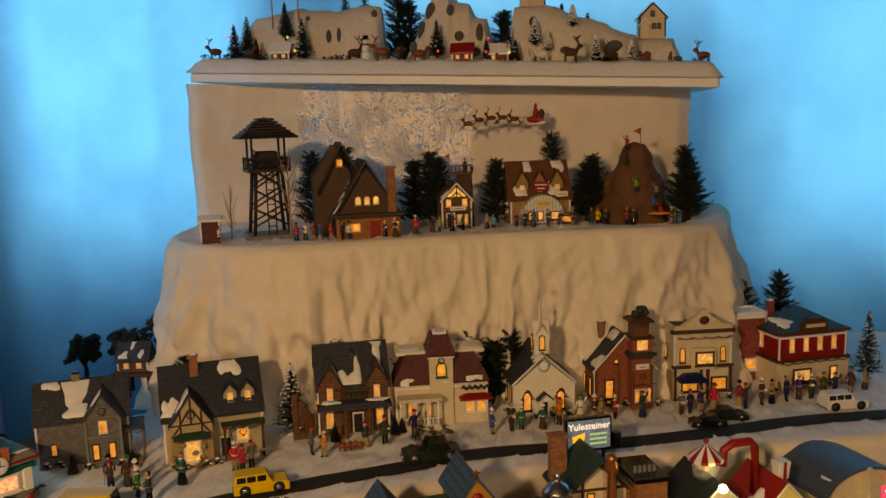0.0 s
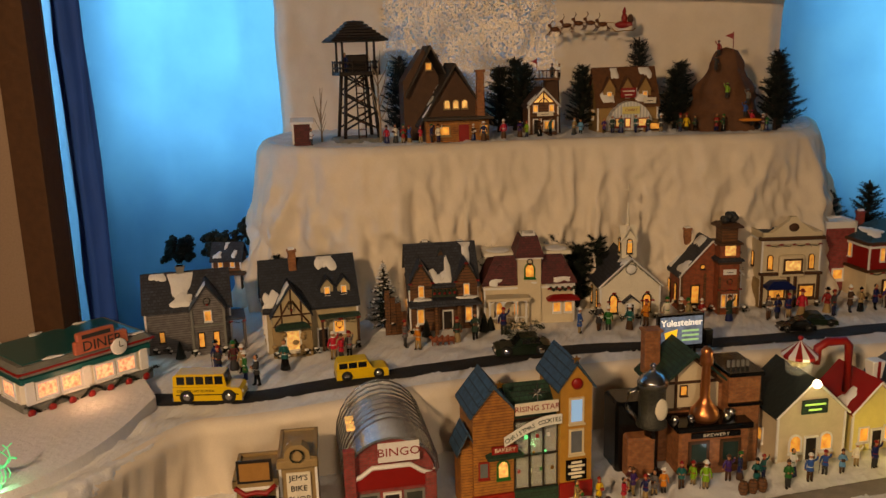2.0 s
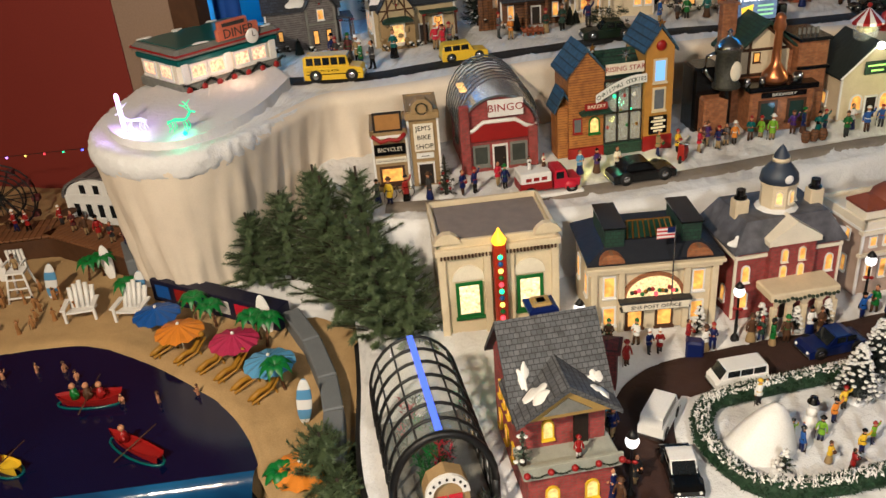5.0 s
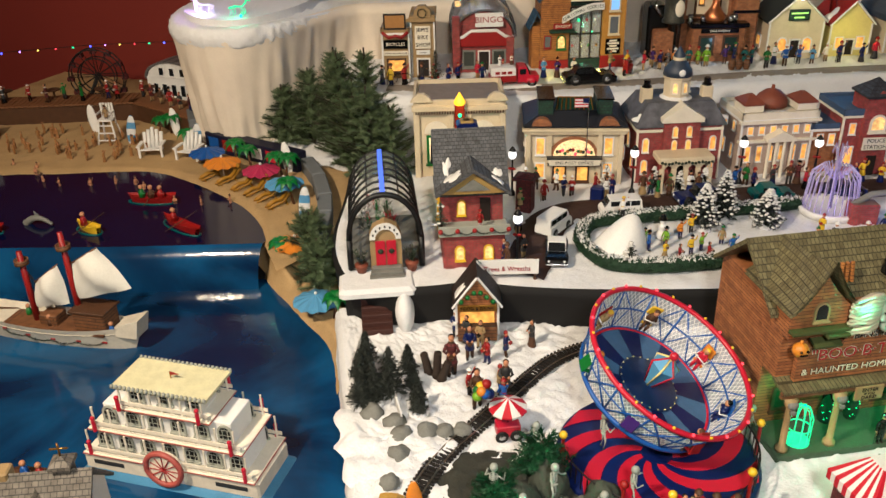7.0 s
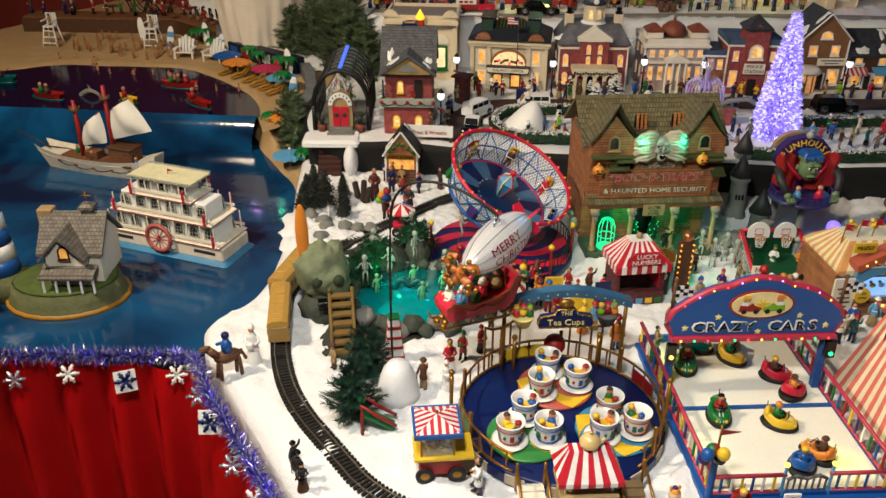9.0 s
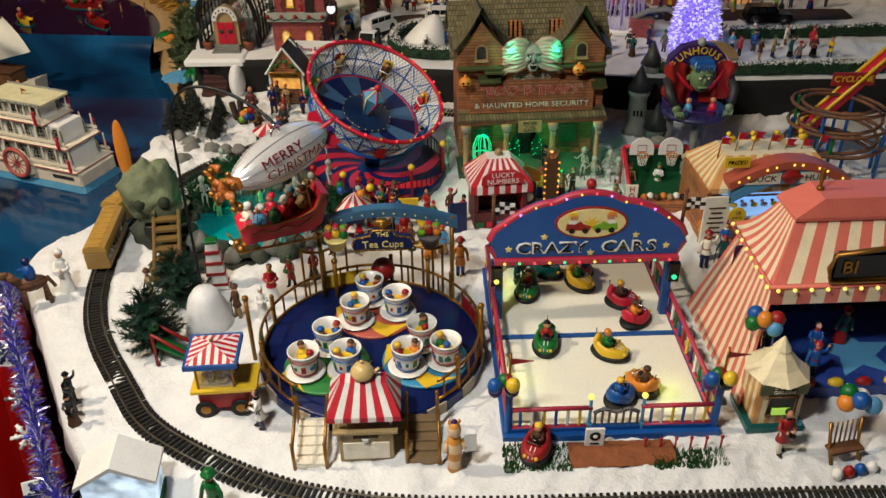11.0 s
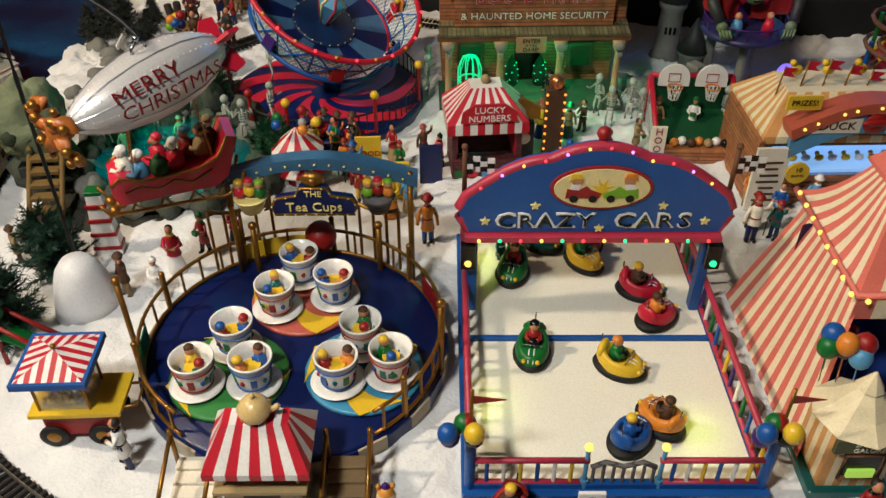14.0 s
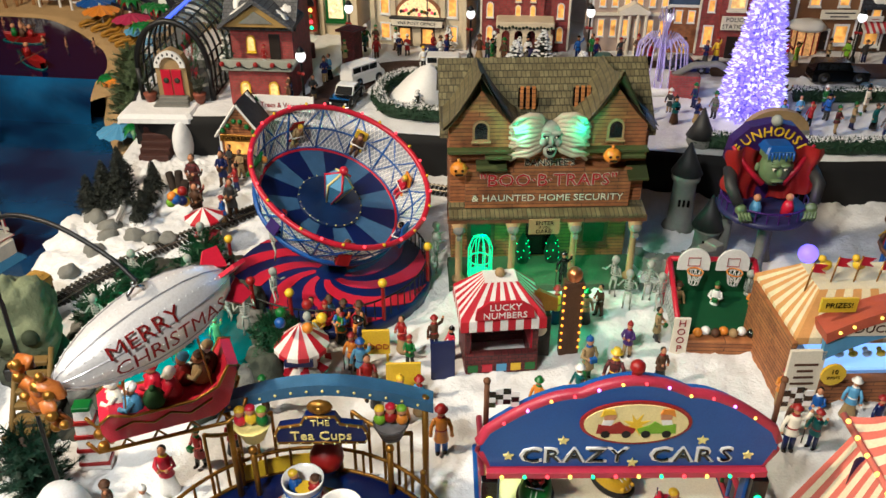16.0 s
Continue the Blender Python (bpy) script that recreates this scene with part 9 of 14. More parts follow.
# fountain of clear arcs
fo = thing("fountain", "clear plastic fountain with falling arcs lit violet", "fountain", at(.575, .985, TOWN))
part("basin", Geo().lathe(0, 0, 0, [(.055, 0), (.058, .012), (.052, .014), (.048, .008)], 28), WHITE, fo)
VIOLET = glassy("violet_clear", (.62, .55, .85), .1, .45)
for k in range(9):
	a = k * .7
	part("jet", Geo().tube([(.002 * cos(a), .002 * sin(a), .008), (.004 * cos(a), .004 * sin(a), .1 + .006 * (k % 3)), (.011 * cos(a), .011 * sin(a), .132 + .006 * (k % 2)), (.014 * cos(a), .014 * sin(a), .118)], .0012, 5), VIOLET, fo)
for k in range(26):
	a = 2 * pi * k / 26
	part("water_arc", Geo().tube([(.01 * cos(a), .01 * sin(a), .07), (.026 * cos(a), .026 * sin(a), .092), (.042 * cos(a), .042 * sin(a), .075), (.048 * cos(a), .048 * sin(a), .012)], .0013, 6), VIOLET, fo)
bulb("fountain_lamp", (.575, .955, TOWN + .05), .03, (.6, .4, 1.0))
br_ = thing("stone_bridge", "small brown brick bridge with a pale arch by the fountain", "bridge", at(.655, .965, TOWN, 20))
part("pier", Geo().box(-.03, 0, 0, .05, .03, .04), REDBRICK, br_)
part("arch", Geo().tube([(-.05, 0, .035), (-.02, 0, .055), (.02, 0, .06), (.05, 0, .045)], .006, 8), GREY, br_)

# crystal tree glowing violet
ctx = thing("crystal_tree", "tall crystal Christmas tree glowing violet and white", "tree", at(.745, .925, TOWN))
CRYS = glow("crystal_glow", (.42, .3, 1.0), .55, 130)
CRYSW = glow("crystal_glow_white", (.8, .74, 1.0), 1.0, 130)
g = Geo()
r = random.Random(77)
for k in range(5200):
	t = r.random() ** 1.5
	z = .012 + .255 * t
	rad = .047 * (1 - t) ** .9 + .004
	a = r.uniform(0, 2 * pi)
	d = Vector((cos(a), sin(a), r.uniform(-.4, .5))).normalized()
	p = Vector((0, 0, z)) + d * rad * r.uniform(.78, 1.05)
	e = d.orthogonal().normalized() * .0026 * r.uniform(.6, 1.3)
	f = d.cross(e)
	g.slot = 1 if r.random() < .35 else 0
	g.put([p - e, p + f, p + e, p - f, p + d * .0075], [(0, 1, 4), (1, 2, 4), (2, 3, 4), (3, 0, 4)])
part("crown", g, [CRYS, CRYSW], ctx)
part("core", Geo().lathe(0, 0, .006, [(.036, 0), (.033, .03), (.016, .14), (.002, .255)], 16), glow("crystal_core", (.3, .2, .9), .22), ctx)
part("foot", Geo().lathe(0, 0, 0, [(.03, 0), (.028, .006), (.01, .01)], 16), WHITE, ctx)
bulb("crystal_light", (.745, .84, TOWN + .1), .1, (.55, .4, 1.0), .03)
sc_ = thing("school_sign", "tan arched school sign with small red wreath", "sign", at(.8, .845, TOWN, 28))
part("arch", Geo().prism([(.05 * cos(pi * j / 14), .012 + .036 * sin(pi * j / 14)) for j in range(15)] + [(.034 * cos(pi * j / 14), .008 + .022 * sin(pi * j / 14)) for j in range(14, -1, -1)], -.006, .006), TAN, sc_)
part("pier", Geo().box(-.042, 0, 0, .018, .014, .016).box(.042, 0, 0, .018, .014, .016), GREY, sc_)

# big firs between town and beach
for n, (x, y, z, h, rd) in enumerate([(-.635,1.05, COVE, .15,.08), (-.565,1.06, COVE, .19,.085), (-.49,1.055, COVE, .24,.095), (-.445,.985, COVE, .25,.1), (-.385,.935, COVE, .21,.1), (-.335,.9, COVE, .21,.095), (-.285,.9, TOWN - .02,.16,.08), (-.4,1.03, COVE, .25,.09), (-.315,.6, TOWN - .08,.11,.065), (-.27,.545, TOWN - .09,.1,.055)]):
	bushy_fir(x, y, z, h * 1.12, rd * .84, 110 + n, mat("big_fir_needle", (.16, .21, .115), .5, .35, 50, .2))

# ---- beach ----
def boat_hull(g, ln, wd, h, n=10):
	"""An open or decked hull along x, its bow at +x."""
	def side(u, v):
		x = (u - .5) * ln
		w = wd / 2 * sin(pi * min(1, .12 + .88 * (1 - u))) ** .6 * (.55 + .45 * v)
		return x * (.85 + .15 * v), w, h * v + h * .35 * v * (abs(u - .5) * 2) ** 3
	g.grid(lambda u, v: side(u, v), n, 3)
	g.grid(lambda u, v: (side(1 - u, v)[0], -side(1 - u, v)[1], side(1 - u, v)[2]), n, 3)
	g.grid(lambda u, v: (side(u, .8)[0], side(u, .8)[1] * (2 * v - 1), side(u, .8)[2] * .9), n, 2)
	return g


def torso(g, x, y, z, s=1.0):
	g.slot = 1
	g.lathe(x, y, z, [(.006 * s, 0), (.006 * s, .009 * s), (.003 * s, .016 * s)], 9)
	g.tube([(x, y, z + .012 * s), (x + .009 * s, y - .006 * s, z + .008 * s)], .002 * s, 5)
	g.slot = 2
	g.ball(x, y, z + .02 * s, .0045 * s)
	return g


for x, y, rz in ((-1.088, .951, 20), (-1.385, .827, 20)):
	lc = thing("lifeguard_chair", "tall white wooden lifeguard chair on the sand", "chair", at(x, y, COVE, rz), "lifeguard chairs")
	for sx in (-1, 1):
		for sy in (-1, 1):
			part("leg", Geo().tube([(sx * .024, sy * .022, 0), (sx * .015, sy * .012, .062)], .0024, 5), WHITE, lc)
		part("arm", Geo().box(sx * .017, -.002, .078, .004, .03, .003), WHITE, lc)
	for k in range(3):
		part("rung", Geo().box(0, -.021 + .003 * k, .012 + .018 * k, .042 - .006 * k, .003, .003), WHITE, lc)
	part("seat", Geo().box(0, 0, .06, .036, .03, .004), WHITE, lc)
	for k in range(5):
		part("back_slat", Geo().box(-.014 + .007 * k, .014, .064, .005, .003, .036), WHITE, lc)
	figurine(x, y, COVE + .058, rz, TAN, BROWN, BROWN, 0, .8, "tan lifeguard figure on the white chair", "beach figures")
for x, y, rz in ((-.925, .911, 25), (-.826, .926, 10)):
	ac = thing("beach_chair", "white slatted beach chair on the sand", "chair", at(x, y, COVE, rz), "beach chairs")
	for k in range(5):
		part("back_slat", Geo().tube([(-.018 + .009 * k, .006, .012), (-.02 + .01 * k, .024, .052 + .006 * (2 - abs(k - 2)))], .0046, 5), WHITE, ac)
		part("seat_slat", Geo().box(0, -.02 + .008 * k, .02 - .002 * k, .046, .006, .003), WHITE, ac)
	for sx in (-1, 1):
		part("arm", Geo().box(sx * .026, -.006, .03, .009, .044, .003), WHITE, ac)
		part("leg", Geo().box(sx * .026, -.022, 0, .005, .005, .03), WHITE, ac)


def beach_umbrella(x, y, z, m_, h=.046, rad=.042):
	ob = thing("beach_umbrella", "%s paper beach umbrella with a white tip" % FIG_WORDS.get(m_.name, "bright"), "umbrella", at(x, y, z, x * 900), "beach umbrellas")
	part("pole", Geo().cyl(0, 0, 0, .0014, h, 6), IVORY, ob)
	g = Geo()
	for k in range(12):
		a, b, c = (2 * pi * t / 12 for t in (k, k + .5, k + 1))
		rim = [(rad * cos(a), rad * sin(a), h - .012), (rad * .97 * cos(b), rad * .97 * sin(b), h - .0085), (rad * cos(c), rad * sin(c), h - .012)]
		g.put([(0, 0, h + .004), *rim], [(0, 1, 2), (0, 2, 3)])
	part("canopy", g, m_, ob)
	part("tip", Geo().ball(0, 0, h + .006, .003), WHITE, ob)


MAGENTA = mat("magenta_paper", (.48, .05, .14), .6)
for x, y, m_ in ((-.748, .887, BLUE), (-.677, .844, ORANGE), (-.568, .832, MAGENTA), (-.481, .785, SKYB)):
	beach_umbrella(x, y, COVE, m_)
beach_umbrella(-.35, .6, .752, ORANGE)
beach_umbrella(-.245, .485, .712, SKYB)
OCHRE = mat("lounger_ochre", (.42, .24, .03), .5)
for x, y in ((-.7, .832), (-.648, .82), (-.597, .804), (-.555, .788), (-.515, .768), (-.475, .748)):
	lg = thing("sun_lounger", "ochre plastic sun lounger with a reclining figure", "lounger", at(x, y, COVE, 62), "sun loungers")
	part("frame", Geo().tube([(-.03, .006, .006), (.008, .006, .011), (.03, .006, .03)], .0022, 5).tube([(-.03, -.006, .006), (.008, -.006, .011), (.03, -.006, .03)], .0022, 5), OCHRE, lg)
	for sx in (-.02, .016):
		part("leg", Geo().tube([(sx, .008, 0), (sx, 0, .01), (sx, -.008, 0)], .0018, 5), OCHRE, lg)
	part("sunbather", Geo().tube([(-.028, 0, .01), (-.01, 0, .016), (.004, 0, .014), (.02, 0, .026)], .0046, 7).ball(.027, 0, .035, .005).tube([(.018, .006, .026), (.03, .012, .034)], .002, 5), OCHRE, lg)
for k, (x, y) in enumerate(((-1.0, 1.03), (-.86, .95), (-.69, .912), (-.65, .912), (-.555, .892), (-.452, .768), (-.38, .6), (-.98, 1.05), (-.535, .875), (-.21, .48))):
	palm(x, y, COVE if y > .68 else .745 if y > .55 else .715, .052 + .006 * (k % 3), k * 47)
SWIRL = striped("board_print", (.7, .7, .7), (.1, .28, .5), 2, .016, .3)
for k, (x, y) in enumerate(((-1.029, .956), (-.955, 1.043), (-.831, .955), (-.548, .913), (-.388, .698), (-1.18, 1.0))):
	solid("surfboard", Geo().ball(0, 0, .036, .0115, .0025, .038, 14, 12), [SWIRL, WHITE][k % 2 and 1], "white printed surfboard standing upright in the sand", "surfboard", pose(x, y, COVE, -8, 6 * (-1) ** k, 25), "surfboards")
sbx = thing("surf_billboard", "long navy box with small surf pictures beside the beach", "billboard", pose(-.675, .955, COVE, 0, 0, math.degrees(math.atan2(-.066, .292))), "")
part("box", Geo().box(0, .012, 0, .3, .034, .046, bev=.001), mat("navy_card", (.02, .02, .06), .5), sbx)
for k, m_ in enumerate((BLUE, REDP, SKYB, WHITE, PINK, TEAL)):
	part("picture", Geo().box(-.12 + .048 * k, -.0062, .012, .034, .001, .026, bev=0), m_, sbx)
CONC = mat("concrete_grey", (.22, .235, .25), .7, .12, 40, .4)
for a, b in zip(((-.55, .945), (-.475, .866), (-.41, .775), (-.37, .7)), ((-.475, .866), (-.41, .775), (-.37, .7), (-.33, .6))):
	d = Vector(b) - Vector(a)
	solid("sea_wall", Geo().box(0,0,-.04, d.length - .003,.03,.072, bev=.002), CONC, "grey concrete sea wall block beside the beach", "sea wall", pose((a[0] + b[0]) / 2 + .03, (a[1] + b[1]) / 2, COVE, 0,0, math.degrees(math.atan2(d.y, d.x))), "sea wall blocks")
solid("sea_wall", Geo().box(0, 0, -.02, .1, .04, .075, bev=.003), CONC, "grey concrete block behind the palms", "sea wall", pose(-.915, 1.075, COVE, 0, 0, -50), "sea wall blocks")
SUN_T = mat("sunbather_tan", (.4, .22, .09), .6)
r = random.Random(21)
for k in range(46):
	x = r.uniform(-1.36, -.94)
	y = .8 + .16 * r.random() + (x + 1.36) * .08
	figurine(x, y, COVE, r.uniform(0, 360), SUN_T, SUN_T, SUN_T, k % 12, .62, "small tan sunbather figure on the beach sand", "beach figures")
for k in range(14):
	figurine(-1.25 + .05 * k + r.uniform(-.02, .02), .725 + .03 * sin(k), COVE - .012, r.uniform(0, 360), SKIN, SKIN, BROWN, k % 12, .6, "small swimmer figure wading at the water's edge", "beach figures")
for x, y, rz, ln, m_, nf in ((-.752, .688, 15, .105, REDP, 3), (-.61, .6, -18, .115, REDP, 1), (-.99, .46, 5, .1, REDP, 2), (-.78, .53, -10, .065, YELLOW, 1), (-1.22, .5, 20, .09, TEAL, 2)):
	g = boat_hull(Geo(), ln, .034 if nf > 1 else .024, .016)
	ob = thing("toy_boat", "small %s toy boat with figures on the dark water" % ("red" if m_ is REDP else "yellow" if m_ is YELLOW else "teal"), "boat", at(x, y, COVE - .004, rz), "toy boats")
	part("hull", g, m_, ob)
	part("waterline", Geo().tube([(ln * .5 * cos(t * .4), .016 * sin(t * .4), .002) for t in range(16)], .002, 5, True), TEAL, ob)
	for j in range(nf):
		part("rower", torso(Geo(), -ln * .2 + j * ln * .2, 0, .012, 1.15), [[REDP, BROWN, DARKG][j % 3] if nf > 1 else REDP, [GREEN, BROWN, REDP][j % 3] if nf > 1 else REDP, SKIN], ob)
	part("paddle", Geo().tube([(-.005, -.035, .006), (.01, .035, .03)], .001, 5), BROWN, ob)
solid("dolphin", Geo().tube(smoothed([(-.03,0,0), (-.012,0,.014), (.012,0,.014), (.03,0,.002)], 2), .008,8, r2=.003).prism([(-.004,.018), (.006,.018), (-.006,.03)], -.001,.001), GREY, "grey toy dolphin leaping from the water", "figurine", at(-.9,.52, COVE - .002,10))
# boardwalk at the back of the beach
bw = thing("boardwalk", "brown plank boardwalk behind the beach", "boardwalk", Matrix(), "")
WALKP = [(-1.62, .95), (-1.15, 1.16), (-.9, 1.09)]
for k in range(60):
	p, q = along(WALKP, k / 60), along(WALKP, (k + 1) / 60)
	part("plank", Geo().box(0, 0, 0, (q - p).length - .001, .09, .005, bev=.0006), LOGS, bw).matrix_basis = pose(p.x, p.y, .828, 0, 0, math.degrees(math.atan2(q.y - p.y, q.x - p.x)))
part("skirt_board", Geo().grid(lambda u, v: (along(WALKP, u).x + .01, along(WALKP, u).y - .048, COVE - .002 + .048 * v), 40, 2), BROWN, bw)
crowd([(-1.62 + .046 * k + .01 * (k % 3), .955 + .021 * k - .015 * (k % 2)) for k in range(11)] + [(-1.1 + .04 * k, 1.14 - .012 * k) for k in range(5)], .833, 91, 0, 1.0, "boardwalk figures", [DARKG, BROWN, REDP, NAVY, GREEN, BURG])
for k in range(4):
	solid("cafe_table", Geo().cyl(0, 0, 0, .003, .022, 8).cyl(0, 0, .022, .018, .003, 16), BROWN, "small round brown table on the boardwalk", "table", at(-1.5 + .12 * k, 1.03 + .05 * k, .833), "cafe tables")
fw = thing("ferris_wheel", "dark toy ferris wheel behind the boardwalk", "ferris wheel", at(-1.33, 1.2, .77, 25), "")
for y in (-.012, .012):
	for rr in (.075, .05):
		part("rim", Geo().tube([(rr * cos(k * .2618), y, .098 + rr * sin(k * .2618)) for k in range(24)], .002, 5, True), IRON, fw)
	for k in range(12):
		part("spoke", Geo().tube([(0, y, .098), (.075 * cos(k * .524), y, .098 + .075 * sin(k * .524))], .0012, 4), IRON, fw)
	for sx in (-1, 1):
		part("stand", Geo().tube([(sx * .05, y * 1.6, 0), (0, y, .098)], .003, 5), IRON, fw)
for k in range(12):
	part("gondola", Geo().box(.075 * cos(k * .524), 0, .085 + .075 * sin(k * .524), .016, .018, .012), BURG, fw)
building("pavilion", "white seaside pavilion with many windows and arched roof", at(-1.1,1.235,.8,0), .17,.06,.07, WHITE, "arch", .05, GREYW, [("F", -.06 + .03 * k, .016,.02,.036) for k in range(5)] + [("F", -.035 + .035 * k, .072,.02,.026) for k in range(3)], None, snow=0, pm=GLASSD, group="seaside buildings")
STRING = [(-1.62, 1.0, .95), (-1.4, 1.28, .93), (-1.15, 1.33, .945), (-.9, 1.25, .93), (-.78, 1.17, .93)]
sl_ = thing("light_string", "string of small coloured lights along the red wall", "string lights", Matrix(), "")
part("wire", Geo().tube([tuple(along(STRING, k / 30)) for k in range(31)], .0008, 4), IRON, sl_)
for k in range(22):
	p = along(STRING, (k + .5) / 22)
	part("bulb", Geo().ball(p.x, p.y, p.z - .003, .0026, n=7, k=5), [LEDR, LEDG, LEDB, LEDP, LEDY][k % 5], sl_)
solid("snow_cloth_foot", Geo().grid(lambda u, v: (-.8 + .46 * u + .04 * v, .985 - .04 * u + .24 * v, .79 + .045 * v + .008 * nz(u * 4, v * 4, 2, 3)), 30, 16), SNOW, "rumpled white cloth at the foot of the cliff", "cloth", kind="structure")

SLOPE = [(-.62, .77), (-.485, .652), (-.285, .502), (-.19, .43)]
solid("sand_slope", Geo().grid(lambda u, v: (along(SLOPE, u).x + .1 * v, along(SLOPE, u).y + .055 * v, LAKE - .002 + (COVE - LAKE - .003) * (1 - .75 * u) * min(1,2.5 * v) + .003 * nz(u, v, 0,9)), 40,12), SAND, "sand that slopes down to the lower lake", "beach", kind="structure")

# ---- lower lake ----
sv_ = thing("paddle_steamer", "white triple-deck paddle steamer with cream roof and red wheel", "ship", at(-.238, .1, LAKE, 6, .93), "ships")
part("wave_base", Geo().box(0, 0, 0, .305, .112, .01, .96, .9, bev=.004), mat("wave_blue", (.12, .3, .46), .3), sv_)
part("hull", Geo().box(0, 0, .01, .285, .096, .026, bev=.003), mat("hull_cream", (.64, .57, .46), .5), sv_)
for w_, d_, z_, h_, nw in ((.255, .084, .04, .04, 7), (.225, .074, .084, .036, 6), (.13, .06, .124, .03, 3)):
	part("deck", Geo().box(0, 0, z_ - .004, w_ + .022, d_ + .018, .004), IVORY, sv_)
	cb = part("cabin", Geo().box(0, 0, z_, w_ - .02, d_ - .016, h_, bev=.001), WHITE, sv_)
	for k in range(nw):
		for sy, rz in ((-1, 0), (1, 180)):
			x = -w_ / 2 + .02 + (w_ - .04) * k / (nw - 1)
			put("window", frame_mesh(.024, .027, "arch", MATS["pale_grey_green"]), pose(x, sy * (d_ / 2 - .0075), z_ + .006, 0, 0, rz), cb)
			put("pane", pane_mesh(.024, .027, "arch", GLASSD), pose(x, sy * (d_ / 2 - .0068), z_ + .006, 0, 0, rz), cb)
	part("deck_edge", Geo().box(0, 0, z_ - .0025, w_ + .024, d_ + .02, .0012, bev=0), mat("rose_wheel", (.45, .14, .12), .5), sv_)
	for sy in (-1, 1):
		part("railing", Geo().box(0, sy * (d_ / 2 + .006), z_ + .006, w_ + .016, .0016, .006).box(0, sy * (d_ / 2 + .006), z_, w_ + .016, .001, .003), IVORY, sv_)
		for k in range(9):
			part("stanchion", Geo().cyl(-w_ / 2 + w_ * k / 8, sy * (d_ / 2 + .005), z_, .0016, h_, 6), IVORY, sv_)
part("top_roof", Geo().box(0, 0, .156, .15, .074, .004), mat("cream_deck", (.62, .58, .36), .5), sv_)
for k in range(22):
	for sy in (-1, 1):
		part("scallop", Geo().ball(-.072 + .0069 * k, sy * .037, .16, .003, .003, .004, 6, 4), MATS["pale_grey_green"], sv_)
for x in (-.125, .125):
	for sy in (-1, 1):
		for z_, e in ((.056, 0), (.1, .016), (.142, .062)):
			part("finial", Geo().cyl(x - (e if x > 0 else -e), sy * (.05 - e * .1), z_ - .018, .003, .02, 6).ball(x - (e if x > 0 else -e), sy * (.05 - e * .1), z_ + .005, .0035, n=8, k=5), PINK, sv_)
part("flag_staff", Geo().cyl(0.0, 0, .158, .001, .014, 5), GOLD, sv_)
part("flag", Geo().prism([(0, .166), (.014, .169), (0, .172)], -.0005, .0005), REDP, sv_)
pwl = part("paddle_box", Geo().prism([(.03 * cos(pi * k / 14), .02 + .046 * sin(pi * k / 14)) for k in range(15)], -.056, -.046), IVORY, sv_)
part("wheel_rim", Geo().tube([(.028 * cos(k * .2618), -.058, .042 + .028 * sin(k * .2618)) for k in range(24)], .0045, 6, True), mat("rose_wheel", (.45, .14, .12), .5), pwl)
part("wheel_disc", Geo().prism([(.027 * cos(k * .2618), .042 + .027 * sin(k * .2618)) for k in range(24)], -.057, -.055), IVORY, pwl)
for k in range(12):
	part("spoke", Geo().tube([(0, -.058, .04), (.023 * cos(k * .524), -.058, .04 + .023 * sin(k * .524))], .001, 4), REDP, pwl)
for x in (-.1, .1):
	part("side_lettering", Geo().box(x, -.0484, .02, .05, .001, .007, bev=0), DARKG, sv_)
# sailing ship
sp = thing("sailing_ship", "two-masted toy sailing ship with red masts and white sails", "ship", at(-.645, .295, LAKE, 180 + 8), "ships")
part("hull", boat_hull(Geo(), .33, .074, .042, 18), mat("hull_white", (.62, .57, .47), .5), sp)
dh = part("deck_house", Geo().box(-.075, 0, .036, .06, .044, .036), LOGS, sp)
part("house_roof", Geo().box(-.075, 0, .072, .068, .05, .004, bev=.001), BROWN, dh)
part("stern_castle", Geo().prism([(-.158, .03), (-.12, .03), (-.12, .05), (-.166, .066)], -.018, .018), mat("hull_white", (.62, .57, .47)), sp)
part("fore_house", Geo().box(.012, 0, .034, .034, .03, .02), LOGS, sp)
part("deck", Geo().box(0.0, 0, .03, .2, .05, .005), LOGS, sp)
part("stripe", Geo().tube([(-.15, -.038, .034), (0, -.039, .028), (.1, -.03, .032), (.155, -.006, .042)], .0018, 5), BROWN, sp)
for sy in (-1, 1):
	swag(sp, [(-.11, sy * .04, .03), (-.06, sy * .041, .027), (-.01, sy * .041, .025), (.04, sy * .039, .026), (.09, sy * .033, .03)], 3, .005)
part("bowsprit", Geo().tube([(.14, 0, .045), (.225, 0, .072)], .0022, 6), DARKG, sp)
SAIL = mat("sail_cloth", (.66, .64, .58), .8, .08, 40, .3)
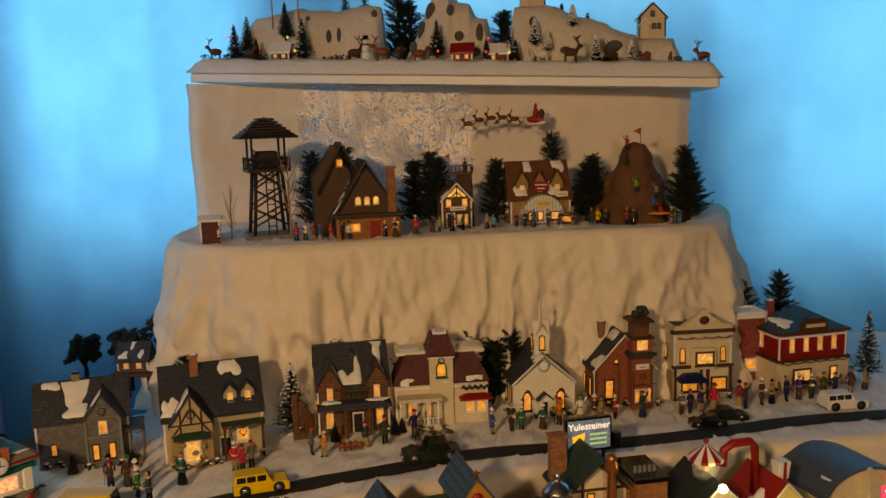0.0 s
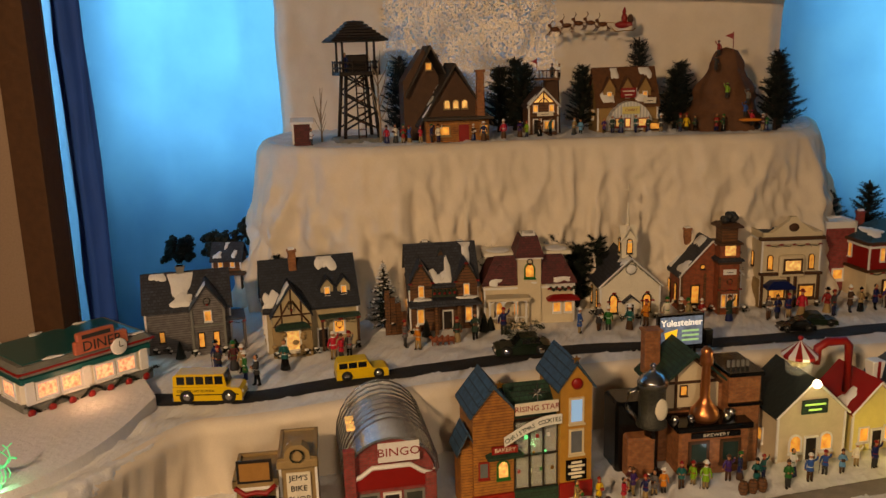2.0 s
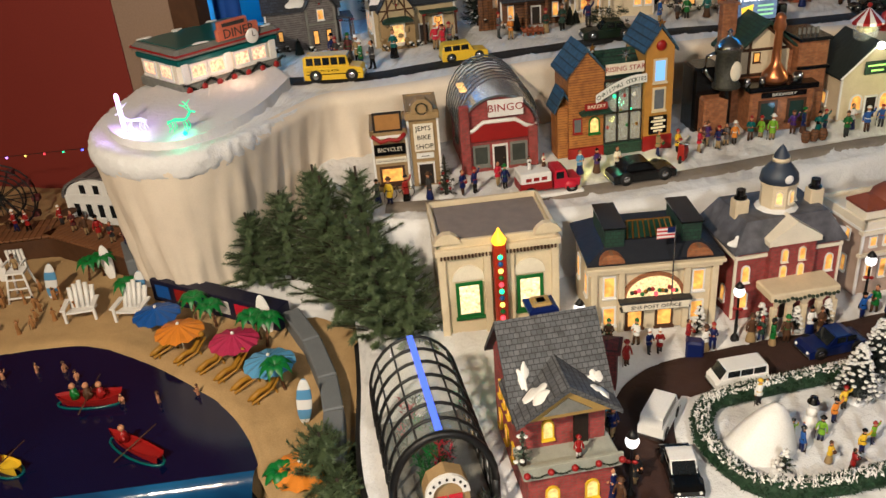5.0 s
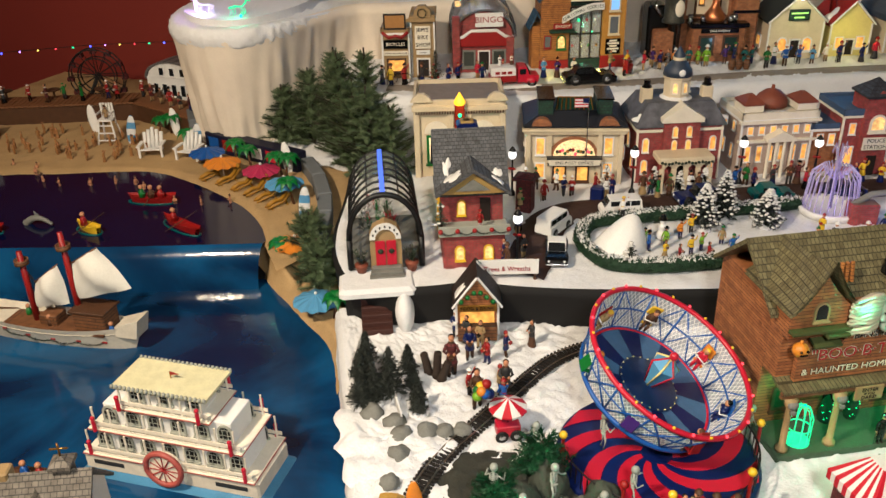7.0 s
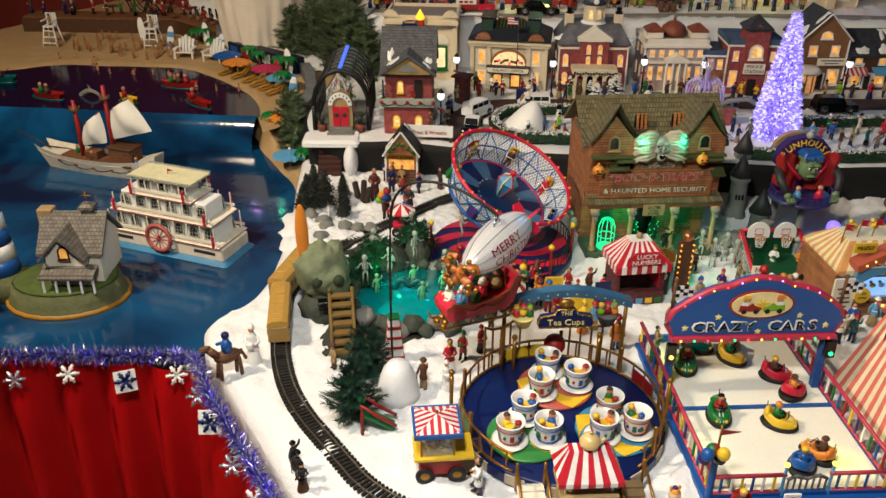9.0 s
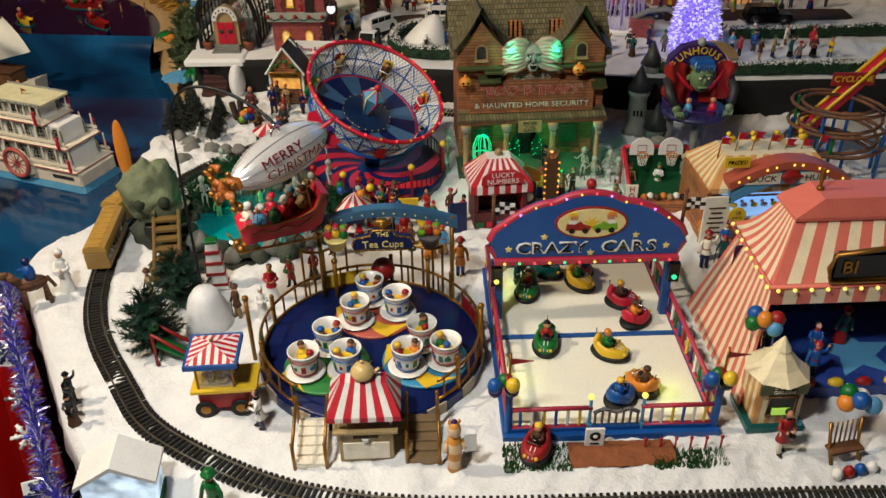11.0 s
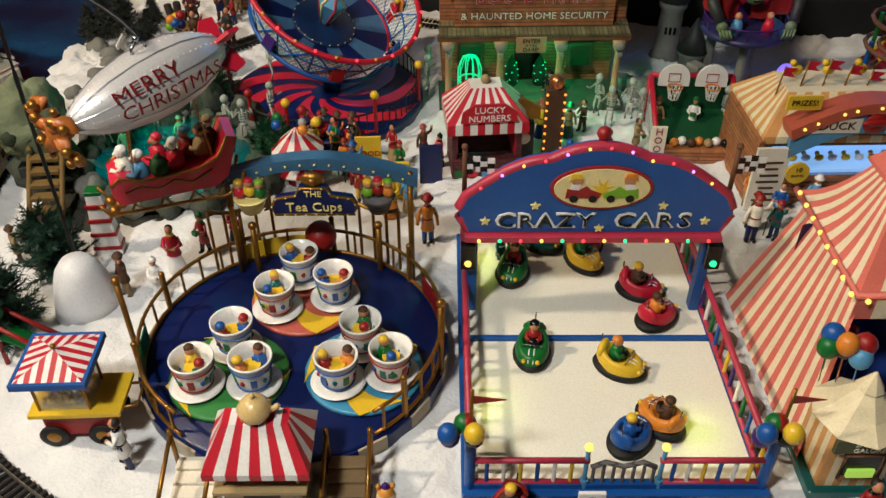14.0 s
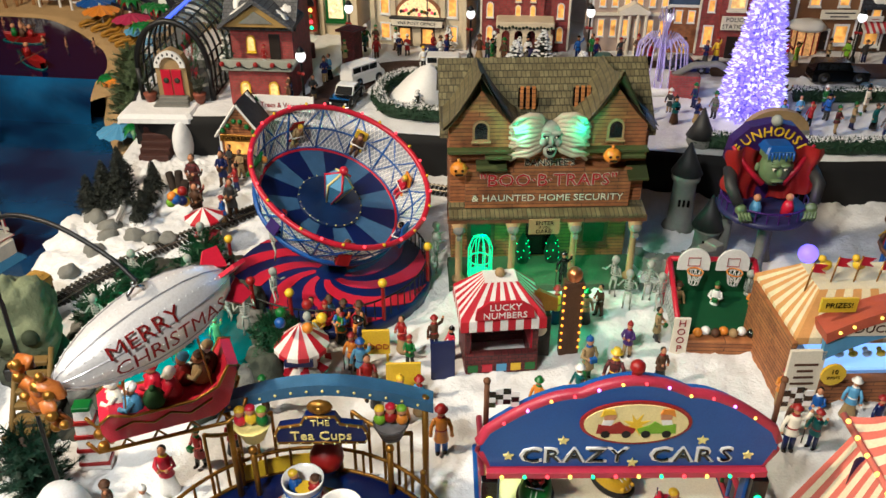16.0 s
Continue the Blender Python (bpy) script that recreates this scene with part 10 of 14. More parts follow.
for x, h_, cs_ in ((.045, .168, ((.04, .062), (-.03, .076), (.03, .11), (-.024, .15))), (-.045, .212, ((-.05, .088), (-.158, .12), (-.052, .155), (-.108, .19)))):
	ms = part("mast", Geo().tube([(x, 0, .03), (x, 0, h_)], .006, 8, r2=.0045), REDP, sp)
	part("crows_nest", Geo().lathe(x, 0, h_ * .84, [(.006, 0), (.012, .003), (.012, .012), (.01, .012), (.009, .004)], 12), LOGS, ms)
	part("gaff", Geo().tube([(cs_[2][0], 0, cs_[2][1]), (cs_[3][0], 0, cs_[3][1])], .0016, 5), LOGS, ms)
	part("sail", Geo().grid(lambda u, v: ((1 - v) * ((1 - u) * cs_[0][0] + u * cs_[1][0]) + v * ((1 - u) * cs_[2][0] + u * cs_[3][0]), .016 * sin(pi * u) * sin(pi * (.1 + .8 * v)) + .003 * sin(9 * u + 4 * v), (1 - v) * ((1 - u) * cs_[0][1] + u * cs_[1][1]) + v * ((1 - u) * cs_[2][1] + u * cs_[3][1])), 12,10), SAIL, ms)
	for k in range(4):
		part("shroud", Geo().tube([(x - .018 + .012 * k, -.033, .036), (x, 0, h_ * .84)], .0007, 3), BROWN, ms)
for k in range(4):
	part("sailor", torso(Geo(), -.11 + .06 * k, .012 * (-1) ** k, .034, .9), [BLUE, [BLUE, REDP, BROWN, GREEN][k], SKIN], sp)
# lighthouse island
isl = thing("lighthouse_island", "rocky green island with white house and grey roofs", "island", at(-.275, -.135, LAKE, 27), "")
part("rock_base", Geo().lathe(0, 0, 0, [(.105, 0), (.1, .01), (.096, .016), (.093, .034), (.001, .036)], 22), mat("island_rock", (.17, .18, .09), .85, .35, 40, 1.0, fine=150), isl).matrix_basis = Matrix.Diagonal((1, .8, 1, 1))
part("sand_rim", Geo().lathe(0, 0, 0, [(.108, 0), (.106, .006), (.09, .009)], 22), OCHRE, isl).matrix_basis = Matrix.Diagonal((1, .8, 1, 1))
part("lawn", Geo().lathe(0, 0, .036, [(.09, 0), (.085, .003), (.001, .004)], 20), mat("island_green", (.12, .16, .04), .85, .3, 60, .9), isl).matrix_basis = Matrix.Diagonal((1, .75, 1, 1))
SHG = brick("grey_shingle", (.19, .165, .135), (.13, .115, .095), (.05, .045, .04), .007, .005)
part("house_wall", Geo().prism([(-.02, .038), (.07, .038), (.07, .1), (.025, .142), (-.02, .1)], -.02, .075, "x"), IVORY, isl)
part("house_roof", Geo().gable(.0275, .025, .1, .095, .09, .046, .008, .005, "x"), SHG, isl)
part("front_gable", Geo().prism([(-.01, .038), (.055, .038), (.055, .098), (.022, .13), (-.01, .098)], -.034, 0.0), IVORY, isl)
part("gable_roof", Geo().gable(.022, -.012, .098, .065, .06, .034, .007, .005), SHG, isl)
part("porch_roof", Geo().prism([(-.03, .078), (-.062, .068), (-.062, .064), (-.03, .073)], -.018, .074, "x"), SHG, isl)
for k in range(5):
	part("porch_post", Geo().cyl(-.012 + .021 * k, -.058, .038, .0022, .028, 7), WHITE, isl)
for x in (0.0, .044):
	win(isl, pose(x, -.0345, .046), .014, .02, "sq", WHITE, GLASSD)
win(isl, pose(.022, -.0345, .09), .018, .024, "arch", BROWN, LIT)
part("cupola", Geo().box(.05, .03, .136, .02, .02, .02).hip(.05, .03, .156, .022, .022, .012, .002, .05), SHG, isl)
part("weather_vane", Geo().tube([(.05, .03, .166), (.05, .03, .186)], .0012, 5).tube([(.04, .03, .178), (.06, .03, .178)], .0012, 5), GOLD, isl)
part("chimney", Geo().box(-.022, .03, .04, .026, .022, .116), TAN, isl)
lh = thing("lighthouse", "blue and white striped lighthouse with red lantern top", "lighthouse", at(-.385, -.175, LAKE, 27), "")
part("foot", Geo().lathe(0, 0, 0, [(.05, 0), (.045, .03), (.03, .042)], 14), MATS["island_rock"], lh)
for k in range(6):
	r0, r1 = .032 - .0022 * k, .0298 - .0022 * k
	part("stripe_band", Geo().lathe(0, 0, .04 + .028 * k, [(r0, 0), (r1, .028)], 20), WHITE if k % 2 else BLUE, lh)
part("gallery", Geo().lathe(0, 0, .208, [(.018, 0), (.027, .003), (.027, .006), (.012, .007)], 18), WHITE, lh)
part("lantern", Geo().cyl(0, 0, .214, .012, .024, 12), LITW, lh)
part("cap", Geo().lathe(0, 0, .238, [(.018, 0), (.012, .012), (.003, .018), (.001, .026)], 14), REDP, lh)
ob = thing("rowing_boat", "small dark rowing boat with figures on the lake", "boat", at(-.42, 0.0, LAKE, 10), "toy boats")
part("hull", boat_hull(Geo(), .07, .026, .014), BROWN, ob)
for j in range(2):
	part("rower", torso(Geo(), -.012 + .024 * j, 0, .01), [BLUE, REDP if j else BLUE, SKIN], ob)
sh2 = thing("fishing_boat", "dark red toy fishing boat at the lake's edge", "boat", at(-.36, -.285, LAKE, 75), "toy boats")
part("hull", boat_hull(Geo(), .12, .04, .024), BLACK, sh2)
part("cabin", Geo().box(-.01, 0, .02, .05, .026, .03), REDP, sh2)
part("cabin_roof", Geo().box(-.01, 0, .05, .056, .032, .004), BLACK, sh2)

# ---- tinsel along the table edge ----
EDGE = smoothed([(-.62, -.53, .72), (-.205, -.335, .72), (-.07, -.27, .72), (.055, -.207, .722), (.105, -.235, .745), (.172, -.29, .752), (.286, -.358, .752), (.402, -.432, .752), (.464, -.47, .752), (.6, -.515, .752)], 2)
TINB = mat("blue_tinsel", (.1, .08, .62), .2, .3, 90, .1, metal=.7)
TINS = mat("silver_tinsel", (.7, .68, .8), .2, .2, 90, .1, metal=.8)
r = random.Random(44)
g = Geo()
for k in range(9000):
	p = along(EDGE, r.random())
	g.slot = 0 if r.random() < .62 else 1
	a, b = r.uniform(0, 2 * pi), r.uniform(-1.2, 1.4)
	L = r.uniform(.01, .022)
	d = Vector((cos(a) * cos(b), sin(a) * cos(b), sin(b))) * L
	s_ = Vector((-sin(a), cos(a), r.uniform(-.6, .6))) * .0012
	c = Vector((p.x, p.y, p.z))
	g.put([c - s_ + d * .15, c + s_ + d * .15, c + d], [(0, 1, 2)])
solid("tinsel_garland", g, [TINB, TINS], "blue and silver tinsel garland along the table's edge", "garland", kind="stuff")
for k in range(15):
	p = along(EDGE, .05 + .92 * k / 15)
	fl_ = thing("snowflake_ornament", "white glittering snowflake ornament hung on the tinsel", "ornament", pose(p.x + .012, p.y - .022, p.z - .016 - .012 * (k % 2), -25 + 8 * r.uniform(-1,1), 0,32 + r.uniform(-15,15)), "snowflake ornaments")
	if k % 3 == 1:
		part("card", Geo().box(0, 0, -.018, .032, .0016, .034, bev=.0005), WHITE, fl_)
	for j in range(6):
		a = j * pi / 3
		part("arm", Geo().tube([(0,-.002,0), (.016 * cos(a), -.002,.016 * sin(a))], .0024,5).tube([(.01 * cos(a + .35), -.002,.01 * sin(a + .35)), (.011 * cos(a), -.002,.011 * sin(a)), (.01 * cos(a - .35), -.002,.01 * sin(a - .35))], .0018,5), NAVY if k % 3 == 1 else TINS if k % 2 else WHITE, fl_)
# horse and rider, statue
hr = thing("horse_rider", "brown toy horse with a blue rider on the snow", "figurine", at(.178, -.246, FAIR, 240), "")
part("horse", Geo().ball(0,0,.034,.02,.009,.011).tube([(.014,0,.038), (.026,0,.054)], .006,7).ball(.031,0,.056,.009,.0045,.005).tube([(.012,.005,.03), (.014,.005,0)], .003,5).tube([(.012,-.005,.03), (.016,-.005,0)], .003,5).tube([(-.014,.005,.03), (-.016,.005,0)], .003,5).tube([(-.014,-.005,.03), (-.012,-.005,0)], .003,5).tube([(-.019,0,.038), (-.026,0,.02)], .0025,5), LOGS, hr)
part("rider", torso(Geo(), 0, 0, .042, 1.3), [BLUE, BLUE, NAVY], hr)
figurine(.192, -.208, FAIR, 20, WHITE, WHITE, WHITE, 1, 1.4, "tall white statue figure beside the railway", "fair figures")
# lit snow scene at the table corner
ls = thing("lit_snow_scene", "white lit plastic snow scene with green garland", "ornament", at(.525, -.432, FAIR - .01, 35), "")
part("base", Geo().box(0, 0, 0, .075, .05, .012), GREEN, ls)
part("lit_panel", Geo().prism([(-.034, .012), (.034, .012), (.034, .045), (0, .064), (-.034, .045)], -.018, .018), glow("icy_panel", (.75, .9, 1.0), 1.0, 60), ls)
part("eave", Geo().gable(0, 0, .046, .07, .038, .02, .004, .004), WHITE, ls)
for k, (x, y) in enumerate(((.385, -.372), (.4, -.385), (.37, -.36))):
	figurine(x, y, FAIR, 40 * k, DARKG, BROWN, BLACK, k, .9, "small dark figure beside the railway at the table corner", "fair figures")
figurine(.625, -.412, FAIR, 10, GREEN, BLACK, GREEN, 0, 1.3, "green hatted figure in front of the railway", "fair figures")

# ---- fairground: railway ----
LINE = smoothed([(.42,.56), (.32,.54), (.24,.5), (.195,.446), (.174,.391), (.137,.259), (.109,.173), (.107,.03), (.119,-.032), (.151,-.086), (.22,-.187), (.299,-.262), (.407,-.319), (.469,-.352), (.549,-.362), (.652,-.362), (.75,-.336), (.834,-.298), (.914,-.254), (1.033,-.187), (1.179,-.104), (1.5,.06)], 2)
LINE_LEN = sum((Vector(a) - Vector(b)).length for a, b in zip(LINE, LINE[1:]))


def on_line(s):
	"""Place and heading on the railway at s metres from its far end."""
	u = s / LINE_LEN
	a, b = along(LINE, max(0, u - .004)), along(LINE, min(1, u + .004))
	p = along(LINE, u)
	return p, math.degrees(math.atan2(b.y - a.y, b.x - a.x))


RAILM = mat("nickel_rail", (.42, .38, .31), .3, .15, 60, .1, metal=.9)
TIEM = mat("dark_tie", (.028, .022, .018), .7, .3, 90, .3)
railway = thing("railway_track", "model railway track with dark ties and bright rails in snow", "railway track", Matrix(), "")
for off in (-.0083, .0083):
	pts = []
	for k in range(401):
		p, hd = on_line(LINE_LEN * k / 400)
		a = radians(hd)
		pts.append((p.x - sin(a) * off, p.y + cos(a) * off, FAIR + .0062))
	part("rail", Geo().tube(pts, .0012, 4), RAILM, railway)
tie_me = Geo().box(0, 0, 0, .0032, .03, .0042, bev=.0005).mesh("tie", TIEM)
far_ties = Geo()
k = 0
s = 0.0
while s < LINE_LEN:
	p, hd = on_line(s)
	if LINE_LEN - s < 1.9:
		put("tie", tie_me, pose(p.x, p.y, FAIR + .0012, 0, 0, hd), railway)
	else:
		far_ties.box(p.x, p.y, FAIR + .0012, .0032, .03, .0042, rz=hd, bev=.0005)
	s += .0068
ft = part("tie_strip", far_ties, TIEM, railway)
ft["kind"] = "stuff"

TRAINY = mat("train_gold", (.5, .33, .09), .4, .15, 60, .2)
TRAINB = mat("train_buff", (.4, .27, .1), .5, .15, 60, .2)


def coach(s, ln=.115, roof=TRAINY, loco=False):
	p, hd = on_line(s)
	ob = thing("railway_coach" if not loco else "locomotive", "gold and buff model railway coach on the track" if not loco else "black and gold streamlined model locomotive on the track", "train", pose(p.x, p.y, FAIR + .007,0,0, hd), "train")
	part("body", Geo().box(0, 0, .006, ln, .032, .026, bev=.002), TRAINB if not loco else IRON, ob)
	part("roof", Geo().prism([(-.0165, .032), (.0165, .032), (.0145, .039), (.007, .042), (-.007, .042), (-.0145, .039)], -ln / 2, ln / 2, "x"), roof, ob)
	for k in range(8):
		x = -ln / 2 + ln * (k + .5) / 8
		for sy in (-1, 1):
			part("window", Geo().box(x, sy * .0162, .018, ln * .075, .001, .008, bev=0), GLASSD, ob)
		part("roof_rib", Geo().box(x, 0, .0418, .002, .018, .0016, bev=.0004), roof, ob)
	for x in (-ln * .32, ln * .32):
		part("bogie", Geo().box(x, 0, .001, ln * .22, .022, .007, bev=.001), IRON, ob)
	if loco:
		part("nose", Geo().ball(ln / 2, 0, .018, .014, .0155, .014), ORANGE, ob)
		part("headlamp", Geo().ball(ln / 2 + .012, 0, .024, .004), LEDY, ob)
	return ob


S0 = min((abs(on_line(LINE_LEN * k / 400)[0].x - .17) + abs(on_line(LINE_LEN * k / 400)[0].y + .115), LINE_LEN * k / 400) for k in range(401))[1]
for j in range(2):
	coach(S0 - j * .124, .116, loco=False)

# ---- fairground: tea cup ride ----
tc = thing("tea_cup_ride", "toy tea cup ride with white cups, navy floor and gold railing", "fairground ride", at(.63, -.135, FAIR, 30), "fairground rides")
R = .132
part("platform", Geo().lathe(0, 0, 0, [(R, 0), (R, .016), (R - .003, .018), (.01, .019)], 48), NAVY, tc)
for k in range(32):
	g = Geo()
	a = 2 * pi * k / 32
	g.m = pose(0, 0, 0, 0, 0, math.degrees(a)) @ pose(R + .0012, 0, .002)
	g.box(0, 0, 0, .002, 2 * pi * R / 32, .014, bev=0)
	part("skirt_panel", g, mat("skirt_cream", (.5, .44, .34)) if k % 2 else NAVY, tc)
RINGW = mat("glazed_white", (.78, .76, .72), .22, .05, 60, .06, coat=.3)
DISCS = [(.003, .055, mat("disc_rose", (.55, .18, .14), .3)), (.063, -.037, mat("disc_sky", (.1, .33, .5), .3)), (-.05, -.042, mat("disc_green", (.09, .3, .1), .3))]
for x, y, m_ in DISCS:
	tt = part("turntable", Geo().lathe(x, y, .019, [(.05, 0), (.05, .003), (.048, .004), (.001, .004)], 40), m_, tc)
	g = Geo()
	for k in range(3):
		a0 = k * 2.1 + x * 30
		pts = [(x + (.018 + .034 * j / 8) * cos(a0 + .09 * j), y + (.018 + .034 * j / 8) * sin(a0 + .09 * j)) for j in range(9)]
		pts2 = [(x + (.018 + .034 * j / 8) * cos(a0 + .55 + .13 * j), y + (.018 + .034 * j / 8) * sin(a0 + .55 + .13 * j)) for j in range(9)]
		g.prism(pts + pts2[::-1], .0228, .0236, "z")
	part("painted_swirl", g, YELLOW, tt)
CUP_POS = [(-.004, .081), (-.02, .036), (.031, .051), (.06, -.0125), (.043, -.054), (.087, -.046), (-.049, -.013), (-.073, -.056), (-.026, -.055)]


def tea_cup(x, y, k):
	cp = part("cup", Geo().lathe(x, y, .0265, [(.0105, 0), (.0132, .003), (.0152, .014), (.0172, .0275), (.0182, .029), (.0182, .0305), (.0168, .0305), (.0148, .018), (.0125, .009), (.001, .0085)], 28), RINGW, tc)
	for zz, rr in ((.0225, .0169), (.0035, .0138)):
		part("cup_band", Geo().tube([(x + rr * cos(q * .2618), y + rr * sin(q * .2618), .0265 + zz) for q in range(24)], .0008, 4, True), REDP if k % 2 else BLUE, cp)
	part("saucer", Geo().lathe(x, y, .0232, [(.01, 0), (.018, .0008), (.0225, .0038), (.023, .0044), (.018, .0028), (.001, .0024)], 28), RINGW, tc)
	cols = [REDP, BLUE, TEAL, GREEN]
	for j in range(10):
		a = j * 36 + k * 13
		g = Geo()
		g.m = pose(x, y, .0265, 0, 0, a) @ pose(.0149, 0, .0125, 0, 7)
		if j % 2:
			g.box(0, 0, -.0045, .0018, .0052, .009, bev=.0003)
		else:
			g.lathe(0, 0, 0, [(.0012, -.0026), (.0022, 0), (.0012, .0026)], 8)
		part("painted_panel", g, cols[(j + k) % 4], cp)
	part("wheel_table", Geo().cyl(x, y, .034, .002, .011, 8).cyl(x, y, .0455, .0075, .0015, 18), YELLOW, cp)
	for j in range(2):
		a = k * 1.7 + j * 2.6
		px_, py_ = x + .0098 * cos(a), y + .0098 * sin(a)
		g = Geo()
		g.lathe(px_, py_, .036, [(.006, 0), (.0062, .008), (.004, .015), (.002, .016)], 9)
		g.tube([(px_, py_, .049), (x + .006 * cos(a + .6), y + .006 * sin(a + .6), .0475)], .0019, 6)
		g.tube([(px_, py_, .049), (x + .006 * cos(a - .6), y + .006 * sin(a - .6), .0475)], .0019, 6)
		g.slot = 1
		g.ball(px_, py_, .056, .0042, .0042, .0046)
		g.slot = 2
		g.ball(px_ + .0008 * cos(a), py_ + .0008 * sin(a), .0578, .0044, .0044, .0036)
		part("rider", g, [[REDP, TEAL, BLUE, YELLOW, ORANGE, GREEN][(k + j * 2) % 6], SKIN, [BROWN, YELLOW, BLUE, REDP][(k + j) % 4]], cp)


for k, (x, y) in enumerate(CUP_POS):
	tea_cup(x, y, k)
# railing
for k in range(36):
	a0 = 360 * k / 36
	if 235 < a0 < 305:
		continue
	a = radians(a0)
	x, y = (R - .003) * cos(a), (R - .003) * sin(a)
	tall = k % 4 == 0
	part("post", Geo().cyl(x, y, .016, .0026 if tall else .0013, .042 if tall else .03, 8).ball(x, y, .06 if tall else .047, .003 if tall else .0015, n=8, k=5), GOLD, tc)
	if (k // 3) % 3 == 0 and not tall:
		g = Geo()
		g.m = pose(0, 0, 0, 0, 0, a0 + 5) @ pose(R - .004, 0, .022)
		g.box(0, 0, 0, .0015, .02, .018, bev=.0004)
		part("panel", g, [REDP, YELLOW, GREEN][(k // 9) % 3], tc)
for z in (.02, .046):
	pts = [((R - .003) * cos(radians(-54 + 288 * k / 60)), (R - .003) * sin(radians(-54 + 288 * k / 60)), z) for k in range(61)]
	part("rail", Geo().tube(pts, .0018, 6), GOLD, tc)
for a0 in (62, 118):
	pts = []
	for k in range(9):
		a = radians(a0 + (k - 4) * 3.2)
		pts.append(((R + .004) * cos(a), (R + .004) * sin(a), .075 + .012 * (k / 4 - 1) ** 2))
	part("scroll_rail", Geo().tube(pts, .002, 6), GOLD, tc)
	for p in pts[::2]:
		part("baluster", Geo().cyl(p[0], p[1], .016, .0016, p[2] - .016, 6), GOLD, tc)
# lattice masts and arch
for x, y in ((-.064, .099), (.101, .097), (-.048, .1), (.07, .1)):
	hh = .128 if abs(x) > .06 and x != .07 else .07
	part("mast", Geo().tube([(x, y, 0), (x, y, hh)], .0028, 8).ball(x, y, hh + .002, .0042), GOLD, tc)
for x, y in ((-.142, 0.0), (.128, -.03)):
	part("mast", Geo().tube([(x, y, 0), (x, y, .088)], .0026, 8).ball(x, y, .09, .004), GOLD, tc)
n = 14
top = [(-.072 + .18 * k / n, .13 + .02 * sin(pi * k / n)) for k in range(n + 1)]
part("arch", Geo().prism(top + [(x, z - .011) for x, z in reversed(top)], .092, .107), mat("arch_blue", (.09, .2, .32), .45, .2, 60, .3), tc)
for k in range(1, 14):
	x, z = top[k]
	part("bulb", Geo().ball(x, .0915, z - .006, .0013, n=6, k=4), PALEY, tc)
out_ = [(-.036, .1), (.036, .1), (.038, .108), (.034, .117), (.016, .12), (.012, .128), (-.012, .128), (-.016, .12), (-.034, .117), (-.038, .108)]
sg = part("sign", Geo().prism([(x + .016, z) for x, z in out_], .079, .087), NAVY, tc)
part("sign_rim", Geo().tube([(x + .016, .079, z) for x, z in out_], .0014, 5, True), GOLD, sg)
part("gold_clown", Geo().ball(.016, .083, .135, .011, .005, .007).ball(.016, .08, .134, .005, .003, .004), GOLD, sg)
for k in range(20):
	p = along([(x + .016, .0776, z) for x, z in out_ + out_[:1]], k / 20)
	part("bulb", Geo().ball(p.x, p.y, p.z, .0009, n=6, k=4), PALEY, sg)
lettering("THE", .0085, pose(.016, .0775, .1225), PALEY, sg, .0005)
lettering("Tea Cups", .013, pose(.016, .0775, .1085), PALEY, sg, .0005)
for x, c in ((-.041, BLUE), (.073, GREEN)):
	bk = part("basket", Geo().lathe(x, .086, .1, [(.009, 0), (.0145, .014), (.0155, .0155), (.012, .014)], 14), GREYW if x > 0 else PALEY, tc)
	for j, cc in enumerate((PINK, YELLOW, GREEN) if x < 0 else (LIME, REDP, ORANGE)):
		q = (x - .009 + j * .009, .085, .12 + .002 * (j % 2))
		g = Geo().ball(*q, .0055, .0045, .006)
		g.slot = 1
		g.ball(q[0], q[1], q[2] + .0082, .0042)
		g.slot = 2
		g.ball(q[0], q[1] + .0008, q[2] + .0102, .0045, .0045, .0032)
		part("rider", g, [cc, SKIN, [YELLOW, PINK, LIME][j]], bk)
part("red_ball", Geo().ball(.012, .118, .046, .0155, n=16, k=10), REDP, tc)
# ticket booth and steps
bt = part("booth", Geo().box(0, -.15, 0, .056, .042, .042, bev=.001).box(0, -.152, .042, .066, .05, .003), mat("booth_cream", (.46, .36, .2), .5), tc)
part("booth_panel", Geo().box(0, -.1715, .004, .048, .002, .022, bev=.0005), IVORY, bt)
part("clock", Geo().cyl(0, -.1725, .03, .004, .003, 10), WHITE, bt)
part("bar", Geo().box(0, -.1725, .033, .026, .001, .003, bev=0), BROWN, bt)
for sx in (-1, 1):
	for sy in (-.168, -.132):
		part("booth_post", Geo().cyl(sx * .026, sy, .042, .0016, .026, 8), IVORY, bt)
part("ticket_box", Geo().box(0, -.15, .042, .012, .012, .014), SKYB, bt)
g = Geo()
w = .074
for k in range(9):
	x0, x1 = -w / 2 + w * k / 9, -w / 2 + w * (k + 1) / 9
	g.slot = k % 2
	t0, t1 = x0 * .62, x1 * .62
	g.put([(x0, -.178, .066), (x1, -.178, .066), (t1, -.157, .094), (t0, -.157, .094)], [(0, 1, 2, 3)])
	g.put([(x0, -.178, .066), (x1, -.178, .066), (x1, -.178, .06), (x0, -.178, .06)], [(0, 1, 2, 3)])
	g.put([(x0, -.12, .066), (x1, -.12, .066), (t1, -.142, .094), (t0, -.142, .094)], [(3, 2, 1, 0)])
	g.put([(t0, -.157, .094), (t1, -.157, .094), (t1, -.142, .094), (t0, -.142, .094)], [(0, 1, 2, 3)])
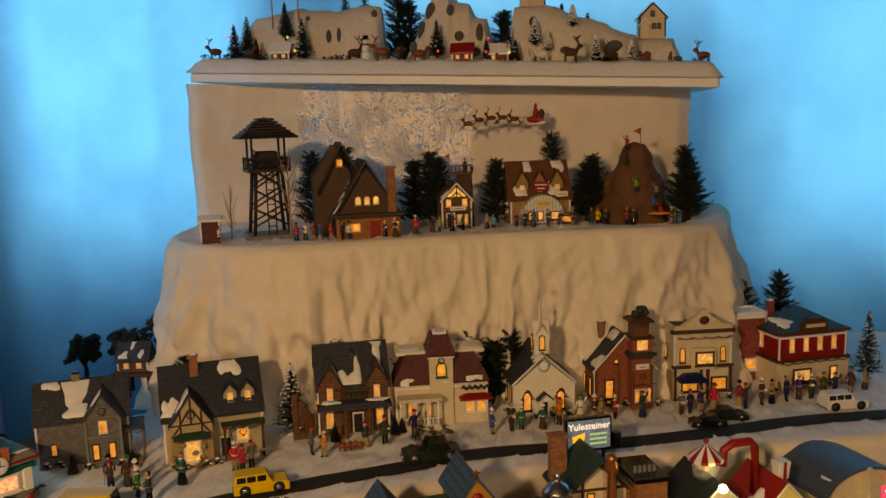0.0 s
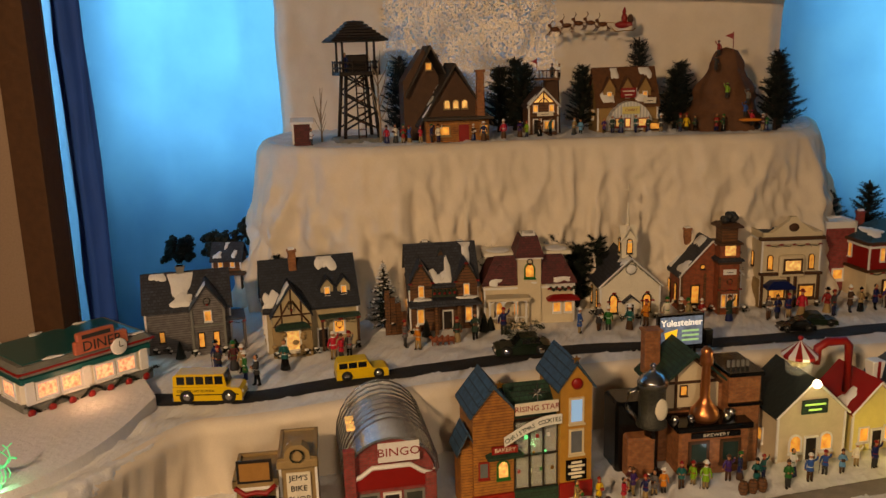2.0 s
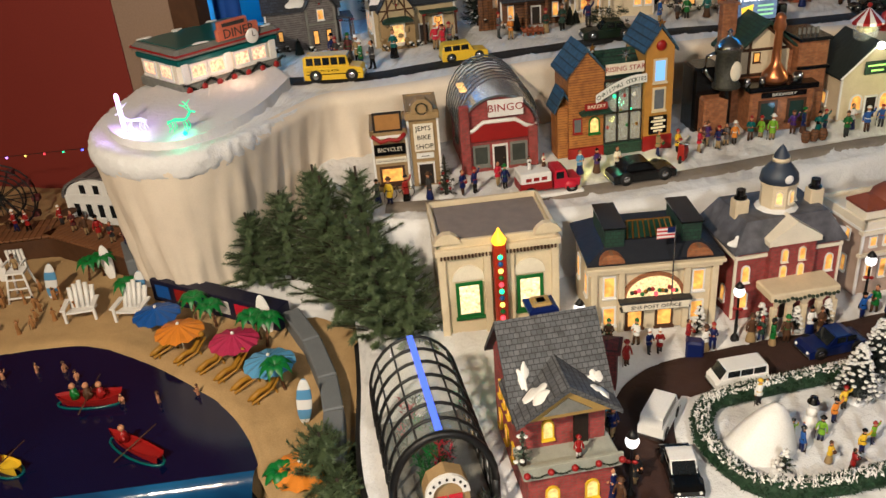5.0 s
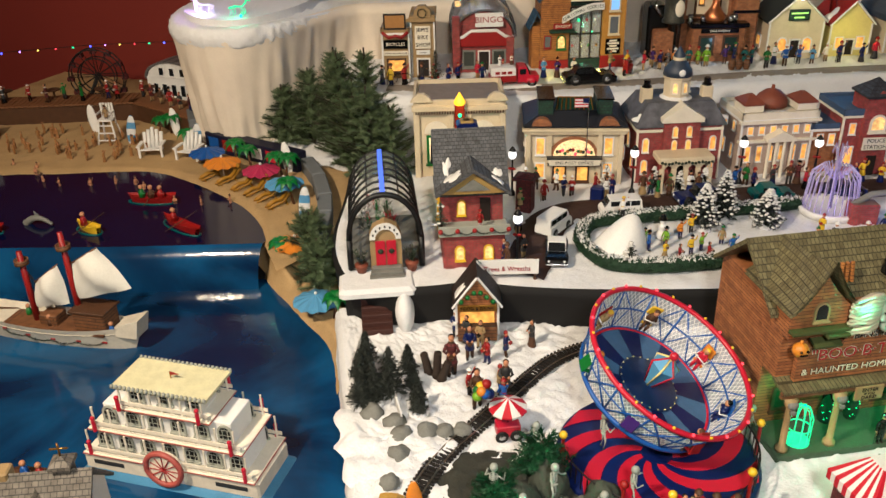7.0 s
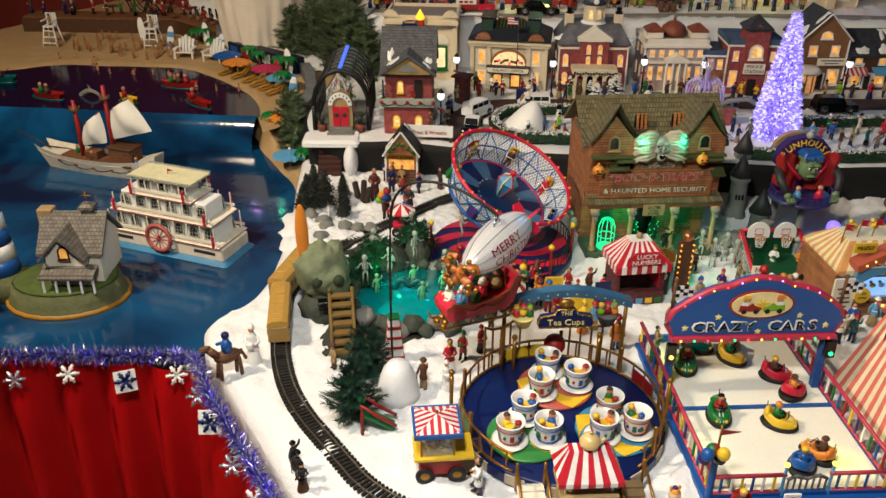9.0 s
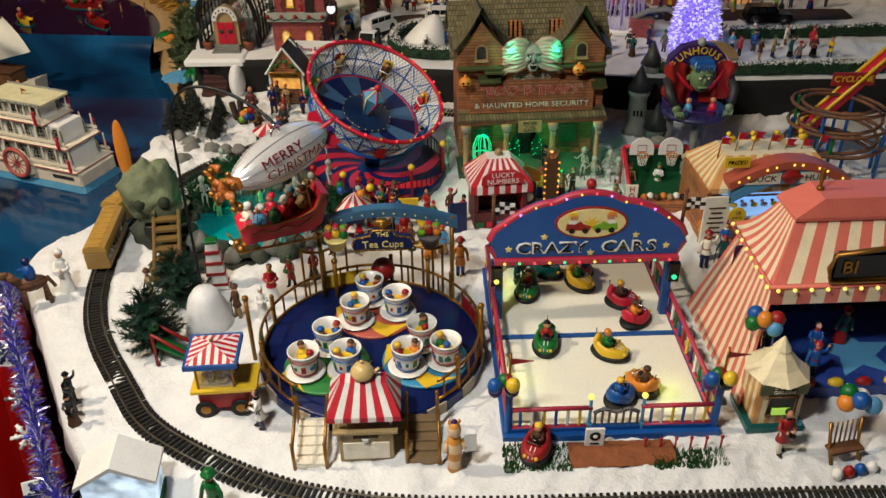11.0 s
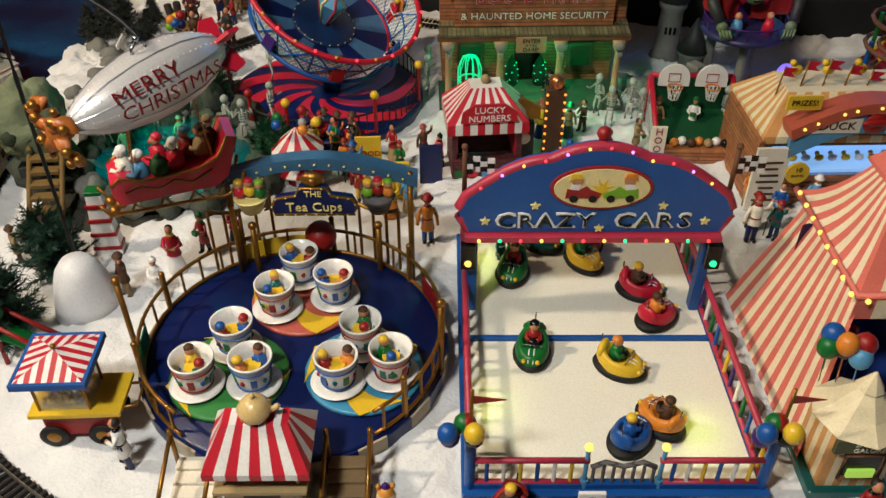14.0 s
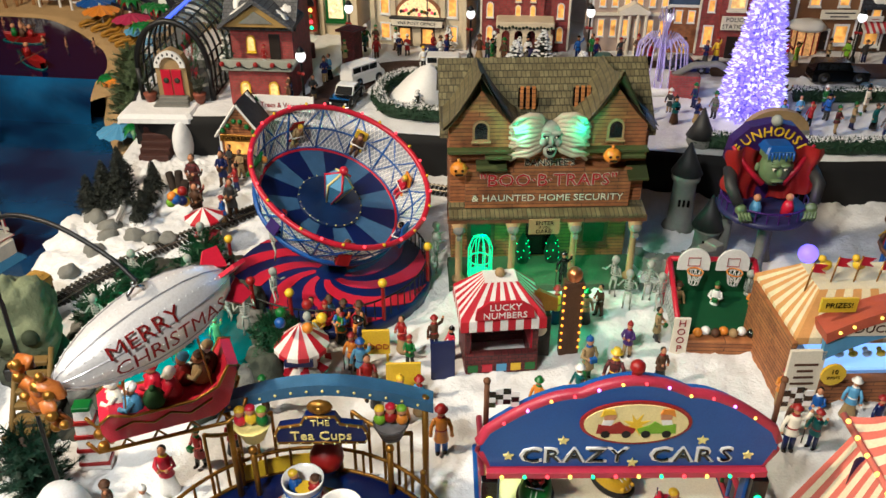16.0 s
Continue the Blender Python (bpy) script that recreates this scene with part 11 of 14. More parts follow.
for sx in (-1, 1):
	for k in range(6):
		y0, y1 = -.178 + .058 * k / 6, -.178 + .058 * (k + 1) / 6
		q0, q1 = -.157 + .015 * k / 6, -.157 + .015 * (k + 1) / 6
		g.slot = k % 2
		g.put([(sx * w / 2, y0, .066), (sx * w / 2, y1, .066), (sx * w * .31, q1, .094), (sx * w * .31, q0, .094)], [(0, 1, 2, 3)])
part("canopy", g, [mat("awning_red", (.55, .02, .05), .5), mat("awning_white", (.72, .69, .66), .5)], bt)
pt = part("teapot", Geo().lathe(0,-.15,.094, [(.006,0), (.011,.004), (.012,.01), (.008,.016), (.002,.019)], 16).tube([(.01,-.15,.1), (.017,-.15,.106)], .002,6).ball(0,-.15,.115,.002), mat("teapot_glaze", (.62,.44,.18), .25, coat=.4), bt)
for x, dm in ((-.058, IVORY), (.058, mat("step_tan", (.33, .24, .14)))):
	st = part("stairs", Geo().box(x, -.16, 0, .034, .04, .004), dm, tc)
	for j in range(5):
		part("step", Geo().box(x, -.174 + j * .011, .003 + j * .003, .032, .0112, .004, bev=.0006), dm, st)
	for sx in (-1, 1):
		part("handrail", Geo().tube([(x + sx * .0165,-.18,.03), (x + sx * .0165,-.126,.046)], .0018,6).tube([(x + sx * .0165,-.18,0), (x + sx * .0165,-.18,.036)], .002,6).tube([(x + sx * .0165,-.126,.01), (x + sx * .0165,-.126,.052)], .002,6), GOLD, st)

# tiger figure holding a board
g = Geo().lathe(0,0,0, [(.012,0), (.011,.012), (.014,.03), (.011,.048), (.006,.052)], 14).ball(0,-.002,.06,.0115).ball(-.008,0,.071,.003).ball(.008,0,.071,.003).tube([(.012,0,.044), (.018,-.008,.034)], .004,7).tube([(-.012,0,.044), (-.016,-.008,.03)], .004,7)
g.slot = 1
g.box(.026, -.008, .03, .02, .002, .026, bev=.0004)
g.slot = 2
g.lathe(0, 0, .0685, [(.006, 0), (.005, .003), (.001, .006)], 10)
solid("tiger_statue", g, [striped("tiger_stripe", (.6,.25,.03), (.7,.5,.3), 2,.012), WHITE, PURPLE], "orange striped standing tiger statue holding a white board", "statue", at(.801,-.252, FAIR, 35,.92) @ Matrix.Diagonal((.66,.66,1,1)))

# ---- fairground: bumper cars ----
CRZ = 29.5
cz = thing("bumper_car_ride", "toy bumper car arena with white floor and blue sign portal", "fairground ride", at(.927, -.132, FAIR, CRZ), "fairground rides")
# local x along the front, y backwards
W2, DEEP, PORT = .11, .315, .2
part("plinth", Geo().box(0, DEEP / 2 - .004, 0, 2 * W2 + .012, DEEP + .01, .008, bev=.001), BLUE, cz)
part("rink_floor", Geo().box(0, DEEP / 2, .008, 2 * W2 - .004, DEEP - .004, .002, bev=0), mat("rink_white", (.8, .77, .66), .3, .05, 14, .05), cz)
for y in (0.0, PORT - .045, DEEP):
	if y != 0:
		part("kerb", Geo().box(0, y, .008, 2 * W2, .005, .006, bev=.0006), BLUE, cz)
PK = mat("rail_rose", (.5, .07, .12), .4)
BAL = [YELLOW, REDP, BLUE, GREEN, WHITE, PURPLE]
for sx in (-1, 1):
	sr = part("side_rail", Geo().tube([(sx * W2, 0, .043), (sx * W2, DEEP, .043)], .003, 6).tube([(sx * W2, 0, .014), (sx * W2, DEEP, .014)], .0024, 6), PK, cz)
	for k in range(19):
		part("baluster", Geo().cyl(sx * W2, .012 + k * (DEEP - .02) / 18, .014, .0019, .028, 7), BAL[k % 6], cz)
	part("corner_post", Geo().cyl(sx * W2, 0, 0.0, .0042, .062, 10).ball(sx * W2, 0, .065, .005), BLUE, cz)
	part("flag", Geo().prism([(0, 0), (.024, .004), (0, .008)], -.0005, .0005).tube([(0, 0, -.03), (0, 0, .009)], .0008, 5), REDP, cz).matrix_basis = pose(sx * W2, 0, .1)
	part("flag_pole", Geo().tube([(sx * W2, 0, .06), (sx * W2, 0, .114)], .0014, 6), GOLD, cz)
	for k in range(6):
		part("balloon", Geo().ball(sx * W2 - .008 + .01 * cos(k * 1.3), -.006 + .008 * sin(k * 2.1), .072 + .006 * (k % 3), .0075, .0075, .0085, 12, 8), [BLACK, GREEN, BLUE, PURPLE, REDP, YELLOW][k], cz)
for x0, x1 in ((-W2, -.022), (.03, W2)):
	part("front_rail", Geo().tube([(x0, 0, .038), (x1, 0, .038)], .0026, 6).tube([(x0, 0, .012), (x1, 0, .012)], .003, 6), PK, cz)
	for k in range(1, 7):
		part("baluster", Geo().cyl(x0 + (x1 - x0) * k / 7, 0, .012, .0017, .026, 7), BAL[(k * 2) % 6], cz)
part("front_beam", Geo().box(0, 0, .002, 2 * W2, .006, .011), BLUE, cz)
gt = part("gate", Geo().tube([(-.02, 0, .03), (-.01, 0, .036), (.004, 0, .031), (.018, 0, .036), (.028, 0, .03)], .0022, 6), GREYW, cz)
for k in range(7):
	part("gate_bar", Geo().cyl(-.018 + k * .0075, 0, .012, .0014, .02, 6), GREYW, gt)
for x in (-.024, .032):
	lp = part("lamp_post", Geo().cyl(x, 0, 0.0, .0034, .016, 9).cyl(x, 0, .016, .0018, .034, 8), SKYB, cz)
	part("lamp_bulb", Geo().ball(x, 0, .053, .0034), LEDY, lp)
# portal
PW = .104
for sx in (-1, 1):
	part("portal_post", Geo().box(sx * PW, PORT, .008, .009, .012, .095, bev=.001), BLUE, cz)
	tl = part("traffic_light", Geo().box(sx * (PW + .004), PORT - .01, .066, .013, .008, .026), BLACK, cz)
	part("signal_lamp", Geo().ball(sx * (PW + .004), PORT - .0145, .073, .0032), LEDG if sx > 0 else LEDY, tl)
part("back_wall", Geo().box(0, DEEP + .002, .008, 2 * W2, .004, .012), BLUE, cz)
n = 20
def crest(t, grow=0.0):
	a = abs(t)
	z = .186 - .012 * (a / .35) ** 2 if a < .35 else .174 - .036 * (1 - cos(min(1, (a - .35) / .6) * pi / 2)) - (0.0 if a < .95 else .012 * (a - .95) / .05)
	return z + grow
SWD = .116
outl = [(-SWD + 2 * SWD * k / 40, crest(-1 + 2 * k / 40)) for k in range(41)]
low = [(SWD, .118), (.108, .1), (-.108, .1), (-SWD, .118)]
sgn = part("sign", Geo().prism(outl + low, PORT - .008, PORT + .008), BLUE, cz)
part("sign_rim", Geo().tube([(x, PORT - .004, z + .001) for x, z in outl + low], .0048, 7, True), PK, sgn)
part("sign_base", Geo().box(0, PORT - .006, .096, .222, .016, .006), PK, sgn)
part("sign_finial", Geo().ball(0, PORT, .197, .006).cyl(0, PORT, .186, .004, .006, 8), REDP, sgn)
for k in range(12):
	part("bulb", Geo().ball(-.099 + k * .018, PORT - .0155, .099, .0017, n=8, k=5), [LEDY, LEDG, LEDR][k % 3], sgn)
for k in range(3, 38, 3):
	x, z = outl[k]
	part("bulb", Geo().ball(x, PORT - .009, z + .002, .0014, n=8, k=5), [LEDY, LEDR, LEDP][k // 3 % 3], sgn)


def disc(rx, rz, cx, cz_, y0, y1):
	return Geo().prism([(cx + rx * cos(2 * pi * k / 32), cz_ + rz * sin(2 * pi * k / 32)) for k in range(32)], y0, y1)


ov = part("oval_rim", disc(.043, .0215, .002, .15, PORT - .0098, PORT - .007), REDP, sgn)
part("oval_picture", disc(.04, .019, .002, .15, PORT - .0108, PORT - .009), mat("picture_ground", (.74, .62, .3), .4), ov)
for cx, sx, bm, hm in ((-.013, 1, REDP, YELLOW), (.018, -1, LIME, ORANGE)):
	for poly, dy, m_ in (([(-.015,-.006), (.013,-.006), (.015,-.001), (.006,.002), (.002,.006), (-.004,.002), (-.014,.003)], 0, bm), ([(-.012,.002), (-.004,.002), (-.002,.009), (-.009,.011)], -.0002, WHITE), ([(-.01,.008), (-.002,.008), (-.001,.014), (-.006,.0165), (-.011,.014)], .0002, SKIN), ([(-.013,.011), (-.008,.0135), (-.001,.0135), (-.003,.018), (-.011,.018)], .0004, hm)):
		part("picture_shape", Geo().prism([(cx + sx * x, .147 + z) for x, z in poly], PORT - .0116 - dy, PORT - .0105), m_, ov)
	for dx in (-.008, .008):
		part("picture_shape", disc(.0035, .0035, cx + dx, .1405, PORT - .012, PORT - .0105), RUBBER, ov)
part("picture_shape", Geo().prism([(.002 + (.011 if k % 2 else .004) * cos(k * .393), .149 + (.012 if k % 2 else .005) * sin(k * .393)) for k in range(16)], PORT - .0113, PORT - .0105), YELLOW, ov)
for j, ch in enumerate("CRAZY CARS"):
	x = -.0765 + .017 * j
	if ch != " ":
		for sz, wd, dy, m_ in ((.0225, 1.3, 0, WHITE), (.0185, 1.1, .0006, BLACK)):
			lettering(ch, sz, pose(x, PORT - .0088 - dy, .1155), m_, sgn, .0008, wd)
for x, z in ((-.052, .1315), (.056, .1315), (-.094, .1155), (.094, .1155), (.004, .108)):
	star = [(x + (.0045 if k % 2 == 0 else .002) * sin(pi * k / 5), z + (.0045 if k % 2 == 0 else .002) * cos(pi * k / 5)) for k in range(10)]
	part("star", Geo().prism(star, PORT - .0098, PORT - .0078), PALEY, sgn)
for sx in (-1, 1):
	g = Geo()
	for a in range(4):
		for b in range(3):
			g.slot = (a + b) % 2
			g.box(sx * .112 + .004 + a * .006, PORT + .004 * sin(a), .158 + b * .005, .006, .001, .005, bev=0)
	fp = part("flag_pole", Geo().tube([(sx * .112, PORT, .14), (sx * .112, PORT, .182)], .0022, 7).ball(sx * .112, PORT, .184, .003), ROCK, cz)
	part("checkered_flag", g, [BLACK, WHITE], fp)


def bumper_car(x, y, rz, m_, k, z=.01, parent=None):
	"""A toy dodgem with its driver."""
	mm = cz.matrix_world @ pose(x, y, z, 0, 0, rz)
	ob = thing("bumper_car", "%s toy bumper car with a driver on the rink" % FIG_WORDS.get(m_.name, "grey"), "bumper car", mm, "bumper cars")
	part("bumper", Geo().lathe(0, 0, 0, [(.012, 0), (.0165, .001), (.0178, .004), (.0168, .007), (.012, .008)], 26), RUBBER, ob).matrix_basis = Matrix.Diagonal((.95, 1.36, 1, 1))

	def shell(u, v):
		a = 2 * pi * u
		q = cos(pi / 2 * v) ** .5
		x, y = .0148 * q * cos(a), .0215 * q * sin(a)
		z = .0066 + .0105 * min(1, v * 1.8) ** .6 - .004 * max(0, -y - .004) / .02 + .0055 * max(0, y - .004) / .014
		dip = 1 - (x / .0092) ** 2 - ((y - .003) / .0095) ** 2
		return (x, y, z - .008 * max(0, min(1, dip * 2.2)))

	part("body", Geo().grid(shell, 30, 14), m_, ob)
	part("stripe", Geo().tube([(-.0022, -.021, .0105), (-.0022, -.014, .0148), (-.0022, -.008, .0162)], .0007, 5).tube([(.0022, -.021, .0105), (.0022, -.014, .0148), (.0022, -.008, .0162)], .0007, 5), WHITE, ob)
	part("seat_back", Geo().ball(0, .0165, .0185, .0105, .0042, .008, 12, 8), m_, ob)
	part("windscreen", Geo().tube([(-.009, -.006, .0155), (-.007, -.0085, .021), (.007, -.0085, .021), (.009, -.006, .0155)], .0007, 5), STEEL, ob)
	part("headlight", Geo().ball(-.006, -.019, .011, .0022, n=8, k=5), YELLOW, ob)
	part("headlight", Geo().ball(.006, -.019, .011, .0022, n=8, k=5), YELLOW, ob)
	part("steering_wheel", Geo().tube([(0, -.004, .014), (0, -.001, .021)], .001, 5).lathe(0, -.001, .02, [(.0045, 0), (.005, .001), (.0045, .002)], 12), BLACK, ob)
	g = Geo()
	g.lathe(0, .005, .012, [(.0056, 0), (.006, .008), (.0045, .014), (.002, .0155)], 10)
	for sx in (-1, 1):
		g.tube([(sx * .0045, .005, .024), (sx * .006, .001, .02), (sx * .003, -.003, .021)], .0019, 6)
	g.slot = 1
	g.ball(0, .0045, .0315, .0042, .0044, .0048)
	g.slot = 2
	g.ball(0, .0055, .0335, .0046, .0046, .0035)
	part("driver", g, [[REDP, GREEN, BLUE, BROWN, ORANGE][k % 5], SKIN, [BROWN, BLACK, ORANGE, YELLOW][k % 4]], ob)
	part("tail_pole", Geo().tube([(0, .018, .016), (0, .019, .034)], .0007, 5), STEEL, ob)
	return ob


for k, (x, y, rz, m_) in enumerate([(-.062,.245,-15, GREEN), (.01,.262,35, YELLOW), (.015,.285,150, REDP), (.058,.218,70, PINK), (.066,.18,130, PINK), (-.052,.135,-10, GREEN), (.022,.118,60, YELLOW), (.018,.04,140, BLUE), (.045,.058,210, ORANGE), (-.03,.292,60, TEAL)]):
	bumper_car(x, y, rz, m_, k)
bumper_car(-.084, -.03, -25, REDP, 3, .006)
bs = cz.matrix_world
solid("flower_bed", Geo().grid(lambda u, v: (-.05 + .11 * u, -.048 + .036 * v, .001 + .006 * sin(pi * v) ** .5 + .0012 * nz(u * 3, v, 0,9)), 24,8), mat("clay_path", (.34,.14,.06), .8,.25,90,.9), "reddish brown clay strip before the bumper car rink", "flower bed", bs)
for x0, x1, y0, y1 in ((-.118, -.048, -.052, -.014), (.036, .11, -.054, -.03)):
	r = random.Random(int(x0 * 999))
	g = Geo()
	for k in range(700):
		x, y = r.uniform(x0, x1), r.uniform(y0, y1)
		g.put([(x - .0009, y, 0), (x + .0009, y, 0), (x + r.uniform(-.003, .003), y + r.uniform(-.003, .003), r.uniform(.005, .01))], [(0, 1, 2)])
	solid("grass_strip", g, mat("toy_grass", (.03, .14, .02), .7), "short green flocked grass beside the rink", "grass", bs, kind="stuff")
g = Geo().box(-.022, -.022, 0.0, .02, .003, .03, bev=.0005)
g.slot = 1
g.ball(-.022, -.0238, .02, .006, .0012, .006, 14, 8).box(-.022, -.0237, .003, .013, .0008, .003, bev=0).box(-.022, -.0237, .009, .009, .0008, .0016, bev=0)
g.slot = 0
g.ball(-.022, -.025, .021, .0026, .0006, .0026, 10, 6)
solid("ball_sign", g, [WHITE, BLACK], "small white sign with a black ball on it", "sign", bs)
for k in range(6):
	lam = Geo().tube([(.03 + k * .016, -.028, 0), (.03 + k * .016, -.028, .016)], .0012, 5).ball(.03 + k * .016, -.028, .018, .0022, n=6, k=4)
	solid("stake", lam, REDP, "small red stake in the grass", "stake", bs, "stakes")
bulb("rink_glow", tuple(bs @ Vector((.075, .05, .03))), .02, (.9, 1.0, .1))
bulb("rink_glow_side", tuple(bs @ Vector((-.09, .08, .03))), .015, (.9, 1.0, .1))
bulb("rink_glow_far", tuple(bs @ Vector((-.085, .27, .03))), .02, (.9, 1.0, .1))

# ---- blimp over the snow hill ----
PEARL = mat("pearl_silver", (.62, .6, .6), .3, .05, 40, .12, metal=.35, coat=.3)
bl = thing("toy_blimp", "silver toy blimp with red lettering and a red sleigh below", "airship", pose(.538, -.15, 1.006, 0, 0, 82) @ pose(0, 0, 0, 0, -4, 0), "")
LB = .142
prof = [(.0015, -LB / 2), (.007, -LB * .47), (.0145, -LB * .38), (.0215, -LB * .25), (.026, -LB * .08), (.027, LB * .06), (.0255, LB * .2), (.02, LB * .34), (.0115, LB * .45), (.003, LB / 2)]
g = Geo()
g.m = pose(0, 0, 0, 0, 90, 0)
g.lathe(0, 0, 0, [(r_, z_) for r_, z_ in prof], 36)
part("hull", g, PEARL, bl)
for k in range(8):
	a = 2 * pi * (k + .5) / 8
	part("seam", Geo().tube([(z_, r_ * cos(a) * 1.005, r_ * sin(a) * 1.005) for r_, z_ in prof], .0006, 4), mat("seam_grey", (.45, .44, .46), .3, metal=.5), bl)
for k in range(8):
	a = 2 * pi * k / 8
	g = Geo()
	for r_, z_ in [tuple(along([(r, z, 0) for r, z in prof], q / 26))[:2] for q in range(2, 25)]:
		g.ball(z_, r_ * cos(a), r_ * sin(a), .0007, n=5, k=3)
	part("rivet_line", g, WHITE, bl)


def wrap(text, size, up, shift, wide=1.0):
	"""Words bent round the near side of the hull."""
	lt = lettering(text, size, Matrix(), REDP, bl, .0006, wide)
	for v in lt.data.vertices:
		x, z = -v.co.x * -1 + shift, v.co.z + up
		rr = .027 * math.sqrt(max(.02, 1 - ((x - .006) / (LB * .56)) ** 2)) + .0008 + abs(v.co.y)
		a = -z / .027
		v.co = (x, -rr * cos(a), -rr * sin(a))
	return lt


wrap("MERRY", .0155, .0145, -.014, 1.15)
wrap("CHRISTMAS", .0155, .0, .004, 1.1)
for k in range(4):
	g = Geo()
	g.m = pose(0, 0, 0, 90 * k + 45, 0, 0)
	g.prism([(LB * .4, .014), (LB * .47, .024), (LB * .55, .022), (LB * .53, .005)], -.0015, .0015)
	part("tail_fin", g, PINK, bl)
PROP = mat("orange_wood", (.48, .19, .05), .4)
pr = part("propeller", Geo().ball(-LB / 2 - .006, 0, 0, .0085, .01, .01), PROP, bl, "gilded scrolled propeller")
for k in range(4):
	g = Geo()
	g.m = pose(-LB / 2 - .008, 0, 0, 45 + 90 * k, 0, 0)
	g.tube([(0, 0, .004), (-.003, .004, .012), (-.002, .002, .02), (.002, -.004, .024), (.003, -.009, .02), (.002, -.008, .015)], .0052, 8, r2=.0038)
	bd = part("blade", g, PROP, pr)
	g = Geo()
	g.m = pose(-LB / 2 - .008, 0, 0, 45 + 90 * k, 0, 0)
	g.ball(-.004, .003, .016, .004).ball(-.003, -.006, .022, .0038).ball(-.002, .006, .025, .0032)
	part("gold_knob", g, GOLD, bd)
part("hook", Geo().tube([(-.006, 0, .026), (-.006, 0, .03), (0, 0, .034), (.006, 0, .03), (.006, 0, .026)], .0014, 6).ball(0, 0, .036, .0024), STEEL, bl)
SLEIGH = mat("sleigh_red", (.62, .02, .05), .3, coat=.3)
sl = thing("toy_sleigh", "red and gold toy sleigh packed with riders under the blimp", "sleigh", at(.497, -.116, .898, 52), "")
side = [(-.05, -.004), (-.046, -.014), (.034, -.014), (.046, -.006), (.054, .016), (.058, .03), (.05, .032), (.04, .014), (.02, .006), (-.026, .006), (-.042, .012), (-.05, .006)]
bd = part("body", Geo().prism(side, -.019, .019), SLEIGH, sl)
for sy in (-1, 1):
	part("gold_edge", Geo().tube([(x, sy * .0192, z) for x, z in side[4:]], .0013, 6), GOLD, bd)
	part("gold_scroll", Geo().tube([(-.04, sy * .0194, -.003), (-.026, sy * .0194, .001), (-.012, sy * .0194, -.005), (.002, sy * .0194, .001), (.016, sy * .0194, -.005), (.034, sy * .0194, .004)], .0009, 5), GOLD, bd)
	part("runner", Geo().tube([(-.062, sy * .015, -.012), (-.056, sy * .015, -.024), (.042, sy * .015, -.028), (.056, sy * .015, -.02), (.06, sy * .015, -.008)], .0017, 6), GOLD, sl)
	for x in (-.04, -.016, .01, .034):
		part("strut", Geo().tube([(x, sy * .015, -.026), (x + .008, sy * .015, -.013)], .0011, 5).tube([(x + .012, sy * .015, -.026), (x + .002, sy * .015, -.013)], .0009, 5), GOLD, sl)
	part("cord", Geo().tube([(.036, sy * .016, .014), (.028, sy * .012, .09)], .0007, 4).tube([(-.03, sy * .016, .008), (-.02, sy * .012, .09)], .0007, 4), GOLD, sl)
for k, (x, y, z, c1, c2) in enumerate(((-.036,.004,.008, IVORY, WHITE), (-.024,-.008,.008, SKYB, WHITE), (-.006,.007,.012, PINK, PINK), (.006,-.006,.012, PINK, WHITE), (.018,.006,.014, REDP, SKYB), (.03,-.002,.018, TAN, BROWN), (.038,.006,.02, BROWN, TAN))):
	g = Geo().lathe(x, y, z - .006, [(.0078, 0), (.0082, .006), (.006, .013), (.003, .017)], 9)
	g.tube([(x, y - .006, z + .007), (x - .006, y - .009, z + .002), (x - .011, y - .006, z + .004)], .0022, 6).tube([(x, y + .006, z + .007), (x - .006, y + .008, z + .002)], .0022, 6)
	g.slot = 1
	g.ball(x - .0006, y, z + .0155, .0047, .0045, .005)
	g.slot = 2
	g.ball(x + .001, y, z + .018, .005, .005, .0042).ball(x - .005, y, z + .0145, .0017, n=6, k=4)
	part("rider", g, [c1, SKIN if k % 3 else IVORY, c2], sl)
part("green_sack", Geo().ball(-.008, -.012, .012, .009, .008, .01).ball(-.008, -.012, .022, .003), mat("sack_green", (.03, .12, .03), .7), sl)
for x, y in ((-.052, -.012), (-.046, -.004), (-.054, .004), (-.044, .01)):
	part("gold_bell", Geo().ball(x, y, -.022, .0048).ball(x, y, -.027, .0016, n=6, k=4), GOLD, sl)
hill = solid("snow_hill", Geo().lathe(0,0,-.002, [(.031,0), (.028,.016), (.024,.034), (.02,.046), (.013,.056), (.001,.059)], 22), mat("hard_snow", (.66,.66,.68), .4,.06,40,.3), "smooth white moulded snow hill on the fairground", "snow hill", at(.413,-.178, FAIR, 0,1.02))
ph = thing("blimp_pole", "black bent iron rod that carries the blimp", "pole", Matrix(), "")
part("rod", Geo().tube(smoothed([(.398, -.166, FAIR + .04), (.396, -.164, .9), (.398, -.164, 1.0), (.404, -.166, 1.045), (.43, -.164, 1.072), (.475, -.158, 1.075), (.52, -.151, 1.056), (.538, -.15, 1.042)], 2), .0018, 6), IRON, ph)

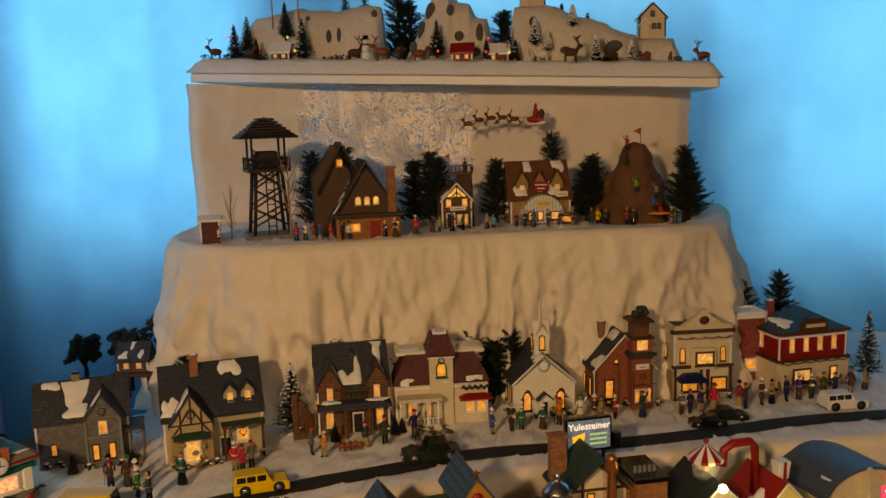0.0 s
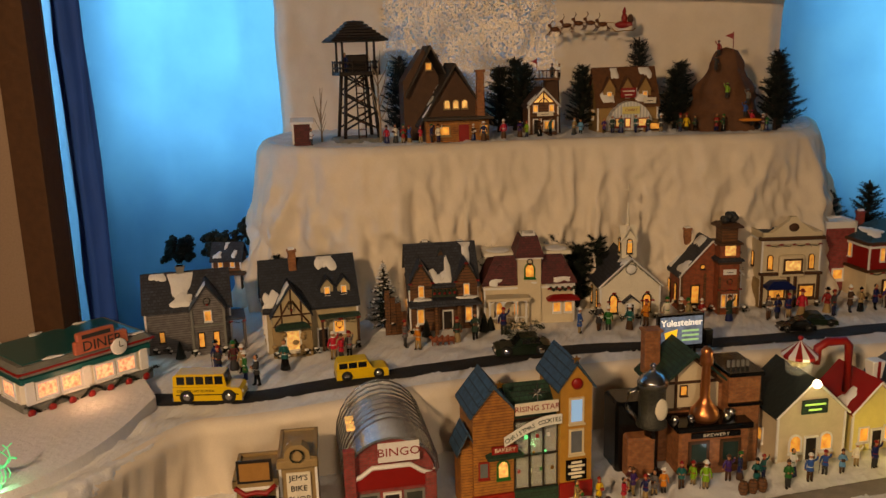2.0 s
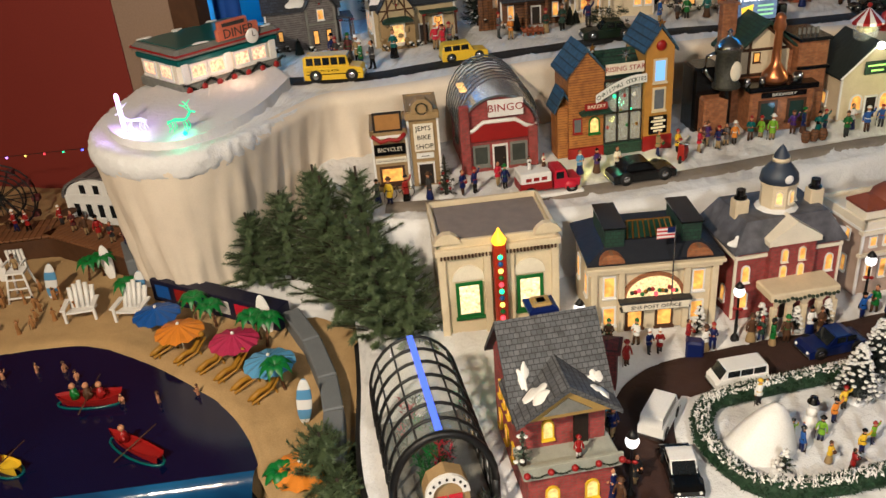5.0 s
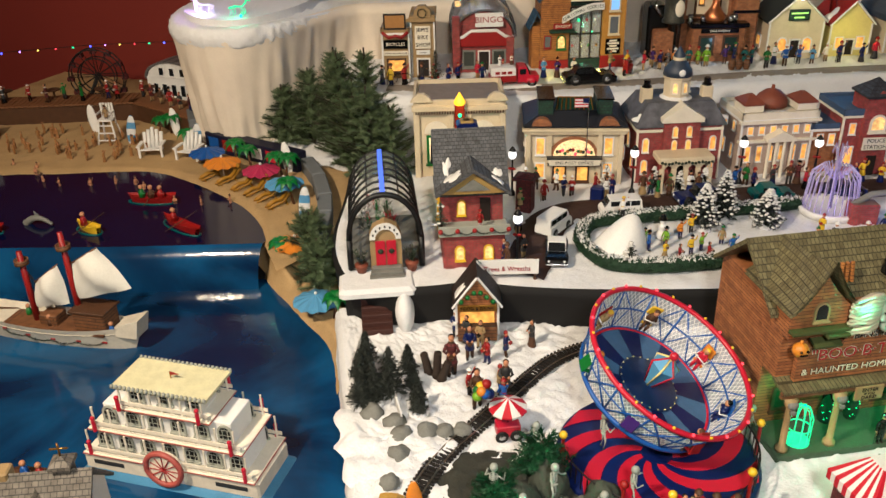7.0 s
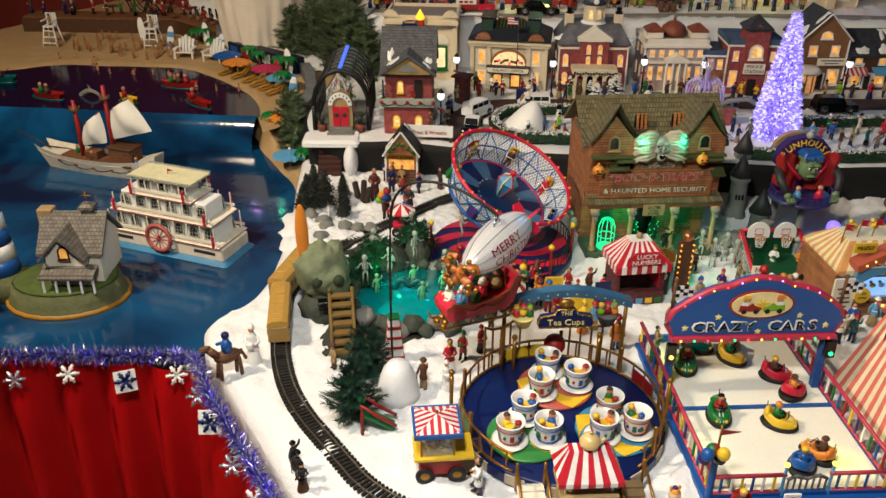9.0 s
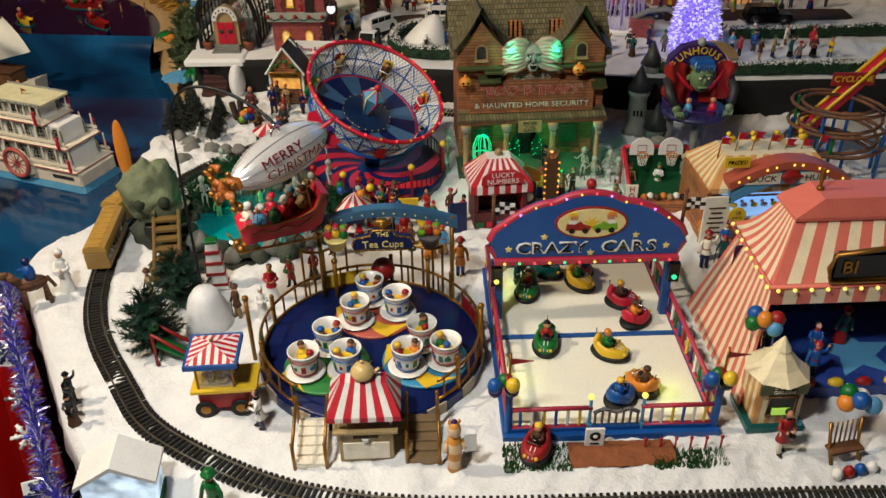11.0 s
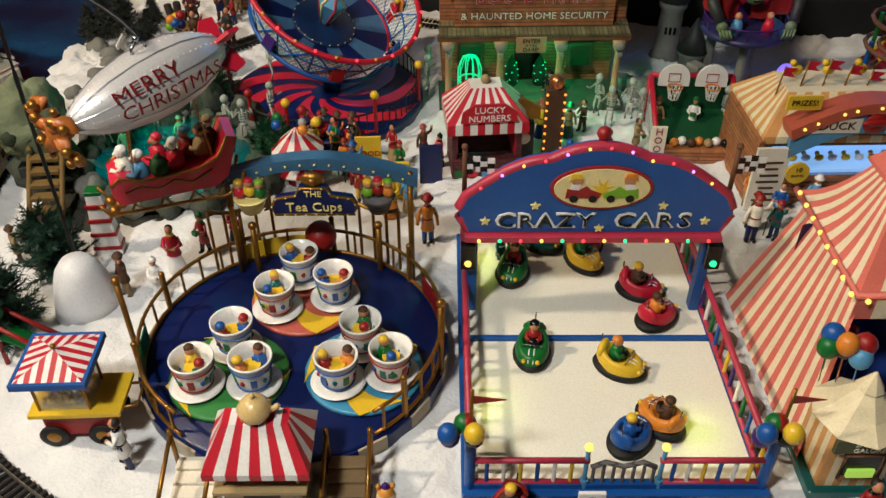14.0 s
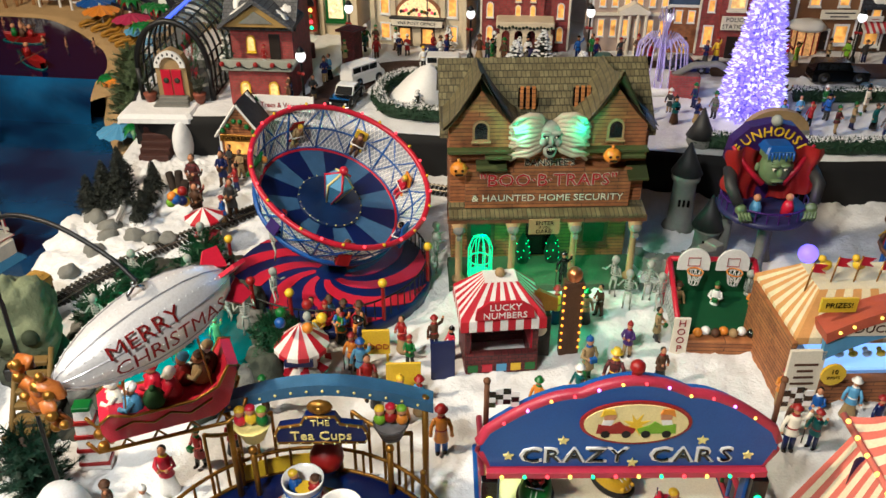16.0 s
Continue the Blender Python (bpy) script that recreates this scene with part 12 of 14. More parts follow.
# striped post, slide, trees
g = Geo().box(0, 0, 0, .028, .016, .072, .55, .8, bev=.001)
g.slot = 1
for k in range(4):
	g.box(0, -.0005, .006 + .017 * k, .0285 - .003 * k, .0165, .004, bev=0)
g.slot = 2
g.box(0, 0, .072, .016, .014, .004, bev=.0006)
solid("striped_post", g, [WHITE, REDP, GREEN], "white post with red chevron stripes and green cap", "post", at(.366, -.106, FAIR, 35))
sd = thing("toy_slide", "small red and green slide with candy striped rails", "slide", at(.424, -.248, FAIR, 30), "")
part("board", Geo().prism([(-.02, .03), (.02, .004), (.02, .001), (-.02, .027)], -.01, .01), GREEN, sd)
for sy in (-1, 1):
	part("side_rail", Geo().tube([(-.022, sy * .011, 0), (-.021, sy * .011, .046), (0.0, sy * .011, .028), (.022, sy * .011, .012)], .0024, 6), REDP, sd)
part("star_sign", Geo().ball(-.021, 0, .05, .006), GREEN, sd)
bushy_fir(.384, -.245, FAIR, .08, .026, 61, mat("fair_needle", (.016, .075, .045), .6, .3, 60), "small dark green plastic fir tree in snow", "fir trees")
bushy_fir(.352, -.16, FAIR, .075, .024, 62, MATS["fair_needle"], "small dark green plastic fir tree in snow", "fir trees")

# popcorn cart
AWR, AWW = MATS["awning_red"], MATS["awning_white"]
pc = thing("popcorn_cart", "red popcorn cart with glass case and striped roof", "popcorn cart", at(.53, -.284, FAIR, 32, .96), "")
part("body", Geo().box(0, 0, .012, .054, .034, .026), REDP, pc)
part("counter", Geo().box(.004, 0, .038, .074, .046, .004), YELLOW, pc)
part("glass_case", Geo().box(-.004, 0, .042, .04, .034, .038, bev=0), CLEAR, pc)
r = random.Random(5)
g = Geo()
for k in range(120):
	g.slot = k % 3 == 0
	x, y = r.uniform(-.021, .013), r.uniform(-.014, .014)
	g.ball(x, y, .045 + r.random() * .018, .0028, n=6, k=4)
part("popcorn_heap", g, [YELLOW, IVORY], pc)
for sx in (-.024, .016):
	for sy in (-.017, .017):
		part("post", Geo().cyl(sx, sy, .042, .0014, .038, 6), GOLD, pc)
g = Geo()
hw = .027
for k in range(4):
	g.m = pose(-.004, 0, .0835, 0, 0, 90 * k)
	for j in range(12):
		x0, x1 = -hw + hw * j / 6, -hw + hw * (j + 1) / 6
		g.slot = j % 2
		g.put([(x0, -hw, 0), (x1, -hw, 0), (x1, -abs(x1), .011 * (1 - abs(x1) / hw)), (x0, -abs(x0), .011 * (1 - abs(x0) / hw))], [(0, 1, 2, 3)])
rf = part("roof", g, [AWR, AWW], pc, "red and white chevron striped roof")
for x, y, sx, sy in ((-.004, -.028, .059, .003), (-.004, .028, .059, .003), (-.032, 0, .003, .053), (.024, 0, .003, .053)):
	part("roof_rim", Geo().box(x, y, .078, sx, sy, .006), BLUE, rf)
part("finial", Geo().ball(-.004, 0, .097, .0024), GOLD, rf)
for x, y in ((-.02, -.019), (.02, -.019), (-.02, .019), (.02, .019)):
	wheel(pc, x, y, .012, .003, GOLD)
part("handle", Geo().tube([(.034, -.014, .038), (.052, -.012, .04), (.052, .012, .04), (.034, .014, .038)], .0014, 6), GOLD, pc)
figurine(.587, -.296, FAIR, -60, WHITE, NAVY, BLACK, 3, 1.15, "white shirted vendor figure standing at the popcorn cart", "fair figures")

# ---- fairground: haunted shop ----
hs = thing("haunted_shop", "weathered wooden haunted shop with shingled gables and green light", "shop", at(.608, .4, FAIR, 31), "fair buildings")
MOSSY = mat("mossy_shakes", (.1, .12, .04), .7)
HW, HD, HE = .24, .17, .2
part("wall", Geo().box(0, HD / 2 + .032, 0, HW - .01, HD - .034, HE, bev=.001), WOODSIDE, hs)
part("upper_wall", Geo().prism([(-.118, .104), (.118, .104), (.118, HE), (-.118, HE)], .012, .06), WOODSIDE, hs)
part("roof", Geo().gable(0, HD / 2 + .02, HE - .004, HW, HD - .03, .056, .01, .006, "x"), SHAKES, hs)
for x, hh in ((-.083, .045), (.074, .045)):
	gb = part("gable_wall", Geo().prism([(x - .037, .172), (x + .037, .172)] + [(x + .037 * (1 - k / 6), .208 + (hh + .004) * abs(1 - .787 * abs(1 - k / 6)) ** 1.35) for k in range(13)], -.002, .08), WOODSIDE, hs)
	# the gable roof sweeps up to a leaning peak in front
	for sx in (-1, 1):
		part("gable_roof", Geo().grid(lambda u, v: (x + sx * .047 * u, -.014 + .115 * v, .212 + (hh + .006 + .02 * (1 - v) ** 3) * (1 - u) ** 1.35 + .004 * u * u), 8,8).grid(lambda u, v: (x + sx * .047 * u, -.014 + .115 * v, .207 + (hh + .006 + .02 * (1 - v) ** 3) * (1 - u) ** 1.35 + .004 * u * u), 8,8), SHAKES, gb)
	part("ledge", Geo().box(x, -.008, .184, .078, .012, .004, bev=.0006).box(x + .02, -.012, .178, .03, .012, .004, bev=.0006), MOSSY, hs)
	win(hs, pose(x, -.003, .196), .02, .026, "arch", TAN, GLASSD)
for x in (-.024, .042):
	lv = part("roof_hole", Geo().box(x, .052, HE + .018, .022, .012, .022, 1, .3), BLACK, hs)
	for dx in (-.007, 0, .007):
		part("slat", Geo().box(x + dx, .048, HE + .017, .004, .012, .026, 1, .3, rz=dx * 900), ORANGEW, lv)
part("porch_roof", Geo().prism([(.014, .108), (-.016, .102), (-.016, .098), (.014, .102)], -HW / 2, HW / 2, "x"), SHAKES, hs)
part("fascia", Geo().box(0, -.012, .092, HW + .004, .006, .008), LOGS, hs)
for x, z, w_ in ((-.07, .17, .036), (.106, .155, .024)):
	part("awning", Geo().prism([(.012, z + .006), (-.012, z - .006), (-.012, z - .009), (.012, z)], x - w_ / 2, x + w_ / 2, "x"), MOSSY, hs)
sgn = part("sign", Geo().prism([(-.1, .106), (.1, .106), (.1, .157), (.044, .157), (.038, .176), (-.038, .176), (-.044, .157), (-.1, .157)], 0.0, .008), WOODSIDE, hs)
PALES = mat("pale_letter", (.6, .58, .46), .5)
for tx_, sz, zz, mm, wd in (("BANSHEE'S", .0125, .166, BLACK, 1.0), ("\"BOO·B·TRAPS\"", .0225, .1425, mat("blood_red", (.55, .02, .04), .4), 1.08), ("& HAUNTED HOME SECURITY", .0125, .119, mat("letter_cream", (.72, .68, .52)), 1.1)):
	for dx, dz in ((.0006, .0004), (-.0006, -.0006)):
		lettering(tx_, sz, pose(dx, -.0006, zz + dz), BLACK if "HOME" in tx_ else PALES, sgn, .0004, wd)
	lettering(tx_, sz, pose(0, -.0011, zz), mm, sgn, .0005, wd)
es = part("enter_sign", Geo().box(-.004, -.017, .078, .038, .003, .02), TAN, hs)
lettering("ENTER", .0075, pose(-.004, -.019, .0935), BLACK, es, .0003)
lettering("IF YOU", .0045, pose(-.004, -.019, .0875), BLACK, es, .0003)
lettering("DARE!", .0075, pose(-.004, -.019, .082), BLACK, es, .0003)
part("porch_floor", Geo().box(0, .008, 0, HW, .07, .01), mat("green_stone", (.1, .16, .1), .7), hs)
for x in (-.108, -.042, .034, .108):
	cl = part("column", Geo().lathe(x, -.014, .01, [(.008, 0), (.008, .005), (.0045, .008), (.004, .066), (.007, .072), (.009, .082)], 12), TAN, hs)
	part("skull", Geo().ball(x, -.021, .086, .0075, .005, .006).box(x, -.023, .074, .006, .005, .005), GREY, cl)
part("door", Geo().box(0.0, .0465, .01, .034, .003, .074), BLACK, hs)
for x in (-.076, .072):
	win(hs, pose(x, .047, .024), .036, .038, "sq", BROWN, mat("dark_green_pane", (.02, .1, .05), .2))
GH = mat("ghoul_grey", (.36, .39, .34), .6)
HX = -.004
hd = part("monster_head", Geo().ball(HX, -.012,.21,.0135,.012,.014,18,12).ball(HX - .006,-.0225,.213,.0065,.003,.0028).ball(HX + .006,-.0225,.213,.0065,.003,.0028).ball(HX, -.025,.204,.003,.003,.006).ball(HX - .0085,-.0205,.201,.0045,.004,.005).ball(HX + .0085,-.0205,.201,.0045,.004,.005).ball(HX, -.0175,.189,.0082,.007,.009), GH, hs, "pale carved ghoul face with wild hair")
part("mouth", Geo().ball(HX, -.0235, .1915, .0052, .003, .0055), BLACK, hd)
for k in range(4):
	part("fang", Geo().tube([(HX - .0033 + .0022 * k, -.0262, .196), (HX - .0033 + .0022 * k, -.0265, .193)], .0008, 4, r2=.0002), IVORY, hd)
for sx in (-1, 1):
	ey = part("eye_socket", Geo().ball(HX + sx * .0058, -.0215, .2085, .0038, .003, .0024, 8, 5), BLACK, hd)
	part("eye", Geo().ball(HX + sx * .0056, -.0242, .2082, .0012, n=6, k=4), IVORY, ey)
	for k in range(17):
		t = 1 - k / 8
		q = .006 * (k % 2)
		pts = [(HX + sx * .006,-.008,.21 + .01 * t), (HX + sx * .014,-.016 + q, .21 + .021 * t), (HX + sx * .026,-.02 + q, .209 + .025 * t), (HX + sx * .037,-.016 + q, .207 + .021 * t - .003 * (k % 3)), (HX + sx * (.043 + .002 * (k % 3)), -.01,.203 + .023 * t - .006 * abs(t))]
		part("lock", Geo().tube(pts, .0046, 7, r2=.0022), mat("mane_white", (.52, .48, .38), .6), hd)
PUMP = mat("pumpkin_orange", (.62, .22, .02), .4)
for x, y, z in ((-.109, -.014, .165), (.07, -.016, .181)):
	pk = part("pumpkin", Geo().ball(x, y, z, .0105, .0095, .0095, 14, 8).tube([(x, y, z + .008), (x, y, z + .013)], .002, 5), PUMP, hs)
	for sx in (-1, 1):
		part("eye", Geo().ball(x + sx * .004, y - .0088, z + .002, .0018, n=6, k=4), BLACK, pk)
	part("mouth", Geo().box(x, y - .0088, z - .004, .009, .002, .0022, bev=0), BLACK, pk)
CAGE = glow("cage_green", (.05, .9, .35), .9)
cg = part("birdcage", Geo().cyl(-.08, -.002, .01, .016, .003, 16), CAGE, hs)
for k in range(10):
	a = 2 * pi * k / 10
	c_, s_ = cos(a), sin(a)
	part("cage_bar", Geo().tube([(-.08 + .015 * c_, -.002 + .015 * s_, .012), (-.08 + .015 * c_, -.002 + .015 * s_, .05), (-.08 + .01 * c_, -.002 + .01 * s_, .064), (-.08, -.002, .069)], .0008, 4), CAGE, cg)
part("cage_hoop", Geo().tube([(-.08 + .015 * cos(k * .52), -.002 + .015 * sin(k * .52), .034) for k in range(12)], .0009, 5, True), CAGE, cg)
for x in (-.022, .016):
	bsh = part("light_bush", Geo().lathe(x, .03, .01, [(.008, 0), (.01, .012), (.007, .03), (.001, .042)], 9), mat("bush_dark_green", (.012, .07, .025), .7), hs)
	for k in range(10):
		part("fairy_light", Geo().ball(x + .009 * cos(k * 2.2), .03 - abs(.009 * sin(k * 2.2)), .014 + k * .0034, .001, n=5, k=3), LEDG, bsh)
figurine(.64, .39, FAIR + .01, 20, BLACK, BLACK, BLACK, 2, .95, "black caped vampire figure on the porch", "fair figures")
mh = hs.matrix_world
for x in (-.075, 0.0, .065):
	bulb("porch_green_light", tuple(mh @ Vector((x, 0.0, .072))), .13, (.04, 1.0, .32), .004)
for x in (-.044, .036):
	bulb("wing_green_light", tuple(mh @ Vector((x, -.03, .217))), .06, (.04, 1.0, .5), .004)
bulb("yard_green_light", tuple(mh @ Vector((.03, -.1, .06))), .06, (.04, 1.0, .4), .004)

# ---- tilting ring ride ----
rb = thing("ring_ride", "tilted toy ring ride with red rim and mesh cage", "fairground ride", Matrix(), "fairground rides")
CR = Vector((.377, .3, .891))
nrm = Vector((.554, -.092, 1)).normalized()
tilt = nrm.cross(Vector((0, 1, 0))).normalized()
side_ = tilt.cross(nrm).normalized()
M = Matrix(((side_.x, tilt.x, nrm.x, CR.x), (side_.y, tilt.y, nrm.y, CR.y), (side_.z, tilt.z, nrm.z, CR.z), (0, 0, 0, 1)))
RR, RF, RH = .1135, .093, .058


def on_ring(a, v, inset=0.0):
	"""A point on the cage at the angle a, v from rim to floor."""
	r_ = RR + (RF - RR) * v - inset
	return M @ Vector((r_ * cos(a), r_ * sin(a), -RH * v))


def hoop(v, inset=0.0):
	return [on_ring(2 * pi * k / 56, v, inset) for k in range(56)]


part("rim", Geo().tube(hoop(0), .0036, 7, True), PINK, rb)
part("lower_rim", Geo().tube(hoop(1, -.002), .0034, 7, True), BLUE, rb)
part("floor_rim", Geo().tube(hoop(.98, .003), .0022, 6, True), PINK, rb)
part("middle_rim", Geo().tube(hoop(.5), .0014, 6, True), BLUE, rb)
for k in range(28):
	p = on_ring(2 * pi * k / 28, -.07)
	part("rim_bulb", Geo().ball(p.x, p.y, p.z, .0021, n=7, k=5), YELLOW if k % 2 else LEDR, rb)
for k in range(14):
	a = 2 * pi * k / 14
	part("upright", Geo().tube([on_ring(a, 0), on_ring(a, 1)], .0015, 5), BLUE, rb)
	for dd in (.449, -.449):
		part("brace", Geo().tube([on_ring(a + dd * t, t, -.001) for t in (0, .5, 1)], .0013, 5), BLUE, rb)
part("net", Geo().grid(lambda u, v: on_ring(2 * pi * u, v), 72, 3), glassy("white_net", (.62, .66, .74), .6, .4), rb)
g = Geo()
for k in range(110):
	a = 2 * pi * k / 110
	for d in (.32, -.32):
		g.tube([on_ring(a + d * v, v) for v in (0, .33, .66, 1)], .0005, 3)
part("netting", g, WHITE, rb)
STEELB = mat("steel_blue_panel", (.1, .2, .34), .35)
for k in range(16):
	g = Geo()
	g.m = M
	a, b, c = 2 * pi * k / 16, 2 * pi * (k + .5) / 16, 2 * pi * (k + 1) / 16
	rim_ = [((RF - .002) * cos(t), (RF - .002) * sin(t)) for t in (a, b, c)]
	inn = [(.04 * cos(t), .04 * sin(t)) for t in (c, b, a)]
	g.prism(rim_ + inn, -RH, -RH + .002, "z")
	part("floor_wedge", g, NAVY if k % 2 else STEELB, rb)
g = Geo()
g.m = M
g.lathe(0, 0, -RH, [(.042, 0), (.042, .0045), (.04, .006), (.001, .0065)], 32)
part("hub", g, mat("hub_blue", (.02, .055, .15), .35), rb)
for k in range(22):
	p = M @ Vector((.041 * cos(k * .2856), .041 * sin(k * .2856), -RH + .006))
	part("hub_bulb", Geo().ball(p.x, p.y, p.z, .0011, n=6, k=4), PALEY, rb)
for k in range(6):
	g = Geo()
	g.m = M @ pose(0, 0, 0, 0, 0, 60 * k + 20)
	c_, s_ = .866, .5
	lo, mi = [(.006 * c_, .006 * s_, -RH + .004), (.006 * c_, -.006 * s_, -RH + .004)], [(.019 * c_, .019 * s_, -.014), (.019 * c_, -.019 * s_, -.014)]
	g.put([*lo, *mi, (0, 0, .002)], [(1, 0, 2, 3), (3, 2, 4)])
	hp = part("hub_panel", g, SKYB, rb)
	q = [M @ pose(0, 0, 0, 0, 0, 60 * k + 20) @ Vector(p) for p in (lo[0], mi[0], (0, 0, .002))]
	part("panel_edge", Geo().tube(q, .0016, 5), PINK if k % 2 else PALEY, hp)
p = M @ Vector((0, 0, .005))
part("hub_ball", Geo().ball(p.x, p.y, p.z, .0058), PINK, rb)
for k, m_ in enumerate((YELLOW, REDP, GREEN, PURPLE, REDP, BLUE, ORANGE)):
	mm = M @ pose(0, 0, -.03, 0, 0, 51.4 * k + 20) @ pose(RR * .86, 0, 0, 0, -14, 0) @ pose(0, 0, 0, 0, 0, -90)
	g = Geo()
	g.m = mm
	g.box(0, .006, -.016, .017, .003, .034, bev=.001).box(0, .001, -.014, .017, .01, .003)
	st = part("seat", g, m_, rb)
	g = Geo()
	g.m = mm
	g.tube([(-.009, -.006, -.001), (-.009, .004, .001)], .0009, 5).tube([(-.009, -.006, -.001), (.009, -.006, -.001)], .0009, 5).tube([(.009, -.006, -.001), (.009, .004, .001)], .0009, 5)
	part("safety_bar", g, WHITE, st)
	g = Geo()
	g.m = mm
	g.lathe(0, 0, -.012, [(.0055, 0), (.006, .008), (.005, .018), (.0022, .0215)], 9)
	for sx in (-1, 1):
		g.tube([(sx * .003, -.002, -.01), (sx * .0035, -.007, -.013), (sx * .0035, -.008, -.024)], .0022, 6).tube([(sx * .005, 0, .006), (sx * .007, -.004, .0)], .0018, 6)
	g.slot = 1
	g.ball(0, -.0005, .0135, .004, .0042, .0046)
	g.slot = 2
	g.ball(0, .0008, .0152, .0042, .0042, .0036)
	part("rider", g, [[BROWN, TAN, IVORY, DARKG, GREYW, NAVY, PINK][k], SKIN, [BROWN, YELLOW, ORANGE, REDP, BROWN, BLACK, YELLOW][k]], rb)
part("drive_leg", Geo().tube([(.372, .285, FAIR), M @ Vector((0, 0, -.06))], .014, 12, r2=.01), BLUE, rb)
pf = thing("ring_platform", "round red and blue swirled platform with black fence", "platform", at(.375, .265, FAIR, 0), "fairground rides")
part("deck", Geo().lathe(0, 0, 0, [(.128, 0), (.128, .012), (.126, .014), (.001, .0145)], 48), NAVY, pf)
for k in range(9):
	g, o, i_ = Geo(), [], []
	for j in range(13):
		r_ = .02 + .105 * j / 12
		a = k * 2 * pi / 9 + j * .11
		o.append((r_ * cos(a), r_ * sin(a)))
		i_.append((r_ * cos(a + .35), r_ * sin(a + .35)))
	g.prism(o + i_[::-1], .0144, .0152, "z")
	part("swirl", g, PINK, pf)
for k in range(44):
	a = radians(-150 + 225 * k / 43)
	x, y = .122 * cos(a), .122 * sin(a)
	part("fence_post", Geo().cyl(x, y, .014, .0009, .026, 5), IRON, pf)
part("fence_rail", Geo().tube([(.122 * cos(radians(-150 + 225 * k / 43)), .122 * sin(radians(-150 + 225 * k / 43)), .04) for k in range(44)], .0013, 5), IRON, pf)
for a0 in (-150, -100, -75, -25, 20):
	a = radians(a0)
	lp = part("lamp_post", Geo().cyl(.125 * cos(a), .125 * sin(a), .01, .0024, .05, 8), REDP, pf)
	part("globe", Geo().ball(.125 * cos(a), .125 * sin(a), .064, .0055), YELLOW if a0 != -100 else REDP, lp)

# ---- haunted pond ----
r = random.Random(11)


def boulder(g, x, y, z, s, rr, flat=.8, n=14, k=9):
	"""An uneven stone with ledges."""
	k0 = len(g.v)
	g.ball(0, 0, 0, 1, 1, 1, n, k)
	for i in range(k0, len(g.v)):
		v = Vector(g.v[i])
		f = 1 + .28 * nz(v.x + x * 50, v.y + y * 50, v.z, 1.5) + .12 * nz(v.x + x * 50, v.y, v.z * 2, 4.5) - .1 * abs(nz(v.x, v.y + y * 50, v.z, 7))
		g.v[i] = (x + v.x * s * f, y + v.y * s * f * .9, z + v.z * s * flat * f)
	return g


def mound(u, v, cx=.285, cy=.085, rx=.145, ry=.185):
	a, q = 2 * pi * u, v ** .8
	w = 1 + .18 * sin(3 * a) + .1 * sin(7 * a + 1)
	x, y = cx + rx * q * w * cos(a), cy + ry * q * w * sin(a)
	return (x, y, FAIR + .01 - .012 * v ** 4 + .007 * nz(x, y, 0, 45) + .004 * nz(x, y, 2, 120))


# Rocky ground; its dark tone also holds the shade that falls by the pond.
solid("rock_mound", Geo().grid(mound, 90, 30), mat("shaded_rock_ground", (.075, .075, .06), .85, .4, 60, 1.0, fine=200), "rocky ground round the fairground pond, its colour darkened for shade", "ground", kind="structure")
solid("bank_rock", Geo().grid(lambda u, v: mound(u, v, .035, .185, .085, .075), 70, 20), SNOW, "snowy bank between the lake and the railway", "ground", kind="structure")
for k, (x, y, h_, rd) in enumerate(((.215, .1, .055, .024), (.245, .18, .06, .026), (.42, .1, .045, .02), (.22, .04, .05, .022))):
	bushy_fir(x, y, FAIR + .008, h_, rd, 300 + k, mat("bush_green", (.02, .12, .05), .6, .3, 60), "small vivid green bush among the pond rocks", "pond bushes")
pw = solid("pond_water", Geo().lathe(0,0,0, [(.092,0), (.092,.018), (.001,.0182)], 36), mat("teal_water", (.02,.34,.36), .08,.2,40,.25, fine=120, coat=.5), "bright teal water of the rocky fairground pond", "pond", at(.315,.045, FAIR, 0))
MOSS = mat("moss_grey_rock", (.1, .115, .09), .85, .35, 60, 1.0, fine=200)
for k in range(34):
	a = radians(k * 360 / 34)
	rad = .1 + .012 * r.random()
	g = boulder(Geo(), 0, 0, .012 if k % 2 else .02, r.uniform(.012, .02), r)
	solid("pond_rock", g, MOSS if k % 3 else GREY, "dark grey mossy rock at the pond's rim", "rock", at(.315 + rad * cos(a), .045 + rad * sin(a) * .9, FAIR, k * 50), "pond rocks")
for x, y, s_, h_ in ((.24, .11, .026, .05), (.26, .16, .026, .05), (.33, .155, .024, .045), (.4, .13, .024, .045), (.435, .065, .022, .04), (.215, .03, .024, .035)):
	solid("crag", boulder(Geo(), 0, 0, h_ * .35, s_, r, 1.3), MOSS, "tall dark mossy crag behind the pond", "rock", at(x, y, FAIR, x * 900), "pond rocks")
sk = thing("skull_rock", "grey green carved skull rock beside the pond", "rock", at(.214, -.05, FAIR, 40), "")
part("cranium", boulder(Geo(), 0, 0, .082, .043, r, 1.2, 40, 28), mat("skull_green", (.25, .28, .18), .8, .3, 50, .9, fine=220), sk)
part("foot_rock", boulder(Geo(), 0, .004, .018, .042, r, .9), MOSS, sk)
# Sockets and mouth: the shade in the carved hollows, put in as dark colour.
for sx in (-1, 1):
	part("eye_socket", Geo().ball(sx * .016, -.036, .082, .009, .008, .009), mat("socket_shade_green", (.05, .07, .035), .8), sk)
part("nose_socket", Geo().ball(0, -.042, .066, .005), MATS["socket_shade_green"], sk)
part("mouth_cave", Geo().box(0, -.036, .036, .034, .014, .014), BLACK, sk)
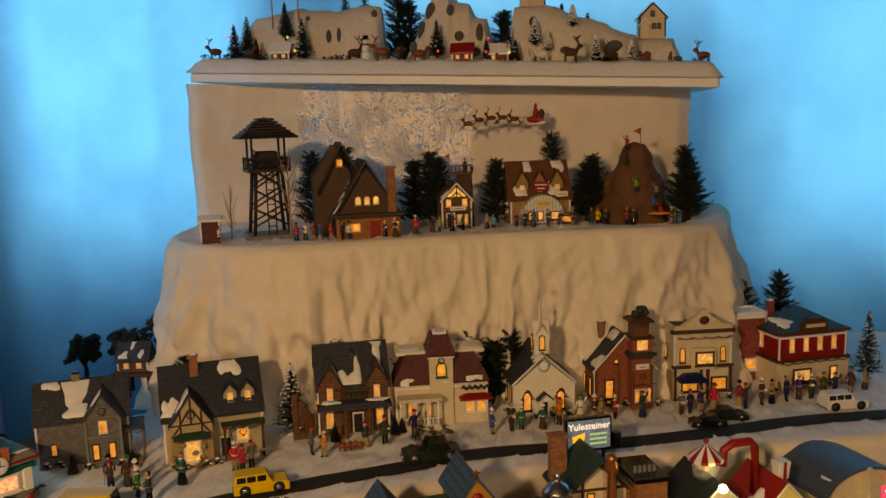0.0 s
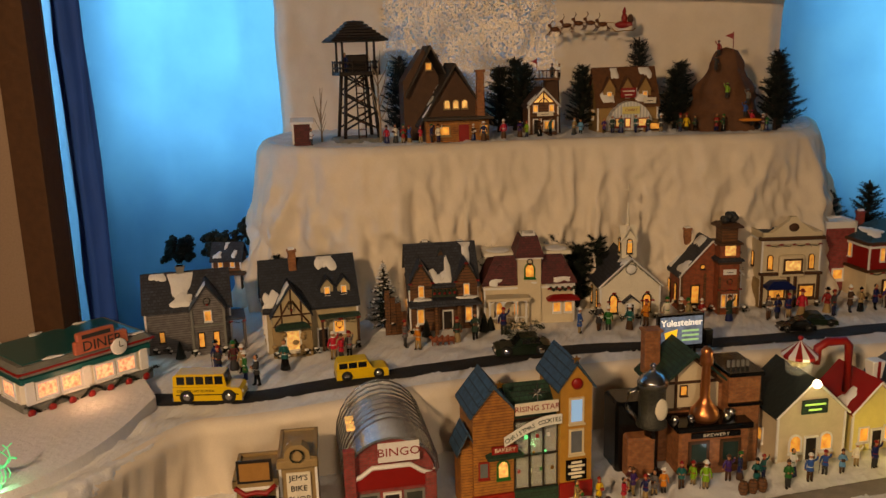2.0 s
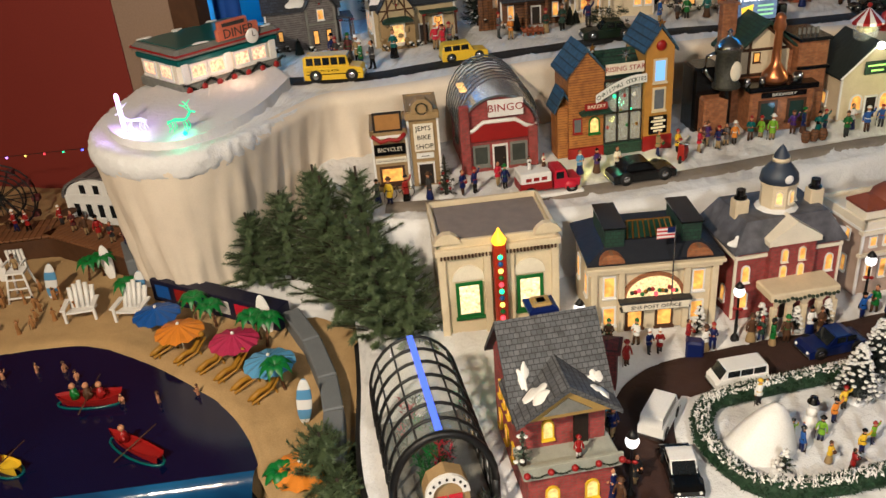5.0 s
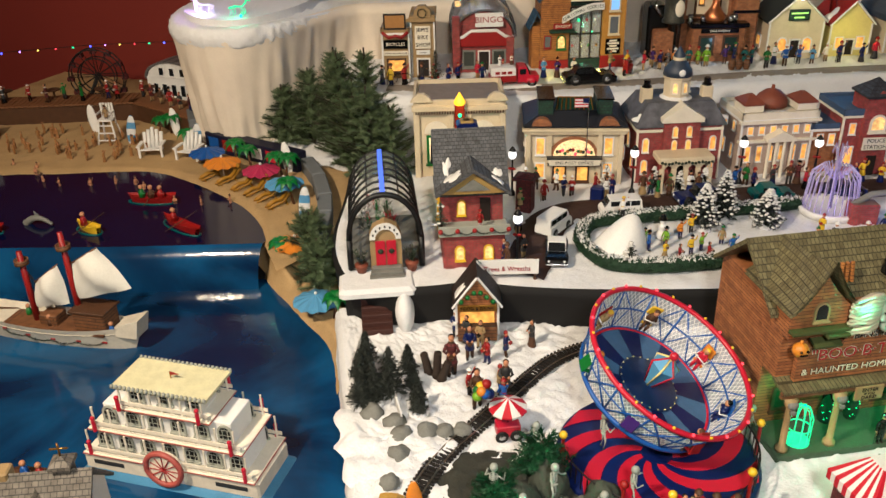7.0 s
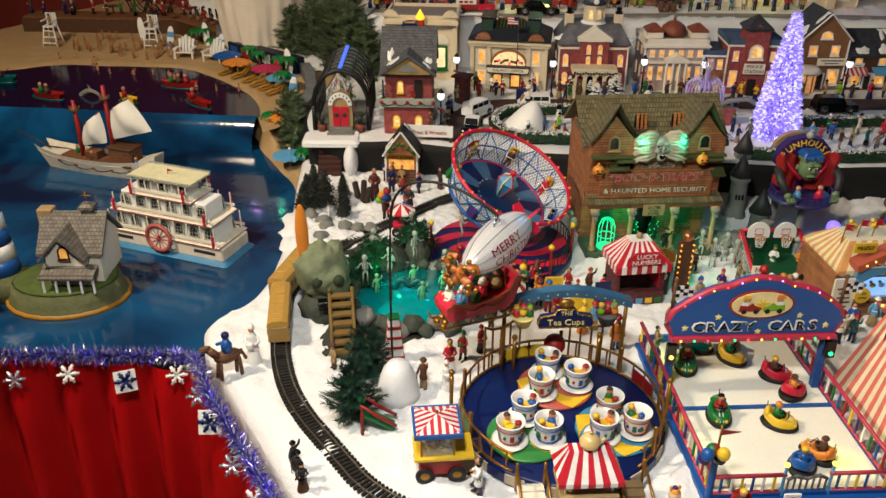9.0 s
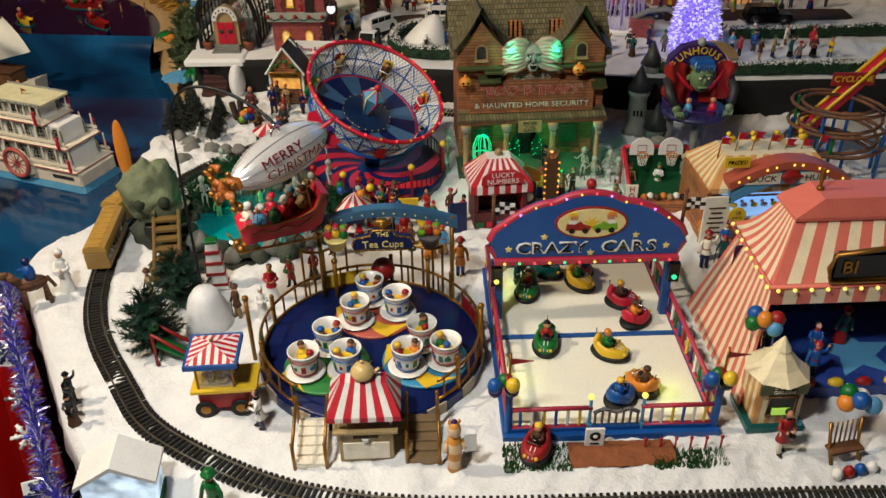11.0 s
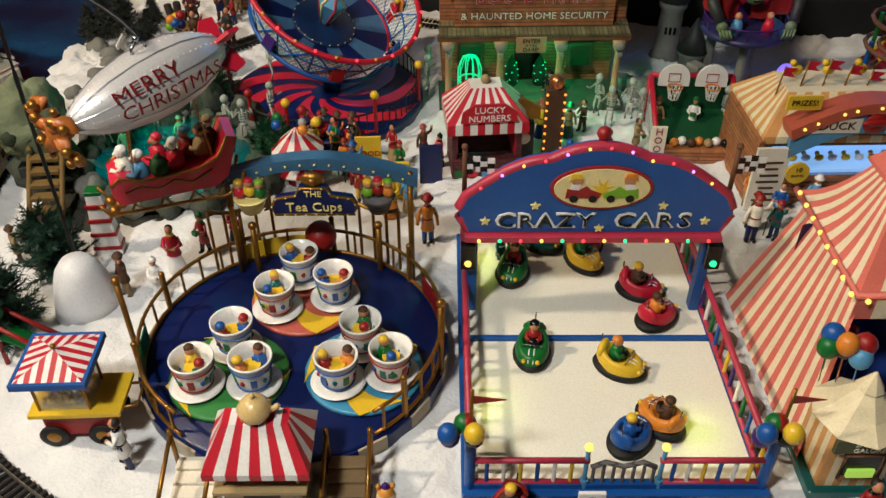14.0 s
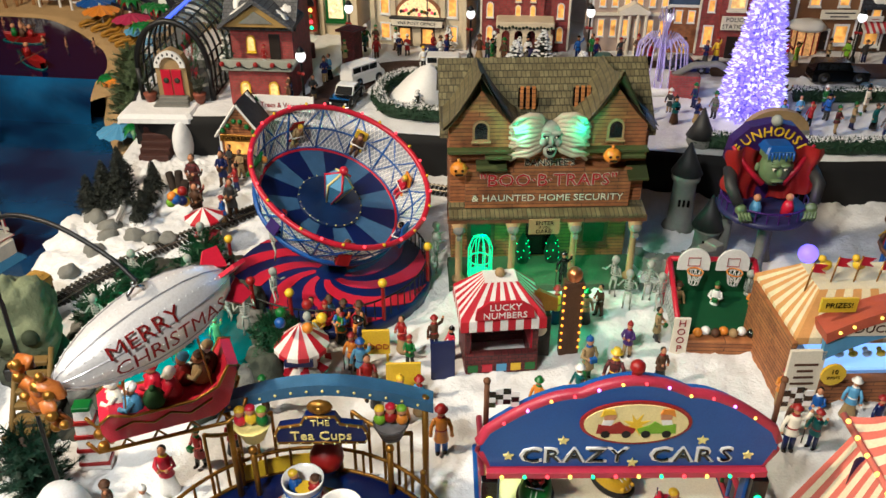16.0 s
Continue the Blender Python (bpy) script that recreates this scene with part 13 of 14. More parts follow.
solid("orange_surfboard", Geo().ball(0, 0, .048, .01, .004, .05, 14, 12), ORANGE, "tall orange board standing behind the skull rock", "board", at(.184, -.062, FAIR + .095, 30))
stp = thing("rock_steps", "yellowish brown wooden steps beside the skull rock", "steps", at(.292, -.125, FAIR, 35), "")
for j in range(7):
	part("step", Geo().box(0, .01 * j, .01 * j, .03, .012, .005, bev=.001), mat("step_ochre", (.24, .16, .05), .7), stp)
for sx in (-1, 1):
	part("side_rail", Geo().tube([(sx * .017, -.006, 0), (sx * .017, .068, .072)], .003, 6), MATS["step_ochre"], stp)
	part("rail_post", Geo().cyl(sx * .017, -.006, 0, .003, .024, 7), MATS["step_ochre"], stp)
GLOWG = mat("ghost_figure", (.2, .55, .3), .5)
BONE = mat("bone_grey", (.42, .44, .4), .6, .2, 80, .4)


def skeleton(x, y, z, rz, s=1.0, m_=None):
	g = Geo()
	for sx in (-1, 1):
		g.tube([(sx * .004, 0, 0), (sx * .0035, -.002, .012), (sx * .003, 0, .023)], .0013, 5)
		g.tube([(sx * .006, 0, .038), (sx * .011, -.003, .031), (sx * .01, -.01, .036)], .0011, 5)
	g.tube([(0, 0, .022), (0, 0, .042)], .0016, 5).ball(0, 0, .023, .0045, .003, .002, 8, 5)
	for k in range(4):
		g.tube([(.0048 * cos(a_), .0034 * sin(a_), .029 + .003 * k) for a_ in [j * .785 for j in range(8)]], .0007, 4, True)
	g.ball(0, -.001, .048, .0046, .005, .0052).box(0, -.0035, .0425, .004, .003, .002)
	return solid("skeleton_figure", g, m_ or BONE, "small grey skeleton figure among the fairground snow", "figurine", at(x, y, z, rz, s), "skeleton figures")


for k, (x, y) in enumerate([(.25, .085), (.275, .125), (.335, .118), (.385, .095), (.415, .035), (.245, .015), (.36, .172), (.21, .1), (.402, -.005), (.236, .19), (.45, .12), (.31, .235)]):
	skeleton(x, y, FAIR + (.03 if k % 2 else .012), k * 77, 1.05)
for x, y in ((.262, .022), (.3, .075), (.338, .035), (.352, .08)):
	sv = figurine(x, y, FAIR + .012, 30, GLOWG, GLOWG, GLOWG, 2, .8, "green ghostly swimmer figure in the pond", "fair figures")
solid("sea_serpent", Geo().tube(smoothed([(.28, .04, .765), (.29, .05, .79), (.305, .055, .775), (.318, .065, .788), (.33, .058, .768)], 2), .005, 8), TEAL, "teal sea serpent coiled in the pond", "figurine")
bulb("pond_green_light", (.262, .06, FAIR + .06), .1, (.04, 1.0, .35), .004)
bulb("pond_green_light", (.345, .062, FAIR + .05), .02, (.04, .9, .8), .004)

# ---- stalls ----
def striped_panels(g, a, b, c, d, n):
	"""A quad cut into n strips with two colours; a-b is the lower edge, d-c the upper."""
	a, b, c, d = (Vector(p) for p in (a, b, c, d))
	for k in range(n):
		g.slot = k % 2
		g.put([a.lerp(b, k / n), a.lerp(b, (k + 1) / n), d.lerp(c, (k + 1) / n), d.lerp(c, k / n)], [(0, 1, 2, 3)])
	return g


def tent_roof(w, d, z, h, wt, dt, n=9, drop=.01):
	g = Geo()
	for q in range(4):
		ww, dd, tw, td = (w, d, wt, dt) if q % 2 == 0 else (d, w, dt, wt)
		g.m = pose(0, 0, 0, 0, 0, 90 * q)
		striped_panels(g, (-ww / 2, -dd / 2, z), (ww / 2, -dd / 2, z), (tw / 2, -td / 2, z + h), (-tw / 2, -td / 2, z + h), n)
		if drop:
			striped_panels(g, (-ww / 2, -dd / 2 - .0005, z - drop), (ww / 2, -dd / 2 - .0005, z - drop), (ww / 2, -dd / 2, z), (-ww / 2, -dd / 2, z), n)
	g.m = None
	g.slot = 1
	g.box(0, 0, z + h - .0012, wt, dt, .0015, bev=0)
	return g


ln = thing("lucky_numbers_booth", "pink and white striped game booth with a red counter", "booth", at(.642, .209, FAIR, 35, .93), "fair booths")
part("wall", Geo().box(0, .06, 0, .084, .006, .075).box(-.04, .03, 0, .006, .06, .075).box(.04, .03, 0, .006, .06, .075), BURG, ln)
part("counter", Geo().box(0, .002, 0, .086, .012, .026), BURG, ln)
for k in range(5):
	part("counter_panel", Geo().box(-.034 + k * .017, -.0045, .003, .012, .001, .01, bev=0), [GREEN, PINK, SKYB, YELLOW, GREEN][k], ln)
rf = part("canopy", tent_roof(.098, .08, .08, .034, .038, .026, 11, .014), [AWR, AWW], ln)
rf.matrix_basis = pose(0, .03, 0)
part("finial", Geo().ball(0, 0, .119, .006), TAN, rf)
sb_ = part("sign", Geo().prism([(-.034, .084), (.034, .084), (.032, .098), (.018, .108), (-.018, .108), (-.032, .098)], -.014, -.011), AWR, ln)
lettering("LUCKY", .0115, pose(0, -.0145, .1005), AWW, sb_, .0004)
lettering("NUMBERS", .0115, pose(0, -.0145, .0895), AWW, sb_, .0004)
part("number_wheel", Geo().prism([(.019 * cos(2 * pi * k / 24), .052 + .019 * sin(2 * pi * k / 24)) for k in range(24)], .05, .056), BLACK, ln)
for k in range(12):
	part("wheel_wedge", Geo().prism([(.004 * cos(k * .524), .052 + .004 * sin(k * .524)), (.016 * cos(k * .524 - .2), .052 + .016 * sin(k * .524 - .2)), (.016 * cos(k * .524 + .2), .052 + .016 * sin(k * .524 + .2))], .0485,.05), [REDP, YELLOW, WHITE, GREEN][k % 4], ln)
part("lining", Geo().box(0, .056, .026, .076, .002, .05, bev=0).box(-.036, .03, .026, .002, .05, .05, bev=0).box(.036, .03, .026, .002, .05, .05, bev=0), PINK, ln)
solid("poster_board", Geo().box(0, 0, 0, .026, .003, .05), NAVY, "navy poster board leaning by the booth", "poster", at(.593, .166, FAIR, 36))

hc = thing("hoops_game", "red framed basketball booth with green back and hoops", "booth", at(.842, .372, FAIR, 27), "fair booths")
COURT = mat("court_green", (.012, .12, .05), .6)
part("back_panel", Geo().prism([(-.048, .02), (.048, .02), (.048, .064), (-.048, .064)], .079, .082), COURT, hc)
part("floor_slope", Geo().put([(-.048,0,.012), (.048,0,.012), (.048,.08,.022), (-.048,.08,.022), (-.048,0,0), (.048,0,0), (.048,.08,0), (-.048,.08,0)], [(0,1,2,3), (4,5,1,0), (5,6,2,1), (6,7,3,2), (7,4,0,3)]), COURT, hc)
for sx in (-1, 1):
	part("frame_rail", Geo().tube([(sx * .05, 0, 0), (sx * .05, 0, .026), (sx * .05, .081, .066)], .0034, 6), PINK, hc)
	part("frame_post", Geo().tube([(sx * .05, .081, 0), (sx * .05, .081, .066)], .0034, 6), PINK, hc)
	g = Geo()
	for k in range(13):
		t = k / 12
		g.tube([(sx * .05, .08 * t, .004), (sx * .05, .08 * min(1, t + .25), .02 + .044 * min(1, t + .25))], .0005, 3)
		g.tube([(sx * .05, .08 * t, .004), (sx * .05, .08 * max(0, t - .25), .02 + .044 * max(0, t - .25))], .0005, 3)
	part("side_net", g, WHITE, hc)
	x = sx * .023
	bd = part("backboard", Geo().prism([(x + .019 * cos(a), .066 + .019 * sin(a)) for a in [pi * k / 10 for k in range(11)]] + [(x - .019, .056), (x + .019, .056)], .072, .075), WHITE, hc)
	part("target", Geo().tube([(x - .007, .0716, .062), (x + .007, .0716, .062), (x + .007, .0716, .073), (x - .007, .0716, .073)], .0007, 4, True), REDP, bd)
	part("hoop", Geo().tube([(x + .009 * cos(k * .524), .062 + .009 * sin(k * .524), .06) for k in range(12)], .001, 5, True), ORANGE, bd)
	g = Geo()
	for k in range(10):
		a = k * .628
		for d in (-.5, .5):
			g.tube([(x + .009 * cos(a), .062 + .009 * sin(a), .06), (x + .0055 * cos(a + d), .062 + .0055 * sin(a + d), .044)], .0006, 3)
	part("hoop_net", g, WHITE, bd)
part("top_rail", Geo().tube([(-.05, .081, .066), (.05, .081, .066)], .0034, 6), PINK, hc)
part("counter", Geo().box(0, -.01, 0, .1, .014, .018), WOODSIDE, hc)
for k in range(7):
	part("ball", Geo().ball(-.03 + k * .01, -.008 + .004 * (k % 2), .0235, .0055, n=9, k=6), [ORANGE, WHITE, BROWN, ORANGE, TAN, WHITE, BLACK][k], hc)
for sx, tx_ in ((-1, "HOOP"), (1, "STAR")):
	s_ = part("sign", Geo().box(sx * .052, -.018, 0, .018, .003, .05), IVORY, hc)
	for j, ch in enumerate(tx_):
		lettering(ch, .0125, pose(sx * .052, -.0202, .0435 - j * .0115), REDP, s_, .0003)

YST, CST = mat("tent_gold", (.6, .3, .1), .5), mat("tent_cream", (.74, .64, .42), .5)
dh = thing("duck_shoot_booth", "striped gold shooting booth with blue arch and menu board", "booth", at(1.0, .35, FAIR, 31), "fair booths")
part("wall", Geo().box(0, .11, 0, .19, .006, .08).box(-.092, .055, 0, .006, .11, .08).box(.092, .055, 0, .006, .11, .08), WOODSIDE, dh)
part("counter", Geo().box(.02, .004, 0, .15, .014, .03), WOODSIDE, dh)
rf = part("canopy", tent_roof(.19, .12, .084, .034, .13, .05, 15, .008), [YST, CST], dh)
rf.matrix_basis = pose(.004, .062, 0)
n = 14
top = [(-.07 + .165 * k / n, .092 + .03 * sin(pi * k / n)) for k in range(n + 1)]
ar = part("arch_sign", Geo().prism(top + [(x * .96, z - .026) for x, z in reversed(top)], -.012, -.006), SKYB, dh)
part("arch_rim", Geo().prism([(x * 1.04, z + .010) for x, z in top] + [(x, z - .002) for x, z in reversed(top)], -.016, .012), mat("arch_coral", (.5, .15, .09), .5), ar)
part("name_plate", Geo().box(-.026, -.0135, .0975, .05, .002, .016).box(.052, -.0135, .0975, .05, .002, .016), IVORY, ar)
part("emblem", Geo().ball(.013, -.0145, .108, .013, .003, .012).ball(.013, -.018, .11, .016, .002, .004), REDP, ar)
for k in range(9):
	part("rim_bulb", Geo().ball(top[1 + k * 3 // 2][0] * 1.03, -.0172, top[1 + k * 3 // 2][1] + .005, .0018, n=6, k=4), LEDY, ar)
lettering("DUCK", .0125, pose(-.026, -.015, .1055), BROWN, ar, .0004, 1.1)
lettering("HUNT", .0125, pose(.052, -.015, .1055), BROWN, ar, .0004, 1.1)
lb = part("duck_shelf", Geo().box(.02, .04, .03, .14, .05, .004).box(.02, .064, .044, .14, .02, .004), glow("shelf_blue", (.35, .6, 1.0), .9), dh)
for k in range(9):
	part("duck", Geo().ball(-.04 + k * .015, .03, .04, .0055, .0035, .004, 8, 5).ball(-.044 + k * .015, .03, .046, .0028, n=7, k=5), WHITE if k % 2 else YELLOW, lb)
mb = part("menu_board", Geo().box(-.082, -.01, 0, .036, .004, .078), IVORY, dh)
for k in range(7):
	part("bar", Geo().box(-.082, -.0125, .012 + k * .008, .024 - .004 * (k % 3), .001, .0022, bev=0), BROWN, mb)
ps = part("prize_sign", Geo().box(-.062, -.004, .12, .036, .003, .016), YELLOW, dh)
lettering("PRIZES!", .0085, pose(-.062, -.006, .128), BLACK, ps, .0003)
sh_ = part("shots_sign", Geo().prism([(-.052 + .013 * cos(k * .52), .048 + .013 * sin(k * .52)) for k in range(12)], -.014, -.011), YELLOW, dh)
lettering("10", .008, pose(-.052, -.0145, .0525), BLACK, sh_, .0003)
lettering("SHOTS", .0045, pose(-.052, -.0145, .045), BLACK, sh_, .0003)
for k in range(7):
	x, z = -.07 + .024 * k, .118 + .008 * sin(k)
	pg = part("pennant_pole", Geo().tube([(x, .05, .1), (x + .004, .05, z + .024)], .001, 5), GOLD, dh)
	part("pennant", Geo().prism([(x + .004, z + .023), (x + .018, z + .021), (x + .012, z + .016), (x + .018, z + .011), (x + .004, z + .013)], .0495, .0505), PINK, pg)
for k in range(4):
	part("duck_statue", Geo().ball(-.05 + k * .035, .058, .134, .007, .005, .006, 9, 6).ball(-.055 + k * .035, .058, .142, .004, n=8, k=5), YELLOW, dh)
bulb("booth_blue_light", tuple(dh.matrix_world @ Vector((.03, .03, .075))), .012, (.4, .65, 1.0), .004)

# big striped tent
RST, PST = mat("tent_red_stripe", (.62, .15, .11), .55, .12, 40, .2), mat("tent_cream_stripe", (.76, .64, .44), .55, .12, 40, .2)
bt_ = thing("big_top", "large red and cream striped circus tent with open front", "tent", at(1.05, -.05, FAIR, 30), "fair buildings")
# local x along the front, y backwards; the open stage faces forwards
g = Geo()
striped_panels(g, (-.003, .212, .004), (-.003, .012, .004), (.037, .072, .126), (.047, .205, .122), 23)
striped_panels(g, (.32, .212, .004), (-.003, .212, .004), (.047, .205, .122), (.27, .205, .122), 21)
part("side_wall", g, [RST, PST], bt_)
g = Geo()


def slope(u, v):
	"""The side of the upper roof, hollow between eave and cap."""
	a, b = Vector((.038, .215, .124)).lerp(Vector((.03, .066, .13)), u), Vector((.072, .17, .182)).lerp(Vector((.07, .125, .18)), u)
	return a.lerp(b, v) - Vector((0, 0, .009 * sin(pi * v)))


for k in range(15):
	g.slot = k % 2
	g.grid(lambda u, v: slope((k + u) / 15, v), 1, 6, False)
for k in range(19):
	g.slot = k % 2
	a0, b0 = Vector((.03 + .29 * k / 19, .066, .13)), Vector((.07 + .235 * k / 19, .125, .18))
	a1, b1 = Vector((.03 + .29 * (k + 1) / 19, .066, .13)), Vector((.07 + .235 * (k + 1) / 19, .125, .18))
	g.grid(lambda u, v: a0.lerp(a1, u).lerp(b0.lerp(b1, u), v) - Vector((0, 0, .006 * sin(pi * v))), 1, 6, False)
striped_panels(g, (.03, .0655, .108), (.32, .0655, .108), (.32, .066, .13), (.03, .066, .13), 19)
part("upper_roof", g, [RST, PST], bt_)
part("roof_cap", Geo().hip(.19, .148, .179, .24, .05, .024, .003, .75), RST, bt_)
part("cap_finial", Geo().cyl(.1, .148, .203, .002, .022, 8).ball(.1, .148, .205, .004).ball(.1, .148, .227, .0025), GOLD, bt_)
part("eave_board", Geo().tube([(.036, .215, .125), (.029, .066, .131), (.32, .066, .131)], .0032, 6), RST, bt_)
for k in range(16):
	part("bulb", Geo().ball(.036 + .018 * k, .0615, .129, .0022, n=7, k=5), LEDY, bt_)
for k in range(8):
	part("bulb", Geo().ball(.027 + .001 * k, .07 + .019 * k, .129, .0022, n=7, k=5), LEDY, bt_)
bsg = part("sign", Geo().box(.135, .068, .138, .09, .008, .034, bev=.003), BLACK, bt_)
part("sign_rim", Geo().tube([(.09, .063, .138), (.18, .063, .138), (.184, .063, .155), (.18, .063, .172), (.14, .063, .178), (.09, .063, .172), (.086, .063, .155)], .003, 6, True), GOLD, bsg)
lettering("BI", .022, pose(.108, .0626, .155), GOLD, bsg, .0008)
part("stage", Geo().box(.17, .108, 0, .28, .15, .016), mat("stage_blue", (.05, .1, .34), .35), bt_)
star = [(.16 + (.05 if k % 2 == 0 else .022) * sin(pi * k / 5), .09 + (.05 if k % 2 == 0 else .022) * cos(pi * k / 5)) for k in range(10)]
part("stage_star", Geo().prism(star, .016, .0168, "z"), SKYB, bt_)
part("curtain_wall", Geo().grid(lambda u, v: (.03 + .28 * u, .175 + .004 * sin(u * 60), .014 + .1 * v), 80, 2), NAVY, bt_)
for k in range(8):
	x = .05 + .032 * k
	part("ring_kerb", Geo().ball(x, .038, .018, .01, .006, .006, 8, 5), REDP if k % 2 else YELLOW, bt_)
for k, (x, y, c1, c2) in enumerate(((.06, .1, GREEN, PURPLE), (.105, .085, BLUE, SKYB), (.15, .11, TEAL, REDP), (.205, .08, YELLOW, BLUE), (.09, .05, BLUE, BLACK))):
	q = bt_.matrix_world @ Vector((x, y, .016))
	figurine(q.x, q.y, q.z, 20, c1, c2, REDP, k + 2, 1.05, "painted clown figure on the blue tent stage", "clown figures")
bulb("stage_light", tuple(bt_.matrix_world @ Vector((.1, .06, .085))), .02, (.6, .65, 1.0), .005)
solid("rock_border", boulder(boulder(boulder(boulder(boulder(Geo(), -.02,.03,.004,.01, r), -.02,.07,.004,.011, r), -.02,.11,.004,.01, r), -.02,.15,.004,.011, r), -.02,.19,.004,.01, r), GREY, "row of grey stones along the tent wall", "rocks", bt_.matrix_world)

sg_ = thing("snack_booth", "striped wooden snack booth with a small turret roof", "booth", at(1.071, -.03, FAIR, 30), "fair booths")
g = Geo()
striped_panels(g, (-.024, -.018, 0), (.024, -.018, 0), (.024, -.018, .066), (-.024, -.018, .066), 8)
striped_panels(g, (-.024, .026, 0), (-.024, -.018, 0), (-.024, -.018, .066), (-.024, .026, .066), 7)
striped_panels(g, (.024, -.018, 0), (.024, .026, 0), (.024, .026, .066), (.024, -.018, .066), 7)
part("wall", g, [YST, CST], sg_)
part("base", Geo().box(0, .004, 0, .062, .056, .008), TEAL, sg_)
part("serving_window", Geo().box(.002, -.0195, .024, .026, .002, .022), BLACK, sg_)
part("window_frame", Geo().tube([(-.013, -.021, .022), (.017, -.021, .022), (.017, -.021, .048), (-.013, -.021, .048)], .0018, 5, True), LOGS, sg_)
part("lit_tray", Geo().box(.002, -.0215, .024, .02, .003, .008), glow("tray_lime", (.5, .8, .1), .7), sg_)
ss_ = part("sign", Geo().box(0, -.021, .052, .05, .004, .014), mat("sign_olive", (.14, .15, .08), .5), sg_)
lettering("SNACKS", .0062, pose(0, -.0235, .0622), IVORY, ss_, .0003)
lettering("GALORE", .0062, pose(0, -.0235, .0558), IVORY, ss_, .0003)
part("roof", Geo().lathe(0, .004, .066, [(.035, 0), (.022, .01), (.014, .02), (.008, .026), (.01, .027), (.001, .042)], 8, smooth=False), CST, sg_)
for k in range(6):
	solid("balloon", Geo().ball(0,0,0,.0085,.0085,.0095,12,8).tube([(0,0,-.009), (.002,0,-.035)], .0004,4), [BLUE, PURPLE, REDP, GREEN, ORANGE, SKYB][k], "shiny toy balloon tied beside the snack booth", "balloon", at(1.035 + .011 * (k % 3), -.01 - .006 * (k // 3), FAIR + .115 - .008 * (k % 2), 0), "balloons")
figurine(1.092, -.078, FAIR, 40, REDP, IVORY, BLACK, 3, 1.25, "ringmaster figure in a red coat with megaphone", "fair figures")
hb = thing("scroll_bench", "small dark gilt bench with balloons in the snow", "bench", at(1.15, -.058, FAIR, 40), "")
part("seat", Geo().box(0, 0, .014, .036, .014, .003), LOGS, hb)
for sx in (-1, 1):
	part("leg", Geo().tube([(sx * .016, -.006, 0), (sx * .016, .002, .016), (sx * .018, .008, .046)], .0018, 6), GOLD, hb)
for k in range(6):
	part("slat", Geo().tube([(-.014 + k * .0056, .006, .016), (-.014 + k * .0056, .009, .044)], .001, 5), GOLD, hb)
for k in range(5):
	solid("balloon", Geo().ball(0,0,0,.009,.009,.01,12,8), [ORANGE, BLUE, SKYB, GREEN, WHITE][k], "shiny toy balloon above the bench", "balloon", at(1.14 + .012 * (k % 3), -.046 + .008 * (k // 2), FAIR + .062 + .008 * (k % 2), 0), "balloons")
for k in range(4):
	q = hb.matrix_world @ Vector((-.02 + .013 * k, -.022, 0))
	solid("candy_jar", Geo().lathe(0, 0, 0, [(.005, 0), (.006, .006), (.004, .01), (.002, .012)], 10), [WHITE, REDP, BLUE, WHITE][k], "tiny painted jar in the snow by the bench", "jar", at(q.x, q.y, FAIR), "jars")

# strongman tower, ticket booth, food stall, cart
sm = thing("strength_tester", "tall strength tester tower edged with orange bulbs", "fairground game", at(.694, .275, FAIR, 31), "")
part("tower", Geo().box(0, 0, 0, .022, .012, .098), BROWN, sm)
part("bell", Geo().ball(0, -.002, .106, .009), COPPER, sm)
for k in range(9):
	for sx in (-1, 1):
		part("bulb", Geo().ball(sx * .01, -.0065, .012 + k * .01, .0016, n=6, k=4), glow("orange_bulb", (1.0, .3, .02), 2.5), sm)
part("arch_sign", Geo().prism([(-.055, .06), (-.016, .06), (-.016, .076), (-.036, .086), (-.055, .076)], -.003, .003), GOLD, sm)
part("game_clock", Geo().box(-.034, 0, 0, .024, .012, .056), DARKWOOD, sm)
part("clock_face", Geo().ball(-.034, -.006, .036, .008, .002, .008), IVORY, sm)
tb = thing("ticket_booth", "red and white striped round ticket booth with balloons", "booth", at(.456, .1, FAIR, 30), "fair booths")
part("wall", Geo().cyl(0, 0, 0, .02, .038, 16), REDP, tb)
for k in range(8):
	part("pilaster", Geo().cyl(.0205 * cos(k * .785), .0205 * sin(k * .785), 0, .003, .038, 6), WHITE, tb)
part("canopy", cone_slots(Geo(), 0, 0, .042, .03, .026, 16), [AWR, AWW], tb)
part("fringe", cone_slots(Geo(), 0, 0, .018, .031, .01, 16), [AWR, AWW], tb)
part("sign", Geo().box(0, -.026, .03, .03, .003, .01), NAVY, tb)
for k in range(5):
	part("balloon", Geo().ball(.024 * cos(k * 1.3), .02 * sin(k * 1.3), .074 + .004 * (k % 2), .006), [YELLOW, REDP, GREEN, BLUE, ORANGE][k], tb)
solid("clown_poster", Geo().box(0, 0, 0, .036, .003, .05).box(-.014, .008, 0, .003, .014, .04), [YELLOW], "yellow framed poster standing on an easel", "poster", at(.575, .115, FAIR, 32))
fs = solid("food_sign", Geo().box(0, 0, .012, .03, .003, .032).box(-.012, 0, 0, .003, .003, .014).box(.012, 0, 0, .003, .003, .014), YELLOW, "small yellow food sign on two posts", "sign", at(.515, .155, FAIR, 32))
lettering("FOOD", .01, pose(0, -.002, .022), REDP, fs, .0004)
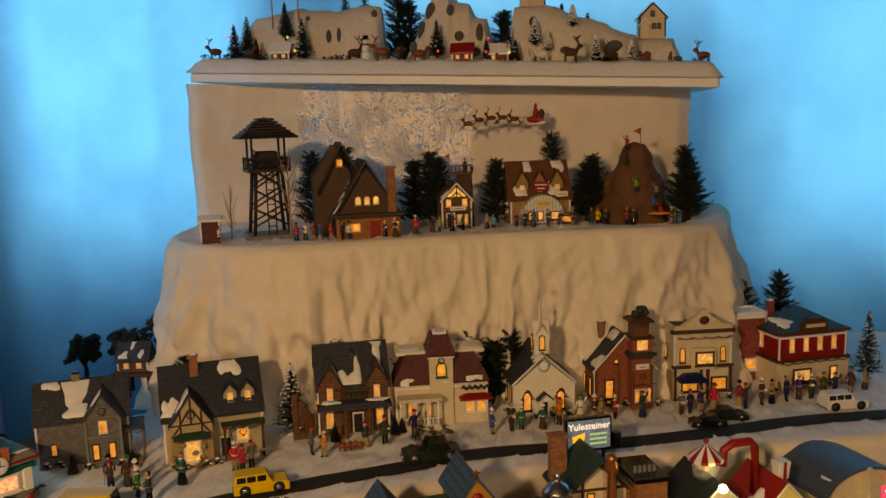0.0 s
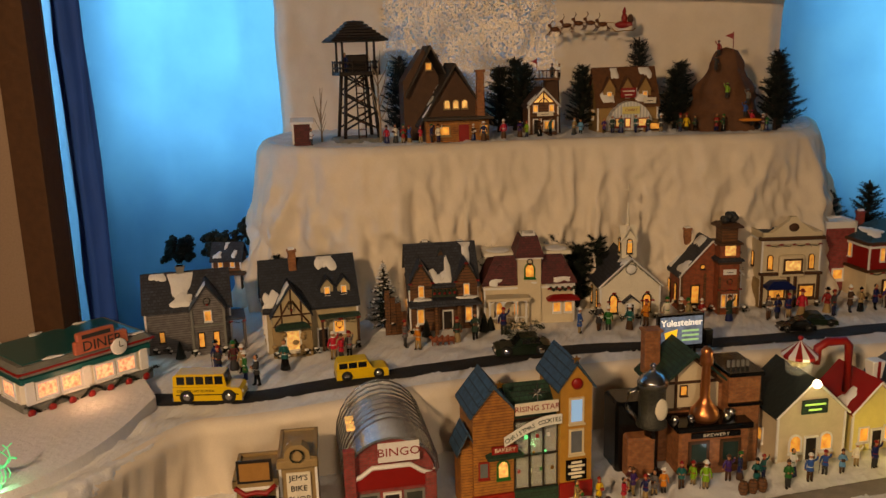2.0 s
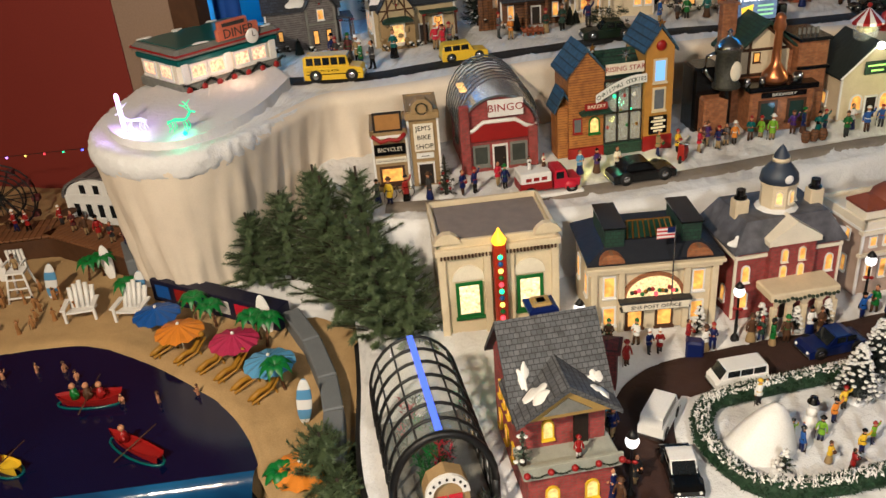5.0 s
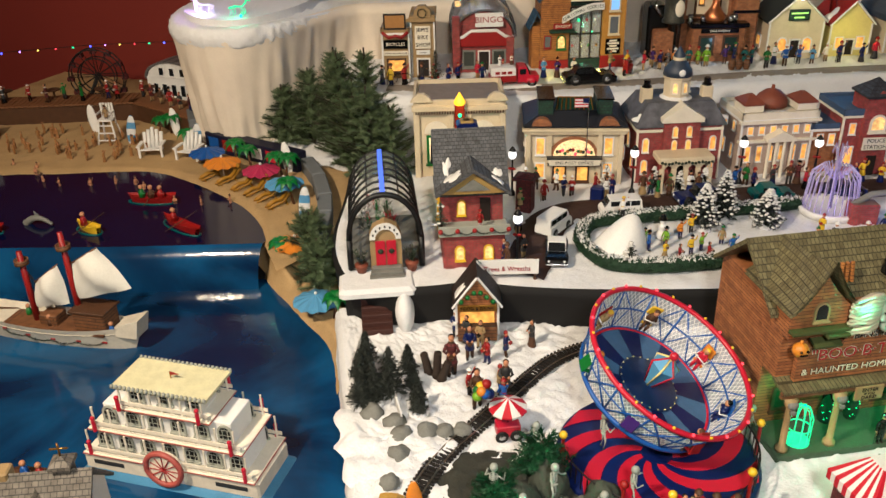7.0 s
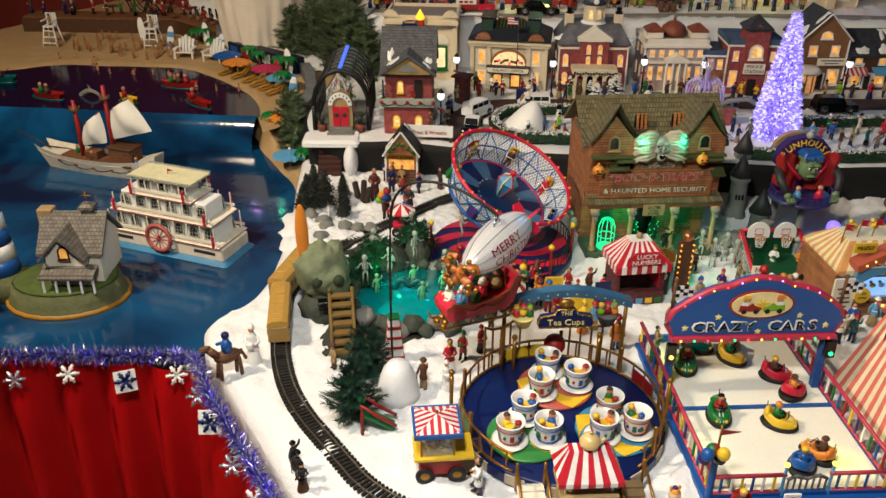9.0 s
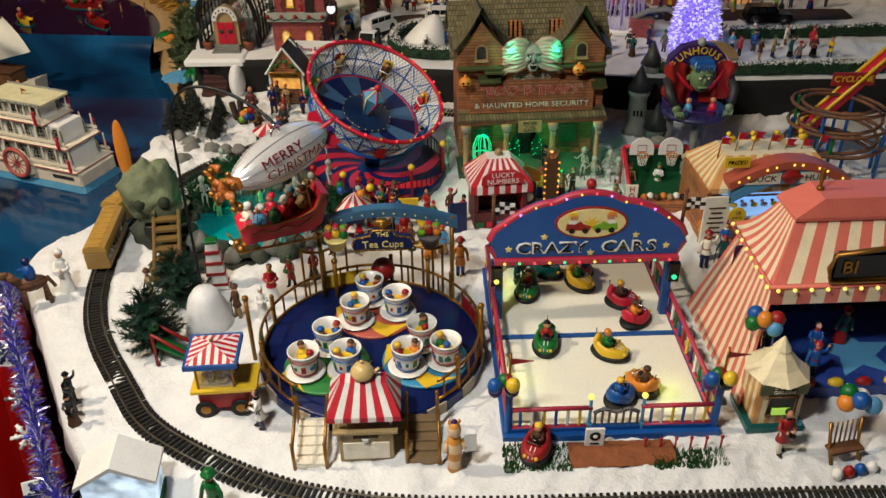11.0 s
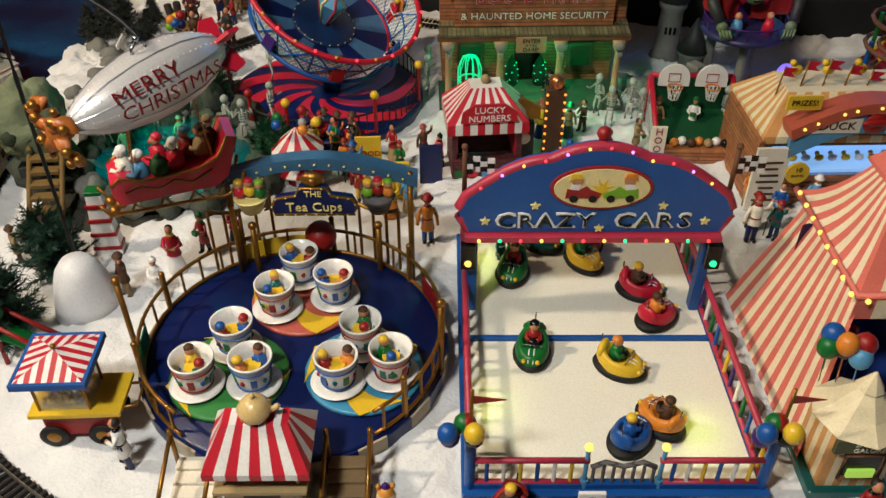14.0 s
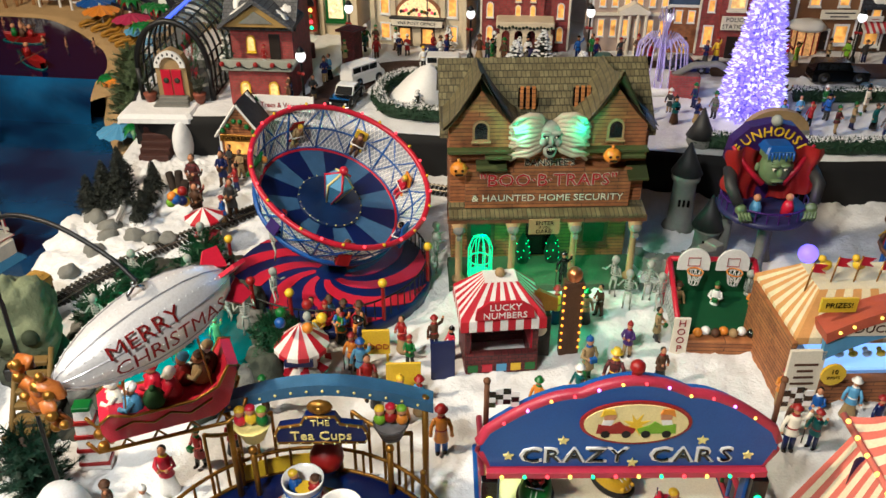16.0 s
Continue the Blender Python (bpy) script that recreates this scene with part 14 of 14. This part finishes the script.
fd = building("food_stall", "brown timber food and drink stall with pointed roof", at(.062, .462, FAIR + .004, 22), .066, .05, .062, WOODSIDE, "gf", .045, DARKWOOD, (), None, snow=2, seed=4, group="fair booths", cat="stall")
part("counter", Geo().box(0, -.008, 0, .062, .014, .026), LOGS, fd)
part("stall_opening", Geo().box(0, -.0005, .022, .054, .002, .026), LIT, fd)
sign_board(fd, "FOOD & DRINK", 0, -.006, .05, .062, .011, GOLD, BLACK, .0075)
for k in range(6):
	part("garland_ball", Geo().ball(-.025 + .01 * k, -.008, .068 + .008 * (2.5 - abs(k - 2.5)), .004), GREEN, fd)
ts_ = thing("tree_lot_sign", "white board on two posts lettered for a tree lot", "sign", at(.083, .545, FAIR, 22), "")
part("board", Geo().box(0, 0, .078, .106, .004, .026), WHITE, ts_)
for sx in (-1, 1):
	part("post", Geo().cyl(sx * .048, .002, 0, .003, .105, 8), BROWN, ts_)
lettering("Trees & Wreaths", .0125, pose(.002, -.0025, .088), REDP, ts_, .0004, .85)
part("tree_mark", Geo().prism([(-.046, .094), (-.038, .094), (-.042, .103)], -.0028, -.0018), GREEN, ts_)
bc = thing("balloon_cart", "small vendor cart with striped umbrella and balloons", "cart", at(.13 + .05, .25, FAIR, 30), "")
part("body", Geo().box(0, 0, .008, .032, .022, .016), PINK, bc)
part("pole", Geo().cyl(0, 0, .02, .0012, .034, 6), STEEL, bc)
part("umbrella", cone_slots(Geo(), 0, 0, .05, .026, .014, 12), [AWR, AWW], bc)
wheel(bc, -.01, -.012, .009, .003)
wheel(bc, .01, -.012, .009, .003)
for k in range(9):
	part("balloon", Geo().ball(-.032 + .009 * cos(k * 2.4), .004 + .009 * sin(k * 2.4), .07 + .004 * (k % 4), .0068), [YELLOW, GREEN, BLUE, REDP, LIME, NAVY, YELLOW, ORANGE, GREEN][k], bc)

# ---- funhouse ----
fh = thing("funhouse", "purple funhouse tower with green monster head and caped figures", "fairground ride", at(.836, .552, FAIR, 31), "fair buildings")
for sx, sy in ((-.028, .03), (.028, .03), (0, -.02)):
	part("leg", Geo().lathe(sx, sy, 0, [(.012, 0), (.007, .02), (.007, .08), (.012, .09)], 10), GREY, fh)
part("disk", Geo().lathe(0, 0, .08, [(.02, 0), (.054, .01), (.056, .014), (.052, .018), (.001, .019)], 30), mat("dusk_violet", (.06, .06, .16), .4), fh)
for k in range(24):
	a = 2 * pi * k / 24
	part("rail_post", Geo().cyl(.052 * cos(a), .052 * sin(a), .097, .001, .014, 5), PURPLE, fh)
part("rail", Geo().tube([(.052 * cos(k * .2618), .052 * sin(k * .2618), .111) for k in range(24)], .0014, 5, True), PURPLE, fh)
part("tower", Geo().box(0, .026, .098, .084, .024, .062, .85, 1).prism([(-.05, .15), (.05, .15), (.046, .178), (.028, .196), (0, .202), (-.028, .196), (-.046, .178)], .014, .032), mat("fun_purple", (.08, .03, .18), .45), fh)
MG = mat("monster_green", (.2, .27, .15), .5)
hd = part("monster_head", Geo().ball(.002,-.006,.152,.019,.016,.024,18,14).box(.002,-.004,.165,.033,.026,.012,.95,.95).ball(-.004,-.0215,.161,.007,.004,.0028).ball(.008,-.0215,.161,.007,.004,.0028).ball(.002,-.0235,.152,.0036,.004,.006).ball(.002,-.0195,.14,.009,.004,.003).ball(-.018,-.004,.152,.004,.003,.006).ball(.022,-.004,.152,.004,.003,.006), MG, fh)
part("hair", Geo().box(.002, -.002, .174, .037, .03, .009, .82, .82, bev=.002), BLUE, hd)
for k in range(8):
	part("fringe", Geo().tube([(-.013 + .0043 * k, -.0165, .176), (-.013 + .0043 * k, -.0185, .168 - .003 * (k % 2))], .0022, 5, r2=.0006), BLUE, hd)
part("mouth", Geo().box(.002, -.0225, .1375, .012, .003, .0022, bev=.0004), BLACK, hd)
for sx in (-1, 1):
	part("eye", Geo().ball(.002 + sx * .0068, -.0215, .1565, .0026, n=8, k=5), IVORY, hd)
	part("pupil", Geo().ball(.002 + sx * .0068, -.0238, .1562, .0011, n=6, k=4), BLACK, hd)

	def cape(u, v):
		a = 1.9 * u
		return (sx * (.006 + .052 * u + .003 * sin(v * 9)), .012 - .02 * sin(a) + .004 * sin(u * 14), .1 + .022 * u + (.06 + .012 * sin(u * 3)) * v * (1 - .15 * u))
	part("cape", Geo().grid(cape, 14, 8), REDP, fh)
	part("collar", Geo().tube([(sx * .012, -.012, .133), (sx * .03, -.006, .15), (sx * .05, .004, .176)], .0045, 7, r2=.002), PINK, fh)
	part("sleeve", Geo().tube([(sx * .05, .0, .148), (sx * .054, -.022, .136), (sx * .046, -.036, .118)], .0085, 9, r2=.0065), DARKG, fh)
	hn = part("palm", Geo().ball(sx * .043, -.038, .112, .0075, .006, .007), MG, fh)
	for k in range(4):
		part("finger", Geo().tube([(sx * (.047 - .004 * k), -.043, .11), (sx * (.045 - .004 * k), -.047, .104), (sx * (.043 - .004 * k), -.046, .099)], .002, 5), MG, hn)
	g = Geo().lathe(sx * .02, -.026, .098, [(.008, 0), (.007, .012), (.004, .019)], 10)
	g.slot = 1
	g.ball(sx * .02, -.026, .121, .0048)
	part("rider", g, [PINK if sx > 0 else SKYB, SKIN], fh)
word = "FUNHOUSE"
for j, ch in enumerate(word):
	a = radians(90 + 62 * (3.5 - j) / 3.5)
	lettering(ch, .017, pose(.044 * cos(a), .0125, .15 + .04 * sin(a)) @ pose(0, 0, 0, 0, -(math.degrees(a) - 90), 0), YELLOW, fh, .0012, 1.0)
part("skull", Geo().ball(0, .01, .206, .007), BONE, fh)
gb_ = part("glow_ball", Geo().ball(.05, -.045, .052, .012, n=16, k=10), glow("blue_globe", (.2, .12, 1.0), 2.2), fh)
part("ball_stand", Geo().cyl(.05, -.045, 0, .003, .042, 8), GREY, fh)
bulb("funhouse_blue_light", tuple(fh.matrix_world @ Vector((.05, -.07, .05))), .015, (.25, .15, 1.0), .006)
bulb("funhouse_violet_light", tuple(fh.matrix_world @ Vector((.03, -.05, .13))), .012, (.5, .3, 1.0), .006)
for x, y, h_ in ((.723, .624, .1), (.707, .758, .1), (.775, .56, .055)):
	tw = thing("castle_tower", "grey stone toy castle tower with pointed roof", "tower", at(x, y, FAIR, 20), "castle towers")
	part("wall", Geo().lathe(0, 0, 0, [(.024, 0), (.018, .01), (.016, h_ * .7), (.02, h_ * .76), (.02, h_ * .85)], 14), GREY, tw)
	part("roof", Geo().lathe(0, 0, h_ * .85, [(.022, 0), (.012, .02), (.001, .045)], 14), DARKG, tw)
	for k in range(3):
		part("slit", Geo().box(-.006 + .006 * k, -.0172, h_ * .4, .003, .002, .01, bev=0), BLACK, tw)
part_ = thing("stone_stair", "curved grey stone stair beside the castle tower", "stairs", at(.745, .54, FAIR, 0), "")
for k in range(12):
	a = radians(200 + 12 * k)
	part("step", Geo().box(.055 * cos(a), .055 * sin(a), 0, .02, .016, .006 + .004 * k, rz=math.degrees(a)), GREY, part_)
# roller coaster
rc = thing("roller_coaster", "toy roller coaster with red ramp and spiral rails", "fairground ride", at(1.0, .66, FAIR, 28), "fairground rides")
part("ramp", Geo().prism([(-.02, .03), (.13, .2), (.13, .188), (-.01, .02)], -.012, .012), PINK, rc)
for sy in (-1, 1):
	part("ramp_rail", Geo().tube([(-.02, sy * .013, .034), (.13, sy * .013, .204)], .003, 6), YELLOW, rc)
for off in (-.008, .008):
	pts = [((.07 + off) * cos(k * .3) + .03, -.06 + (.07 + off) * sin(k * .3), .035 + .0016 * k) for k in range(60)]
	part("spiral_rail", Geo().tube(pts, .003, 6), LOGS, rc)
for k in range(0, 60, 5):
	x, y, z = .07 * cos(k * .3) + .03, -.06 + .07 * sin(k * .3), .035 + .0016 * k
	part("support", Geo().cyl(x, y, 0, .0028, z, 8), [BLUE, GREEN, BLUE][k // 5 % 3], rc)
part("sign", Geo().box(.06, -.012, .13, .07, .003, .022), REDP, rc)
lettering("CYCLONE", .014, pose(.06, -.0142, .141), YELLOW, rc, .0005)

# ---- figures of the fair ----
FP = [REDP, BLUE, GREEN, BROWN, NAVY, YELLOW, PURPLE, TAN, WHITE, ORANGE, PINK, SKYB, TEAL]
crowd([(.5,.13), (.487,.165), (.53,.185), (.552,.165), (.56,.205), (.585,.2), (.6,.105), (.555,.092), (.46,.165), (.44,.15), (.705,.165), (.735,.2), (.745,.185), (.722,.105), (.7,.09), (.8,.275), (.755,.3), (.775,.345), (.665,.335), (.7,.36), (.92,.3), (.955,.285), (.985,.315), (1.01,.3)], FAIR, 71,30,1.0, "fair figures", FP)
for k, (x, y, c1, c2) in enumerate(((.646,.068, ORANGE, BLUE), (.588,.088, YELLOW, ORANGE), (.52,.118, SKYB, REDP), (.54,.1, REDP, YELLOW), (.762,.232, BURG, BLACK), (.73,.24, TAN, GREEN), (.94,.235, IVORY, NAVY), (.452,-.098, PINK, WHITE))):
	figurine(x, y, FAIR, 30 + 20 * sin(k * 9), c1, c2, [REDP, YELLOW, BLUE][k % 3], k, 1.2, "brightly painted clown figure on the fairground snow", "clown figures")
for x, y in ((.725, .388), (.74, .42), (.7, .41), (.76, .4), (.77, .45), (.85, .455), (.9, .475), (.925, .45), (.88, .43), (.48, .35), (.465, .375)):
	skeleton(x, y, FAIR, x * 1000 % 360, 1.1)
crowd([(.1, .4), (.075, .44), (.05, .445), (.028, .455), (.12, .43), (.14, .34), (.155, .31), (.06, .36), (.15, .47), (.1, .32)], FAIR, 72, 20, 1.0, "fair figures", [BROWN, DARKG, NAVY, BLUE, REDP, TAN])
for k, (x, y, h_, rd) in enumerate(((-.003,.272,.085,.03), (-.02,.253,.066,.026), (-.032,.238,.06,.024), (.04,.27,.04,.015), (-.002,.333,.05,.016), (.02,.3,.04,.014), (-.06,.29,.055,.02), (-.07,.33,.06,.022), (.05,.25,.035,.014))):
	fir(x, y, FAIR + .004, h_, rd, 80 + k, mat("grey_needle", (.06, .068, .055), .75, .4, 60), 0.0, "small grey green frosted fir tree", "fir trees", 160, .009)
for k, (x, y, s_) in enumerate(((.03, .215, .018), (.05, .195, .018), (-.01, .225, .018), (.075, .215, .016), (-.05, .26, .016), (.06, .16, .016), (.1, .225, .014), (.07, .11, .014), (.12, .235, .014))):
	solid("dark_rock", boulder(Geo(), 0, 0, s_ * .35, s_, r), GREY, "weathered grey rock on the bank below the town", "rock", at(x, y, FAIR, k * 66), "bank rocks")
for k, (x, y, h_, q) in enumerate(((.026, .345, .034, -12), (.04, .342, .042, 4), (.05, .336, .034, 18))):
	solid("tree_stump", Geo().lathe(0,0,0, [(.009,0), (.0065,.006), (.006, h_), (.005, h_ + .0015), (.0005, h_ + .001)], 9), [TRUNK], "cut brown tree trunk standing in the snow", "stump", at(x, y, FAIR + .002) @ pose(0,0,0,0, q, 0), "tree stumps")
for x, y, c, sz, w in ((.059,.356, BURG, 1.5, "santa figure in a dark red coat with a basket"), (.12,.297, BROWN, 1.35, "brown-coated man pulling a rope"), (.15,.335, DARKG, 1.3, "crouching dark figure at the end of a rope"), (.07,.405, NAVY, 1.25, "man in a navy coat before the food stall")):
	figurine(x, y, FAIR, 20, c, BROWN, BROWN, 3, sz, w, "bank figures")
# pond-side sign and snowman
sn = figurine(.465, -.135, FAIR, 30, WHITE, WHITE, WHITE, 1, 1.0, "small white snowman figure beside the snow hill", "fair figures")
figurine(.437, -.15, FAIR, -20, BROWN, TAN, BROWN, 2, 1.1, "brown reindeer herder figure by the snow hill", "fair figures")
figurine(.3, -.165, FAIR, -30, TAN, BROWN, BROWN, 0, .9, "tan painted figure near the railway", "fair figures")
pf_ = thing("picket_fence", "short white picket fence on the lake bank", "fence", at(.02, .245, FAIR + .004, -55), "")
for k in range(9):
	part("picket", Geo().prism([(-.002, 0), (.002, 0), (.002, .016), (0, .02), (-.002, .016)], -.001, .001), WHITE, pf_).matrix_basis = pose(.007 * k - .028, 0, 0)
part("rail", Geo().box(0, .0015, .008, .064, .001, .003), WHITE, pf_)
crowd([(.42 + .014 * (k % 5) + .006 * (k % 3), .165 + .016 * (k // 5)) for k in range(10)] + [(.6 + .03 * k, .29 + .016 * k) for k in range(4)] + [(.78 + .04 * k, .405 + .02 * k) for k in range(5)] + [(.455,-.06), (.47,-.03), (.46,.03), (.71,.045), (.73,.07), (.755,.14), (.74,.155), (.935,.26), (.96,.25)], FAIR, 75,30,1.0, "fair figures", FP)
